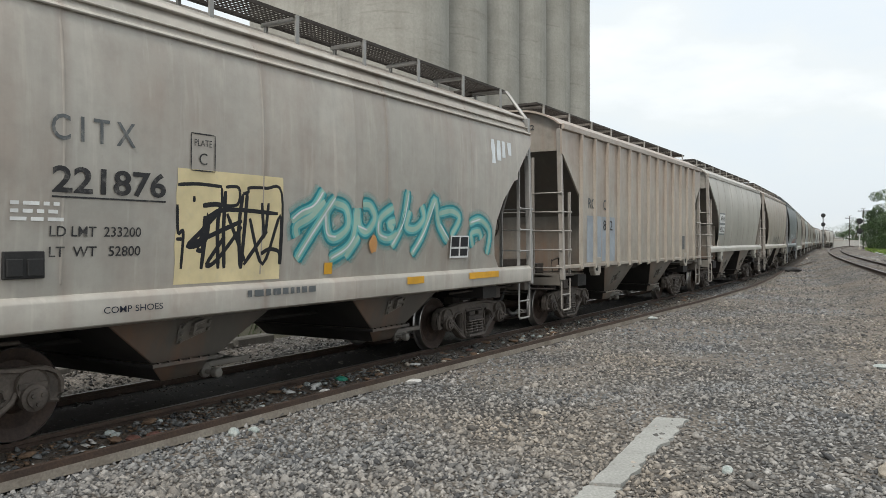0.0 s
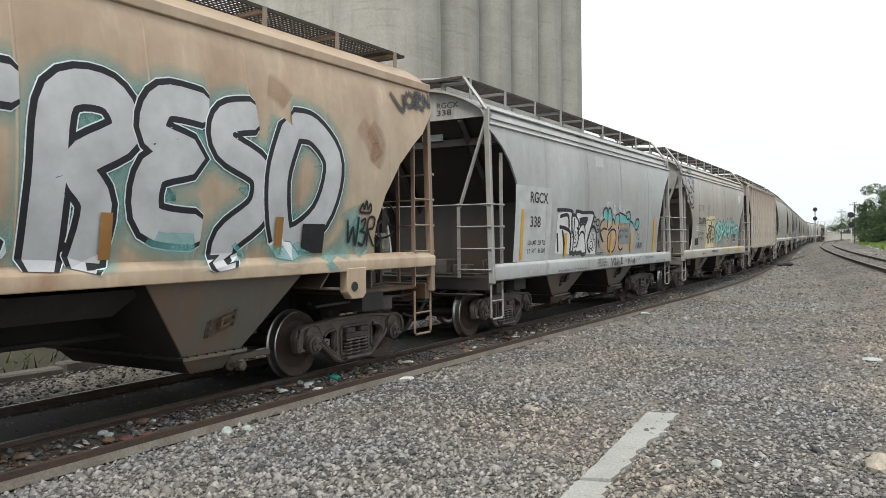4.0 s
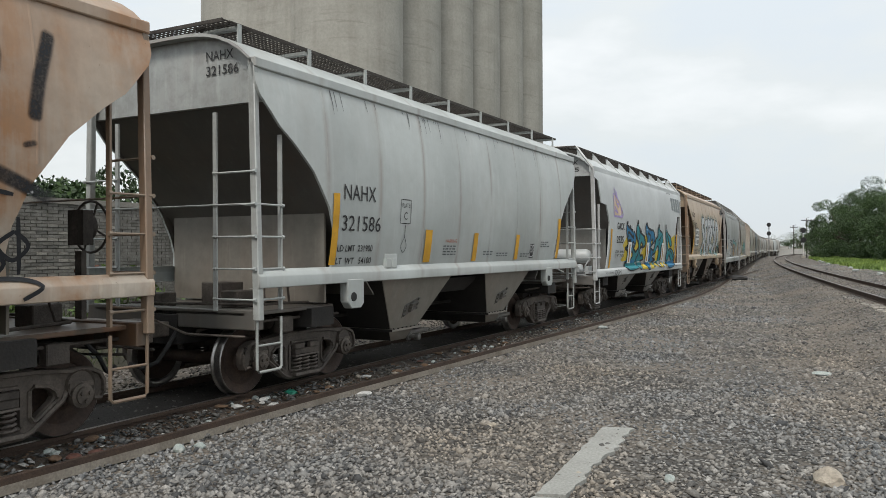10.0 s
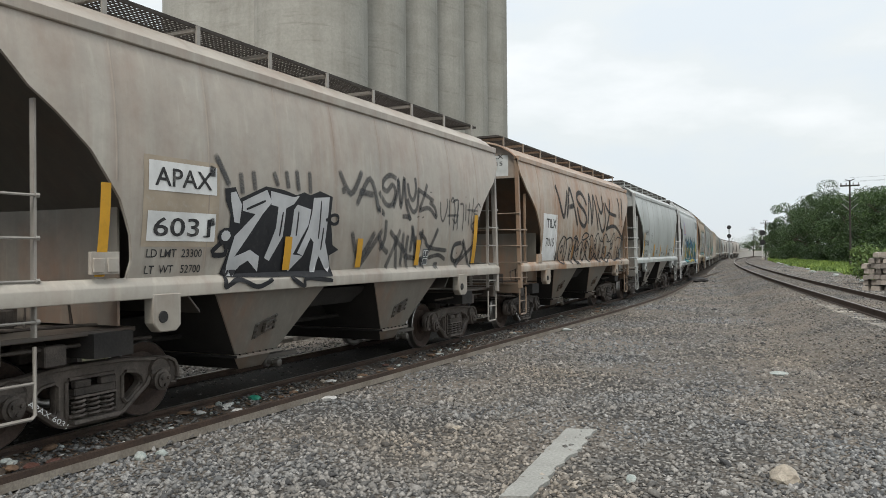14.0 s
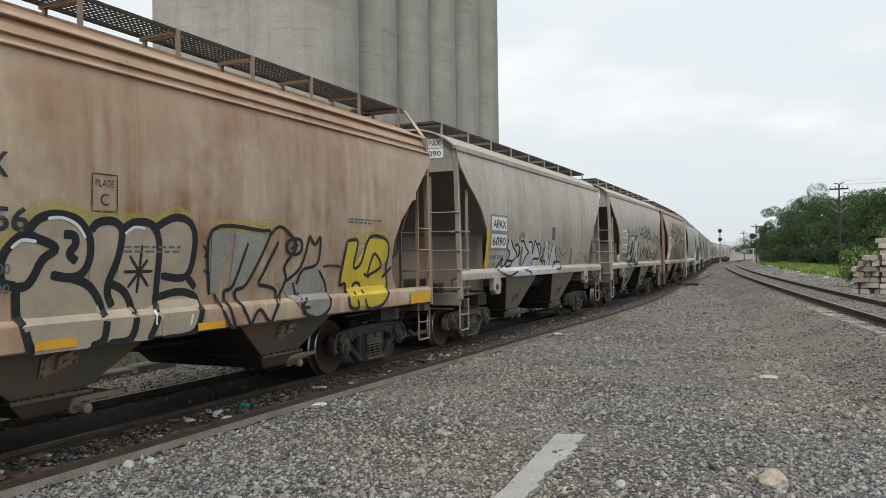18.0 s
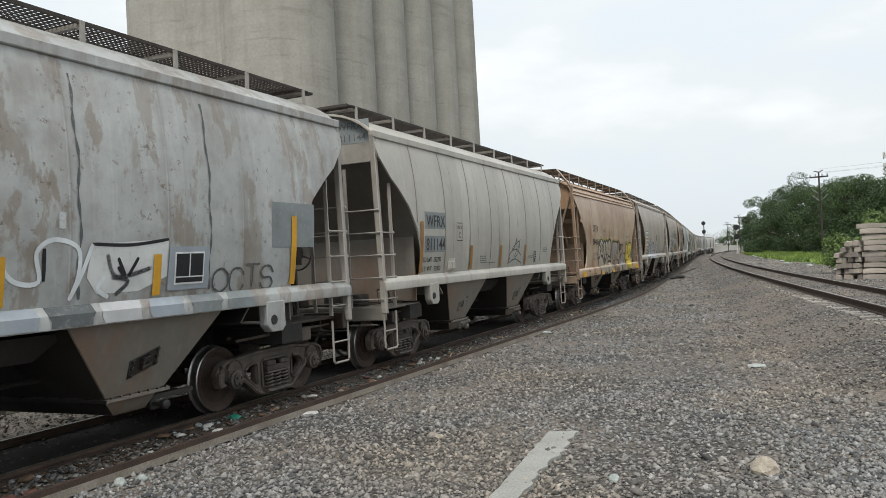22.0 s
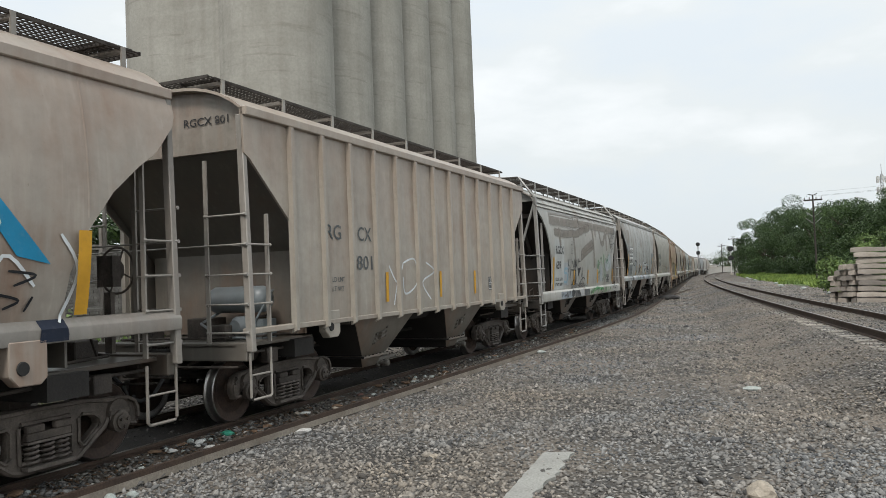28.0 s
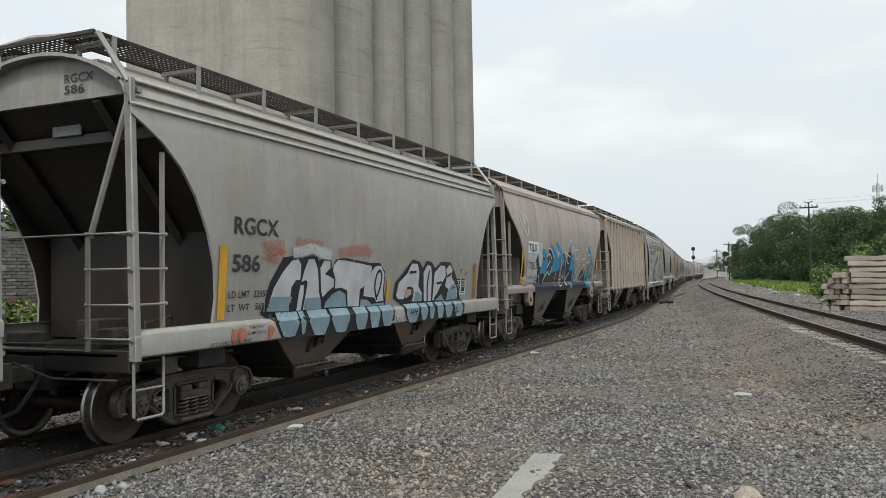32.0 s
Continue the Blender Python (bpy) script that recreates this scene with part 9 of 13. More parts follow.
    spray_lines(c, k, "g_black", 0.042, 0.0096, [[(0.13, 2.17), (0.38, 2.32), (0.61, 2.14), (0.57, 1.62), (0.46, 1.54)], [(0.32, 2.2), (0.4, 1.8), (0.49, 1.54)], [(0.52, 1.95), (0.59, 1.87), (0.52, 1.78), (0.45, 1.87), (0.52, 1.95)], [(0.72, 2.12), (1.13, 2.39), (1.43, 2.17), (1.86, 2.13)], [(0.97, 2.22), (0.93, 1.75), (0.66, 1.64)], [(0.81, 2.1), (0.81, 1.75), (1.36, 1.51)], [(0.66, 1.58), (0.9, 1.77), (1.43, 1.51), (1.71, 1.6)], [(0.91, 2.06), (0.97, 1.98), (0.9, 1.91), (0.84, 1.98), (0.91, 2.06)]])
    spray_lines(c, k, "g_black", 0.042, 0.0102, [[(1.57, 2.27), (1.64, 2.13), (2.1, 2.39), (2.59, 2.15)], [(1.36, 2.05), (1.34, 1.51)], [(1.51, 2.05), (1.5, 1.6)], [(1.94, 2.28), (1.86, 1.69), (2.17, 1.51)], [(1.64, 1.6), (1.93, 1.64), (2.33, 1.48), (3.07, 1.68)], [(1.4, 1.89), (1.48, 1.79), (1.4, 1.7), (1.32, 1.79), (1.4, 1.89)], [(1.91, 1.99), (2, 1.89), (1.91, 1.79), (1.82, 1.89), (1.91, 1.99)], [(2.11, 1.99), (2.23, 1.87), (2.11, 1.74), (1.98, 1.86), (2.11, 1.99)]])
    spray_lines(c, k, "g_black", 0.04, 0.0108, [[(2.29, 2.15), (2.76, 2.16), (3.27, 2.45), (3.41, 2.18)], [(2.85, 2.16), (2.85, 1.79)], [(3.13, 2.23), (3.07, 1.87)], [(2.96, 2.11), (3.07, 2), (2.95, 1.89), (2.85, 2), (2.96, 2.11)], [(2.17, 1.54), (2.76, 1.76), (3.12, 1.7), (3.36, 1.53), (3.81, 1.55)]])
    spray_lines(c, k, "g_black", 0.038, 0.0114, [[(3.51, 2.18), (3.82, 2.31), (4.26, 2.26)], [(3.61, 2.01), (3.61, 1.56), (4.03, 1.61)], [(3.93, 2.08), (3.87, 1.61)], [(4.31, 2.08), (4.36, 1.6)], [(3.97, 1.97), (4.1, 1.85), (3.97, 1.74), (3.84, 1.85), (3.97, 1.97)], [(4.29, 1.96), (4.42, 1.84), (4.29, 1.72), (4.15, 1.84), (4.29, 1.96)], [(4.09, 1.81), (4.22, 1.69), (4.08, 1.57), (3.95, 1.69), (4.09, 1.81)], [(3.31, 1.53), (4.25, 1.57), (4.54, 1.5), (4.36, 1.39)]])
    spray_lines(c, k, "g_black", 0.045, 0.012, [[(-2.51, 2.24), (-2.83, 2.02), (-2.89, 1.68), (-2.42, 1.5), (-2.19, 1.79), (-2.24, 2.14), (-2.51, 2.24)], [(-2.38, 2.14), (-2.44, 1.56)], [(-2.73, 1.91), (-2.57, 1.99), (-2.61, 1.79), (-2.75, 1.85)], [(-2.24, 2.14), (-1.83, 2.21), (-1.59, 2.03), (-1.84, 1.67), (-1.6, 1.48)], [(-1.83, 2.03), (-1.9, 1.55)], [(-1.52, 2.22), (-1.07, 2.1), (-1.21, 1.66), (-0.81, 1.46)], [(-1.4, 2.04), (-1.45, 1.6)], [(-3.06, 1.8), (-3.01, 1.7), (-3.07, 1.6), (-3.12, 1.7), (-3.06, 1.8)]])
    for x in (-1.6, 0.3, 2.2):
        patch(c, x, x + 0.15, 1.62, 2.0, "amber", k, "reflector_strip", 0.006)
    data_box(c, 2.6, 1.5, k)
    end_patch(c, -0.52, -1.16, 3.59, 4.10, "plate_pale")
    end_lettering(c, "TILX", -0.62, 4.02, 0.11, "black", 0.42, 0.014)
    end_lettering(c, "7015", -0.64, 3.86, 0.10, "black", 0.38, 0.014)
    card_holder(c, -4.55, 1.55, k, PAINT["rusty"])


def marks_6(c):
    k = "round"
    sign_pair(c, k, -4.48, 2.78, "APAX", "6031", 1.0, 0.31, 0.21, "beige_fill")
    weights(c, -4.46, 1.78, "23300", "52700", k, w=0.80)
    patch(c, -5.07, -4.95, 1.3, 2.5, "yellow", k, "reflector_strip", 0.012)
    spray_lines(c, k, "s_grey", 0.108, 0.0036, [[(0.74, 3.01), (0.52, 3.05), (0.31, 2.95), (0.28, 2.84), (0.41, 2.79), (0.59, 2.9), (0.68, 2.79), (0.58, 2.6), (0.41, 2.57), (0.24, 2.68), (0.16, 2.77)], [(0.14, 2.52), (0.3, 2.44), (0.29, 2.39)]], "soft grey sprayed letter strokes")
    spray_lines(c, k, "s_grey", 0.101, 0.0042, [[(0.6, 2.52), (0.75, 2.8), (0.79, 3.02), (0.86, 2.55), (0.99, 3.05), (1.02, 2.73), (1.08, 2.55), (1.22, 2.36), (1.22, 2.36), (1.12, 2.41), (0.92, 2.41)]], "soft grey sprayed letter strokes")
    spray_lines(c, k, "s_grey", 0.101, 0.0048, [[(1.11, 2.98), (1.16, 2.78), (1.29, 2.7), (1.4, 2.87), (1.38, 3.09)], [(1.49, 2.88), (1.44, 2.59), (1.31, 2.5), (1.16, 2.6), (1.09, 2.72)]], "soft grey sprayed letter strokes")
    spray_lines(c, k, "s_grey", 0.101, 0.0054, [[(1.45, 2.9), (1.7, 2.83), (2.09, 2.72)], [(1.84, 3.02), (1.65, 2.72), (1.51, 2.54), (1.51, 2.53), (1.88, 2.59), (2.18, 2.44), (2.11, 2.61), (1.89, 2.7)], [(1.97, 2.89), (1.97, 2.85)], [(1.48, 2.44), (1.49, 2.4)], [(1.66, 2.44), (1.67, 2.4)], [(2.29, 2.48), (2.3, 2.45)]], "soft grey sprayed letter strokes")
    spray_lines(c, k, "s_grey", 0.054, 0.006, [[(2.35, 2.74), (2.37, 2.47), (2.48, 2.39), (2.63, 2.64), (2.62, 2.81)], [(2.72, 2.82), (2.74, 2.28)], [(2.78, 2.74), (2.9, 2.83), (2.98, 2.59), (2.91, 2.2)], [(2.84, 2.74), (3.12, 2.79), (3.04, 2.38), (2.86, 2.45)], [(2.62, 2.49), (3.17, 2.52)], [(3.11, 2.77), (3.09, 2.21)], [(3.21, 2.73), (3.37, 2.7), (3.33, 2.21)], [(3.48, 2.77), (3.47, 2.4)]], "soft grey sprayed letter strokes")
    spray_lines(c, k, "s_grey", 0.054, 0.0066, [[(3.66, 2.81), (3.6, 2.31)], [(3.87, 2.92), (3.74, 2.36), (3.81, 2.27)], [(3.51, 2.64), (4.08, 2.64)], [(4.2, 2.71), (4.09, 2.78), (3.86, 2.6), (4.01, 2.56), (4.15, 2.43), (3.92, 2.23), (3.78, 2.36), (4.08, 2.47)], [(3.81, 2.23), (4.07, 2.13)], [(3.48, 2.9), (3.49, 2.86)], [(3.67, 2.89), (3.67, 2.86)]], "soft grey sprayed letter strokes")
    spray_lines(c, k, "s_smoke", 0.108, 0.0072, [[(3.36, 2), (3.03, 1.95), (2.96, 1.74), (3.12, 1.65), (3.35, 1.73), (3.45, 1.91), (3.36, 2)], [(3.39, 2.08), (3.62, 1.77), (3.83, 1.52)], [(4.03, 2), (3.55, 1.77), (3.08, 1.54)]], "soft grey sprayed letter strokes")
    spray_lines(c, k, "s_smoke", 0.043, 0.0078, [[(3.95, 1.86), (3.91, 1.68)], [(4.06, 1.81), (4.02, 1.63)], [(3.91, 1.74), (4.06, 1.77)], [(3.17, 1.82), (3.17, 1.78)]])
    spray_lines(c, k, "s_grey", 0.115, 0.0084, [[(0.39, 2.35), (0.38, 2.04), (0.23, 1.85)], [(0.17, 2.09), (0.33, 1.91), (0.53, 1.81)], [(0.52, 2.17), (0.83, 1.98), (1.11, 1.82)], [(0.89, 2.21), (0.64, 1.81), (0.49, 1.56)], [(0.72, 2.11), (0.79, 1.78), (0.84, 1.54)], [(0.99, 2.18), (0.98, 1.55)], [(1.15, 2.12), (1.13, 1.84), (1.22, 1.54)], [(1.32, 2.26), (1.27, 1.8)]], "soft grey sprayed letter strokes")
    spray_lines(c, k, "s_grey", 0.108, 0.009, [[(1.43, 2.12), (1.44, 1.69)], [(1.68, 2.24), (1.58, 1.76), (1.49, 1.55)], [(1.02, 1.77), (1.77, 1.68)], [(2.29, 2.26), (2.02, 1.91), (1.67, 1.58)], [(1.26, 2.3), (1.45, 1.87)], [(1.81, 1.53), (1.67, 1.76)]], "soft grey sprayed letter strokes")
    spray_lines(c, k, "s_smoke", 0.094, 0.0096, [[(1.54, 2.16), (1.78, 2.06), (1.97, 1.91), (2.73, 1.85)], [(1.96, 1.72), (2.38, 1.77), (2.69, 1.68)], [(2.22, 1.52), (2.27, 1.65)], [(2.3, 1.53), (2.35, 1.65)]], "soft grey sprayed letter strokes")
    spray_lines(c, k, "s_grey", 0.12, 0.0102, [[(-0.97, 3), (-0.66, 2.68), (-0.33, 3.05)], [(-0.52, 2.5), (-0.11, 2.94), (0.16, 2.41)], [(-0.45, 2.73), (0.01, 2.7)], [(-0.6, 2.14), (-0.35, 1.74), (0.08, 2.15)], [(-0.36, 1.57), (0.32, 2.2)], [(-0.87, 2.76), (-0.84, 2.66)]], "soft grey sprayed letter strokes")
    spray_lines(c, k, "s_grey", 0.101, 0.0108, [[(-3.51, 2.95), (-3.26, 2.58)], [(-2.85, 2.82), (-2.81, 2.56)], [(-2.46, 2.84), (-2.36, 2.65)], [(-2.2, 2.88), (-2.15, 2.63)], [(-1.98, 2.91), (-1.93, 2.61)], [(-1.69, 2.92), (-1.67, 2.59)], [(-3.08, 2.78), (-3.04, 2.5)]], "thin grey sprayed haze strokes")
    fill_shape(c, k, "g_black", 0.0114, [(-3.35, 2.56), (-3.17, 2.59), (-3.09, 2.46), (-2.61, 2.64), (-2.25, 2.62), (-1.98, 2.57), (-1.81, 2.62), (-1.67, 2.59), (-1.45, 2.66), (-1.14, 2.6), (-1.18, 2.32), (-1.08, 1.93), (-0.92, 1.86), (-1.15, 1.78), (-1.09, 1.63), (-1.09, 1.49), (-1.71, 1.49), (-2.05, 1.52), (-2.42, 1.52), (-2.72, 1.53), (-3.05, 1.54), (-3.27, 1.55), (-3.34, 1.58), (-3.23, 1.86), (-3.36, 1.94), (-3.25, 2.11), (-3.24, 2.27), (-3.33, 2.42)], "black shadow mass behind silver graffiti letters")
    spray_lines(c, k, "g_black", 0.06, 0.012, [[(-3.27, 1.55), (-3.3, 1.43), (-3.05, 1.51), (-2.73, 1.41), (-2.43, 1.49)], [(-2.05, 1.51), (-1.77, 1.38), (-1.71, 1.48), (-1.09, 1.43)], [(-3.52, 1.83), (-3.33, 1.95), (-3.29, 1.81), (-3.5, 1.8)]])
    fill_shape(c, k, "silver", 0.0126, [(-3.25, 2.52), (-3.16, 2.54), (-3.05, 2.39), (-3.08, 2.17), (-3.17, 2.18), (-3.24, 2.42)], "silver-filled angular graffiti letter")
    fill_shape(c, k, "silver", 0.0132, [(-3.04, 2.43), (-2.59, 2.6), (-2.49, 2.45), (-2.67, 2.29), (-3.12, 1.78), (-2.85, 1.86), (-2.67, 1.78), (-2.67, 1.59), (-2.87, 1.73), (-3.01, 1.67), (-3.14, 1.55), (-3.26, 1.56), (-3.22, 1.79), (-3.15, 2.02), (-2.8, 2.29), (-3.03, 2.32)])
    fill_shape(c, k, "silver", 0.0138, [(-2.52, 2.59), (-2.04, 2.54), (-1.91, 2.57), (-2.04, 2.45), (-2.2, 2.39), (-2.24, 2.03), (-2.47, 1.72), (-2.57, 1.76), (-2.39, 2.13), (-2.36, 2.4), (-2.5, 2.42)])
    fill_shape(c, k, "silver", 0.0144, [(-1.96, 2.45), (-1.65, 2.4), (-1.7, 2.19), (-1.82, 2.04), (-1.99, 1.8), (-1.77, 1.78), (-2.05, 1.58), (-2.19, 1.75), (-2.07, 2.07), (-2.03, 2.38)])
    fill_shape(c, k, "silver", 0.015, [(-1.6, 2.56), (-1.22, 2.59), (-1.25, 2.31), (-1.28, 1.97), (-1.1, 1.63), (-1.17, 1.55), (-1.4, 1.78), (-1.48, 1.56), (-1.59, 1.56), (-1.55, 1.96), (-1.63, 2.02), (-1.77, 1.78), (-1.9, 1.82), (-1.7, 2.14), (-1.63, 2.36)])
    spray_lines(c, k, "g_black", 0.03, 0.0156, [[(-1.42, 2.53), (-1.45, 2.01)], [(-1.34, 2.16), (-1.37, 1.86)], [(-2.97, 2.34), (-2.62, 2.46)], [(-2.26, 2.34), (-2.31, 2.03)], [(-1.93, 2.36), (-1.96, 2.04)], [(-2.57, 2.16), (-2.5, 2.03), (-2.57, 1.79)]])
    fill_shape(c, k, "g_black", 0.0162, [(-3.16, 2.02), (-3.19, 1.96), (-3.26, 1.92), (-3.35, 1.92), (-3.41, 1.95), (-3.44, 2.01), (-3.41, 2.07), (-3.34, 2.11), (-3.26, 2.11), (-3.19, 2.08), (-3.16, 2.02)])
    fill_shape(c, k, "silver", 0.0168, [(-3.22, 2.02), (-3.24, 1.99), (-3.28, 1.96), (-3.33, 1.96), (-3.37, 1.98), (-3.38, 2.02), (-3.37, 2.05), (-3.33, 2.08), (-3.28, 2.08), (-3.24, 2.06), (-3.22, 2.02)])
    spray_lines(c, k, "g_black", 0.045, 0.0174, [[(-0.98, 2.29), (-1.01, 2.24), (-1.09, 2.22), (-1.17, 2.24), (-1.2, 2.28), (-1.17, 2.33), (-1.09, 2.35), (-1.01, 2.34), (-0.98, 2.29)]])
    spray_lines(c, k, "g_black", 0.05, 0.018, [[(-1.3, 2.27), (-1.18, 2.29)]])
    spray_lines(c, k, "s_black", 0.12, 0.0186, [[(-3.55, 2.8), (-3.56, 2.74), (-3.56, 2.66)], [(-3.57, 2.21), (-3.55, 2.16), (-3.54, 2.12)], [(-3.63, 2.02), (-3.63, 1.98)]])
    for x in (-2.2, -0.45, 1.44):
        patch(c, x, x + 0.15, 1.60, 2.03, "yellow", k, "reflector_strip", 0.030)
    patch(c, 3.85, 4.02, 1.6, 2.55, "yellow", k, "reflector_strip", 0.030)
    data_box(c, 1.75, 1.58, k, "grey_mark")
    card_holder(c, -5.14, 1.62, k, PAINT["beige"])
    end_sign(c, "APAX", "6031")


def marks_7(c):
    k = "round"
    sign_pair(c, k, -4.42, 2.70, "APAX", "6090", 0.95, 0.30)
    end_sign(c, "APAX", "6090")
    patch(c, -4.70, -4.54, 1.25, 2.45, "yellow", k, "reflector_strip", 0.012)
    fill_shape(c, k, "silver", 0.0036, [(-3.93, 1.54), (-3.6, 1.79), (-3.45, 1.63), (-3.18, 1.89), (-3.35, 1.99), (-3.31, 2.23), (-3.15, 2.21), (-2.89, 2.05), (-2.7, 2.11), (-2.57, 2), (-2.49, 2.17), (-2.29, 2.19), (-2.07, 2.04), (-1.91, 2.19), (-1.65, 2.16), (-1.57, 1.89), (-1.47, 2.2), (-1.26, 2.23), (-0.97, 2.18), (-0.82, 1.89), (-0.61, 2.22), (-0.33, 2.22), (-0.2, 1.96), (0.1, 2.18), (0.33, 2.1), (0.55, 1.86), (0.59, 1.68), (0.91, 1.66), (0.95, 1.54), (-3.93, 1.56)], "silver graffiti letters with black outlines")
    fill_shape(c, k, "silver", 0.0042, [(-3.93, 1.54), (0.95, 1.52), (0.46, 1.36), (-2.66, 1.37), (-3.28, 1.37)])
    spray_lines(c, k, "g_black", 0.055, 0.0048, [[(-3.31, 2.23), (-3.38, 2.02), (-3.18, 1.89), (-3.45, 1.63), (-3.66, 1.62), (-3.6, 1.79), (-3.99, 1.56)], [(-3.15, 2.21), (-2.99, 2.05), (-2.7, 1.88), (-2.9, 1.73), (-3.27, 1.73), (-3.32, 1.6), (-3.04, 1.62), (-2.95, 1.73)], [(-2.89, 2.05), (-2.7, 2.11), (-2.57, 2), (-2.65, 1.78)], [(-2.49, 2.17), (-2.29, 2.19), (-2.07, 2.04), (-1.85, 1.92), (-1.97, 1.86), (-2.3, 1.58)], [(-2.57, 2.06), (-2.5, 1.92), (-2.6, 1.81)], [(-1.91, 2.17), (-1.65, 2.16), (-1.57, 1.89), (-1.44, 2.17), (-1.38, 2.2), (-1.01, 1.92), (-1.02, 1.77), (-1.45, 1.76), (-1.51, 1.59)]])
    spray_lines(c, k, "g_black", 0.055, 0.0054, [[(-1.26, 2.11), (-1.01, 2.14), (-0.88, 1.86)], [(-0.61, 2.22), (-0.62, 1.92), (-0.89, 1.73), (-0.49, 1.7), (-0.42, 1.57)], [(-0.33, 2.22), (-0.23, 2.16), (-0.27, 1.93), (-0.13, 1.76)], [(0.1, 2.18), (-0.02, 1.86), (-0.06, 1.56)], [(0.29, 2.1), (0.47, 1.86), (0.59, 1.72), (0.16, 1.52)], [(0.31, 1.67), (0.91, 1.66), (0.91, 1.5), (0.38, 1.48)], [(-3.93, 1.54), (-3.28, 1.38), (-2.66, 1.48)], [(-2.3, 1.48), (-1.86, 1.48), (-1.64, 1.38)]])
    spray_lines(c, k, "g_white", 0.025, 0.006, [[(-3.62, 1.55), (-2.71, 1.54), (-1.69, 1.56)], [(-2.46, 1.46), (-2.09, 1.47)], [(-1.52, 1.47), (-1.28, 1.42)]])
    spray_lines(c, k, "g_smoke", 0.03, 0.0066, [[(0.68, 2.07), (0.88, 1.89), (0.79, 1.72)], [(1.01, 2.04), (0.96, 1.75)], [(1.57, 2.15), (1.52, 1.93), (1.21, 1.86), (1.47, 1.75)], [(1.13, 1.93), (1.08, 1.79)], [(2.67, 1.86), (3.04, 1.94), (2.97, 1.69), (2.66, 1.7)], [(3.25, 1.9), (3.24, 1.69)], [(3.41, 1.81), (3.69, 1.81), (3.46, 1.69)], [(3.81, 1.94), (3.68, 1.52)], [(3.58, 1.69), (3.98, 1.64)]])
    spray_lines(c, k, "s_red", 0.16, 0.0072, [[(-2.65, 2.22), (-2.39, 2.36), (-2.23, 2.26)]])
    for x in (-2.45, -0.75, 1.9):
        patch(c, x, x + 0.12, 1.60, 2.05, "amber", k, "reflector_strip", 0.016)
    patch(c, 0.0, 0.28, 2.25, 2.6, "grey_mark", k, "stencil_box", 0.006)
    weights(c, -4.4, 1.78, "233200", "52800", k, "grey_mark", w=0.8)


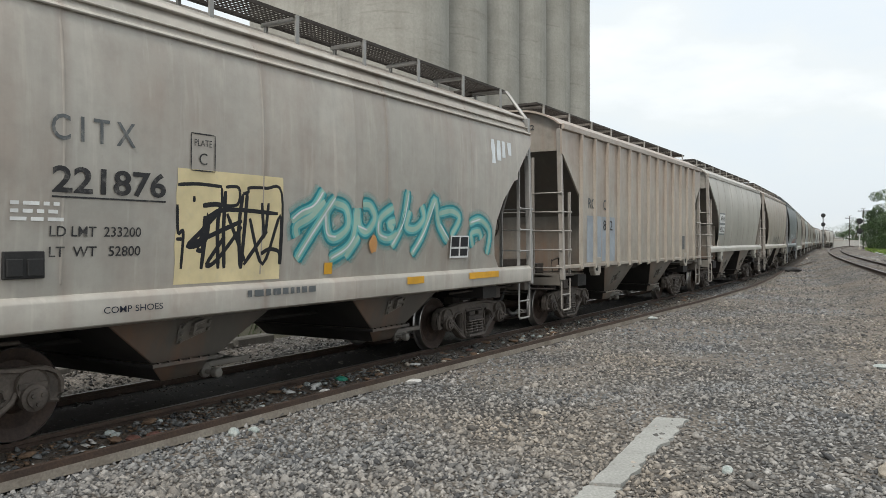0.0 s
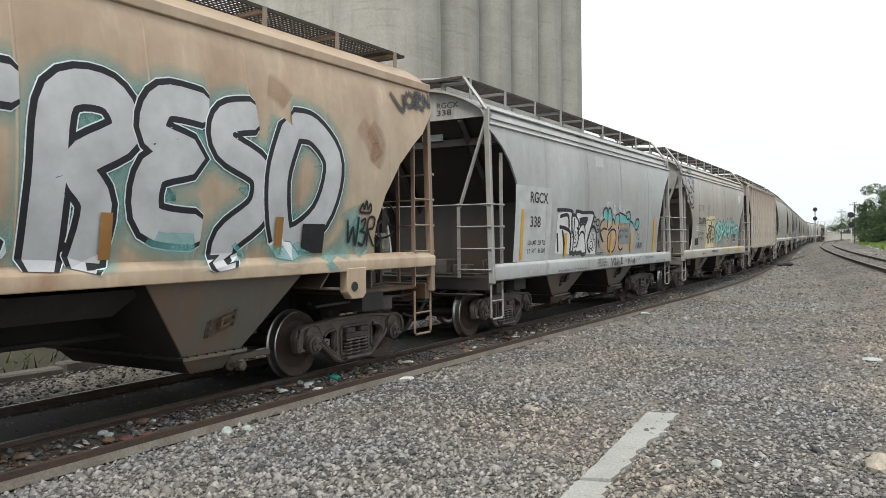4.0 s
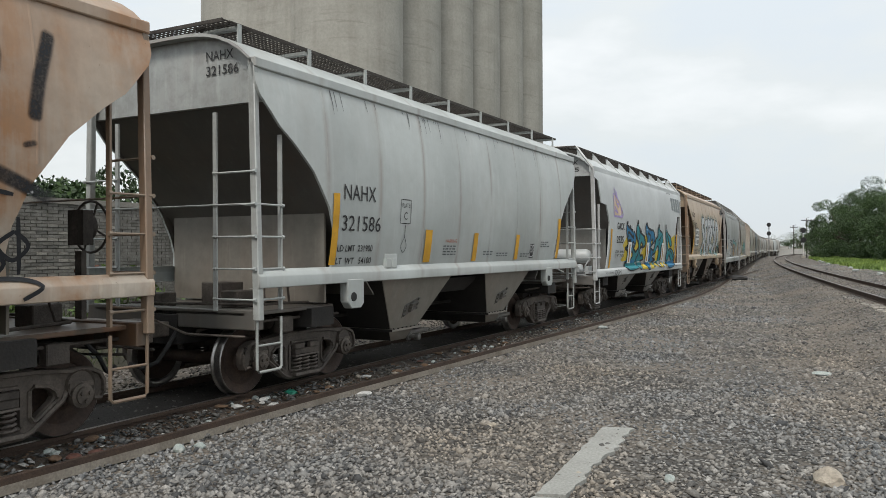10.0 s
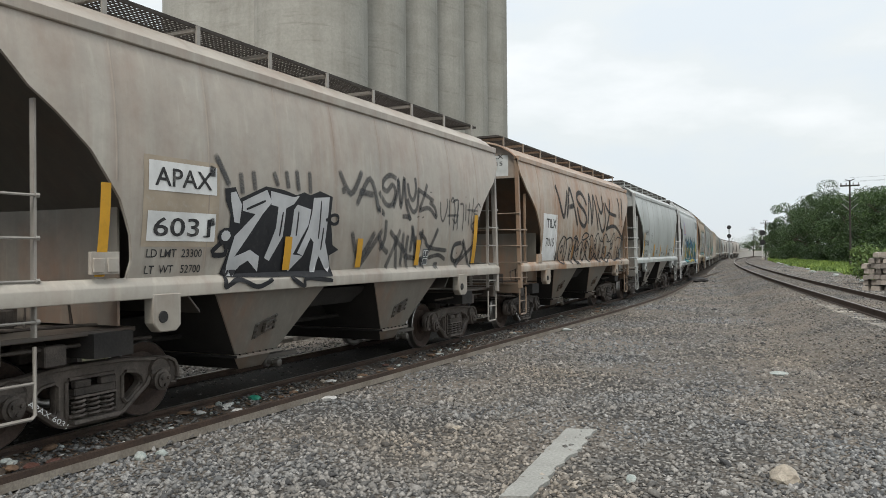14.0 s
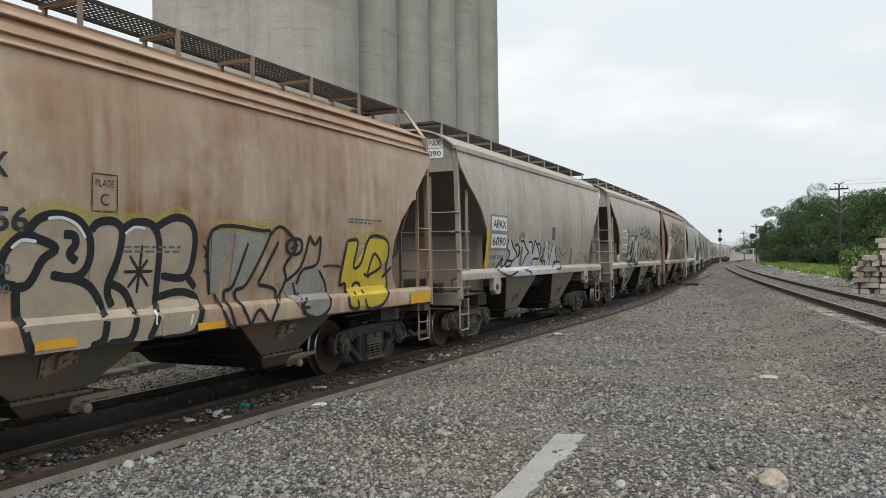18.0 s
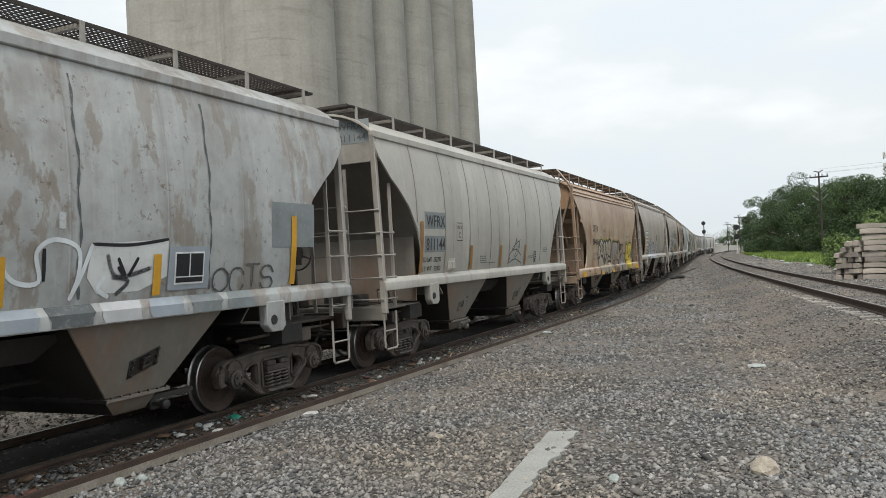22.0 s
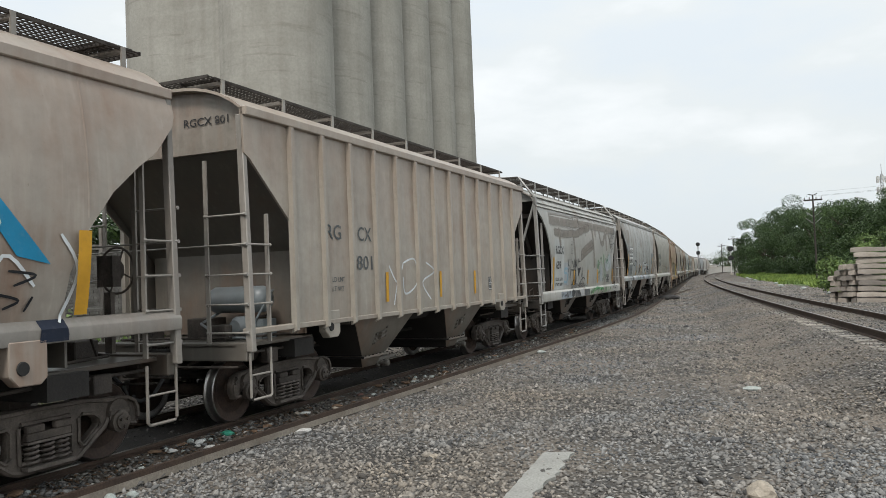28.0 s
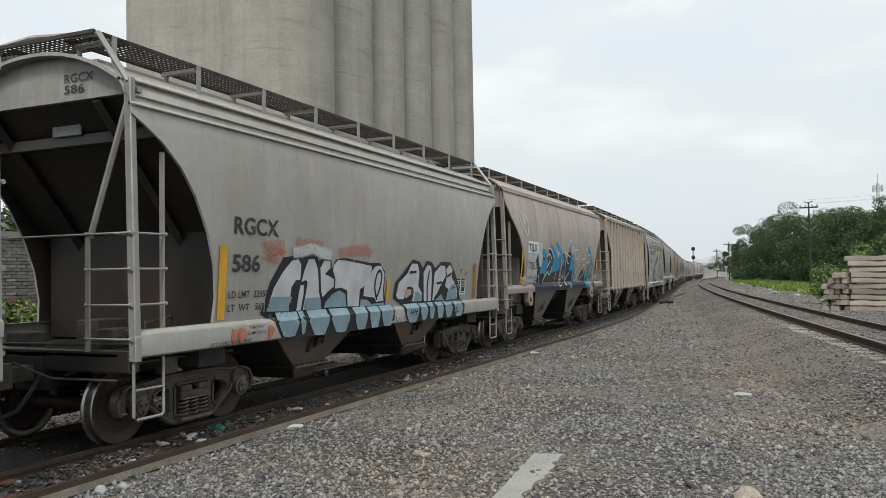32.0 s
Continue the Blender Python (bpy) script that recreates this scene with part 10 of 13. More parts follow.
def marks_8(c):
    k = "flat"
    lettering(c, "CEFX", -3.72, 2.55, 0.22, "black", k, width=0.86, space=1.35, offset=0.02)
    lettering(c, "304656", -3.71, 2.09, 0.21, "black", k, width=1.05, offset=0.03)
    plate_c(c, -2.0, 2.30, k)
    weights(c, -3.72, 1.72, "233100", "53000", k, "grey_mark", w=0.9)
    spray_lines(c, k, "g_glow", 0.24, 0.0036, [[(-2.91, 1.91), (-2.72, 2.08), (-2.58, 2.23), (-2.36, 2.29), (-2.12, 2.23), (-1.96, 2.19), (-1.79, 2.24), (-1.61, 2.2), (-1.42, 2.23), (-1.18, 2.19), (-0.92, 2.31), (-0.65, 2.23)], [(-0.33, 2.2), (0.73, 2.21), (1, 2.27)], [(2.48, 2.1), (3.86, 2.18)]], "thin yellow spray glow round graffiti")
    fill_shape(c, k, "beige_fill", 0.0042, [(-2.91, 1.63), (-2.87, 1.91), (-2.72, 2.05), (-2.58, 2.2), (-2.36, 2.25), (-2.12, 2.2), (-2, 2.05), (-2.03, 1.81), (-2.21, 1.67), (-2.4, 1.69), (-2.17, 1.66), (-1.94, 1.53), (-1.86, 1.31), (-1.89, 1.07), (-2.05, 1), (-2.66, 1), (-2.74, 1.34), (-2.76, 1.59)], "tan bubble graffiti letter with a thick black rim")
    fill_shape(c, k, "beige_fill", 0.0048, [(-2, 2.03), (-1.94, 2.19), (-1.79, 2.23), (-1.66, 2.16), (-1.64, 2.02), (-1.68, 1.66), (-1.53, 1.44), (-1.46, 1.25), (-1.58, 1.04), (-1.8, 1.02), (-1.84, 1.35), (-1.99, 1.63)])
    fill_shape(c, k, "beige_fill", 0.0054, [(-1.61, 2.07), (-1.47, 2.18), (-1.28, 2.17), (-1.16, 2.02), (-1.14, 1.64), (-1.17, 1.19), (-1.29, 1), (-1.53, 1.01), (-1.46, 1.29), (-1.68, 1.59)])
    fill_shape(c, k, "beige_fill", 0.006, [(-1.13, 2.14), (-0.92, 2.28), (-0.65, 2.19), (-0.6, 1.95), (-0.71, 1.65), (-0.52, 1.38), (-0.55, 1.1), (-0.72, 1), (-1.09, 0.99), (-1.14, 1.38)])
    spray_lines(c, k, "g_black", 0.085, 0.0066, [[(-2.76, 1.61), (-2.9, 1.66), (-2.89, 1.88), (-2.72, 2.05), (-2.55, 2.02), (-2.38, 1.94), (-2.51, 1.84), (-2.6, 1.68), (-2.67, 1.61), (-2.78, 1.6)], [(-2.67, 2.07), (-2.58, 2.19), (-2.4, 2.25), (-2.16, 2.21), (-2.02, 2.06), (-2, 1.87), (-2.07, 1.72), (-2.21, 1.67), (-2.42, 1.7)], [(-2.21, 1.67), (-1.99, 1.58), (-1.84, 1.35), (-1.86, 1.07), (-2.01, 1.01)], [(-2.76, 1.58), (-2.74, 1.34), (-2.64, 1)], [(-2.3, 2.07), (-2.19, 2.06), (-2.17, 1.98), (-2.23, 1.89), (-2.15, 1.82)]])
    spray_lines(c, k, "g_black", 0.085, 0.0072, [[(-2, 2.11), (-1.92, 2.19), (-1.74, 2.21), (-1.63, 2.12), (-1.66, 1.87), (-1.77, 1.61), (-1.77, 1.48), (-1.71, 1.37)], [(-1.77, 1.61), (-1.57, 1.51), (-1.46, 1.29), (-1.53, 1.04), (-1.8, 1.02)], [(-1.66, 2.11), (-1.47, 2.21), (-1.23, 2.19), (-1.13, 1.99), (-1.14, 1.64), (-1.17, 1.23), (-1.29, 1)], [(-1.18, 2.17), (-0.92, 2.28), (-0.68, 2.23), (-0.6, 2.01), (-0.71, 1.65), (-1.09, 1.66)], [(-1.14, 1.43), (-0.82, 1.48), (-0.57, 1.41), (-0.52, 1.22), (-0.66, 1.01), (-1.09, 0.99)], [(-0.71, 1.65), (-0.57, 1.51)]])
    spray_lines(c, k, "g_black", 0.035, 0.0078, [[(-1.36, 1.98), (-1.41, 1.49)], [(-1.59, 1.71), (-1.21, 1.71)], [(-1.52, 1.87), (-1.26, 1.55)], [(-1.28, 1.83), (-1.53, 1.55)]])
    spray_lines(c, k, "g_white", 0.03, 0.0084, [[(-2.82, 1.94), (-2.72, 2.01), (-2.58, 2)], [(-2.47, 2.21), (-2.32, 2.22), (-2.16, 2.16), (-2.06, 2.04)], [(-1.59, 2.09), (-1.47, 2.16), (-1.33, 2.15)], [(-1.19, 1.31), (-1.19, 1.15)], [(-0.66, 1.23), (-0.69, 1.11)]])
    fill_shape(c, k, "g_haze", 0.009, [(-0.33, 2.15), (0.08, 2.16), (-0.24, 1.43), (-0.33, 1.46)])
    fill_shape(c, k, "g_haze", 0.0096, [(0.08, 2.15), (0.73, 2.13), (0.33, 1.54), (0.1, 1.42), (0, 1.53)])
    fill_shape(c, k, "g_haze", 0.0102, [(0.91, 1.52), (1.39, 1.5), (1.47, 1.67), (1.86, 1.69), (2.07, 1.45), (2.08, 1.14), (1.8, 1.02), (1.5, 1.09), (1.14, 1.34)])
    spray_lines(c, k, "g_black", 0.045, 0.0108, [[(-0.34, 1.42), (-0.33, 2.16), (0.55, 2.18), (0.73, 2.12), (0.33, 1.54), (0.1, 1.42), (0.33, 1), (-0.01, 1.02), (-0.25, 1.43)], [(0.31, 2.02), (0.07, 1.52), (-0.09, 1.42), (0.06, 1.02)], [(0.73, 2.12), (0.96, 2.24), (1.31, 2.01), (1.07, 1.73), (1.1, 1.54), (0.83, 1.17), (0.72, 1.03), (0.5, 1.2), (0.33, 1)], [(0.92, 2.05), (0.69, 1.73), (0.54, 1.53)], [(0.54, 1.51), (0.91, 1.4), (0.75, 1.03)]])
    spray_lines(c, k, "g_black", 0.045, 0.0114, [[(1.45, 1.99), (1.4, 1.91), (1.27, 1.88), (1.14, 1.91), (1.1, 1.99), (1.14, 2.06), (1.27, 2.09), (1.4, 2.07), (1.45, 1.99)], [(1.27, 2.06), (1.27, 1.91)], [(1.19, 1.96), (1.35, 2.01)], [(1.61, 2.14), (1.43, 1.72), (1.06, 1.51)], [(1.61, 2.14), (1.74, 2.02), (1.87, 2.12), (1.82, 1.76), (1.47, 1.67), (1.34, 1.48)], [(1.86, 1.66), (2.04, 1.45), (2.08, 1.14), (1.8, 1.01), (1.5, 1.08), (1.38, 1.38)], [(1.26, 1.51), (1.46, 1.06)], [(1.55, 1.3), (1.42, 1.18), (1.59, 1.16)]])
    spray_lines(c, k, "s_black", 0.05, 0.012, [[(1.95, 1.71), (2.18, 1.72), (2.45, 1.7)], [(-0.48, 1.99), (-0.39, 1.91), (-0.45, 1.85)], [(-0.46, 1.71), (-0.34, 1.66)]])
    fill_shape(c, k, "g_yellow", 0.0126, [(2.58, 2.07), (2.89, 2.07), (2.83, 1.75), (3.22, 2.12), (3.79, 2.12), (3.85, 1.8), (3.55, 1.69), (3.84, 1.51), (3.71, 1.1), (3.19, 1.07), (2.66, 1.12), (2.57, 1.44), (2.42, 1.47)], "yellow graffiti letters with a black outline")
    spray_lines(c, k, "g_black", 0.05, 0.0132, [[(2.58, 2.08), (2.87, 2.08), (2.78, 1.7), (2.99, 1.75), (3.22, 2.14), (3.68, 2.14), (3.85, 1.98), (3.78, 1.63), (3.84, 1.33), (3.59, 1.08), (3.14, 1.06), (2.98, 1.42), (2.77, 1.4), (2.87, 1.08), (2.61, 1.12), (2.57, 1.44), (2.42, 1.47), (2.58, 2.08)], [(3.2, 1.58), (3.38, 1.89), (3.61, 1.69), (3.2, 1.55)], [(3.09, 1.58), (3.26, 1.53)], [(3.97, 1.68), (3.66, 1.51)]])
    for x0, x1 in ((-5.57, -5.06), (-2.63, -2.19), (-0.6, -0.16), (4.55, 5.29)):
        patch(c, x0, x1, 1.03, 1.22 if abs(x0) > 4 else 1.12, "yellow", k, "reflector_strip", 0.022, sill=True)
    sill_words(c, [("LIFT HERE", -4.75, 1.18, 0.05, 0.4), ("2 INCH HF COMP SHOES", -4.3, 1.06, 0.05, 0.8)])
    end_lettering(c, "304656", -0.40, 3.93, 0.11, "black", 0.54)
    small_print(c, -1.6, 1.95, 0.9, 2, "grey_mark", k)
    small_print(c, 2.6, 2.4, 0.9, 2, "grey_mark", k)


def marks_9(c):
    k = "round"
    for z0, z1, text, o in ((2.42, 2.74, "WFRX", 0.02), (1.98, 2.29, "811144", 0.02)):
        p = patch(c, -4.26, -3.28, z0, z1, "plate_grey", k, "sign_patch", 0.004)
        lettering(p, text, -4.2, z0 + 0.04, 0.23, "black", k, width=0.86, offset=o, lift=0.010)
    weights(c, -4.3, 1.80, "232700", "53300", k, w=0.80)
    plate_c(c, -2.75, 2.20, k)
    patch(c, -4.46, -4.33, 1.3, 2.55, "amber", k, "reflector_strip", 0.012)
    strips(c, k, (-2.0, -0.15, 1.7), "amber", 1.55, 2.1, 0.14)
    data_box(c, 2.50, 1.64, k)
    spray_lines(c, k, "g_smoke", 0.03, 0.0036, [[(0.64, 1.74), (0.56, 1.86), (0.9, 2.05), (1.04, 2.25), (1.08, 1.99), (0.9, 1.8)], [(0.82, 2.05), (1.27, 2.2), (1.22, 1.92), (0.99, 1.8)], [(0.47, 1.65), (0.64, 1.92), (1.08, 1.99), (1.44, 1.84)], [(0.56, 1.67), (0.99, 1.76), (1.54, 1.64)], [(1.04, 2.27), (0.99, 2.05)], [(1.34, 2.25), (1.18, 1.99)], [(0.73, 2.03), (0.82, 1.97), (0.9, 2.04)]], "thin dark hand-drawn tag")
    for x, z, n in ((-1.4, 1.85, 4), (-0.9, 1.7, 1), (2.0, 1.8, 2), (3.3, 2.0, 3)):
        small_print(c, x, z, 0.45, n, "grey_mark", k)
    card_holder(c, -3.15, 1.62, k, PAINT["cool"])
    for x in (-2.9, -1.55, -0.2, 1.15, 2.5, 3.7):
        g = Geo()
        blade(g, [(x, z, 0.014 + 0.006 * math.sin(z * 17 + x)) for z in np.linspace(1.62, 3.85, 24)], k, 0.005)
        part("seam_grime", g.mesh("seam_grime", M["g_haze"], smooth=0), c, "thin dark dirt along a weld seam")
    end_patch(c, -0.62, -1.30, 3.90, 4.30, "plate_grey")
    end_lettering(c, "WFRX", -0.68, 4.14, 0.12, "grey_mark", 0.5, 0.014)
    end_lettering(c, "811144", -0.68, 3.94, 0.12, "grey_mark", 0.56, 0.014)


def marks_10(c):
    k = "round"
    sign_pair(c, k, -4.45, 2.84, "APAX", "6066", 0.95, 0.34, 0.07, "plate_grey")
    patch(c, -4.5, -3.52, 1.45, 2.02, "plate_grey", k, "sign_patch", 0.005)
    weights(c, -4.42, 1.82, "233200", "52800", k, w=0.80)
    patch(c, -5.04, -4.92, 1.35, 2.56, "yellow", k, "reflector_strip", 0.012)
    for x in (-1.4, 0.39, 2.23):
        g = Geo()
        blade(g, [(x + 0.015 * math.sin(z * 9), z, 0.025 + 0.015 * math.sin(z * 23 + x)) for z in np.linspace(1.62, 3.8, 30)], k, 0.006)
        part("seam_grime", g.mesh("seam_grime", M["grey_mark"], smooth=0), c, "dark dirt along a weld seam")
    fill_shape(c, k, "over_pale", 0.0036, [(-2.69, 2.21), (-2.37, 2.18), (-2.15, 2.05), (-2.16, 1.78), (-2.5, 1.76), (-2.71, 1.78)], "pale worn paint of an old graffiti piece")
    fill_shape(c, k, "worn_white", 0.0042, [(0.54, 2.15), (1.56, 2.2), (1.55, 1.8), (1.15, 1.66), (0.61, 1.66), (0.48, 1.83)])
    fill_shape(c, k, "g_soot", 0.0048, [(-1.28, 2.12), (-1.01, 2.13), (-0.7, 1.95), (-0.81, 1.87), (-0.96, 1.92), (-1.03, 1.69), (-1.28, 1.68), (-1.28, 1.85)], "black and peach remains of an old graffiti piece")
    fill_shape(c, k, "g_peach", 0.0054, [(-1.15, 2.06), (-1.04, 2.07), (-1.01, 1.96), (-1.12, 1.9), (-1.19, 1.96)])
    fill_shape(c, k, "g_peach", 0.006, [(-1, 1.88), (-0.81, 1.87), (-0.74, 1.67), (-0.93, 1.67)])
    spray_lines(c, k, "g_black", 0.035, 0.0066, [[(-2.69, 2.23), (-2.48, 2.24), (-2.22, 2.15), (-2.13, 2.05), (-2.15, 1.92)], [(-1.01, 2.13), (-0.96, 1.92), (-0.64, 1.97)], [(-0.89, 1.95), (-0.93, 1.68)], [(0.54, 2.15), (1.03, 2.14), (1.56, 2.2)]])
    spray_lines(c, k, "g_white", 0.045, 0.0072, [[(-1.4, 2.26), (-1.55, 2.12), (-1.51, 1.9), (-1.43, 1.74)], [(-1.28, 2.15), (-0.85, 2.07), (-0.52, 2.03), (-0.3, 1.82), (-0.05, 1.81), (-0.08, 2.07), (0.1, 2.19), (0.37, 2.11), (0.38, 1.84), (0.29, 1.62)], [(0.54, 2.15), (0.41, 1.84), (0.29, 1.62)], [(0.7, 1.83), (0.62, 1.71), (0.76, 1.62)]], "worn white sprayed outlines")
    spray_lines(c, k, "g_black", 0.04, 0.0078, [[(0, 2.11), (-0, 1.81)], [(0.86, 2.01), (0.96, 1.82), (0.86, 1.92)], [(1.13, 2.01), (1, 1.82)]])
    spray_lines(c, k, "s_smoke", 0.06, 0.0084, [[(0.72, 2.06), (0.85, 1.82), (1.33, 1.9)], [(0.83, 1.63), (1, 1.77), (0.77, 1.82)]])
    spray_lines(c, k, "s_aqua", 0.12, 0.009, [[(-2.28, 1.79), (-2.16, 1.75), (-2.04, 1.77), (-2.07, 1.91)], [(-2.5, 1.93), (-2.38, 2.06)]])
    spray_lines(c, k, "s_white", 0.1, 0.0096, [[(-1.8, 2.33), (-1.7, 2.48)], [(-0.54, 3.47), (-0.5, 3.14)], [(-1.12, 3.58), (-1.01, 3.28)], [(0.19, 2.46), (0.19, 2.28)]])
    fill_shape(c, k, "over_brown", 0.0102, [(-6, 3.84), (-5.21, 3.92), (-5.04, 3.45), (-4.95, 2.95), (-5.33, 3.13), (-5.9, 3.5)], "brown-grey undercoat where paint has peeled")
    fill_shape(c, k, "over_brown", 0.0108, [(-4.8, 3.62), (-4.17, 3.65), (-4.19, 3.33), (-4.51, 2.91), (-4.67, 3.01)])
    fill_shape(c, k, "over_pale", 0.0114, [(-5.9, 3.39), (-5.74, 3.28), (-4.95, 2.86), (-4.44, 2.55), (-4.46, 2.41), (-4.96, 2.73), (-5.74, 3.15)])
    spray_lines(c, k, "g_black", 0.035, 0.012, [[(-4.8, 2), (-4.67, 2.23), (-4.56, 2.26), (-4.48, 2.15)], [(-4.74, 2), (-4.58, 1.94), (-4.7, 1.89)], [(-3.48, 2.07), (-3.37, 2.15), (-3.23, 2.06), (-2.86, 2.04), (-2.92, 2.21), (-2.52, 2.28), (-2.12, 2.15), (-2.12, 2.05)]])
    spray_lines(c, k, "g_white", 0.03, 0.0126, [[(-3.48, 1.69), (-3.36, 1.85), (-3.25, 1.81)], [(-1.52, 1.65), (-1.57, 1.95), (-1.57, 2.15), (-1.41, 2.27)]])
    patch(c, 1.55, 2.2, 1.64, 2.12, "plate_blue", k, "repaint_patch", 0.022, ragged=0.01)
    patch(c, 1.64, 2.11, 1.70, 2.06, "white", k, "stencil_box", 0.026)
    for x0, x1, z0, z1 in ((1.66, 1.865, 1.79, 2.04), (1.885, 2.09, 1.79, 2.04), (1.66, 2.09, 1.72, 1.775)):
        patch(c, x0, x1, z0, z1, "g_black", k, "stencil_field", 0.029)
    small_print(c, 1.70, 1.95, 0.12, 2, "white", k, h=0.02)
    small_print(c, 1.92, 1.95, 0.12, 2, "white", k, h=0.02)
    patch(c, 3.42, 4.4, 2.10, 2.70, "plate_grey", k, "sign_patch", 0.005)
    strips(c, k, (-2.4, -0.5, 1.34), z0=1.60, z1=2.04, w=0.11)
    patch(c, 3.84, 3.96, 1.60, 2.52, "yellow", k, "reflector_strip", 0.015)
    brush_letters(c, "OCTS", 2.3, 1.60, 0.28, 1.2, k, "g_smoke", art, 0.028, label="grey sprayed letters", wobble=0.15)
    for i, x in enumerate(np.arange(-4.3, 2.8, 0.62)):
        sill_paint(c, x, x + 0.5, ("plate_blue", "grey_mark", "silver", "plate_blue", "plate_grey", "plate_grey")[i % 6])
    plate_c(c, -2.4, 2.3, k, "grey_mark")
    end_sign(c, "APAX", "6066")


def marks_11(c):
    k = "flat"
    patch(c, -4.62, -3.55, 1.33, 2.85, "plate_pale", k, "repaint_patch")
    lettering(c, "RGCX", -4.5, 2.40, 0.24, "black", k, width=0.90, offset=0.03)
    lettering(c, "659", -4.48, 1.95, 0.24, "black", k, width=0.53, offset=0.03)
    weights(c, -4.53, 1.60, "229300", "56700", k, w=0.82, gap=0.16)
    patch(c, -4.82, -4.71, 1.35, 2.29, "yellow", k, "reflector_strip", 0.012)
    plate_c(c, -2.69, 2.44, k)
    # wide worn brown roller strokes over old letters, dripping below the top band
    for w, lift, runs in ((0.46, 0.0036, [[(-5.15, 3.40), (-3.8, 3.42), (-2.48, 3.42), (-1.42, 3.47)], [(-1.6, 3.46), (0.17, 3.48), (1.93, 3.48), (3.3, 3.47), (4.85, 3.46)]]),
                          (0.30, 0.0046, [[(-4.7, 3.05), (-3.4, 3.02), (-2.46, 3.07), (-1.86, 3.08), (-0.96, 3.22), (0.17, 3.38)], [(-1.38, 2.30), (-0.47, 2.52), (0.65, 2.74)], [(-1.30, 2.42), (-0.4, 2.66), (0.55, 2.86)]]),
                          (0.24, 0.0056, [[(-2.35, 3.23), (-2.18, 2.61), (-2.06, 1.96), (-2.01, 1.50)], [(0.52, 3.33), (0.63, 2.86), (0.69, 2.34), (0.74, 1.95)], [(1.62, 3.46), (1.90, 2.92), (2.30, 2.88), (2.55, 3.10), (3.21, 3.39)], [(3.22, 3.43), (3.50, 3.07), (3.70, 2.69)], [(-4.1, 3.2), (-4.02, 2.9), (-3.95, 2.62)], [(2.85, 3.2), (2.88, 2.9), (2.92, 2.6)]]),
                          (0.055, 0.0066, [[(x, 3.34), (x + 0.01, 3.2), (x, 3.28 - d)] for x, d in ((-1.1, 0.18), (-0.95, 0.12), (-0.55, 0.25), (-0.3, 0.16), (0.9, 0.2), (1.05, 0.33), (1.15, 0.15), (2.6, 0.22), (3.75, 0.2), (3.9, 0.32), (4.1, 0.16), (4.3, 0.25))])):
        spray_lines(c, k, "s_brown", w, lift, runs, "worn brown-grey roller stroke")
    fill_shape(c, k, "over_pale", 0.0066, [(-3.56, 2.13), (-3.01, 2.14), (-2.97, 1.43), (-3.58, 1.45)], "pale blue-grey repainted box")
    spray_lines(c, k, "g_pale_blue", 0.07, 0.0072, [[(-3.11, 1.95), (-3.45, 1.95), (-3.47, 1.82), (-3.21, 1.81), (-3.09, 1.69), (-3.23, 1.54), (-3.53, 1.56)]])
    spray_lines(c, k, "g_black", 0.035, 0.0078, [[(-3.09, 1.85), (-3.01, 2.18), (-2.94, 2.23)], [(-2.77, 1.65), (-2.67, 2.28)], [(-2.6, 2.23), (-2.25, 1.93)], [(-2.23, 2.26), (-2.24, 2.03), (-1.97, 2.03), (-1.96, 2.24)], [(-2.5, 1.44), (-2.27, 1.63), (-2.02, 1.87), (-2.68, 1.91)], [(-2.42, 1.44), (-2.04, 1.46), (-2.11, 1.62)], [(-1.67, 2.29), (-1.77, 1.92), (-1.38, 1.97), (-1.7, 1.71), (-1.64, 1.97)], [(-1.67, 2.19), (-1.41, 2.19)], [(-3.05, 1.85), (-3.05, 2.04), (-2.92, 2.04), (-2.96, 1.85), (-2.9, 1.66)]], "thin black graffiti lines")
    fill_shape(c, k, "g_soot", 0.0084, [(-2.2, 2.21), (-2.15, 2.03), (-1.99, 2.03), (-2, 2.18)])
    fill_shape(c, k, "g_soot", 0.009, [(-1.73, 1.97), (-1.38, 1.97), (-1.67, 1.73)])
    fill_shape(c, k, "g_soot", 0.0096, [(-2.27, 1.63), (-2.02, 1.86), (-2.11, 1.62), (-2.06, 1.46), (-2.42, 1.44)])
    spray_lines(c, k, "g_smoke", 0.04, 0.0102, [[(-1.55, 1.43), (-1.08, 1.63), (-0.79, 1.61), (-0.7, 1.49), (-0.81, 1.3)], [(-1.15, 2.02), (-1.09, 1.57)], [(-1.26, 1.8), (-1.22, 1.66)]])
    spray_lines(c, k, "s_green", 0.16, 0.0108, [[(-0.2, 1.09), (0.89, 1.24), (2.02, 1.22)]])
    fill_shape(c, k, "g_soot", 0.0114, [(-2.79, 1.25), (-2.5, 1.29), (-2.36, 1.23), (-2.48, 1.07), (-2.78, 1.03)])
    fill_shape(c, k, "g_soot", 0.012, [(-2.13, 1.21), (-1.81, 1.26), (-1.48, 1.05), (-1.57, 1.01), (-1.98, 1.15)])
    fill_shape(c, k, "over_pale", 0.0138, [(1.68, 2.12), (1.97, 2.02), (2.1, 1.74), (2.09, 1.48), (1.72, 1.47), (1.67, 1.76)])
    fill_shape(c, k, "over_pale", 0.0144, [(2.47, 2.11), (3.05, 2.38), (3.43, 2.54), (3.61, 2.42), (3.65, 1.93), (2.9, 1.83), (2.57, 1.96)])
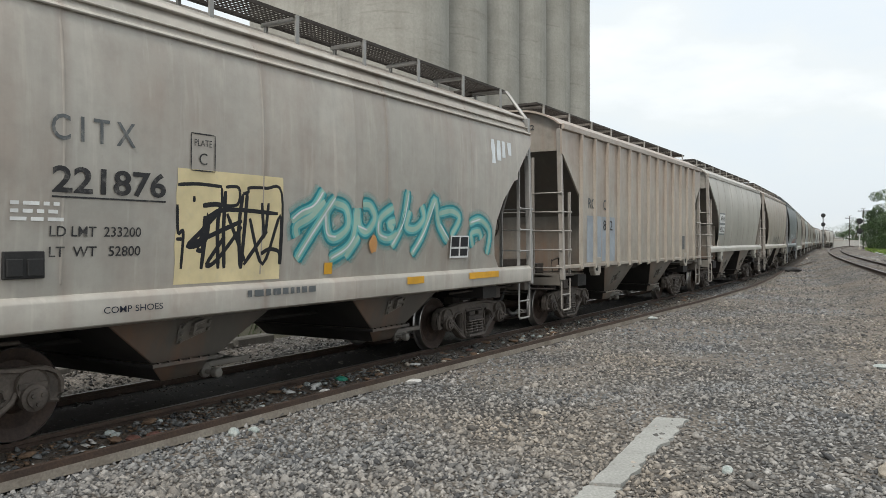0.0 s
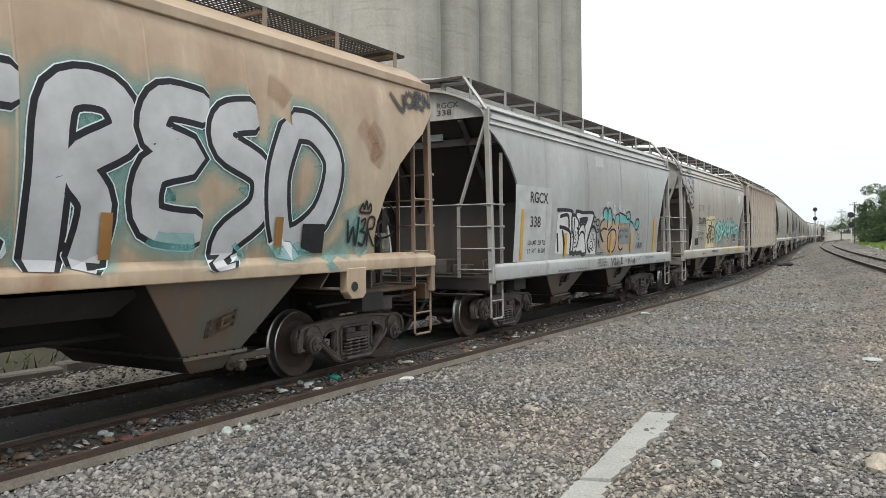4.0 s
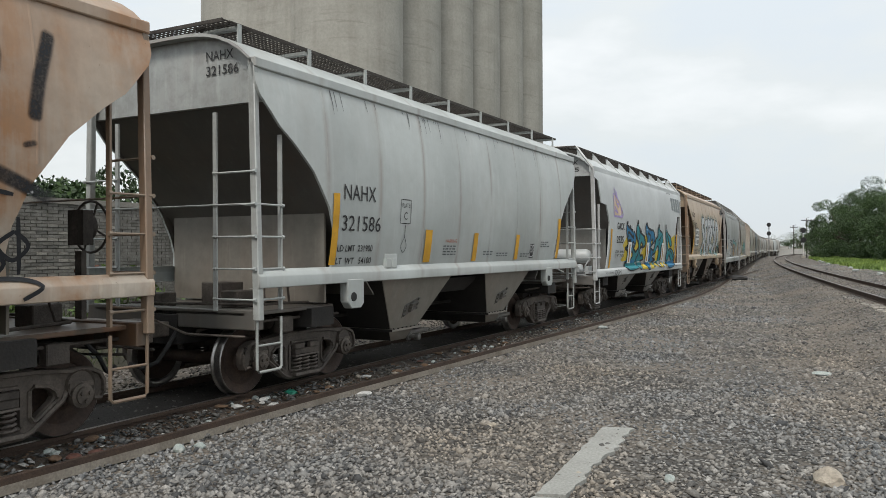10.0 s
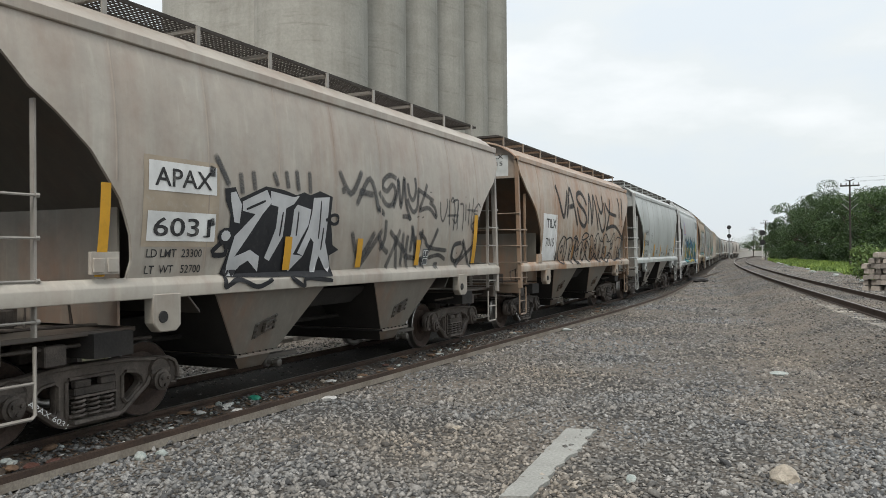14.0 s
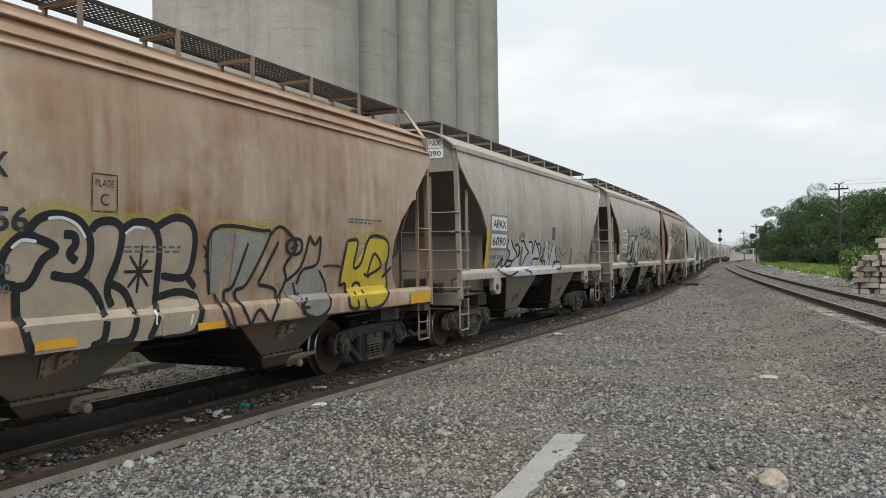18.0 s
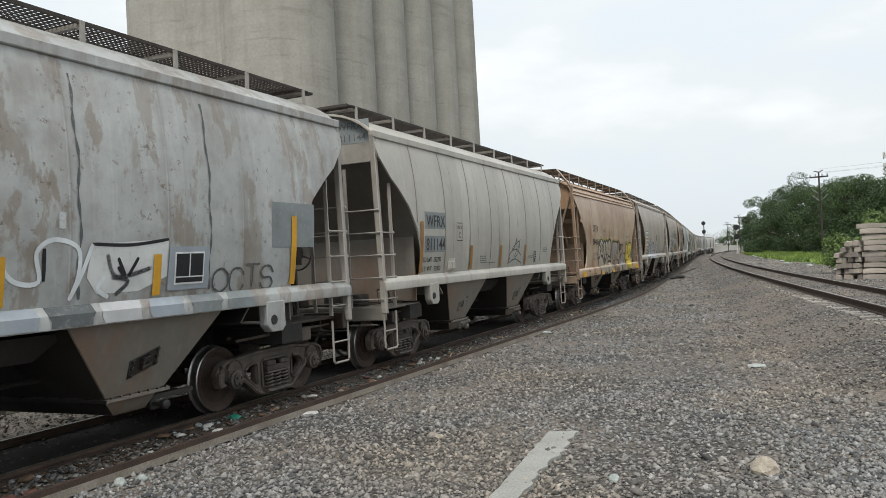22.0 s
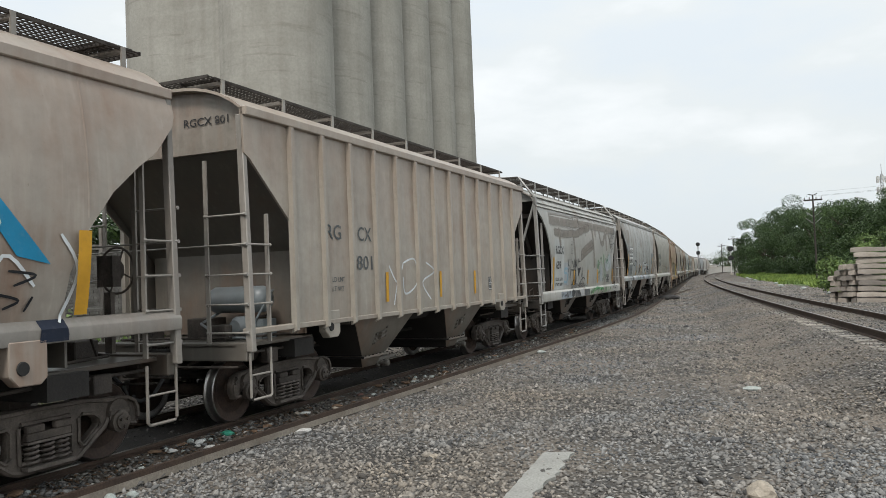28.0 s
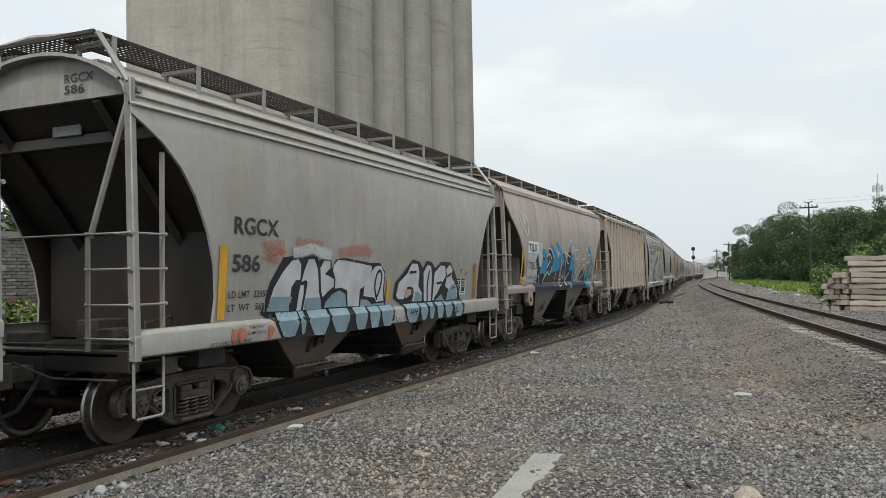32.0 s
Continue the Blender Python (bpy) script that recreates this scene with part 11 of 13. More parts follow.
    spray_lines(c, k, "g_smoke", 0.03, 0.015, [[(3.56, 3.12), (3.61, 2.93)], [(3.73, 3.16), (3.59, 3.04), (3.75, 2.96)], [(3.81, 3.19), (3.86, 3.11), (3.98, 3.23)], [(3.86, 3.11), (3.8, 2.96)], [(4.01, 3.26), (3.97, 3.09), (4.08, 3.13)], [(4.2, 3.28), (4.08, 3.2), (4.19, 3.11), (4.29, 3.22), (4.2, 3.28)], [(4.3, 3.1), (4.3, 3.34), (4.47, 3.33), (4.32, 3.22), (4.55, 3.17)], [(3.78, 2.9), (3.67, 2.82), (3.77, 2.75), (3.86, 2.83), (3.78, 2.9)]], "thin dark marker tag")
    spray_lines(c, k, "g_smoke", 0.03, 0.0156, [[(3.99, 2.91), (3.86, 2.87), (3.98, 2.82), (3.87, 2.74)], [(4.06, 2.94), (4.09, 2.78)], [(4.2, 3), (4.24, 2.83)], [(4.06, 2.85), (4.36, 2.94)], [(3.72, 2.53), (3.87, 2.67), (4.09, 2.72)], [(4.43, 3.42), (4.64, 3.49), (4.75, 3.43), (4.55, 3.35), (4.43, 3.42)], [(3.82, 3.35), (3.87, 3.28), (3.96, 3.39)]])
    spray_lines(c, k, "s_green", 0.11, 0.0162, [[(1.71, 2.26), (1.83, 2.35), (1.94, 2.23), (1.97, 2.04)], [(1.25, 2.15), (1.33, 2.22), (1.44, 2.17), (1.38, 2.07), (1.27, 2.09), (1.25, 2.15)], [(1.07, 2.12), (1.32, 1.95), (1.62, 2.19)], [(2.2, 2.27), (2.26, 2.4), (2.36, 2.42), (2.33, 2.27), (2.22, 2.19), (2.21, 1.89)], [(2.48, 2.28), (2.67, 2.29)], [(2.72, 2.11), (2.86, 2.24), (3.04, 2.26), (3.11, 2.41), (3.2, 2.47)], [(3.22, 2.2), (3.33, 2.02), (3.26, 1.9)], [(2.36, 1.96), (2.43, 1.8), (2.36, 1.5)]], "faint green sprayed letters")
    spray_lines(c, k, "s_green", 0.13, 0.0168, [[(2.12, 1.59), (2.19, 1.47)], [(1.39, 1.77), (1.58, 1.84)], [(2.64, 1.72), (2.71, 1.55)], [(0.77, 1.23), (1.02, 1.24), (1.29, 1.25)], [(1.53, 1.17), (1.8, 1.2), (2.07, 1.18)], [(2.35, 1.17), (2.53, 1.19)], [(3.22, 1.18), (3.31, 1.21)]])
    spray_lines(c, k, "g_black", 0.03, 0.0174, [[(1.36, 1.98), (1.47, 2.07)], [(1.35, 1.78), (1.36, 1.5)], [(1.49, 1.7), (1.46, 1.49)], [(1.83, 1.86), (1.86, 1.68)], [(2.92, 2.24), (2.97, 2.11)]])
    spray_lines(c, k, "g_black", 0.02, 0.018, [[(3.88, 1.21), (4.17, 1.29), (4.63, 1.19), (4.54, 1.03), (4.08, 1.05), (3.88, 1.21)], [(3.98, 1.15), (4.47, 1.18)], [(4.17, 1.27), (4.23, 1.03)], [(4.4, 1.23), (4.35, 1.05)], [(1.59, 1.1), (1.68, 1.01), (1.75, 1.11)], [(1.79, 1.11), (1.83, 1.01), (1.88, 1.11)]])
    data_box(c, 2.85, 1.42, k, two=True)
    strips(c, k, (-2.35, -0.35, 1.2, 3.9), z0=1.42, z1=1.9, w=0.12)
    lettering(c, "CAUTION", -0.75, 1.36, 0.075, "black", k, width=0.45)
    patch(c, -4.1, -2.75, 1.04, 1.25, "plate_blue", k, "repaint_patch", 0.004, True, ragged=0.03)
    sill_scrawl(c, -4.05, 1.25, 4, "g_smoke", 0.04)
    for x0, x1, m in ((-2.3, -1.7, "g_smoke"), (-1.6, -1.1, "silver"), (-1.0, -0.3, "g_smoke")):
        patch(c, x0, x1, 1.05, 1.25, m, k, "paint_band", 0.005, True, ragged=0.08)
    tag_scrawl(c, -2.6, 1.33, 1.7, 0.14, 7, "g_smoke", k, art, 0.03)
    sill_scrawl(c, 0.2, 3.4, 9, "g_green", 0.03)
    end_lettering(c, "RGCX", -0.38, 4.07, 0.10, "black", 0.44)
    end_lettering(c, "659", -0.38, 3.945, 0.10, "black", 0.30)


def marks_12(c):
    k = "rib"
    lettering(c, "RG", -4.33, 2.46, 0.23, "grey_mark", k, width=0.42)
    lettering(c, "CX", -3.40, 2.46, 0.23, "grey_mark", k, width=0.44)
    lettering(c, "801", -3.45, 2.00, 0.23, "grey_mark", k, width=0.50)
    lettering(c, "LD LMT", -4.2, 1.82, 0.075, "grey_mark", k, width=0.36)
    lettering(c, "LT WT", -4.2, 1.68, 0.075, "grey_mark", k, width=0.33)
    patch(c, -4.42, -4.33, 1.35, 2.45, "yellow", k, "reflector_strip", 0.012)
    for x in (-2.5, -0.25, 1.6, 3.6):
        patch(c, x, x + 0.1, 1.45, 1.95, "yellow", k, "reflector_strip", 0.012)
    spray_lines(c, k, "g_white", 0.035, 0.0036, [[(-2.36, 2.06), (-2.06, 1.77), (-1.81, 2.11)], [(-2.06, 1.77), (-2.2, 1.38)], [(-1.81, 2.11), (-1.34, 2.17), (-1.26, 1.75), (-1.75, 1.56), (-1.83, 1.86)], [(-1.1, 2.17), (-1.29, 1.44)], [(-0.85, 2.12), (-0.48, 1.95), (-1.02, 1.75), (-0.66, 1.42)]], "thin white sprayed tag")
    data_box(c, 2.5, 1.5, k, "grey_mark")
    end_lettering(c, "RGCX 801", -0.44, 3.95, 0.11, "black", 0.74)


def marks_822(c):
    k = "rib"
    lettering(c, "RG", -4.33, 2.46, 0.23, "grey_mark", k, width=0.42)
    lettering(c, "CX", -3.40, 2.46, 0.23, "grey_mark", k, width=0.44)
    patch(c, -4.4, -3.5, 1.3, 2.3, "plate_blue", k, "repaint_patch", 0.004)
    patch(c, -3.45, -2.6, 1.3, 2.3, "plate_blue", k, "repaint_patch", 0.004)
    lettering(c, "822", -3.40, 2.00, 0.23, "black", k, width=0.62)
    end_lettering(c, "X 822", -0.35, 4.03, 0.11, "black", 0.5)
    patch(c, 3.3, 3.75, 1.5, 1.9, "grey_mark", k, "stencil_box", 0.006)


def marks_13(c):
    k = "round"
    patch(c, -4.42, -3.45, 2.42, 2.74, "plate_white", k, "sign_patch", 0.005)
    patch(c, -3.44, -3.0, 2.05, 2.74, "plate_pale", k, "sign_patch", 0.004)
    patch(c, -4.42, -3.45, 1.45, 2.40, "plate_pale", k, "sign_patch", 0.004)
    lettering(c, "TILX", -4.36, 2.47, 0.22, "black", k, width=0.78, offset=0.02, lift=0.012)
    lettering(c, "7063", -4.34, 1.98, 0.22, "grey_mark", k, width=0.75, lift=0.012)
    weights(c, -4.42, 1.72, "232300", "53700", k, "grey_mark", w=0.95)
    patch(c, -5.0, -4.88, 1.3, 2.50, "yellow", k, "reflector_strip", 0.012)
    fill_shape(c, k, "g_soot", 0.0036, [(-3.75, 1.54), (-3.52, 1.85), (-3.72, 2.12), (-3.55, 2.46), (-3.45, 2.30), (-3.48, 2.43), (-3.35, 2.35), (-2.97, 2.35), (-2.67, 2.3), (-2.32, 2.39), (-1.83, 2.28), (-1.42, 1.9), (-1.08, 2.35), (-0.58, 2.51), (-0.28, 2.27), (0.05, 2.38), (0.53, 2.45), (0.84, 2.03), (0.86, 1.6), (-3.72, 1.6)], "dark streaked mass of sprayed paint")
    fill_shape(c, k, "g_soot", 0.0042, [(1.52, 1.62), (1.76, 1.91), (2.23, 2.02), (2.71, 1.77), (2.95, 1.59)])
    fill_shape(c, k, "g_navy", 0.0048, [(-3.66, 2.24), (-3.48, 2.43), (-3.39, 2.21), (-3.21, 1.96), (-3.34, 1.79), (-3.49, 2.04)])
    fill_shape(c, k, "g_navy", 0.0054, [(-3.09, 1.67), (-2.96, 1.85), (-2.73, 1.81), (-2.9, 1.55), (-3.07, 1.55)])
    fill_shape(c, k, "g_navy", 0.006, [(-0.37, 2.03), (-0.2, 2.28), (0.15, 2.8), (0.37, 2.89), (0.35, 2.44), (0.21, 2.13), (0.03, 2.03), (-0.23, 1.63), (-0.46, 1.62)])
    fill_shape(c, k, "g_navy", 0.0066, [(0.1, 1.63), (0.37, 1.97), (0.55, 2.03), (0.58, 1.6)])
    fill_shape(c, k, "g_navy", 0.0072, [(-2.47, 2.56), (-2.26, 2.59), (-1.94, 2.45), (-1.83, 2.28), (-2.06, 2.03), (-2.06, 2.2), (-2.21, 2.4), (-2.42, 2.47)], "navy slash of sprayed paint")
    fill_shape(c, k, "g_bright_blue", 0.0078, [(-3.07, 2.51), (-2.96, 2.59), (-2.78, 2.55), (-2.57, 2.38), (-2.45, 2.19), (-2.43, 2.09), (-2.7, 1.81), (-2.91, 1.89), (-3.06, 1.85), (-3.25, 1.86), (-3.21, 2), (-3.08, 2.02), (-2.97, 2.29), (-2.76, 2.21), (-2.76, 2.34), (-3.05, 2.4)], "bright blue slash of sprayed paint")
    fill_shape(c, k, "g_bright_blue", 0.0084, [(-2.7, 1.96), (-2.22, 2.28), (-2.27, 2.15), (-2.53, 2)])
    fill_shape(c, k, "g_bright_blue", 0.009, [(-2.2, 2.72), (-1.88, 2.66), (-1.4, 2.43), (-1.01, 2.37), (-1.09, 1.98), (-1.48, 1.94), (-2.18, 1.87), (-1.89, 2.12), (-1.8, 2.26), (-2.1, 2.56)])
    fill_shape(c, k, "g_navy", 0.0096, [(-1.57, 2.21), (-1.5, 2.05), (-1.55, 2.02)])
    fill_shape(c, k, "g_bright_blue", 0.0102, [(-1.49, 2.75), (-1.39, 2.84), (-0.86, 2.54), (-0.51, 2.27), (-0.67, 2.01), (-0.94, 2.35)])
    fill_shape(c, k, "g_bright_blue", 0.0108, [(0.4, 2.5), (0.75, 2.19), (0.77, 1.61), (0.51, 1.59), (0.55, 1.97), (0.11, 1.93)])
    fill_shape(c, k, "g_bright_blue", 0.0114, [(2.11, 1.99), (2.71, 1.77), (2.59, 1.57), (2.34, 1.56), (2.39, 1.71)])
    fill_shape(c, k, "g_bright_blue", 0.012, [(2.8, 2.15), (3.06, 2.18), (3.22, 1.58), (3.02, 1.57)])
    fill_shape(c, k, "g_bright_blue", 0.0126, [(2.84, 2.78), (3.04, 2.79), (3.69, 2.08), (3.34, 2.15)])
    spray_lines(c, k, "g_white", 0.035, 0.0138, [[(-2.44, 2.49), (-2.47, 2.58), (-2.31, 2.6), (-2.05, 2.53), (-1.83, 2.31)], [(-2.42, 2.45), (-2.21, 2.4), (-2.03, 2.24), (-2.03, 2.05), (-2.18, 1.83), (-2.43, 1.92)], [(-3.41, 2.25), (-3.21, 2.11), (-3.13, 1.98)], [(-3.32, 1.83), (-3.18, 1.62)], [(-2.53, 2.03), (-2.19, 2.24)], [(-2.73, 1.77), (-2.48, 1.92), (-2.78, 1.7), (-2.83, 1.6)], [(-1.34, 2.52), (-1.08, 2.44)], [(-1.28, 2.34), (-1.34, 2.47), (-1.4, 2.38)], [(-1.48, 1.9), (-1.59, 1.6), (-1.56, 1.47)]], "white sprayed outlines")
    spray_lines(c, k, "g_white", 0.035, 0.0144, [[(-0.98, 2.35), (-0.95, 2.12), (-1.04, 1.71), (-1.11, 1.49), (-0.87, 1.5)], [(-0.87, 2.35), (-0.88, 2.08), (-0.97, 1.57)], [(-0.67, 2.01), (-0.54, 1.69), (-0.75, 1.79), (-0.9, 1.57)], [(-0.5, 2.56), (-0.19, 2.47), (0.26, 2.36)], [(-0.5, 2.56), (-0.28, 2.32), (-0.09, 2.18), (0.04, 2.18)], [(-0.15, 2.48), (-0.06, 2.73), (0.15, 2.82), (0.06, 2.53)], [(0.18, 2.54), (0.2, 2.88), (0.37, 2.9), (0.33, 2.6), (0.44, 2.5)], [(0.44, 2.5), (0.59, 2.74), (0.63, 2.51)]])
    spray_lines(c, k, "g_white", 0.035, 0.015, [[(-0.44, 2.27), (-0.38, 1.88), (-0.31, 1.59), (-0.24, 1.49), (-0.15, 1.58)], [(0.11, 1.87), (-0.15, 1.73), (-0.31, 1.54)], [(0.63, 2.56), (0.87, 2.62), (0.95, 2.3), (1.25, 2.42), (1.13, 2.02), (0.92, 1.86)], [(0.87, 2.62), (1.27, 2.64), (1.46, 2.37), (1.43, 1.91), (1.11, 1.64)], [(1.69, 2.6), (1.73, 2.37), (2.01, 2.32)], [(2, 2.14), (2.29, 2.14), (2.09, 1.78)], [(2.01, 2.32), (2.31, 2.39), (2.39, 2.63), (2.64, 2.71), (2.76, 2.52), (3.15, 2.47), (3, 2.28), (2.48, 2.21)]])
    spray_lines(c, k, "g_white", 0.035, 0.0156, [[(3.79, 2.36), (3.99, 2.02), (3.8, 1.54)], [(2.95, 1.52), (3.2, 2.15), (3.53, 1.88)], [(1.41, 1.57), (1.63, 1.62), (1.98, 1.84)], [(0.91, 1.59), (1.06, 1.64)]])
    spray_lines(c, k, "g_black", 0.025, 0.0162, [[(3.17, 1.82), (3.38, 1.76), (3.23, 1.69)], [(3.52, 1.79), (3.44, 1.66)], [(3.26, 2.02), (3.54, 1.98), (3.32, 1.89)]])
    sill_paint(c, -3.75, 0.2, "g_navy")
    sill_paint(c, 0.25, 0.5, "g_bright_blue")
    sill_paint(c, 0.55, 2.5, "g_navy")
    sill_paint(c, 2.6, 3.0, "g_bright_blue")
    sill_paint(c, 3.6, 3.9, "g_navy")
    g = Geo()
    blade(g, [(-5.3, 3.62, 0.04), (-4.95, 3.2, 0.045), (-4.6, 2.9, 0.045), (-4.48, 2.86, 0.045), (-4.38, 3.02, 0.04), (-4.40, 3.3, 0.04), (-4.55, 3.38, 0.04)], k, 0.011)
    blade(g, [(-5.0, 3.55, 0.03), (-4.72, 3.2, 0.04), (-4.66, 3.22, 0.04), (-4.75, 3.45, 0.03), (-4.5, 3.38, 0.04)], k, 0.013)
    part("graffiti", g.mesh("graffiti", M["g_white"], smooth=0), c, "white sprayed arrow outline")
    patch(c, 3.95, 4.1, 1.3, 2.4, "yellow", k, "reflector_strip", 0.06)
    card_holder(c, -4.8, 1.55, k, PAINT["grey_tan"])
    end_patch(c, -0.74, -1.22, 3.87, 4.04, "plate_grey")
    end_patch(c, -0.74, -1.22, 4.045, 4.22, "plate_white")
    end_lettering(c, "TILX", -0.78, 4.07, 0.12, "black", 0.40, 0.014)
    end_lettering(c, "7063", -0.80, 3.90, 0.11, "black", 0.38, 0.014)


def marks_14(c):
    k = "flat"
    lettering(c, "RGCX", -4.13, 2.40, 0.22, "black", k, width=0.93, offset=0.03)
    lettering(c, "586", -4.15, 1.93, 0.22, "black", k, width=0.56, offset=0.03)
    weights(c, -4.2, 1.60, "229500", "56500", k, w=0.88, gap=0.165)
    patch(c, -4.40, -4.26, 1.34, 2.25, "yellow", k, "reflector_strip", 0.012)
    for i, (x, w) in enumerate(((-4.15, 0.14), (-4.0, 0.2), (-3.4, 0.16))):
        g = Geo()
        blade(g, [(x, 1.27, 0.03), (x + 0.03, 1.17, w), (x - 0.02, 1.05, 0.05)], k, 0.003, 0.0, True)
        part("paint_smear", g.mesh("paint_smear", M["g_red"], smooth=0), c)
    fill_shape(c, k, "g_black", 0.0036, [(-3.53, 1.39), (-3.45, 1.53), (-3.36, 1.78), (-3.07, 2.12), (-2.89, 2.14), (-2.74, 2.16), (-2.6, 2.13), (-2.44, 2.2), (-2.26, 2.19), (-2.18, 2.09), (-1.96, 2.14), (-1.82, 2.1), (-1.81, 1.96), (-1.7, 2.11), (-1.43, 2.14), (-0.59, 2.07), (-0.25, 2.07), (-0.06, 1.92), (-0.07, 1.61), (0.02, 1.36), (0.21, 1.34), (0.19, 1.2), (-0.21, 1.21), (-2.46, 1.34), (-3.51, 1.38)], "thick black mass behind chrome bubble letters")
    fill_shape(c, k, "g_black", 0.0042, [(-3.55, 1.38), (-2.46, 1.37), (0.24, 1.34), (0.23, 1.09), (-0.22, 0.97), (-0.81, 0.91), (-1.59, 0.95), (-1.99, 0.94), (-2.62, 0.95), (-2.91, 0.95), (-3.14, 1.04), (-3.31, 1.27)])
    fill_shape(c, k, "g_chrome", 0.0048, [(-3.4, 1.4), (-3.26, 1.71), (-3.05, 1.94), (-2.86, 2.08), (-2.71, 2.1), (-2.63, 2.02), (-2.64, 1.81), (-2.75, 1.81), (-2.83, 1.73), (-2.9, 1.38)], "chrome bubble graffiti letter")
    fill_shape(c, k, "g_chrome", 0.0054, [(-2.61, 1.78), (-2.55, 1.93), (-2.45, 2.1), (-2.3, 2.11), (-2.19, 1.95), (-2.14, 1.64), (-2.06, 1.46), (-2.05, 1.37), (-2.54, 1.38), (-2.48, 1.62), (-2.45, 1.77), (-2.5, 1.81)])
    fill_shape(c, k, "g_chrome", 0.006, [(-2.7, 1.38), (-2.66, 1.62), (-2.63, 1.73), (-2.55, 1.74), (-2.54, 1.62), (-2.59, 1.38)])
    fill_shape(c, k, "g_chrome", 0.0066, [(-2.13, 1.98), (-2.03, 2.09), (-1.86, 2.08), (-1.85, 1.98), (-2, 1.89), (-1.88, 1.86), (-1.73, 1.81), (-1.73, 1.7), (-1.89, 1.63), (-2.03, 1.55), (-2.08, 1.64)])
    fill_shape(c, k, "g_chrome", 0.0072, [(-1.76, 2.02), (-1.64, 2.1), (-1.43, 2.1), (-0.55, 2.02), (-0.56, 1.9), (-0.71, 1.71), (-0.92, 1.64), (-0.93, 1.37), (-1.28, 1.38), (-1.32, 1.63), (-1.5, 1.68), (-1.7, 1.67), (-1.69, 1.81), (-1.77, 1.93)])
    fill_shape(c, k, "g_mist", 0.0078, [(-1.98, 1.39), (-1.89, 1.55), (-1.57, 1.64), (-1.38, 1.58), (-1.32, 1.38)])
    fill_shape(c, k, "g_chrome", 0.0084, [(-0.78, 1.67), (-0.52, 1.95), (-0.41, 2.02), (-0.22, 2.02), (-0.09, 1.89), (-0.12, 1.61), (-0.08, 1.43), (-0.34, 1.42), (-0.4, 1.49), (-0.79, 1.53)])
    fill_shape(c, k, "g_mist", 0.009, [(-0.88, 1.49), (-0.65, 1.46), (-0.5, 1.39), (-0.05, 1.4), (-0.03, 1.36), (-0.88, 1.36)])
    spray_lines(c, k, "g_black", 0.05, 0.0096, [[(-0.32, 1.45), (-0.42, 1.66), (-0.37, 1.87), (-0.26, 1.94), (-0.19, 1.85), (-0.23, 1.66), (-0.35, 1.47)], [(-2.04, 1.45), (-1.8, 1.59)], [(-0.89, 1.5), (-0.61, 1.48), (-0.47, 1.39)], [(-2.83, 1.73), (-2.87, 1.4)]])
    fill_shape(c, k, "g_mist", 0.0102, [(-3.4, 1.4), (-3.3, 1.59), (-2.83, 1.58), (-2.89, 1.38)])
    fill_shape(c, k, "g_mist", 0.0108, [(-2.52, 1.38), (-2.49, 1.55), (-2.1, 1.55), (-2.05, 1.38)])
    fill_shape(c, k, "g_mist", 0.0114, [(-3.22, 1.38), (-3.21, 1.22), (-3.1, 1.05), (-2.98, 1.03), (-2.83, 1.04), (-2.72, 1.21), (-2.71, 1.37)])
    fill_shape(c, k, "g_mist", 0.012, [(-2.68, 1.37), (-2.68, 1.21), (-2.66, 1.06), (-2.62, 1.04), (-2.58, 1.07), (-2.55, 1.22), (-2.55, 1.37)])
    fill_shape(c, k, "g_mist", 0.0126, [(-2.46, 1.37), (-2.46, 1.2), (-2.34, 1.02), (-2.21, 0.99), (-2.05, 1.01), (-1.93, 1.19), (-1.93, 1.37)])
    fill_shape(c, k, "g_mist", 0.0132, [(-1.86, 1.37), (-1.85, 1.19), (-1.74, 1.02), (-1.61, 0.99), (-1.45, 1.01), (-1.33, 1.19), (-1.32, 1.36)])
    fill_shape(c, k, "g_mist", 0.0138, [(-1.16, 1.36), (-1.15, 1.16), (-1.07, 0.98), (-0.97, 0.95), (-0.85, 0.98), (-0.76, 1.17), (-0.75, 1.36)])
    fill_shape(c, k, "g_mist", 0.0144, [(-0.68, 1.35), (-0.67, 1.17), (-0.61, 1), (-0.51, 0.98), (-0.4, 1), (-0.32, 1.18), (-0.31, 1.35)])
    fill_shape(c, k, "g_mist", 0.015, [(-0.27, 1.35), (-0.26, 1.17), (-0.18, 1.01), (-0.06, 0.98), (0.07, 1), (0.17, 1.18), (0.18, 1.35)])
    fill_shape(c, k, "g_black", 0.0156, [(0.28, 1.46), (0.33, 1.73), (0.65, 1.92), (1, 2.15), (1.3, 2.11), (1.46, 1.99), (1.61, 2.13), (1.86, 2.11), (2.04, 1.99), (2.3, 2.11), (2.59, 2.12), (2.78, 2.12), (3.01, 1.95), (3.2, 1.75), (3.26, 1.56), (3.43, 1.32), (3.47, 1.3), (0.62, 1.33)])
    fill_shape(c, k, "g_black", 0.0162, [(0.58, 1.34), (3.51, 1.32), (3.49, 1.08), (3.12, 0.94), (2.29, 0.94), (1.55, 0.96), (0.96, 0.94), (0.7, 1.06)])
    fill_shape(c, k, "g_chrome", 0.0168, [(0.38, 1.51), (0.46, 1.73), (0.78, 1.88), (0.97, 2.07), (1.21, 2.07), (1.31, 1.9), (1.28, 1.66), (1.47, 1.51), (1.37, 1.38), (1.03, 1.38), (1.01, 1.61), (0.77, 1.62), (0.69, 1.43), (0.45, 1.44)], "chrome bubble graffiti letter")
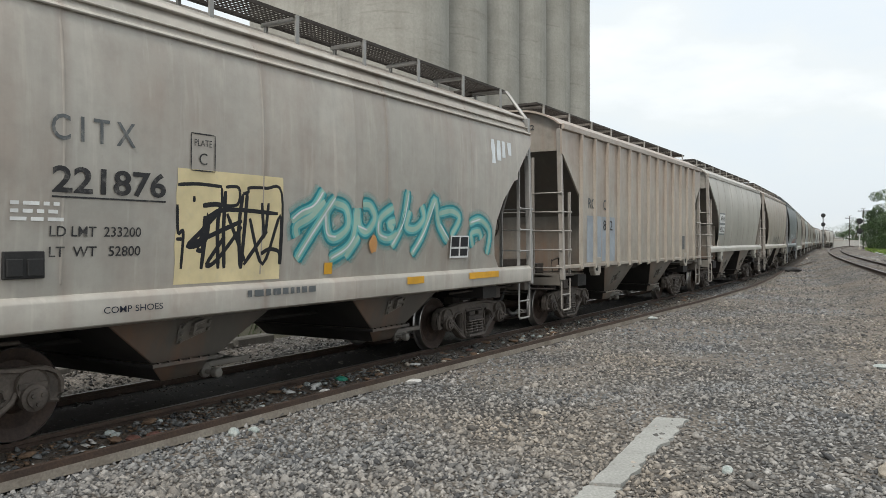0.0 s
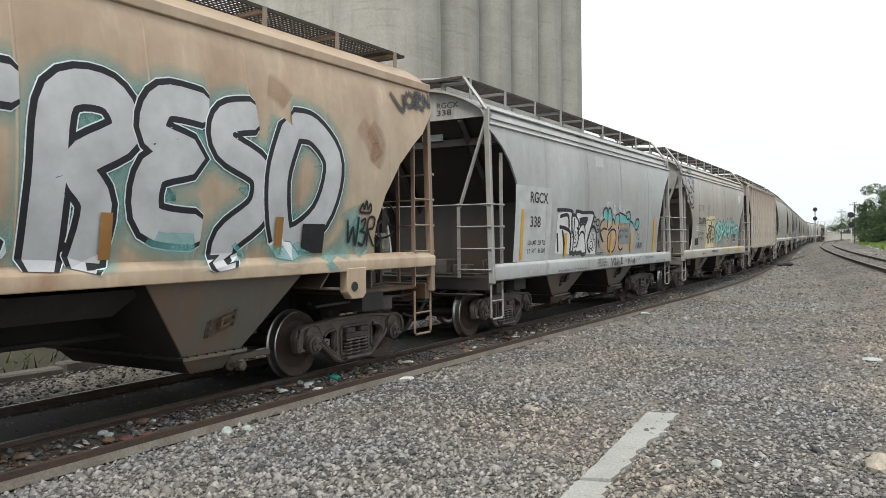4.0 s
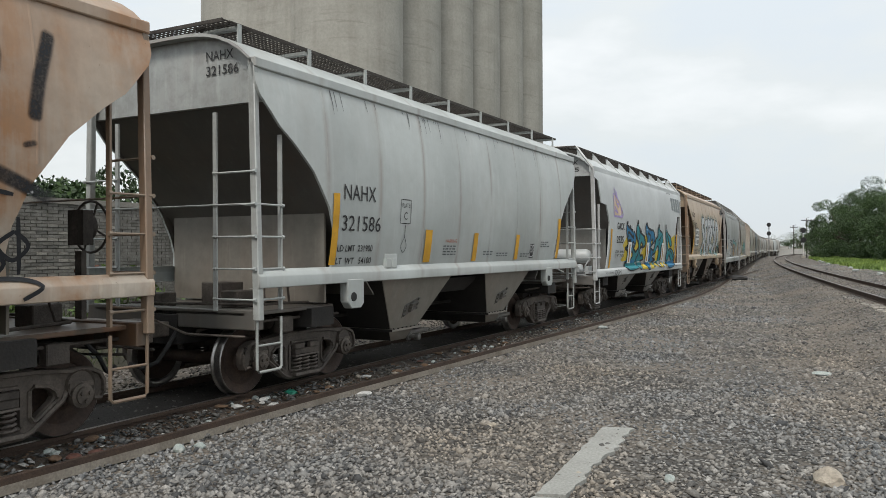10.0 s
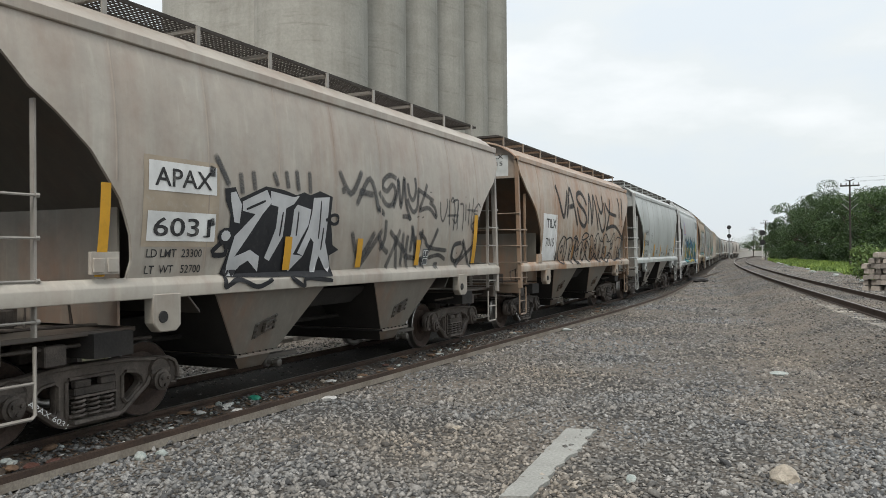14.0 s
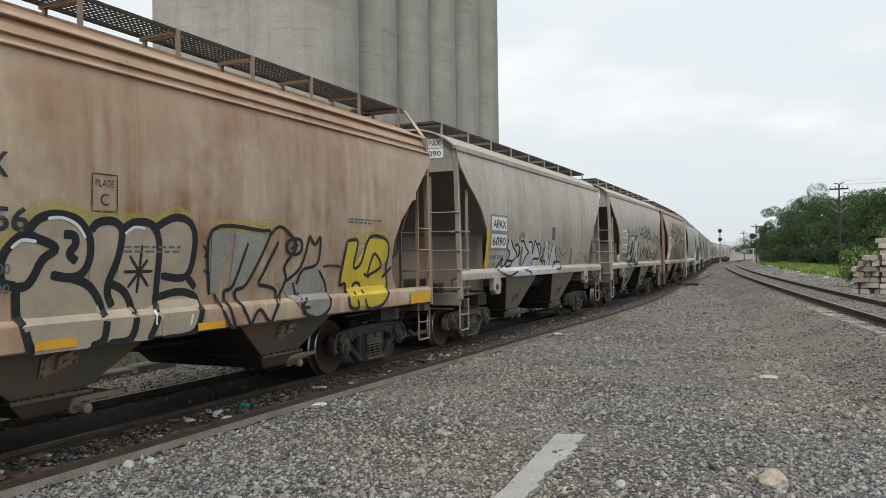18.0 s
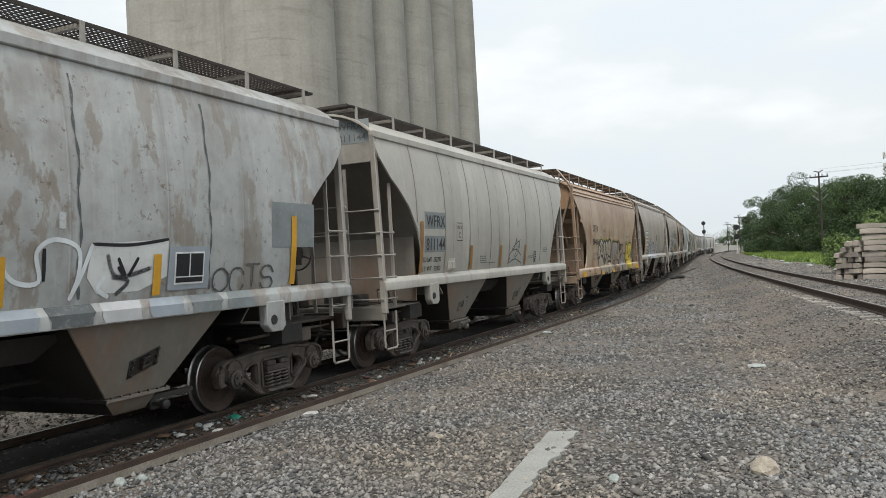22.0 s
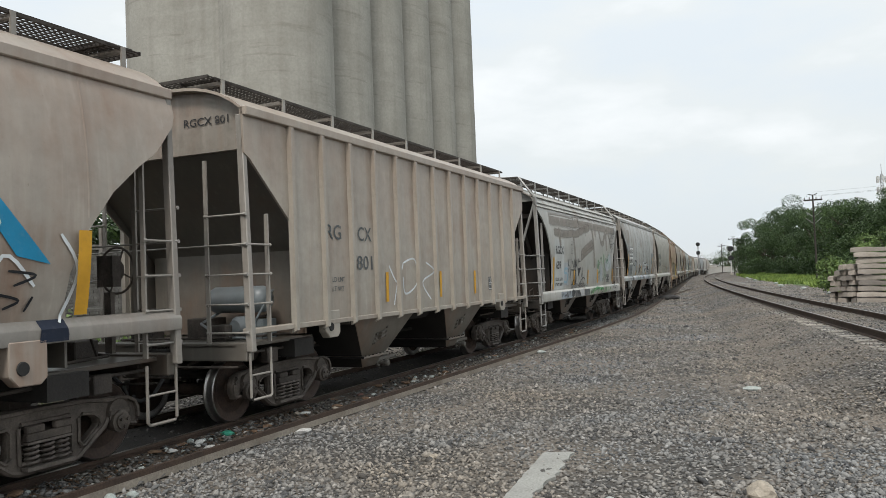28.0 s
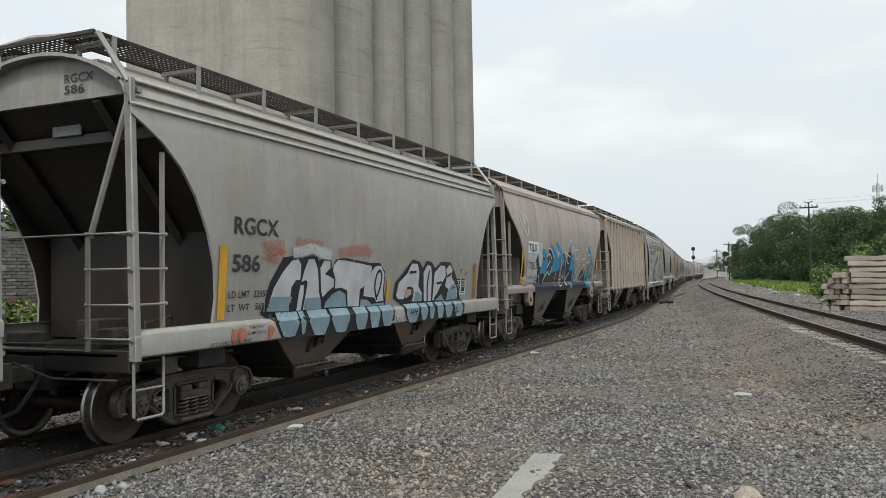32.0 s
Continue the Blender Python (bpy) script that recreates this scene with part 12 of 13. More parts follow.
    fill_shape(c, k, "g_chrome", 0.0174, [(1.49, 1.9), (1.65, 2.05), (1.83, 2.03), (1.88, 1.85), (1.9, 1.36), (1.57, 1.36), (1.53, 1.61)])
    fill_shape(c, k, "g_chrome", 0.018, [(2.01, 1.9), (2.3, 2.05), (2.52, 2.03), (2.57, 1.84), (2.33, 1.64), (2.04, 1.37), (1.96, 1.36)])
    fill_shape(c, k, "g_chrome", 0.0186, [(2.58, 1.97), (2.76, 2.07), (2.91, 1.97), (2.87, 1.81), (3.17, 1.62), (3.23, 1.36), (2.66, 1.35), (2.73, 1.57), (2.56, 1.63), (2.63, 1.84)])
    fill_shape(c, k, "g_mist", 0.0192, [(1.1, 1.37), (1.18, 1.56), (1.47, 1.49), (1.47, 1.37)])
    fill_shape(c, k, "g_mist", 0.0198, [(2.09, 1.36), (2.38, 1.48), (2.54, 1.35)])
    fill_shape(c, k, "g_mist", 0.0204, [(2.68, 1.35), (2.74, 1.56), (3.05, 1.72), (3.23, 1.36)])
    fill_shape(c, k, "g_sand", 0.021, [(0.7, 1.47), (0.77, 1.61), (0.99, 1.61), (0.97, 1.51), (0.8, 1.44)])
    spray_lines(c, k, "g_black", 0.05, 0.0216, [[(0.87, 1.91), (1.17, 1.92)], [(2.11, 1.69), (2.39, 1.71)], [(0.81, 1.63), (1.04, 1.6), (1.03, 1.41)], [(1.72, 1.36), (1.68, 1.65), (1.75, 1.95)], [(2.63, 1.82), (2.87, 1.89)], [(2.04, 1.39), (2.44, 1.63)]])
    fill_shape(c, k, "g_mist", 0.0222, [(0.67, 1.34), (0.68, 1.17), (0.79, 1.01), (0.93, 0.98), (1.09, 1.01), (1.21, 1.18), (1.22, 1.34)])
    fill_shape(c, k, "g_mist", 0.0228, [(1.28, 1.34), (1.29, 1.18), (1.35, 1.03), (1.43, 1), (1.54, 1.04), (1.62, 1.19), (1.63, 1.33)])
    fill_shape(c, k, "g_mist", 0.0234, [(1.68, 1.34), (1.69, 1.18), (1.72, 1.04), (1.8, 1.01), (1.87, 1.05), (1.93, 1.2), (1.94, 1.33)])
    fill_shape(c, k, "g_mist", 0.024, [(2.04, 1.33), (2.05, 1.16), (2.11, 1.01), (2.18, 0.99), (2.3, 1.02), (2.37, 1.18), (2.38, 1.33)])
    fill_shape(c, k, "g_mist", 0.0246, [(2.44, 1.33), (2.45, 1.17), (2.52, 1.01), (2.62, 0.99), (2.75, 1.02), (2.84, 1.18), (2.85, 1.32)])
    fill_shape(c, k, "g_mist", 0.0252, [(2.91, 1.33), (2.93, 1.15), (3.02, 1), (3.15, 0.97), (3.31, 1.01), (3.42, 1.17), (3.43, 1.32)])
    spray_lines(c, k, "g_black", 0.022, 0.0258, [[(0.87, 1.23), (0.84, 1.13)], [(0.95, 1.24), (0.93, 1.12)], [(1.03, 1.24), (1.01, 1.12)], [(1.1, 1.24), (1.08, 1.12)], [(0.81, 1.17), (1.16, 1.2)], [(2.95, 1.16), (3.08, 1.17), (2.98, 1.09), (3.16, 1.1)]])
    spray_lines(c, k, "s_blue", 0.04, 0.0264, [[(2.86, 1.65), (2.98, 1.59), (3.11, 1.67)], [(2.85, 1.57), (3.16, 1.61)], [(3.31, 1.92), (3.44, 1.97), (3.37, 1.86)], [(3.57, 1.94), (3.64, 1.86), (3.77, 1.92)], [(0.23, 1.16), (0.31, 1.02), (0.37, 1.13)], [(0.44, 1.12), (0.43, 1.03)], [(0.52, 1.14), (0.61, 1.04)]])
    spray_lines(c, k, "s_red", 0.22, 0.027, [[(-3.52, 2.22), (-3.46, 2.25), (-3.29, 2.23), (-3.07, 2.28)], [(-2.79, 2.34), (-2.64, 2.31), (-2.23, 2.29), (-2.13, 2.25)], [(-1.67, 2.19), (-1.42, 2.23), (-0.76, 2.27), (-0.62, 2.19)], [(-3.46, 2.16), (-3.48, 2.06)], [(-3.29, 2.19), (-3.31, 2.03)], [(-3.11, 2.23), (-3.14, 2.13)]], "faded red paint rubbed and running")
    spray_lines(c, k, "s_white", 0.2, 0.0276, [[(-2.89, 2.19), (-2.65, 2.21), (-2.39, 2.25), (-2.13, 2.2), (-1.85, 2.16)]])
    patch(c, 3.15, 3.70, 1.45, 1.76, "white", k, "stencil_box", 0.006)
    data_box(c, 3.18, 1.47, k, "g_navy", two=True)
    strips(c, k, (0.0,), z0=1.42, z1=1.8, w=0.12)
    patch(c, 4.15, 4.3, 1.34, 2.1, "amber", k, "reflector_strip", 0.012)
    sill_words(c, [("LIFT HERE  JACK HERE", -4.6, 1.04, 0.045, 0.8), ("2 INCH HF", -3.85, 1.20, 0.045, 0.32), ("COMP SHOES", -3.88, 1.13, 0.045, 0.38)])
    end_lettering(c, "RGCX", -0.38, 4.07, 0.10, "black", 0.44)
    end_lettering(c, "586", -0.38, 3.945, 0.10, "black", 0.30)


for k, paint_on in {-1: marks_822, 0: marks_0, 1: marks_1, 2: marks_2, 3: marks_3, 4: marks_4, 5: marks_5, 6: marks_6, 7: marks_7, 8: marks_8,
                    9: marks_9, 10: marks_10, 11: marks_11, 12: marks_12, 13: marks_13, 14: marks_14}.items():
    bare = {ob.name for ob in CARS[k].children}
    paint_on(CARS[k])
    for ob in CARS[k].children:
        if ob.name not in bare and not ob.name.startswith("end_"):
            ob.location.x += SLIDE.get(k, 0.0)
for k, words in {3: "GACX 2525", 5: "TILX 7015", 6: "APAX 6031", 10: "APAX 6066"}.items():
    truck_words(CARS[k], words)

# ---- cars further ahead in the train ----
plain = {}
for kind, paint in (("round", "beige"), ("round", "pale"), ("flat", "mid"), ("round", "cool"), ("round", "blue_dark"), ("round", "grey_tan")):
    spec = dict(kind=kind, mat=PAINT[paint], label={"beige": "beige grey", "pale": "pale grey", "mid": "grey", "cool": "light grey", "blue_dark": "dark blue-grey", "grey_tan": "grey-tan"}[paint] + " covered hopper car far along the train")
    plain[paint] = hopper_car(spec)
for i, (paint, name) in enumerate((("cool", "CAR"), ("grey_tan", "CAR"))):
    sign_pair(plain[paint], "round", -4.4, 2.7, "APAX", "6012", 0.95, 0.30)
tag_scrawl(plain["blue_dark"], -3.0, 1.3, 5.0, 0.9, 9, "g_white", "round", art, 0.09)
tag_scrawl(plain["blue_dark"], -1.0, 1.3, 3.5, 0.6, 6, "g_red", "round", art, 0.09, 0.02)
tag_scrawl(plain["beige"], -2.0, 1.3, 3.5, 0.7, 6, "g_smoke", "round", art, 0.06, 0.02)
ORDER = ["cool", "beige", "blue_dark", "mid", "grey_tan", "pale", "beige", "cool", "mid", "grey_tan", "beige", "pale", "cool", "grey_tan", "tank", "beige", "cool", "mid", "pale", "beige", "grey_tan"]


def tank_car():
    """A low black tank car on the same running gear."""
    car = thing("tank_car", "low black tank car far along the train", "tank car", group="freight train")
    part("tank", Geo().lathe([(-5.6, 0.5), (-5.45, 1.0), (-5.1, 1.3), (5.1, 1.3), (5.45, 1.0), (5.6, 0.5)], "x", 28, z=2.15).mesh("tank", M["rubber"]), car)
    part("dome", Geo().lathe([(0, 0.5), (0.4, 0.5), (0.5, 0.4)], "z", 18, z=3.35).mesh("dome", M["rubber"]), car)
    part("frame", Geo().box(-LB, LB, -0.25, 0.25, 0.75, 1.05).box(-5.6, -4.6, -1.4, 1.4, 0.95, 1.05).box(4.6, 5.6, -1.4, 1.4, 0.95, 1.05).mesh("frame", M["under"]), car)
    for f in (-1, 1):
        part("coupler", coupler(f), car)
    for x in (-TRUCK_X, TRUCK_X):
        truck(car, x)
    return car


used = set()
for i, paint in enumerate(ORDER):
    k = -2 - i
    if paint == "tank":
        CARS[k] = tank_car()
    elif paint not in used:
        used.add(paint)
        CARS[k] = plain[paint]
    else:
        CARS[k] = copy_thing(plain[paint], pose(0, 0, 0))

# ---- yard clutter ----
M["rock"] = surface("tan_limestone", (0.40, 0.355, 0.29), (0.27, 0.235, 0.19), 5.0, 40.0, 0.9, bump=0.6)
M["pale_stone"] = surface("chalky_white_stone", (0.41, 0.405, 0.385), (0.27, 0.335, 0.32), 8.0, 50.0, 0.9, bump=0.4)
M["plastic_green"] = surface("green_plastic", (0.03, 0.28, 0.19), (0.02, 0.18, 0.12), 6.0, 40.0, 0.5, bump=0.1)
M["plastic_white"] = surface("dirty_white_plastic", (0.58, 0.58, 0.56), (0.40, 0.39, 0.37), 6.0, 40.0, 0.6, bump=0.2)
M["plastic_red"] = surface("red_scrap", (0.15, 0.065, 0.05), (0.09, 0.045, 0.035), 6.0, 40.0, 0.6, bump=0.2)
M["dry"] = surface("dry_brown_leaves", (0.19, 0.12, 0.07), (0.10, 0.06, 0.04), 6.0, 40.0, 0.9, bump=0.4)
M["dark_scrap"] = surface("dark_scrap_metal", (0.045, 0.042, 0.04), (0.02, 0.02, 0.02), 6.0, 40.0, 0.8, bump=0.4)


def slab_mesh(corners, thick=0.12):
    """A broken strip of concrete with ragged, chipped long edges."""
    (ax, ay), (bx, by), (cx, cy), (dx, dy) = corners
    rows, n = [], 26
    for i in range(n + 1):
        u = i / n
        e = random.uniform(-0.012, 0.012)
        l0 = Vector((ax + (dx - ax) * u + e, ay + (dy - ay) * u))
        r0 = Vector((bx + (cx - bx) * u + random.uniform(-0.06, 0.03), by + (cy - by) * u))
        rows.append([(*(l0 + (r0 - l0) * v), 0.006 * noise.noise(Vector((u * 6, v * 4, 1)))) for v in (0, 0.25, 0.5, 0.75, 1)])
    return Geo().grid(rows, thick=(0, 0, -thick)).mesh("concrete_slab", M["slab"], smooth=30)


thing("concrete_slab", "flat strip of pale broken concrete set in the gravel", "concrete slab", mesh=slab_mesh([(0.30, 6.28), (0.56, 6.26), (1.50, 8.62), (1.16, 8.68)]), m=pose(0, 0, GROUND + 0.045))
thing("concrete_slab", "second piece of cracked pale concrete in the gravel", "concrete slab", mesh=slab_mesh([(-0.30, 4.7), (0.06, 4.7), (0.54, 6.20), (0.27, 6.24)]), m=pose(0, 0, GROUND + 0.035))


def lump(name, label, category, x, y, size, mat, seed, flat=0.6, group="", z=None):
    """One irregular stone or scrap, faceted and chipped."""
    bm = bmesh.new()
    bmesh.ops.create_icosphere(bm, subdivisions=2, radius=1.0)
    for v in bm.verts:
        n1 = noise.noise(v.co * 1.1 + Vector((seed * 7.3, 0, 0)))
        n2 = noise.noise(v.co * 3.0 + Vector((0, seed * 3.1, 0)))
        v.co *= 1 + 0.42 * n1 + 0.12 * n2
        v.co.x, v.co.y, v.co.z = v.co.x * size[0], v.co.y * size[1], v.co.z * size[2]
    me = bpy.data.meshes.new(name)
    bm.to_mesh(me)
    bm.free()
    me.materials.append(mat)
    return thing(name, label, category, group, mesh=me, m=pose(x, y, (ground_z(x, y) if z is None else z) + size[2] * flat, rz=seed * 77))


lump("rock", "large tan limestone rock lying on the gravel", "rock", 2.75, 6.75, (0.17, 0.13, 0.085), M["rock"], 1.0)
lump("white_block", "small chalk-white broken block on the gravel", "stone", -3.14, 7.62, (0.07, 0.055, 0.05), M["pale_stone"], 2.0)
lump("white_block", "pale broken stone beside the spare rail", "stone", -2.98, 7.75, (0.06, 0.045, 0.04), M["pale_stone"], 2.6)
lump("white_block", "crumpled white scrap beside the spare rail", "stone", -1.78, 10.62, (0.15, 0.07, 0.045), M["plastic_white"], 3.0)
lump("white_block", "small white stone out on the gravel", "stone", 2.73, 19.9, (0.07, 0.16, 0.05), M["pale_stone"], 4.0)
lump("scrap_lump", "dark scrap metal lump by the kinked rail", "scrap", 15.6, 51.2, (0.75, 0.5, 0.22), M["dark_scrap"], 5.0)
lump("stone", "pale grey stone on the gravel", "stone", 1.45, 6.75, (0.055, 0.045, 0.04), M["pale_stone"], 6.0)
lump("stone", "pale flat stone on the gravel", "stone", 5.1, 12.6, (0.14, 0.09, 0.04), M["pale_stone"], 7.0)
lump("stone", "brown stone on the gravel", "stone", -0.05, 8.75, (0.06, 0.05, 0.035), M["rock"], 8.0)
lump("plastic_scrap", "crushed green plastic between the rails", "litter", *beside(8.15, 1.05), (0.10, 0.06, 0.035), M["plastic_green"], 9.0, z=shoulder(1.05))
for i in range(130):
    s = 0.5 + 27 * random.random() ** 1.3
    off = random.uniform(0.86, 1.30)
    x, y = beside(s, off)
    kind = random.choice(("pale_stone", "pale_stone", "stone", "rock", "plastic_white", "plastic_red", "dry", "dry", "dry"))
    if kind in ("pale_stone", "stone", "rock"):
        d = random.uniform(0.025, 0.055)
        lump("stone", "loose dusty stone between the rails", "stone", x, y, (d, d * 0.8, d * 0.6), M[kind if kind != "stone" else "pale_stone"], i * 1.7, group="stones by the track", z=shoulder(off) - 0.01)
    else:
        d = random.uniform(0.04, 0.11)
        lump("litter", {"plastic_white": "dirty white plastic litter", "plastic_red": "faded red litter", "dry": "clump of dry brown leaves"}[kind] + " between the rails", "litter", x, y, (d, d * 0.6, d * 0.25), M[kind], i * 1.3, group="litter by the track", z=shoulder(off) - 0.003)

# ---- stacked concrete ties ----
M["tie_stack"] = surface("old_concrete_tie", (0.36, 0.325, 0.29), (0.23, 0.205, 0.18), 2.5, 40.0, 0.9, bump=0.5, per="object")


def tie_piece():
    """A prestressed tie: deep under the rails, waisted in the middle, chamfered."""
    secs = ((-1.28, 0.125, 0.22), (-0.95, 0.135, 0.24), (-0.5, 0.13, 0.235), (-0.25, 0.11, 0.19), (0.25, 0.11, 0.19), (0.5, 0.13, 0.235), (0.95, 0.135, 0.24), (1.28, 0.125, 0.22))
    rows = [[(x, -w, 0), (x, -w * 0.86, h * 0.86), (x, -w * 0.7, h), (x, w * 0.7, h), (x, w * 0.86, h * 0.86), (x, w, 0), (x, -w, 0)] for x, w, h in secs]
    g = Geo().grid(rows)
    n = len(g.v)
    g.f.append((0, 1, 2, 3, 4, 5))
    g.f.append((n - 2, n - 3, n - 4, n - 5, n - 6, n - 7))
    return g.mesh("concrete_tie", M["tie_stack"], smooth=30, bevel=0.0)


tie_me = tie_piece()


def stacked_tie(x, y, z, turn):
    thing("concrete_tie", "weathered used concrete railway tie in a stack", "railway tie", "stack of ties", mesh=tie_me, m=pose(x, y, z, random.uniform(-2, 2), random.uniform(-1.2, 1.2), turn + random.uniform(-3.5, 3.5)))


def tie_stacks():
    a = Vector((20.85, 38.1))
    face = radians(-48)                     # the long sides run this way from the near left corner
    u, w = Vector((math.cos(face), math.sin(face))), Vector((-math.sin(face), math.cos(face)))
    for layer in range(10):
        z = GROUND + 0.02 + layer * 0.272
        for col in range(3 if layer < 9 else 1):
            p = a + u * (1.35 + random.uniform(-0.09, 0.09)) + w * (col * 0.31 + random.uniform(-0.03, 0.03))
            if layer == 9:
                p = p - u * 0.3 + w * 0.2
            stacked_tie(p.x, p.y, z, math.degrees(face))
    for col in range(4):
        for layer in range((5, 6, 7, 7)[col]):
            p = a - u * (1.12 - col * 0.31) + w * (1.1 + random.uniform(-0.14, 0.14))
            stacked_tie(p.x, p.y, GROUND + 0.02 + layer * 0.272, math.degrees(face) + 90)
    # a second stack further along, out towards the trees
    for layer in range(8):
        for col in range(2):
            p = a + u * 4.15 + w * (col * 0.31)
            stacked_tie(p.x, p.y, GROUND + 0.02 + layer * 0.272, math.degrees(face))


tie_stacks()

# ---- trees, bushes, grass ----
def verge_line(y):
    """A line along the verge, with its heading."""
    u = y - 19.0
    return 12.07 + 0.275 * u + 0.00033 * u * u, math.atan(0.275 + 0.00066 * u)



def leaf_material(name, dark, light):
    m, n, l, b = nodes_of(name)
    r = n.new("ShaderNodeNewGeometry").outputs["Random Per Island"]
    v = coords(n, l)
    c = mix_node(n, l, r, dark, light)
    c = mix_node(n, l, 1.0, c, ramp_node(n, l, noise_node(n, l, v, 0.35, 3.0), 0.3, 0.7, (0.42, 0.50, 0.46, 1), (1.45, 1.32, 1.0, 1)), "MULTIPLY")
    l.new(c, b.inputs["Base Color"])
    b.inputs["Roughness"].default_value = 0.6
    b.inputs["Transmission Weight"].default_value = 0.0
    return m


M["leaf"] = leaf_material("tree_leaves", (0.017, 0.041, 0.012), (0.046, 0.094, 0.021))
M["leaf_light"] = leaf_material("bush_leaves", (0.055, 0.105, 0.03), (0.15, 0.23, 0.07))
M["grass"] = leaf_material("verge_grass", (0.085, 0.15, 0.028), (0.20, 0.29, 0.07))
M["bark"] = surface("grey_brown_bark", (0.10, 0.08, 0.06), (0.05, 0.04, 0.03), 3.0, 20.0, 0.95, bump=0.8)


def leaf_cloud(centres, radii, count, size, rng, mat, name):
    """Small bent leaves gathered in clumps, denser on their outer shells."""
    c = rng.integers(0, len(centres), count)
    d = rng.normal(size=(count, 3))
    d /= np.linalg.norm(d, axis=1)[:, None]
    r = rng.uniform(0.55, 1.08, count) ** 0.6
    p = np.asarray(centres)[c] + d * r[:, None] * np.asarray(radii)[c][:, None] * np.array([1, 1, 0.78])
    a = rng.normal(size=(count, 3))
    a /= np.linalg.norm(a, axis=1)[:, None]
    b = np.cross(a, d + rng.normal(0, 0.5, (count, 3)))
    b /= np.linalg.norm(b, axis=1)[:, None] + 1e-9
    s = size * rng.uniform(0.6, 1.4, count)[:, None]
    tip, l, q, t2 = p + a * s, p + b * s * 0.45, p - a * s, p - b * s * 0.45
    v = np.stack([tip, l, q, t2], 1).reshape(-1, 3)
    f = np.arange(count * 4).reshape(-1, 4)
    return islands_mesh(name, v, f, mat)


def tree(x, y, h, w, seed, label="dense dark green roadside tree", leaves=16000, mat="leaf", leaf=0.115):
    """Tapered trunk, forking limbs and a ragged crown of leaf clumps."""
    rng = np.random.default_rng(seed)
    t = thing("tree", label, "tree", group="trees along the line", m=pose(x, y, GROUND))
    g = Geo()
    r0 = 0.05 * h * 0.5
    top = h * 0.45
    g.tube([(0, 0, 0), (0.1, 0.05, top * 0.5), (0.05, -0.1, top)], [r0, r0 * 0.8, r0 * 0.6], 8)
    centres, radii = [], []
    for i in range(8):
        a = i * math.tau / 8 + rng.uniform(-0.3, 0.3)
        e = Vector((math.cos(a) * w * rng.uniform(0.4, 0.85), math.sin(a) * w * rng.uniform(0.4, 0.85), h * rng.uniform(0.3, 0.78)))
        g.tube([(0, 0, top * rng.uniform(0.5, 1.0)), (e.x * 0.5, e.y * 0.5, e.z * 0.8), tuple(e)], [r0 * 0.5, r0 * 0.3, r0 * 0.12], 6)
        centres.append(tuple(e))
        radii.append(w * rng.uniform(0.26, 0.42))
    for i in range(12):
        a, rr = rng.uniform(0, math.tau), w * math.sqrt(rng.uniform(0, 0.85))
        centres.append((math.cos(a) * rr, math.sin(a) * rr, h * rng.uniform(0.14, 0.95) * (1 - 0.25 * rr / w)))
        radii.append(w * rng.uniform(0.16, 0.36))
    part("trunk", g.mesh("trunk", M["bark"]), t)
    part("crown", leaf_cloud(centres, radii, leaves, leaf, rng, M[mat], "crown"), t)
    return t


def polar(az, d):
    return d * math.sin(radians(az)), d * math.cos(radians(az))


for i, (az, d, h, w) in enumerate(((22.45, 205, 9.5, 4.4), (22.75, 196, 11.6, 4.9), (23.2, 182, 13.4, 5.2), (23.8, 168, 14.2, 5.4), (24.5, 160, 13.2, 4.9), (25.2, 150, 12.8, 5.4), (25.9, 142, 11.4, 4.8),
                                   (26.6, 133, 11.0, 4.9), (27.4, 125, 11.2, 5.1), (28.2, 119, 11.2, 5.1), (29.0, 113, 10.6, 4.9), (29.8, 110, 9.8, 4.7), (30.7, 107, 9.4, 4.9), (31.6, 106, 10.0, 5.2), (32.7, 107, 10.6, 5.4), (34.0, 107, 10.8, 5.4),
                                   (24.1, 182, 13.8, 5.4), (26.2, 158, 13.0, 5.6), (28.4, 138, 12.0, 5.6), (30.4, 126, 10.8, 5.6))):
    tree(*polar(az, d), h * 1.09, w, 100 + i)
for i, (az, d, h, w) in enumerate(((20.55, 320, 6.5, 4.0), (21.0, 310, 9.5, 4.6), (21.5, 300, 11.5, 5.0), (22.0, 290, 12.0, 5.0))):
    tree(*polar(az, d), h, w, 140 + i, "hazy green tree far down the line", 6000)
# lower scrub that closes the wood's edge down to the verge
for i, (az, d) in enumerate(((22.5, 190), (23.0, 176), (23.6, 162), (24.3, 152), (25.0, 142), (25.8, 132), (26.6, 123), (27.4, 115), (28.2, 109), (29.0, 104), (29.8, 101), (30.6, 99), (31.5, 98), (32.4, 97))):
    x, y = polar(az, d)
    rng_b = np.random.default_rng(300 + i)
    c = [(rng_b.uniform(-3.0, 3.0), rng_b.uniform(-1.5, 1.5), rng_b.uniform(0.3, 2.6)) for _ in range(14)]
    b = thing("bush", "dark green scrub at the foot of the trees", "bush", group="scrub along the line", m=pose(x, y, GROUND))
    part("foliage", leaf_cloud(c, [rng_b.uniform(0.7, 1.2) for _ in c], 5200, 0.115, rng_b, M["leaf"], "foliage"), b)
    part("stem", Geo().tube([(0, 0, 0), (0.2, 0, 1.0), (0.3, 0.1, 1.8)], [0.06, 0.05, 0.03], 6).mesh("stem", M["bark"]), b)


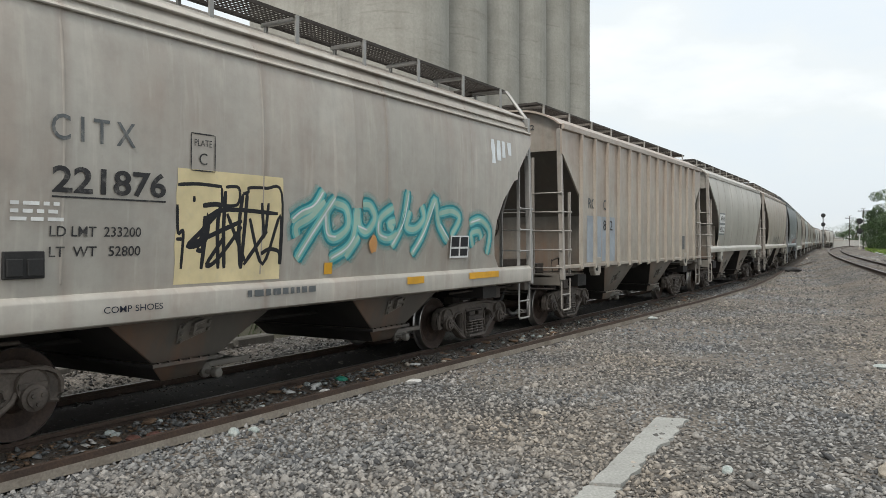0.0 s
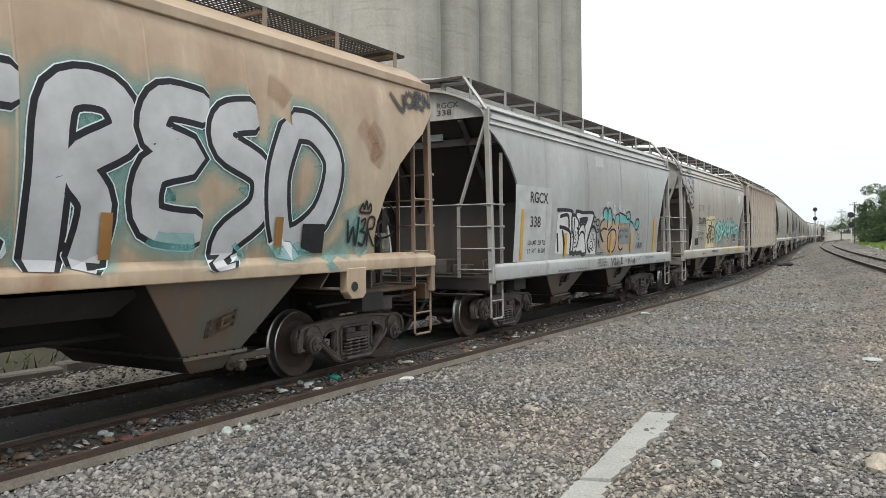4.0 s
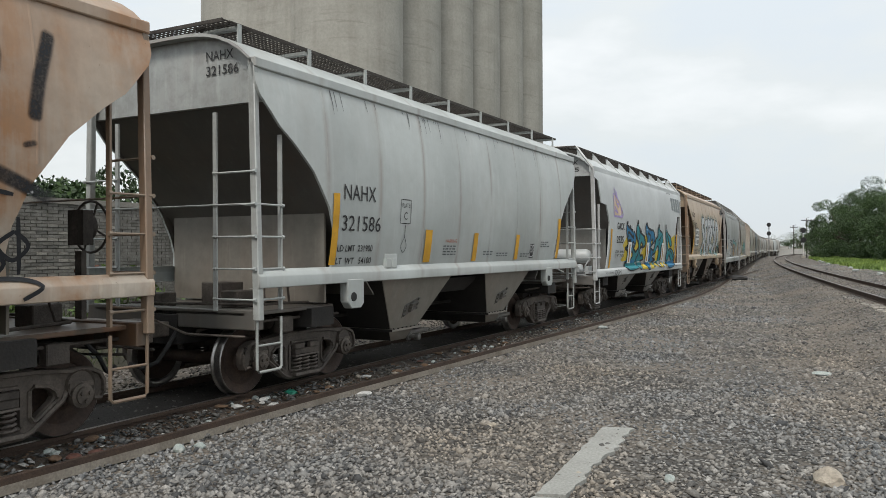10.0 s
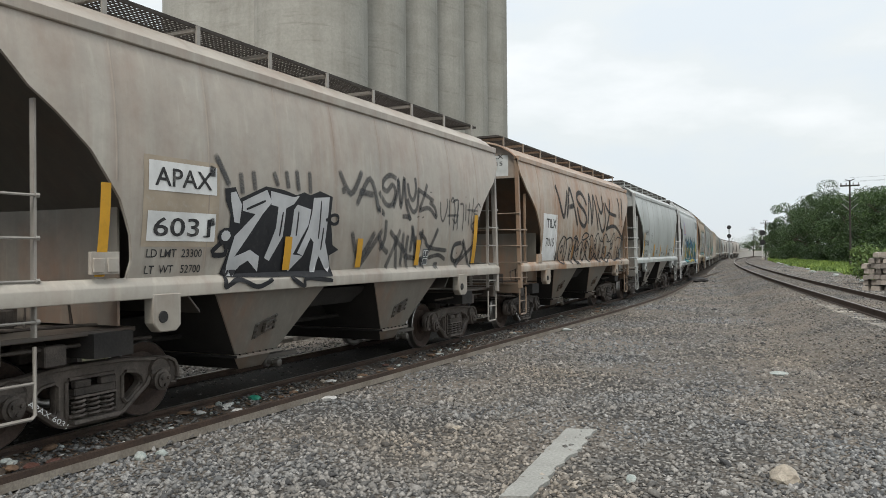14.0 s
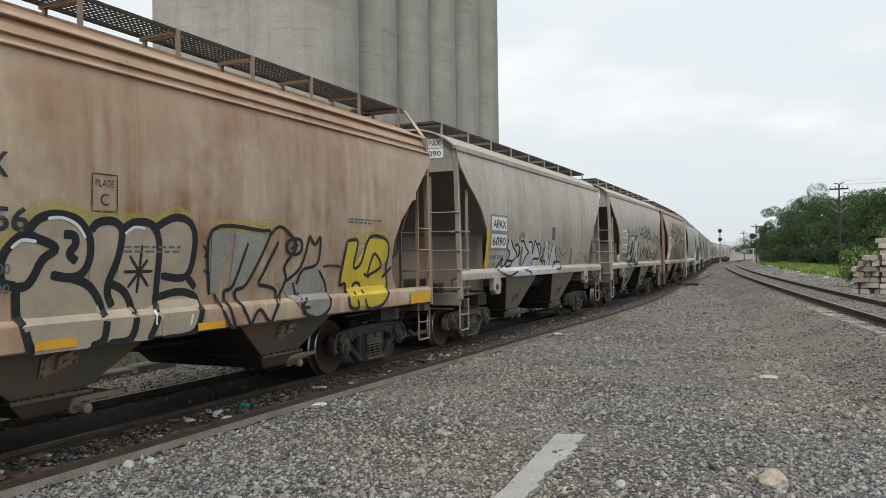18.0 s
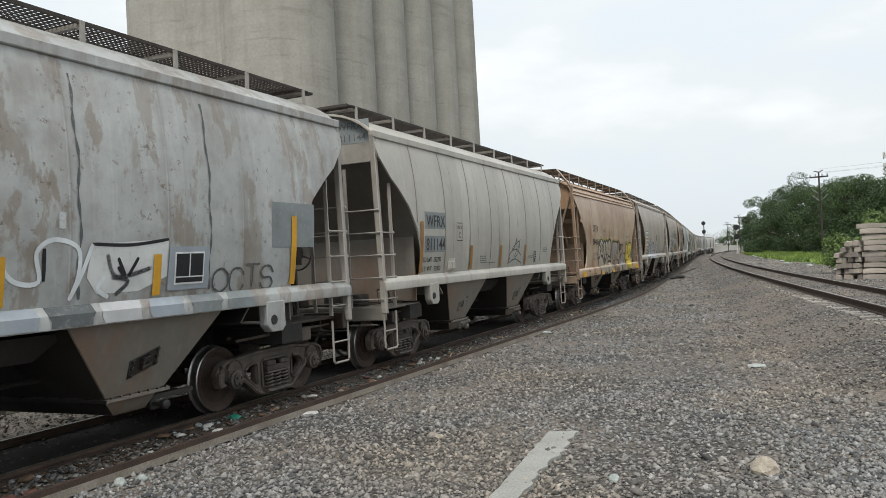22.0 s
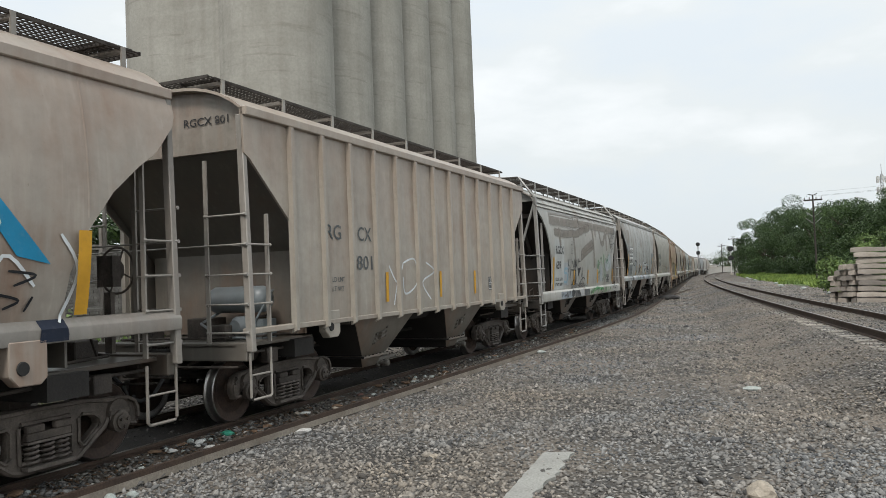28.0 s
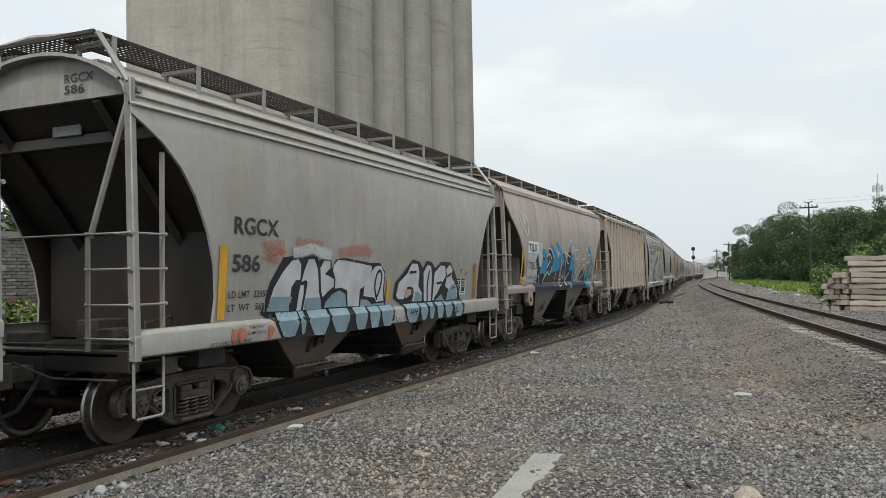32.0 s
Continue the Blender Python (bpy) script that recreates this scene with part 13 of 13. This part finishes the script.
def light_bush(x, y, h, w, seed, label, count=1500, size=0.12):
    rng_b = np.random.default_rng(seed)
    c = [(rng_b.uniform(-w, w), rng_b.uniform(-w, w) * 0.7, rng_b.uniform(0.15, 0.9) * h) for _ in range(14)]
    b = thing("bush", label, "bush", m=pose(x, y, GROUND))
    part("foliage", leaf_cloud(c, [rng_b.uniform(0.25, 0.45) * w for _ in c], count, size, rng_b, M["leaf_light"], "foliage"), b)
    g = Geo()
    for k in range(5):
        a = k * 1.3
        g.tube([(0, 0, 0), (math.cos(a) * w * 0.4, math.sin(a) * w * 0.3, h * 0.5), (math.cos(a) * w * 0.7, math.sin(a) * w * 0.5, h * 0.9)], [0.03, 0.02, 0.01], 5)
    part("stem", g.mesh("stem", M["bark"]), b)


light_bush(23.6, 45.6, 2.3, 1.3, 41, "bright green bush beside the stacked ties", 4500, 0.075)
light_bush(29.0, 48.5, 4.0, 2.6, 42, "feathery light green shrub behind the stacked ties", 7000, 0.08)
light_bush(30.0, 55.0, 2.2, 1.8, 43, "bright green bush on the verge", 3500, 0.08)


def verge_grass():
    rng_g = np.random.default_rng(5)
    n = 44000
    y = 50 + 165 * rng_g.random(n) ** 1.25
    off = rng_g.uniform(5.4, 17.5, n)
    v = np.zeros((n, 3, 3))
    for i in range(n):
        x0, h = verge_line(y[i])
        px, py = x0 + math.cos(h) * off[i], y[i] - math.sin(h) * off[i]
        edge = noise.noise(Vector((px * 0.2, py * 0.12, 3)))
        if off[i] < 6.2 + 1.6 * edge and off[i] < 8:
            px += 3.2
        a, s = rng_g.uniform(0, math.tau), 0.055 * (1 + y[i] / 120)
        hh = rng_g.uniform(0.2, 0.65) * (1.1 if off[i] > 9 else 0.75)
        v[i] = [(px - math.cos(a) * s, py - math.sin(a) * s, GROUND), (px + math.cos(a) * s, py + math.sin(a) * s, GROUND), (px + rng_g.normal(0, 0.2), py + rng_g.normal(0, 0.2), GROUND + hh)]
    return islands_mesh("grass", v.reshape(-1, 3), np.arange(n * 3).reshape(-1, 3), M["grass"])


thing("grass", "bright green uncut grass along the verge", "grass", kind="stuff", mesh=verge_grass())
verge_rows = []
for y in np.arange(52, 220, 6.0):
    x0, h = verge_line(y)
    verge_rows.append([(x0 + math.cos(h) * o, y - math.sin(h) * o, ground_z(x0 + o, y) * 0 + GROUND + z) for o, z in ((6.0 + 0.6 * math.sin(y * 0.21), 0.03), (8.0, 0.12), (14, 0.2), (30, 0.25), (60, 0.25))])
thing("verge", "green turf bank between the track and the trees", "turf", kind="structure", mesh=Geo().grid(verge_rows).mesh("verge", surface("verge_turf", (0.11, 0.17, 0.04), (0.06, 0.10, 0.03), 1.2, 14.0, 0.95, bump=0.8, dist=0.06)))
for i in range(9):
    x0, h = verge_line(40 + i * 11)
    o = random.uniform(4.2, 7.0)
    lump("stone", "pale stone by the second track", "stone", x0 + math.cos(h) * o, 40 + i * 11 - math.sin(h) * o, (0.28, 0.2, 0.13), M["pale_stone"], 60 + i, group="stones by the second track")

# ---- signals, poles, tower ----
M["black_metal"] = surface("black_signal_metal", (0.02, 0.02, 0.021), (0.012, 0.012, 0.012), 4.0, 30.0, 0.6, bump=0.1)
M["grey_metal"] = surface("galvanised_mast", (0.36, 0.37, 0.37), (0.26, 0.27, 0.27), 2.0, 30.0, 0.5, 0.5, 0.2)
M["pale_mast"] = surface("pale_painted_mast", (0.55, 0.55, 0.52), (0.40, 0.40, 0.38), 2.0, 30.0, 0.7, bump=0.2)
M["pole_wood"] = surface("dark_creosoted_pole", (0.050, 0.042, 0.036), (0.028, 0.024, 0.021), 3.0, 30.0, 0.9, bump=0.5)


def signal(x, y, heads, top, mast, label, r=0.44):
    s = thing("railway_signal", label, "railway signal", m=pose(x, y, GROUND, rz=-19))
    part("mast", Geo().tube([(0, 0, 0), (0, 0, top)], 0.09, 10).mesh("mast", mast), s)
    part("base", Geo().box(-0.35, 0.35, -0.35, 0.35, 0, 0.5).mesh("base", M["concrete"], bevel=0.03), s)
    for z in heads:
        hd = part("signal_head", Geo().lathe([(-0.06, r), (0.0, r), (0.02, r - 0.04), (0.20, 0.25), (0.22, 0.1)], "y", 26, z=z, y=-0.15).mesh("signal_head", M["black_metal"]), s)
        part("hood", Geo().lathe([(-0.45, 0.15), (-0.06, 0.16), (-0.05, 0.12)], "y", 16, z=z, y=-0.15).mesh("hood", M["black_metal"]), hd)
    part("ladder", Geo().tube([(-0.16, 0.35, 0.3), (-0.16, 0.25, top)], 0.02, 5).tube([(0.16, 0.35, 0.3), (0.16, 0.25, top)], 0.02, 5).mesh("ladder", M["grey_metal"]), s)


signal(59.6, 172.6, (7.25, 5.35), 7.3, M["grey_metal"], "two-headed railway signal with round black targets on a grey mast")
signal(69.3, 179.0, (6.15, 4.0), 6.4, M["pale_mast"], "two-headed railway signal on a pale mast beside the trees", 0.62)


def pole(x, y, h, label, arm=0.9, braces=True):
    p = thing("utility_pole", label, "utility pole", m=pose(x, y, GROUND, rz=-28))
    part("shaft", Geo().tube([(0, 0, 0), (0, 0, h)], [0.11, 0.08], 10).mesh("shaft", M["pole_wood"]), p)
    part("crossarm", Geo().box(-arm, arm, -0.06, 0.06, h - 0.55, h - 0.40).mesh("crossarm", M["pole_wood"]), p)
    for xx in (-arm + 0.1, -arm * 0.35, arm * 0.35, arm - 0.1):
        part("insulator", Geo().lathe([(0, 0.035), (0.08, 0.07), (0.14, 0.05), (0.22, 0.06)], "z", 8, x=xx, z=h - 0.40).mesh("insulator", M["grey_metal"]), p)
    part("crossarm", Geo().tube([(-0.45, 0, h + 0.15), (0.05, 0, h + 0.02), (0.45, 0, h + 0.2)], 0.05, 6).mesh("crossarm", M["pole_wood"]), p)
    if braces:
        for z in (h - 2.3, h - 3.0):
            part("brace", Geo().tube([(-0.75, 0, z + 0.65), (0, 0, z), (0.75, 0, z + 0.65)], 0.035, 6).mesh("brace", M["grey_metal"]), p)


pole(40.3, 81.0, 9.1, "dark wooden utility pole with crossarm and insulators")
pole(72.0, 184.0, 9.0, "pale utility pole behind the signal", 1.1, False)
pole(77.0, 205.0, 8.0, "distant utility pole with a crossarm", 0.9, False)
g = Geo()
for dx, z in ((-0.7, 8.85), (0.7, 8.85), (0.0, 9.25)):
    pts = []
    for i in range(13):
        u = i / 12
        pts.append((40.3 + dx + u * 26, 81.0 - u * 14, z + u * 4.0 - 1.2 * math.sin(u * math.pi)))
    g.tube(pts, 0.006, 4)
thing("overhead_wire", "thin sagging wires from the utility pole", "wire", mesh=g.mesh("overhead_wire", M["black_metal"]))


def antenna_tower():
    x, y = polar(30.5, 300)
    t = thing("antenna_tower", "slim grey lattice tower with panel antennas", "antenna tower", m=pose(x, y, GROUND))
    for k in range(3):
        a = k * math.tau / 3
        part("leg", Geo().tube([(math.cos(a) * 0.9, math.sin(a) * 0.9, 0), (math.cos(a) * 0.35, math.sin(a) * 0.35, 31)], 0.09, 6).mesh("leg", M["grey_metal"]), t)
    g = Geo()
    for i in range(26):
        for k in range(3):
            a, b = k * math.tau / 3, (k + 1) * math.tau / 3
            r0, r1 = 0.9 - 0.55 * i / 26, 0.9 - 0.55 * (i + 1) / 26
            g.tube([(math.cos(a) * r0, math.sin(a) * r0, 31 * i / 26), (math.cos(b) * r1, math.sin(b) * r1, 31 * (i + 1) / 26)], 0.04, 4)
    part("lattice", g.mesh("lattice", M["grey_metal"]), t)
    part("spike", Geo().tube([(0, 0, 31), (0, 0, 34.4)], 0.08, 6).mesh("spike", M["grey_metal"]), t)
    for z in (29.2, 25.6):
        for k in range(6):
            a = k * math.tau / 6 + 0.3
            part("panel_antenna", Geo().box(math.cos(a) * 1.5 - 0.18, math.cos(a) * 1.5 + 0.18, math.sin(a) * 1.5 - 0.12, math.sin(a) * 1.5 + 0.12, z - 1.1, z + 1.1).mesh("panel_antenna", M["pale_mast"], bevel=0.03), t)
        part("ring", Geo().tube([(1.4 * math.cos(a), 1.4 * math.sin(a), z) for a in np.arange(13) * math.tau / 12], 0.05, 5).mesh("ring", M["grey_metal"]), t)


antenna_tower()

# far low wall and sheds by the curve
M["far_wall"] = surface("far_pale_plaster", (0.46, 0.46, 0.44), (0.34, 0.34, 0.32), 0.3, 6.0, 0.9, bump=0.2)
x, y = polar(20.45, 250)
far_shed = thing("far_wall", "long low pale wall across the end of the line", "wall", m=pose(x, y, GROUND, rz=-20))
part("wall", Geo().box(-6, 6, -0.15, 0.15, 0, 2.0).mesh("wall", M["far_wall"]), far_shed)
part("coping", Geo().box(-6.05, 6.05, -0.22, 0.22, 2.0, 2.15).mesh("coping", M["concrete"]), far_shed)
x, y = polar(19.95, 262)
shed = thing("signal_box", "small white trackside cabin", "cabin", m=pose(x, y, GROUND, rz=-20))
part("wall", Geo().box(-1.3, 1.3, -1.2, 1.2, 0, 2.7).mesh("wall", M["pale_mast"]), shed)
part("roof", Geo().box(-1.5, 1.5, -1.4, 1.4, 2.7, 2.85).mesh("roof", M["concrete"]), shed)
x, y = polar(19.2, 420)
for i in range(5):
    tree(*polar(18.6 + i * 0.55, 420 + 20 * (i % 2)), 9 + i % 3, 6, 500 + i, "hazy distant tree beyond the curve", 1800)

# ---- brick boundary wall behind the train ----
M["brick"] = surface("old_red_brick", (0.30, 0.135, 0.085), (0.18, 0.085, 0.06), 6.0, 50.0, 0.9, bump=0.5, per="object")
M["brick_white"] = surface("whitewashed_brick", (0.36, 0.35, 0.325), (0.13, 0.12, 0.105), 5.0, 50.0, 0.9, bump=0.5, per="object")
M["mortar"] = surface("grey_mortar", (0.20, 0.185, 0.165), (0.12, 0.11, 0.10), 4.0, 40.0, 0.95, bump=0.5)
WALL_N = -7.2      # to the left of the track


def wall_point(s, n=WALL_N):
    x = -math.cos(HEAD) * OFF + math.sin(HEAD) * s + math.cos(HEAD) * n
    y = math.sin(HEAD) * OFF + math.cos(HEAD) * s - math.sin(HEAD) * n
    return x, y


wx, wy = wall_point(4.0)
brick_wall = thing("wall_west", "old brick boundary wall, half red, half whitewashed", "wall", kind="structure", m=pose(wx, wy, GROUND, rz=90 - math.degrees(HEAD)))
part("core", Geo().box(-16, 20, 0.02, 0.26, 0, 3.0).mesh("core", M["mortar"]), brick_wall)
brick_me = {m: Geo().box(-0.118, 0.118, -0.012, 0.05, -0.031, 0.031).mesh("brick", M[m], bevel=0.006) for m in ("brick", "brick_white")}
made = 0
rest = {"brick": Geo(), "brick_white": Geo()}
for row in range(41):
    for i in range(144):
        x = -15.9 + i * 0.25 + (0.125 if row % 2 else 0)
        z = 0.05 + row * 0.073
        which = "brick" if x < 5.2 + 0.6 * noise.noise(Vector((z, 1, 1))) else "brick_white"
        if which == "brick_white" and noise.noise(Vector((x * 0.6, z * 0.8, 3))) > 0.34:
            which = "brick"
        dx, dy = random.uniform(-0.004, 0.004), random.uniform(-0.008, 0.006)
        if made < 300 and 3.6 < x < 8.2 and 1.0 < z < 2.6 and row % 2 == 0:
            part("brick", brick_me[which], brick_wall, m=pose(x + dx, dy, z))
            made += 1
        else:
            rest[which].box(x + dx - 0.118, x + dx + 0.118, dy - 0.012, dy + 0.05, z - 0.031, z + 0.031)
for which, geo in rest.items():
    tagged(part("brickwork", geo.mesh("brickwork", M[which], smooth=0), brick_wall), kind="stuff")
part("coping", Geo().box(-16, 20, -0.05, 0.32, 3.0, 3.12).mesh("coping", M["concrete"]), brick_wall)
for i, (s, n, h, w) in enumerate(((9.0, -6.3, 1.3, 0.8), (11.5, -6.4, 1.7, 1.0), (14.5, -6.2, 1.2, 0.9), (17.5, -6.5, 1.8, 1.2), (21.5, -6.0, 1.4, 1.3), (25.0, -6.0, 2.2, 1.6), (30.0, -6.5, 2.4, 1.8), (5.5, -6.4, 1.0, 0.7))):
    light_bush(*wall_point(s, n), h, w, 70 + i, "scrubby green bush against the boundary wall", 1500, 0.07)
for i, (s, n, h, w) in enumerate(((6.0, -10.5, 5.0, 2.2), (9.5, -11, 5.6, 2.4), (13.0, -10.5, 4.6, 2.2), (17, -11, 5.2, 2.4), (1.5, -11, 5.2, 2.4))):
    tree(*wall_point(s, n), h, w, 700 + i, "leafy green tree behind the boundary wall", 11000, leaf=0.075)


M["bank"] = surface("dark_weedy_soil", (0.050, 0.048, 0.026), (0.024, 0.022, 0.015), 2.0, 30.0, 0.95, bump=0.8)
M["weed"] = leaf_material("dull_weeds", (0.030, 0.045, 0.016), (0.065, 0.085, 0.032))


def bank_z(n):
    return float(np.interp(-n, (3.5, 4.0, 4.5, 5.0, 5.6, 6.2, 7.2), (0.0, 0.16, 0.36, 0.52, 0.62, 0.66, 0.66)))


def weeds():
    rng_g = np.random.default_rng(8)
    n = 9000
    v = np.zeros((n, 3, 3))
    for i in range(n):
        off = rng_g.uniform(-6.9, -3.6)
        px, py = wall_point(rng_g.uniform(-10, 60), off)
        zb = GROUND + bank_z(off) - 0.05
        a, s, hh = rng_g.uniform(0, math.tau), 0.02, rng_g.uniform(0.1, 0.38)
        v[i] = [(px - math.cos(a) * s, py - math.sin(a) * s, zb), (px + math.cos(a) * s, py + math.sin(a) * s, zb), (px + rng_g.normal(0, 0.12), py + rng_g.normal(0, 0.12), zb + 0.05 + hh * 0.7)]
    return islands_mesh("weeds", v.reshape(-1, 3), np.arange(n * 3).reshape(-1, 3), M["weed"])


thing("weeds", "sparse green weeds along the far side of the track", "weeds", kind="stuff", mesh=weeds())
kx, ky = wall_point(15, -3.3)
kerb = thing("kerb", "row of dark broken concrete kerb stones beyond the train's track", "kerb", m=pose(kx, ky, GROUND - 0.02, rz=90 - math.degrees(HEAD)))
kerb_stone = Geo().box(-0.52, 0.52, -0.14, 0.14, 0, 0.19).mesh("kerb_stone", M["kerb"], bevel=0.03)
for i in range(64):
    if random.random() < 0.72:
        part("kerb_stone", kerb_stone, kerb, m=pose(-25 + i * 1.1, random.uniform(-0.05, 0.05), random.uniform(-0.06, 0.0), random.uniform(-4, 4), 0, random.uniform(-3, 3)))


def bank():
    """A low bank of dark soil beyond the kerb stones."""
    rows = []
    for i in range(90):
        s = -10 + i * 0.8
        rows.append([(*wall_point(s, -3.5 - 0.5 * j), GROUND + bank_z(-3.5 - 0.5 * j) - 0.02 + 0.06 * noise.noise(Vector((s * 0.7, j * 0.6, 3)))) for j in range(8)])
    return Geo().grid(rows).mesh("soil_bank", M["bank"])


thing("soil_bank", "low bank of dark weedy soil along the track", "bank", kind="structure", mesh=bank())


def motions():
    """The train rolls by at a steady speed along its track; every wheelset turns with it."""
    for k, car in CARS.items():
        start = 1.12 - PITCH * k + SHIFT.get(k, 0.55) + LB
        rows = []
        for t in range(33):
            s = start + SPEED * t
            xa, ya, _ = on_track(s - TRUCK_X)
            xb, yb, _ = on_track(s + TRUCK_X)
            rows.append((t, pose((xa + xb) / 2, (ya + yb) / 2, 0, rz=math.degrees(math.atan2(yb - ya, xb - xa)))))
        walk(car, rows)
    for k, car in CARS.items():
        for ob in car.children_recursive:
            if ob.name.split(".")[0] == "wheelset":
                at = ob.location.copy()
                walk(ob, [(i / 10, pose(*at, ry=math.degrees(SPEED * i / 10 / 0.42))) for i in range(321)])


motions()
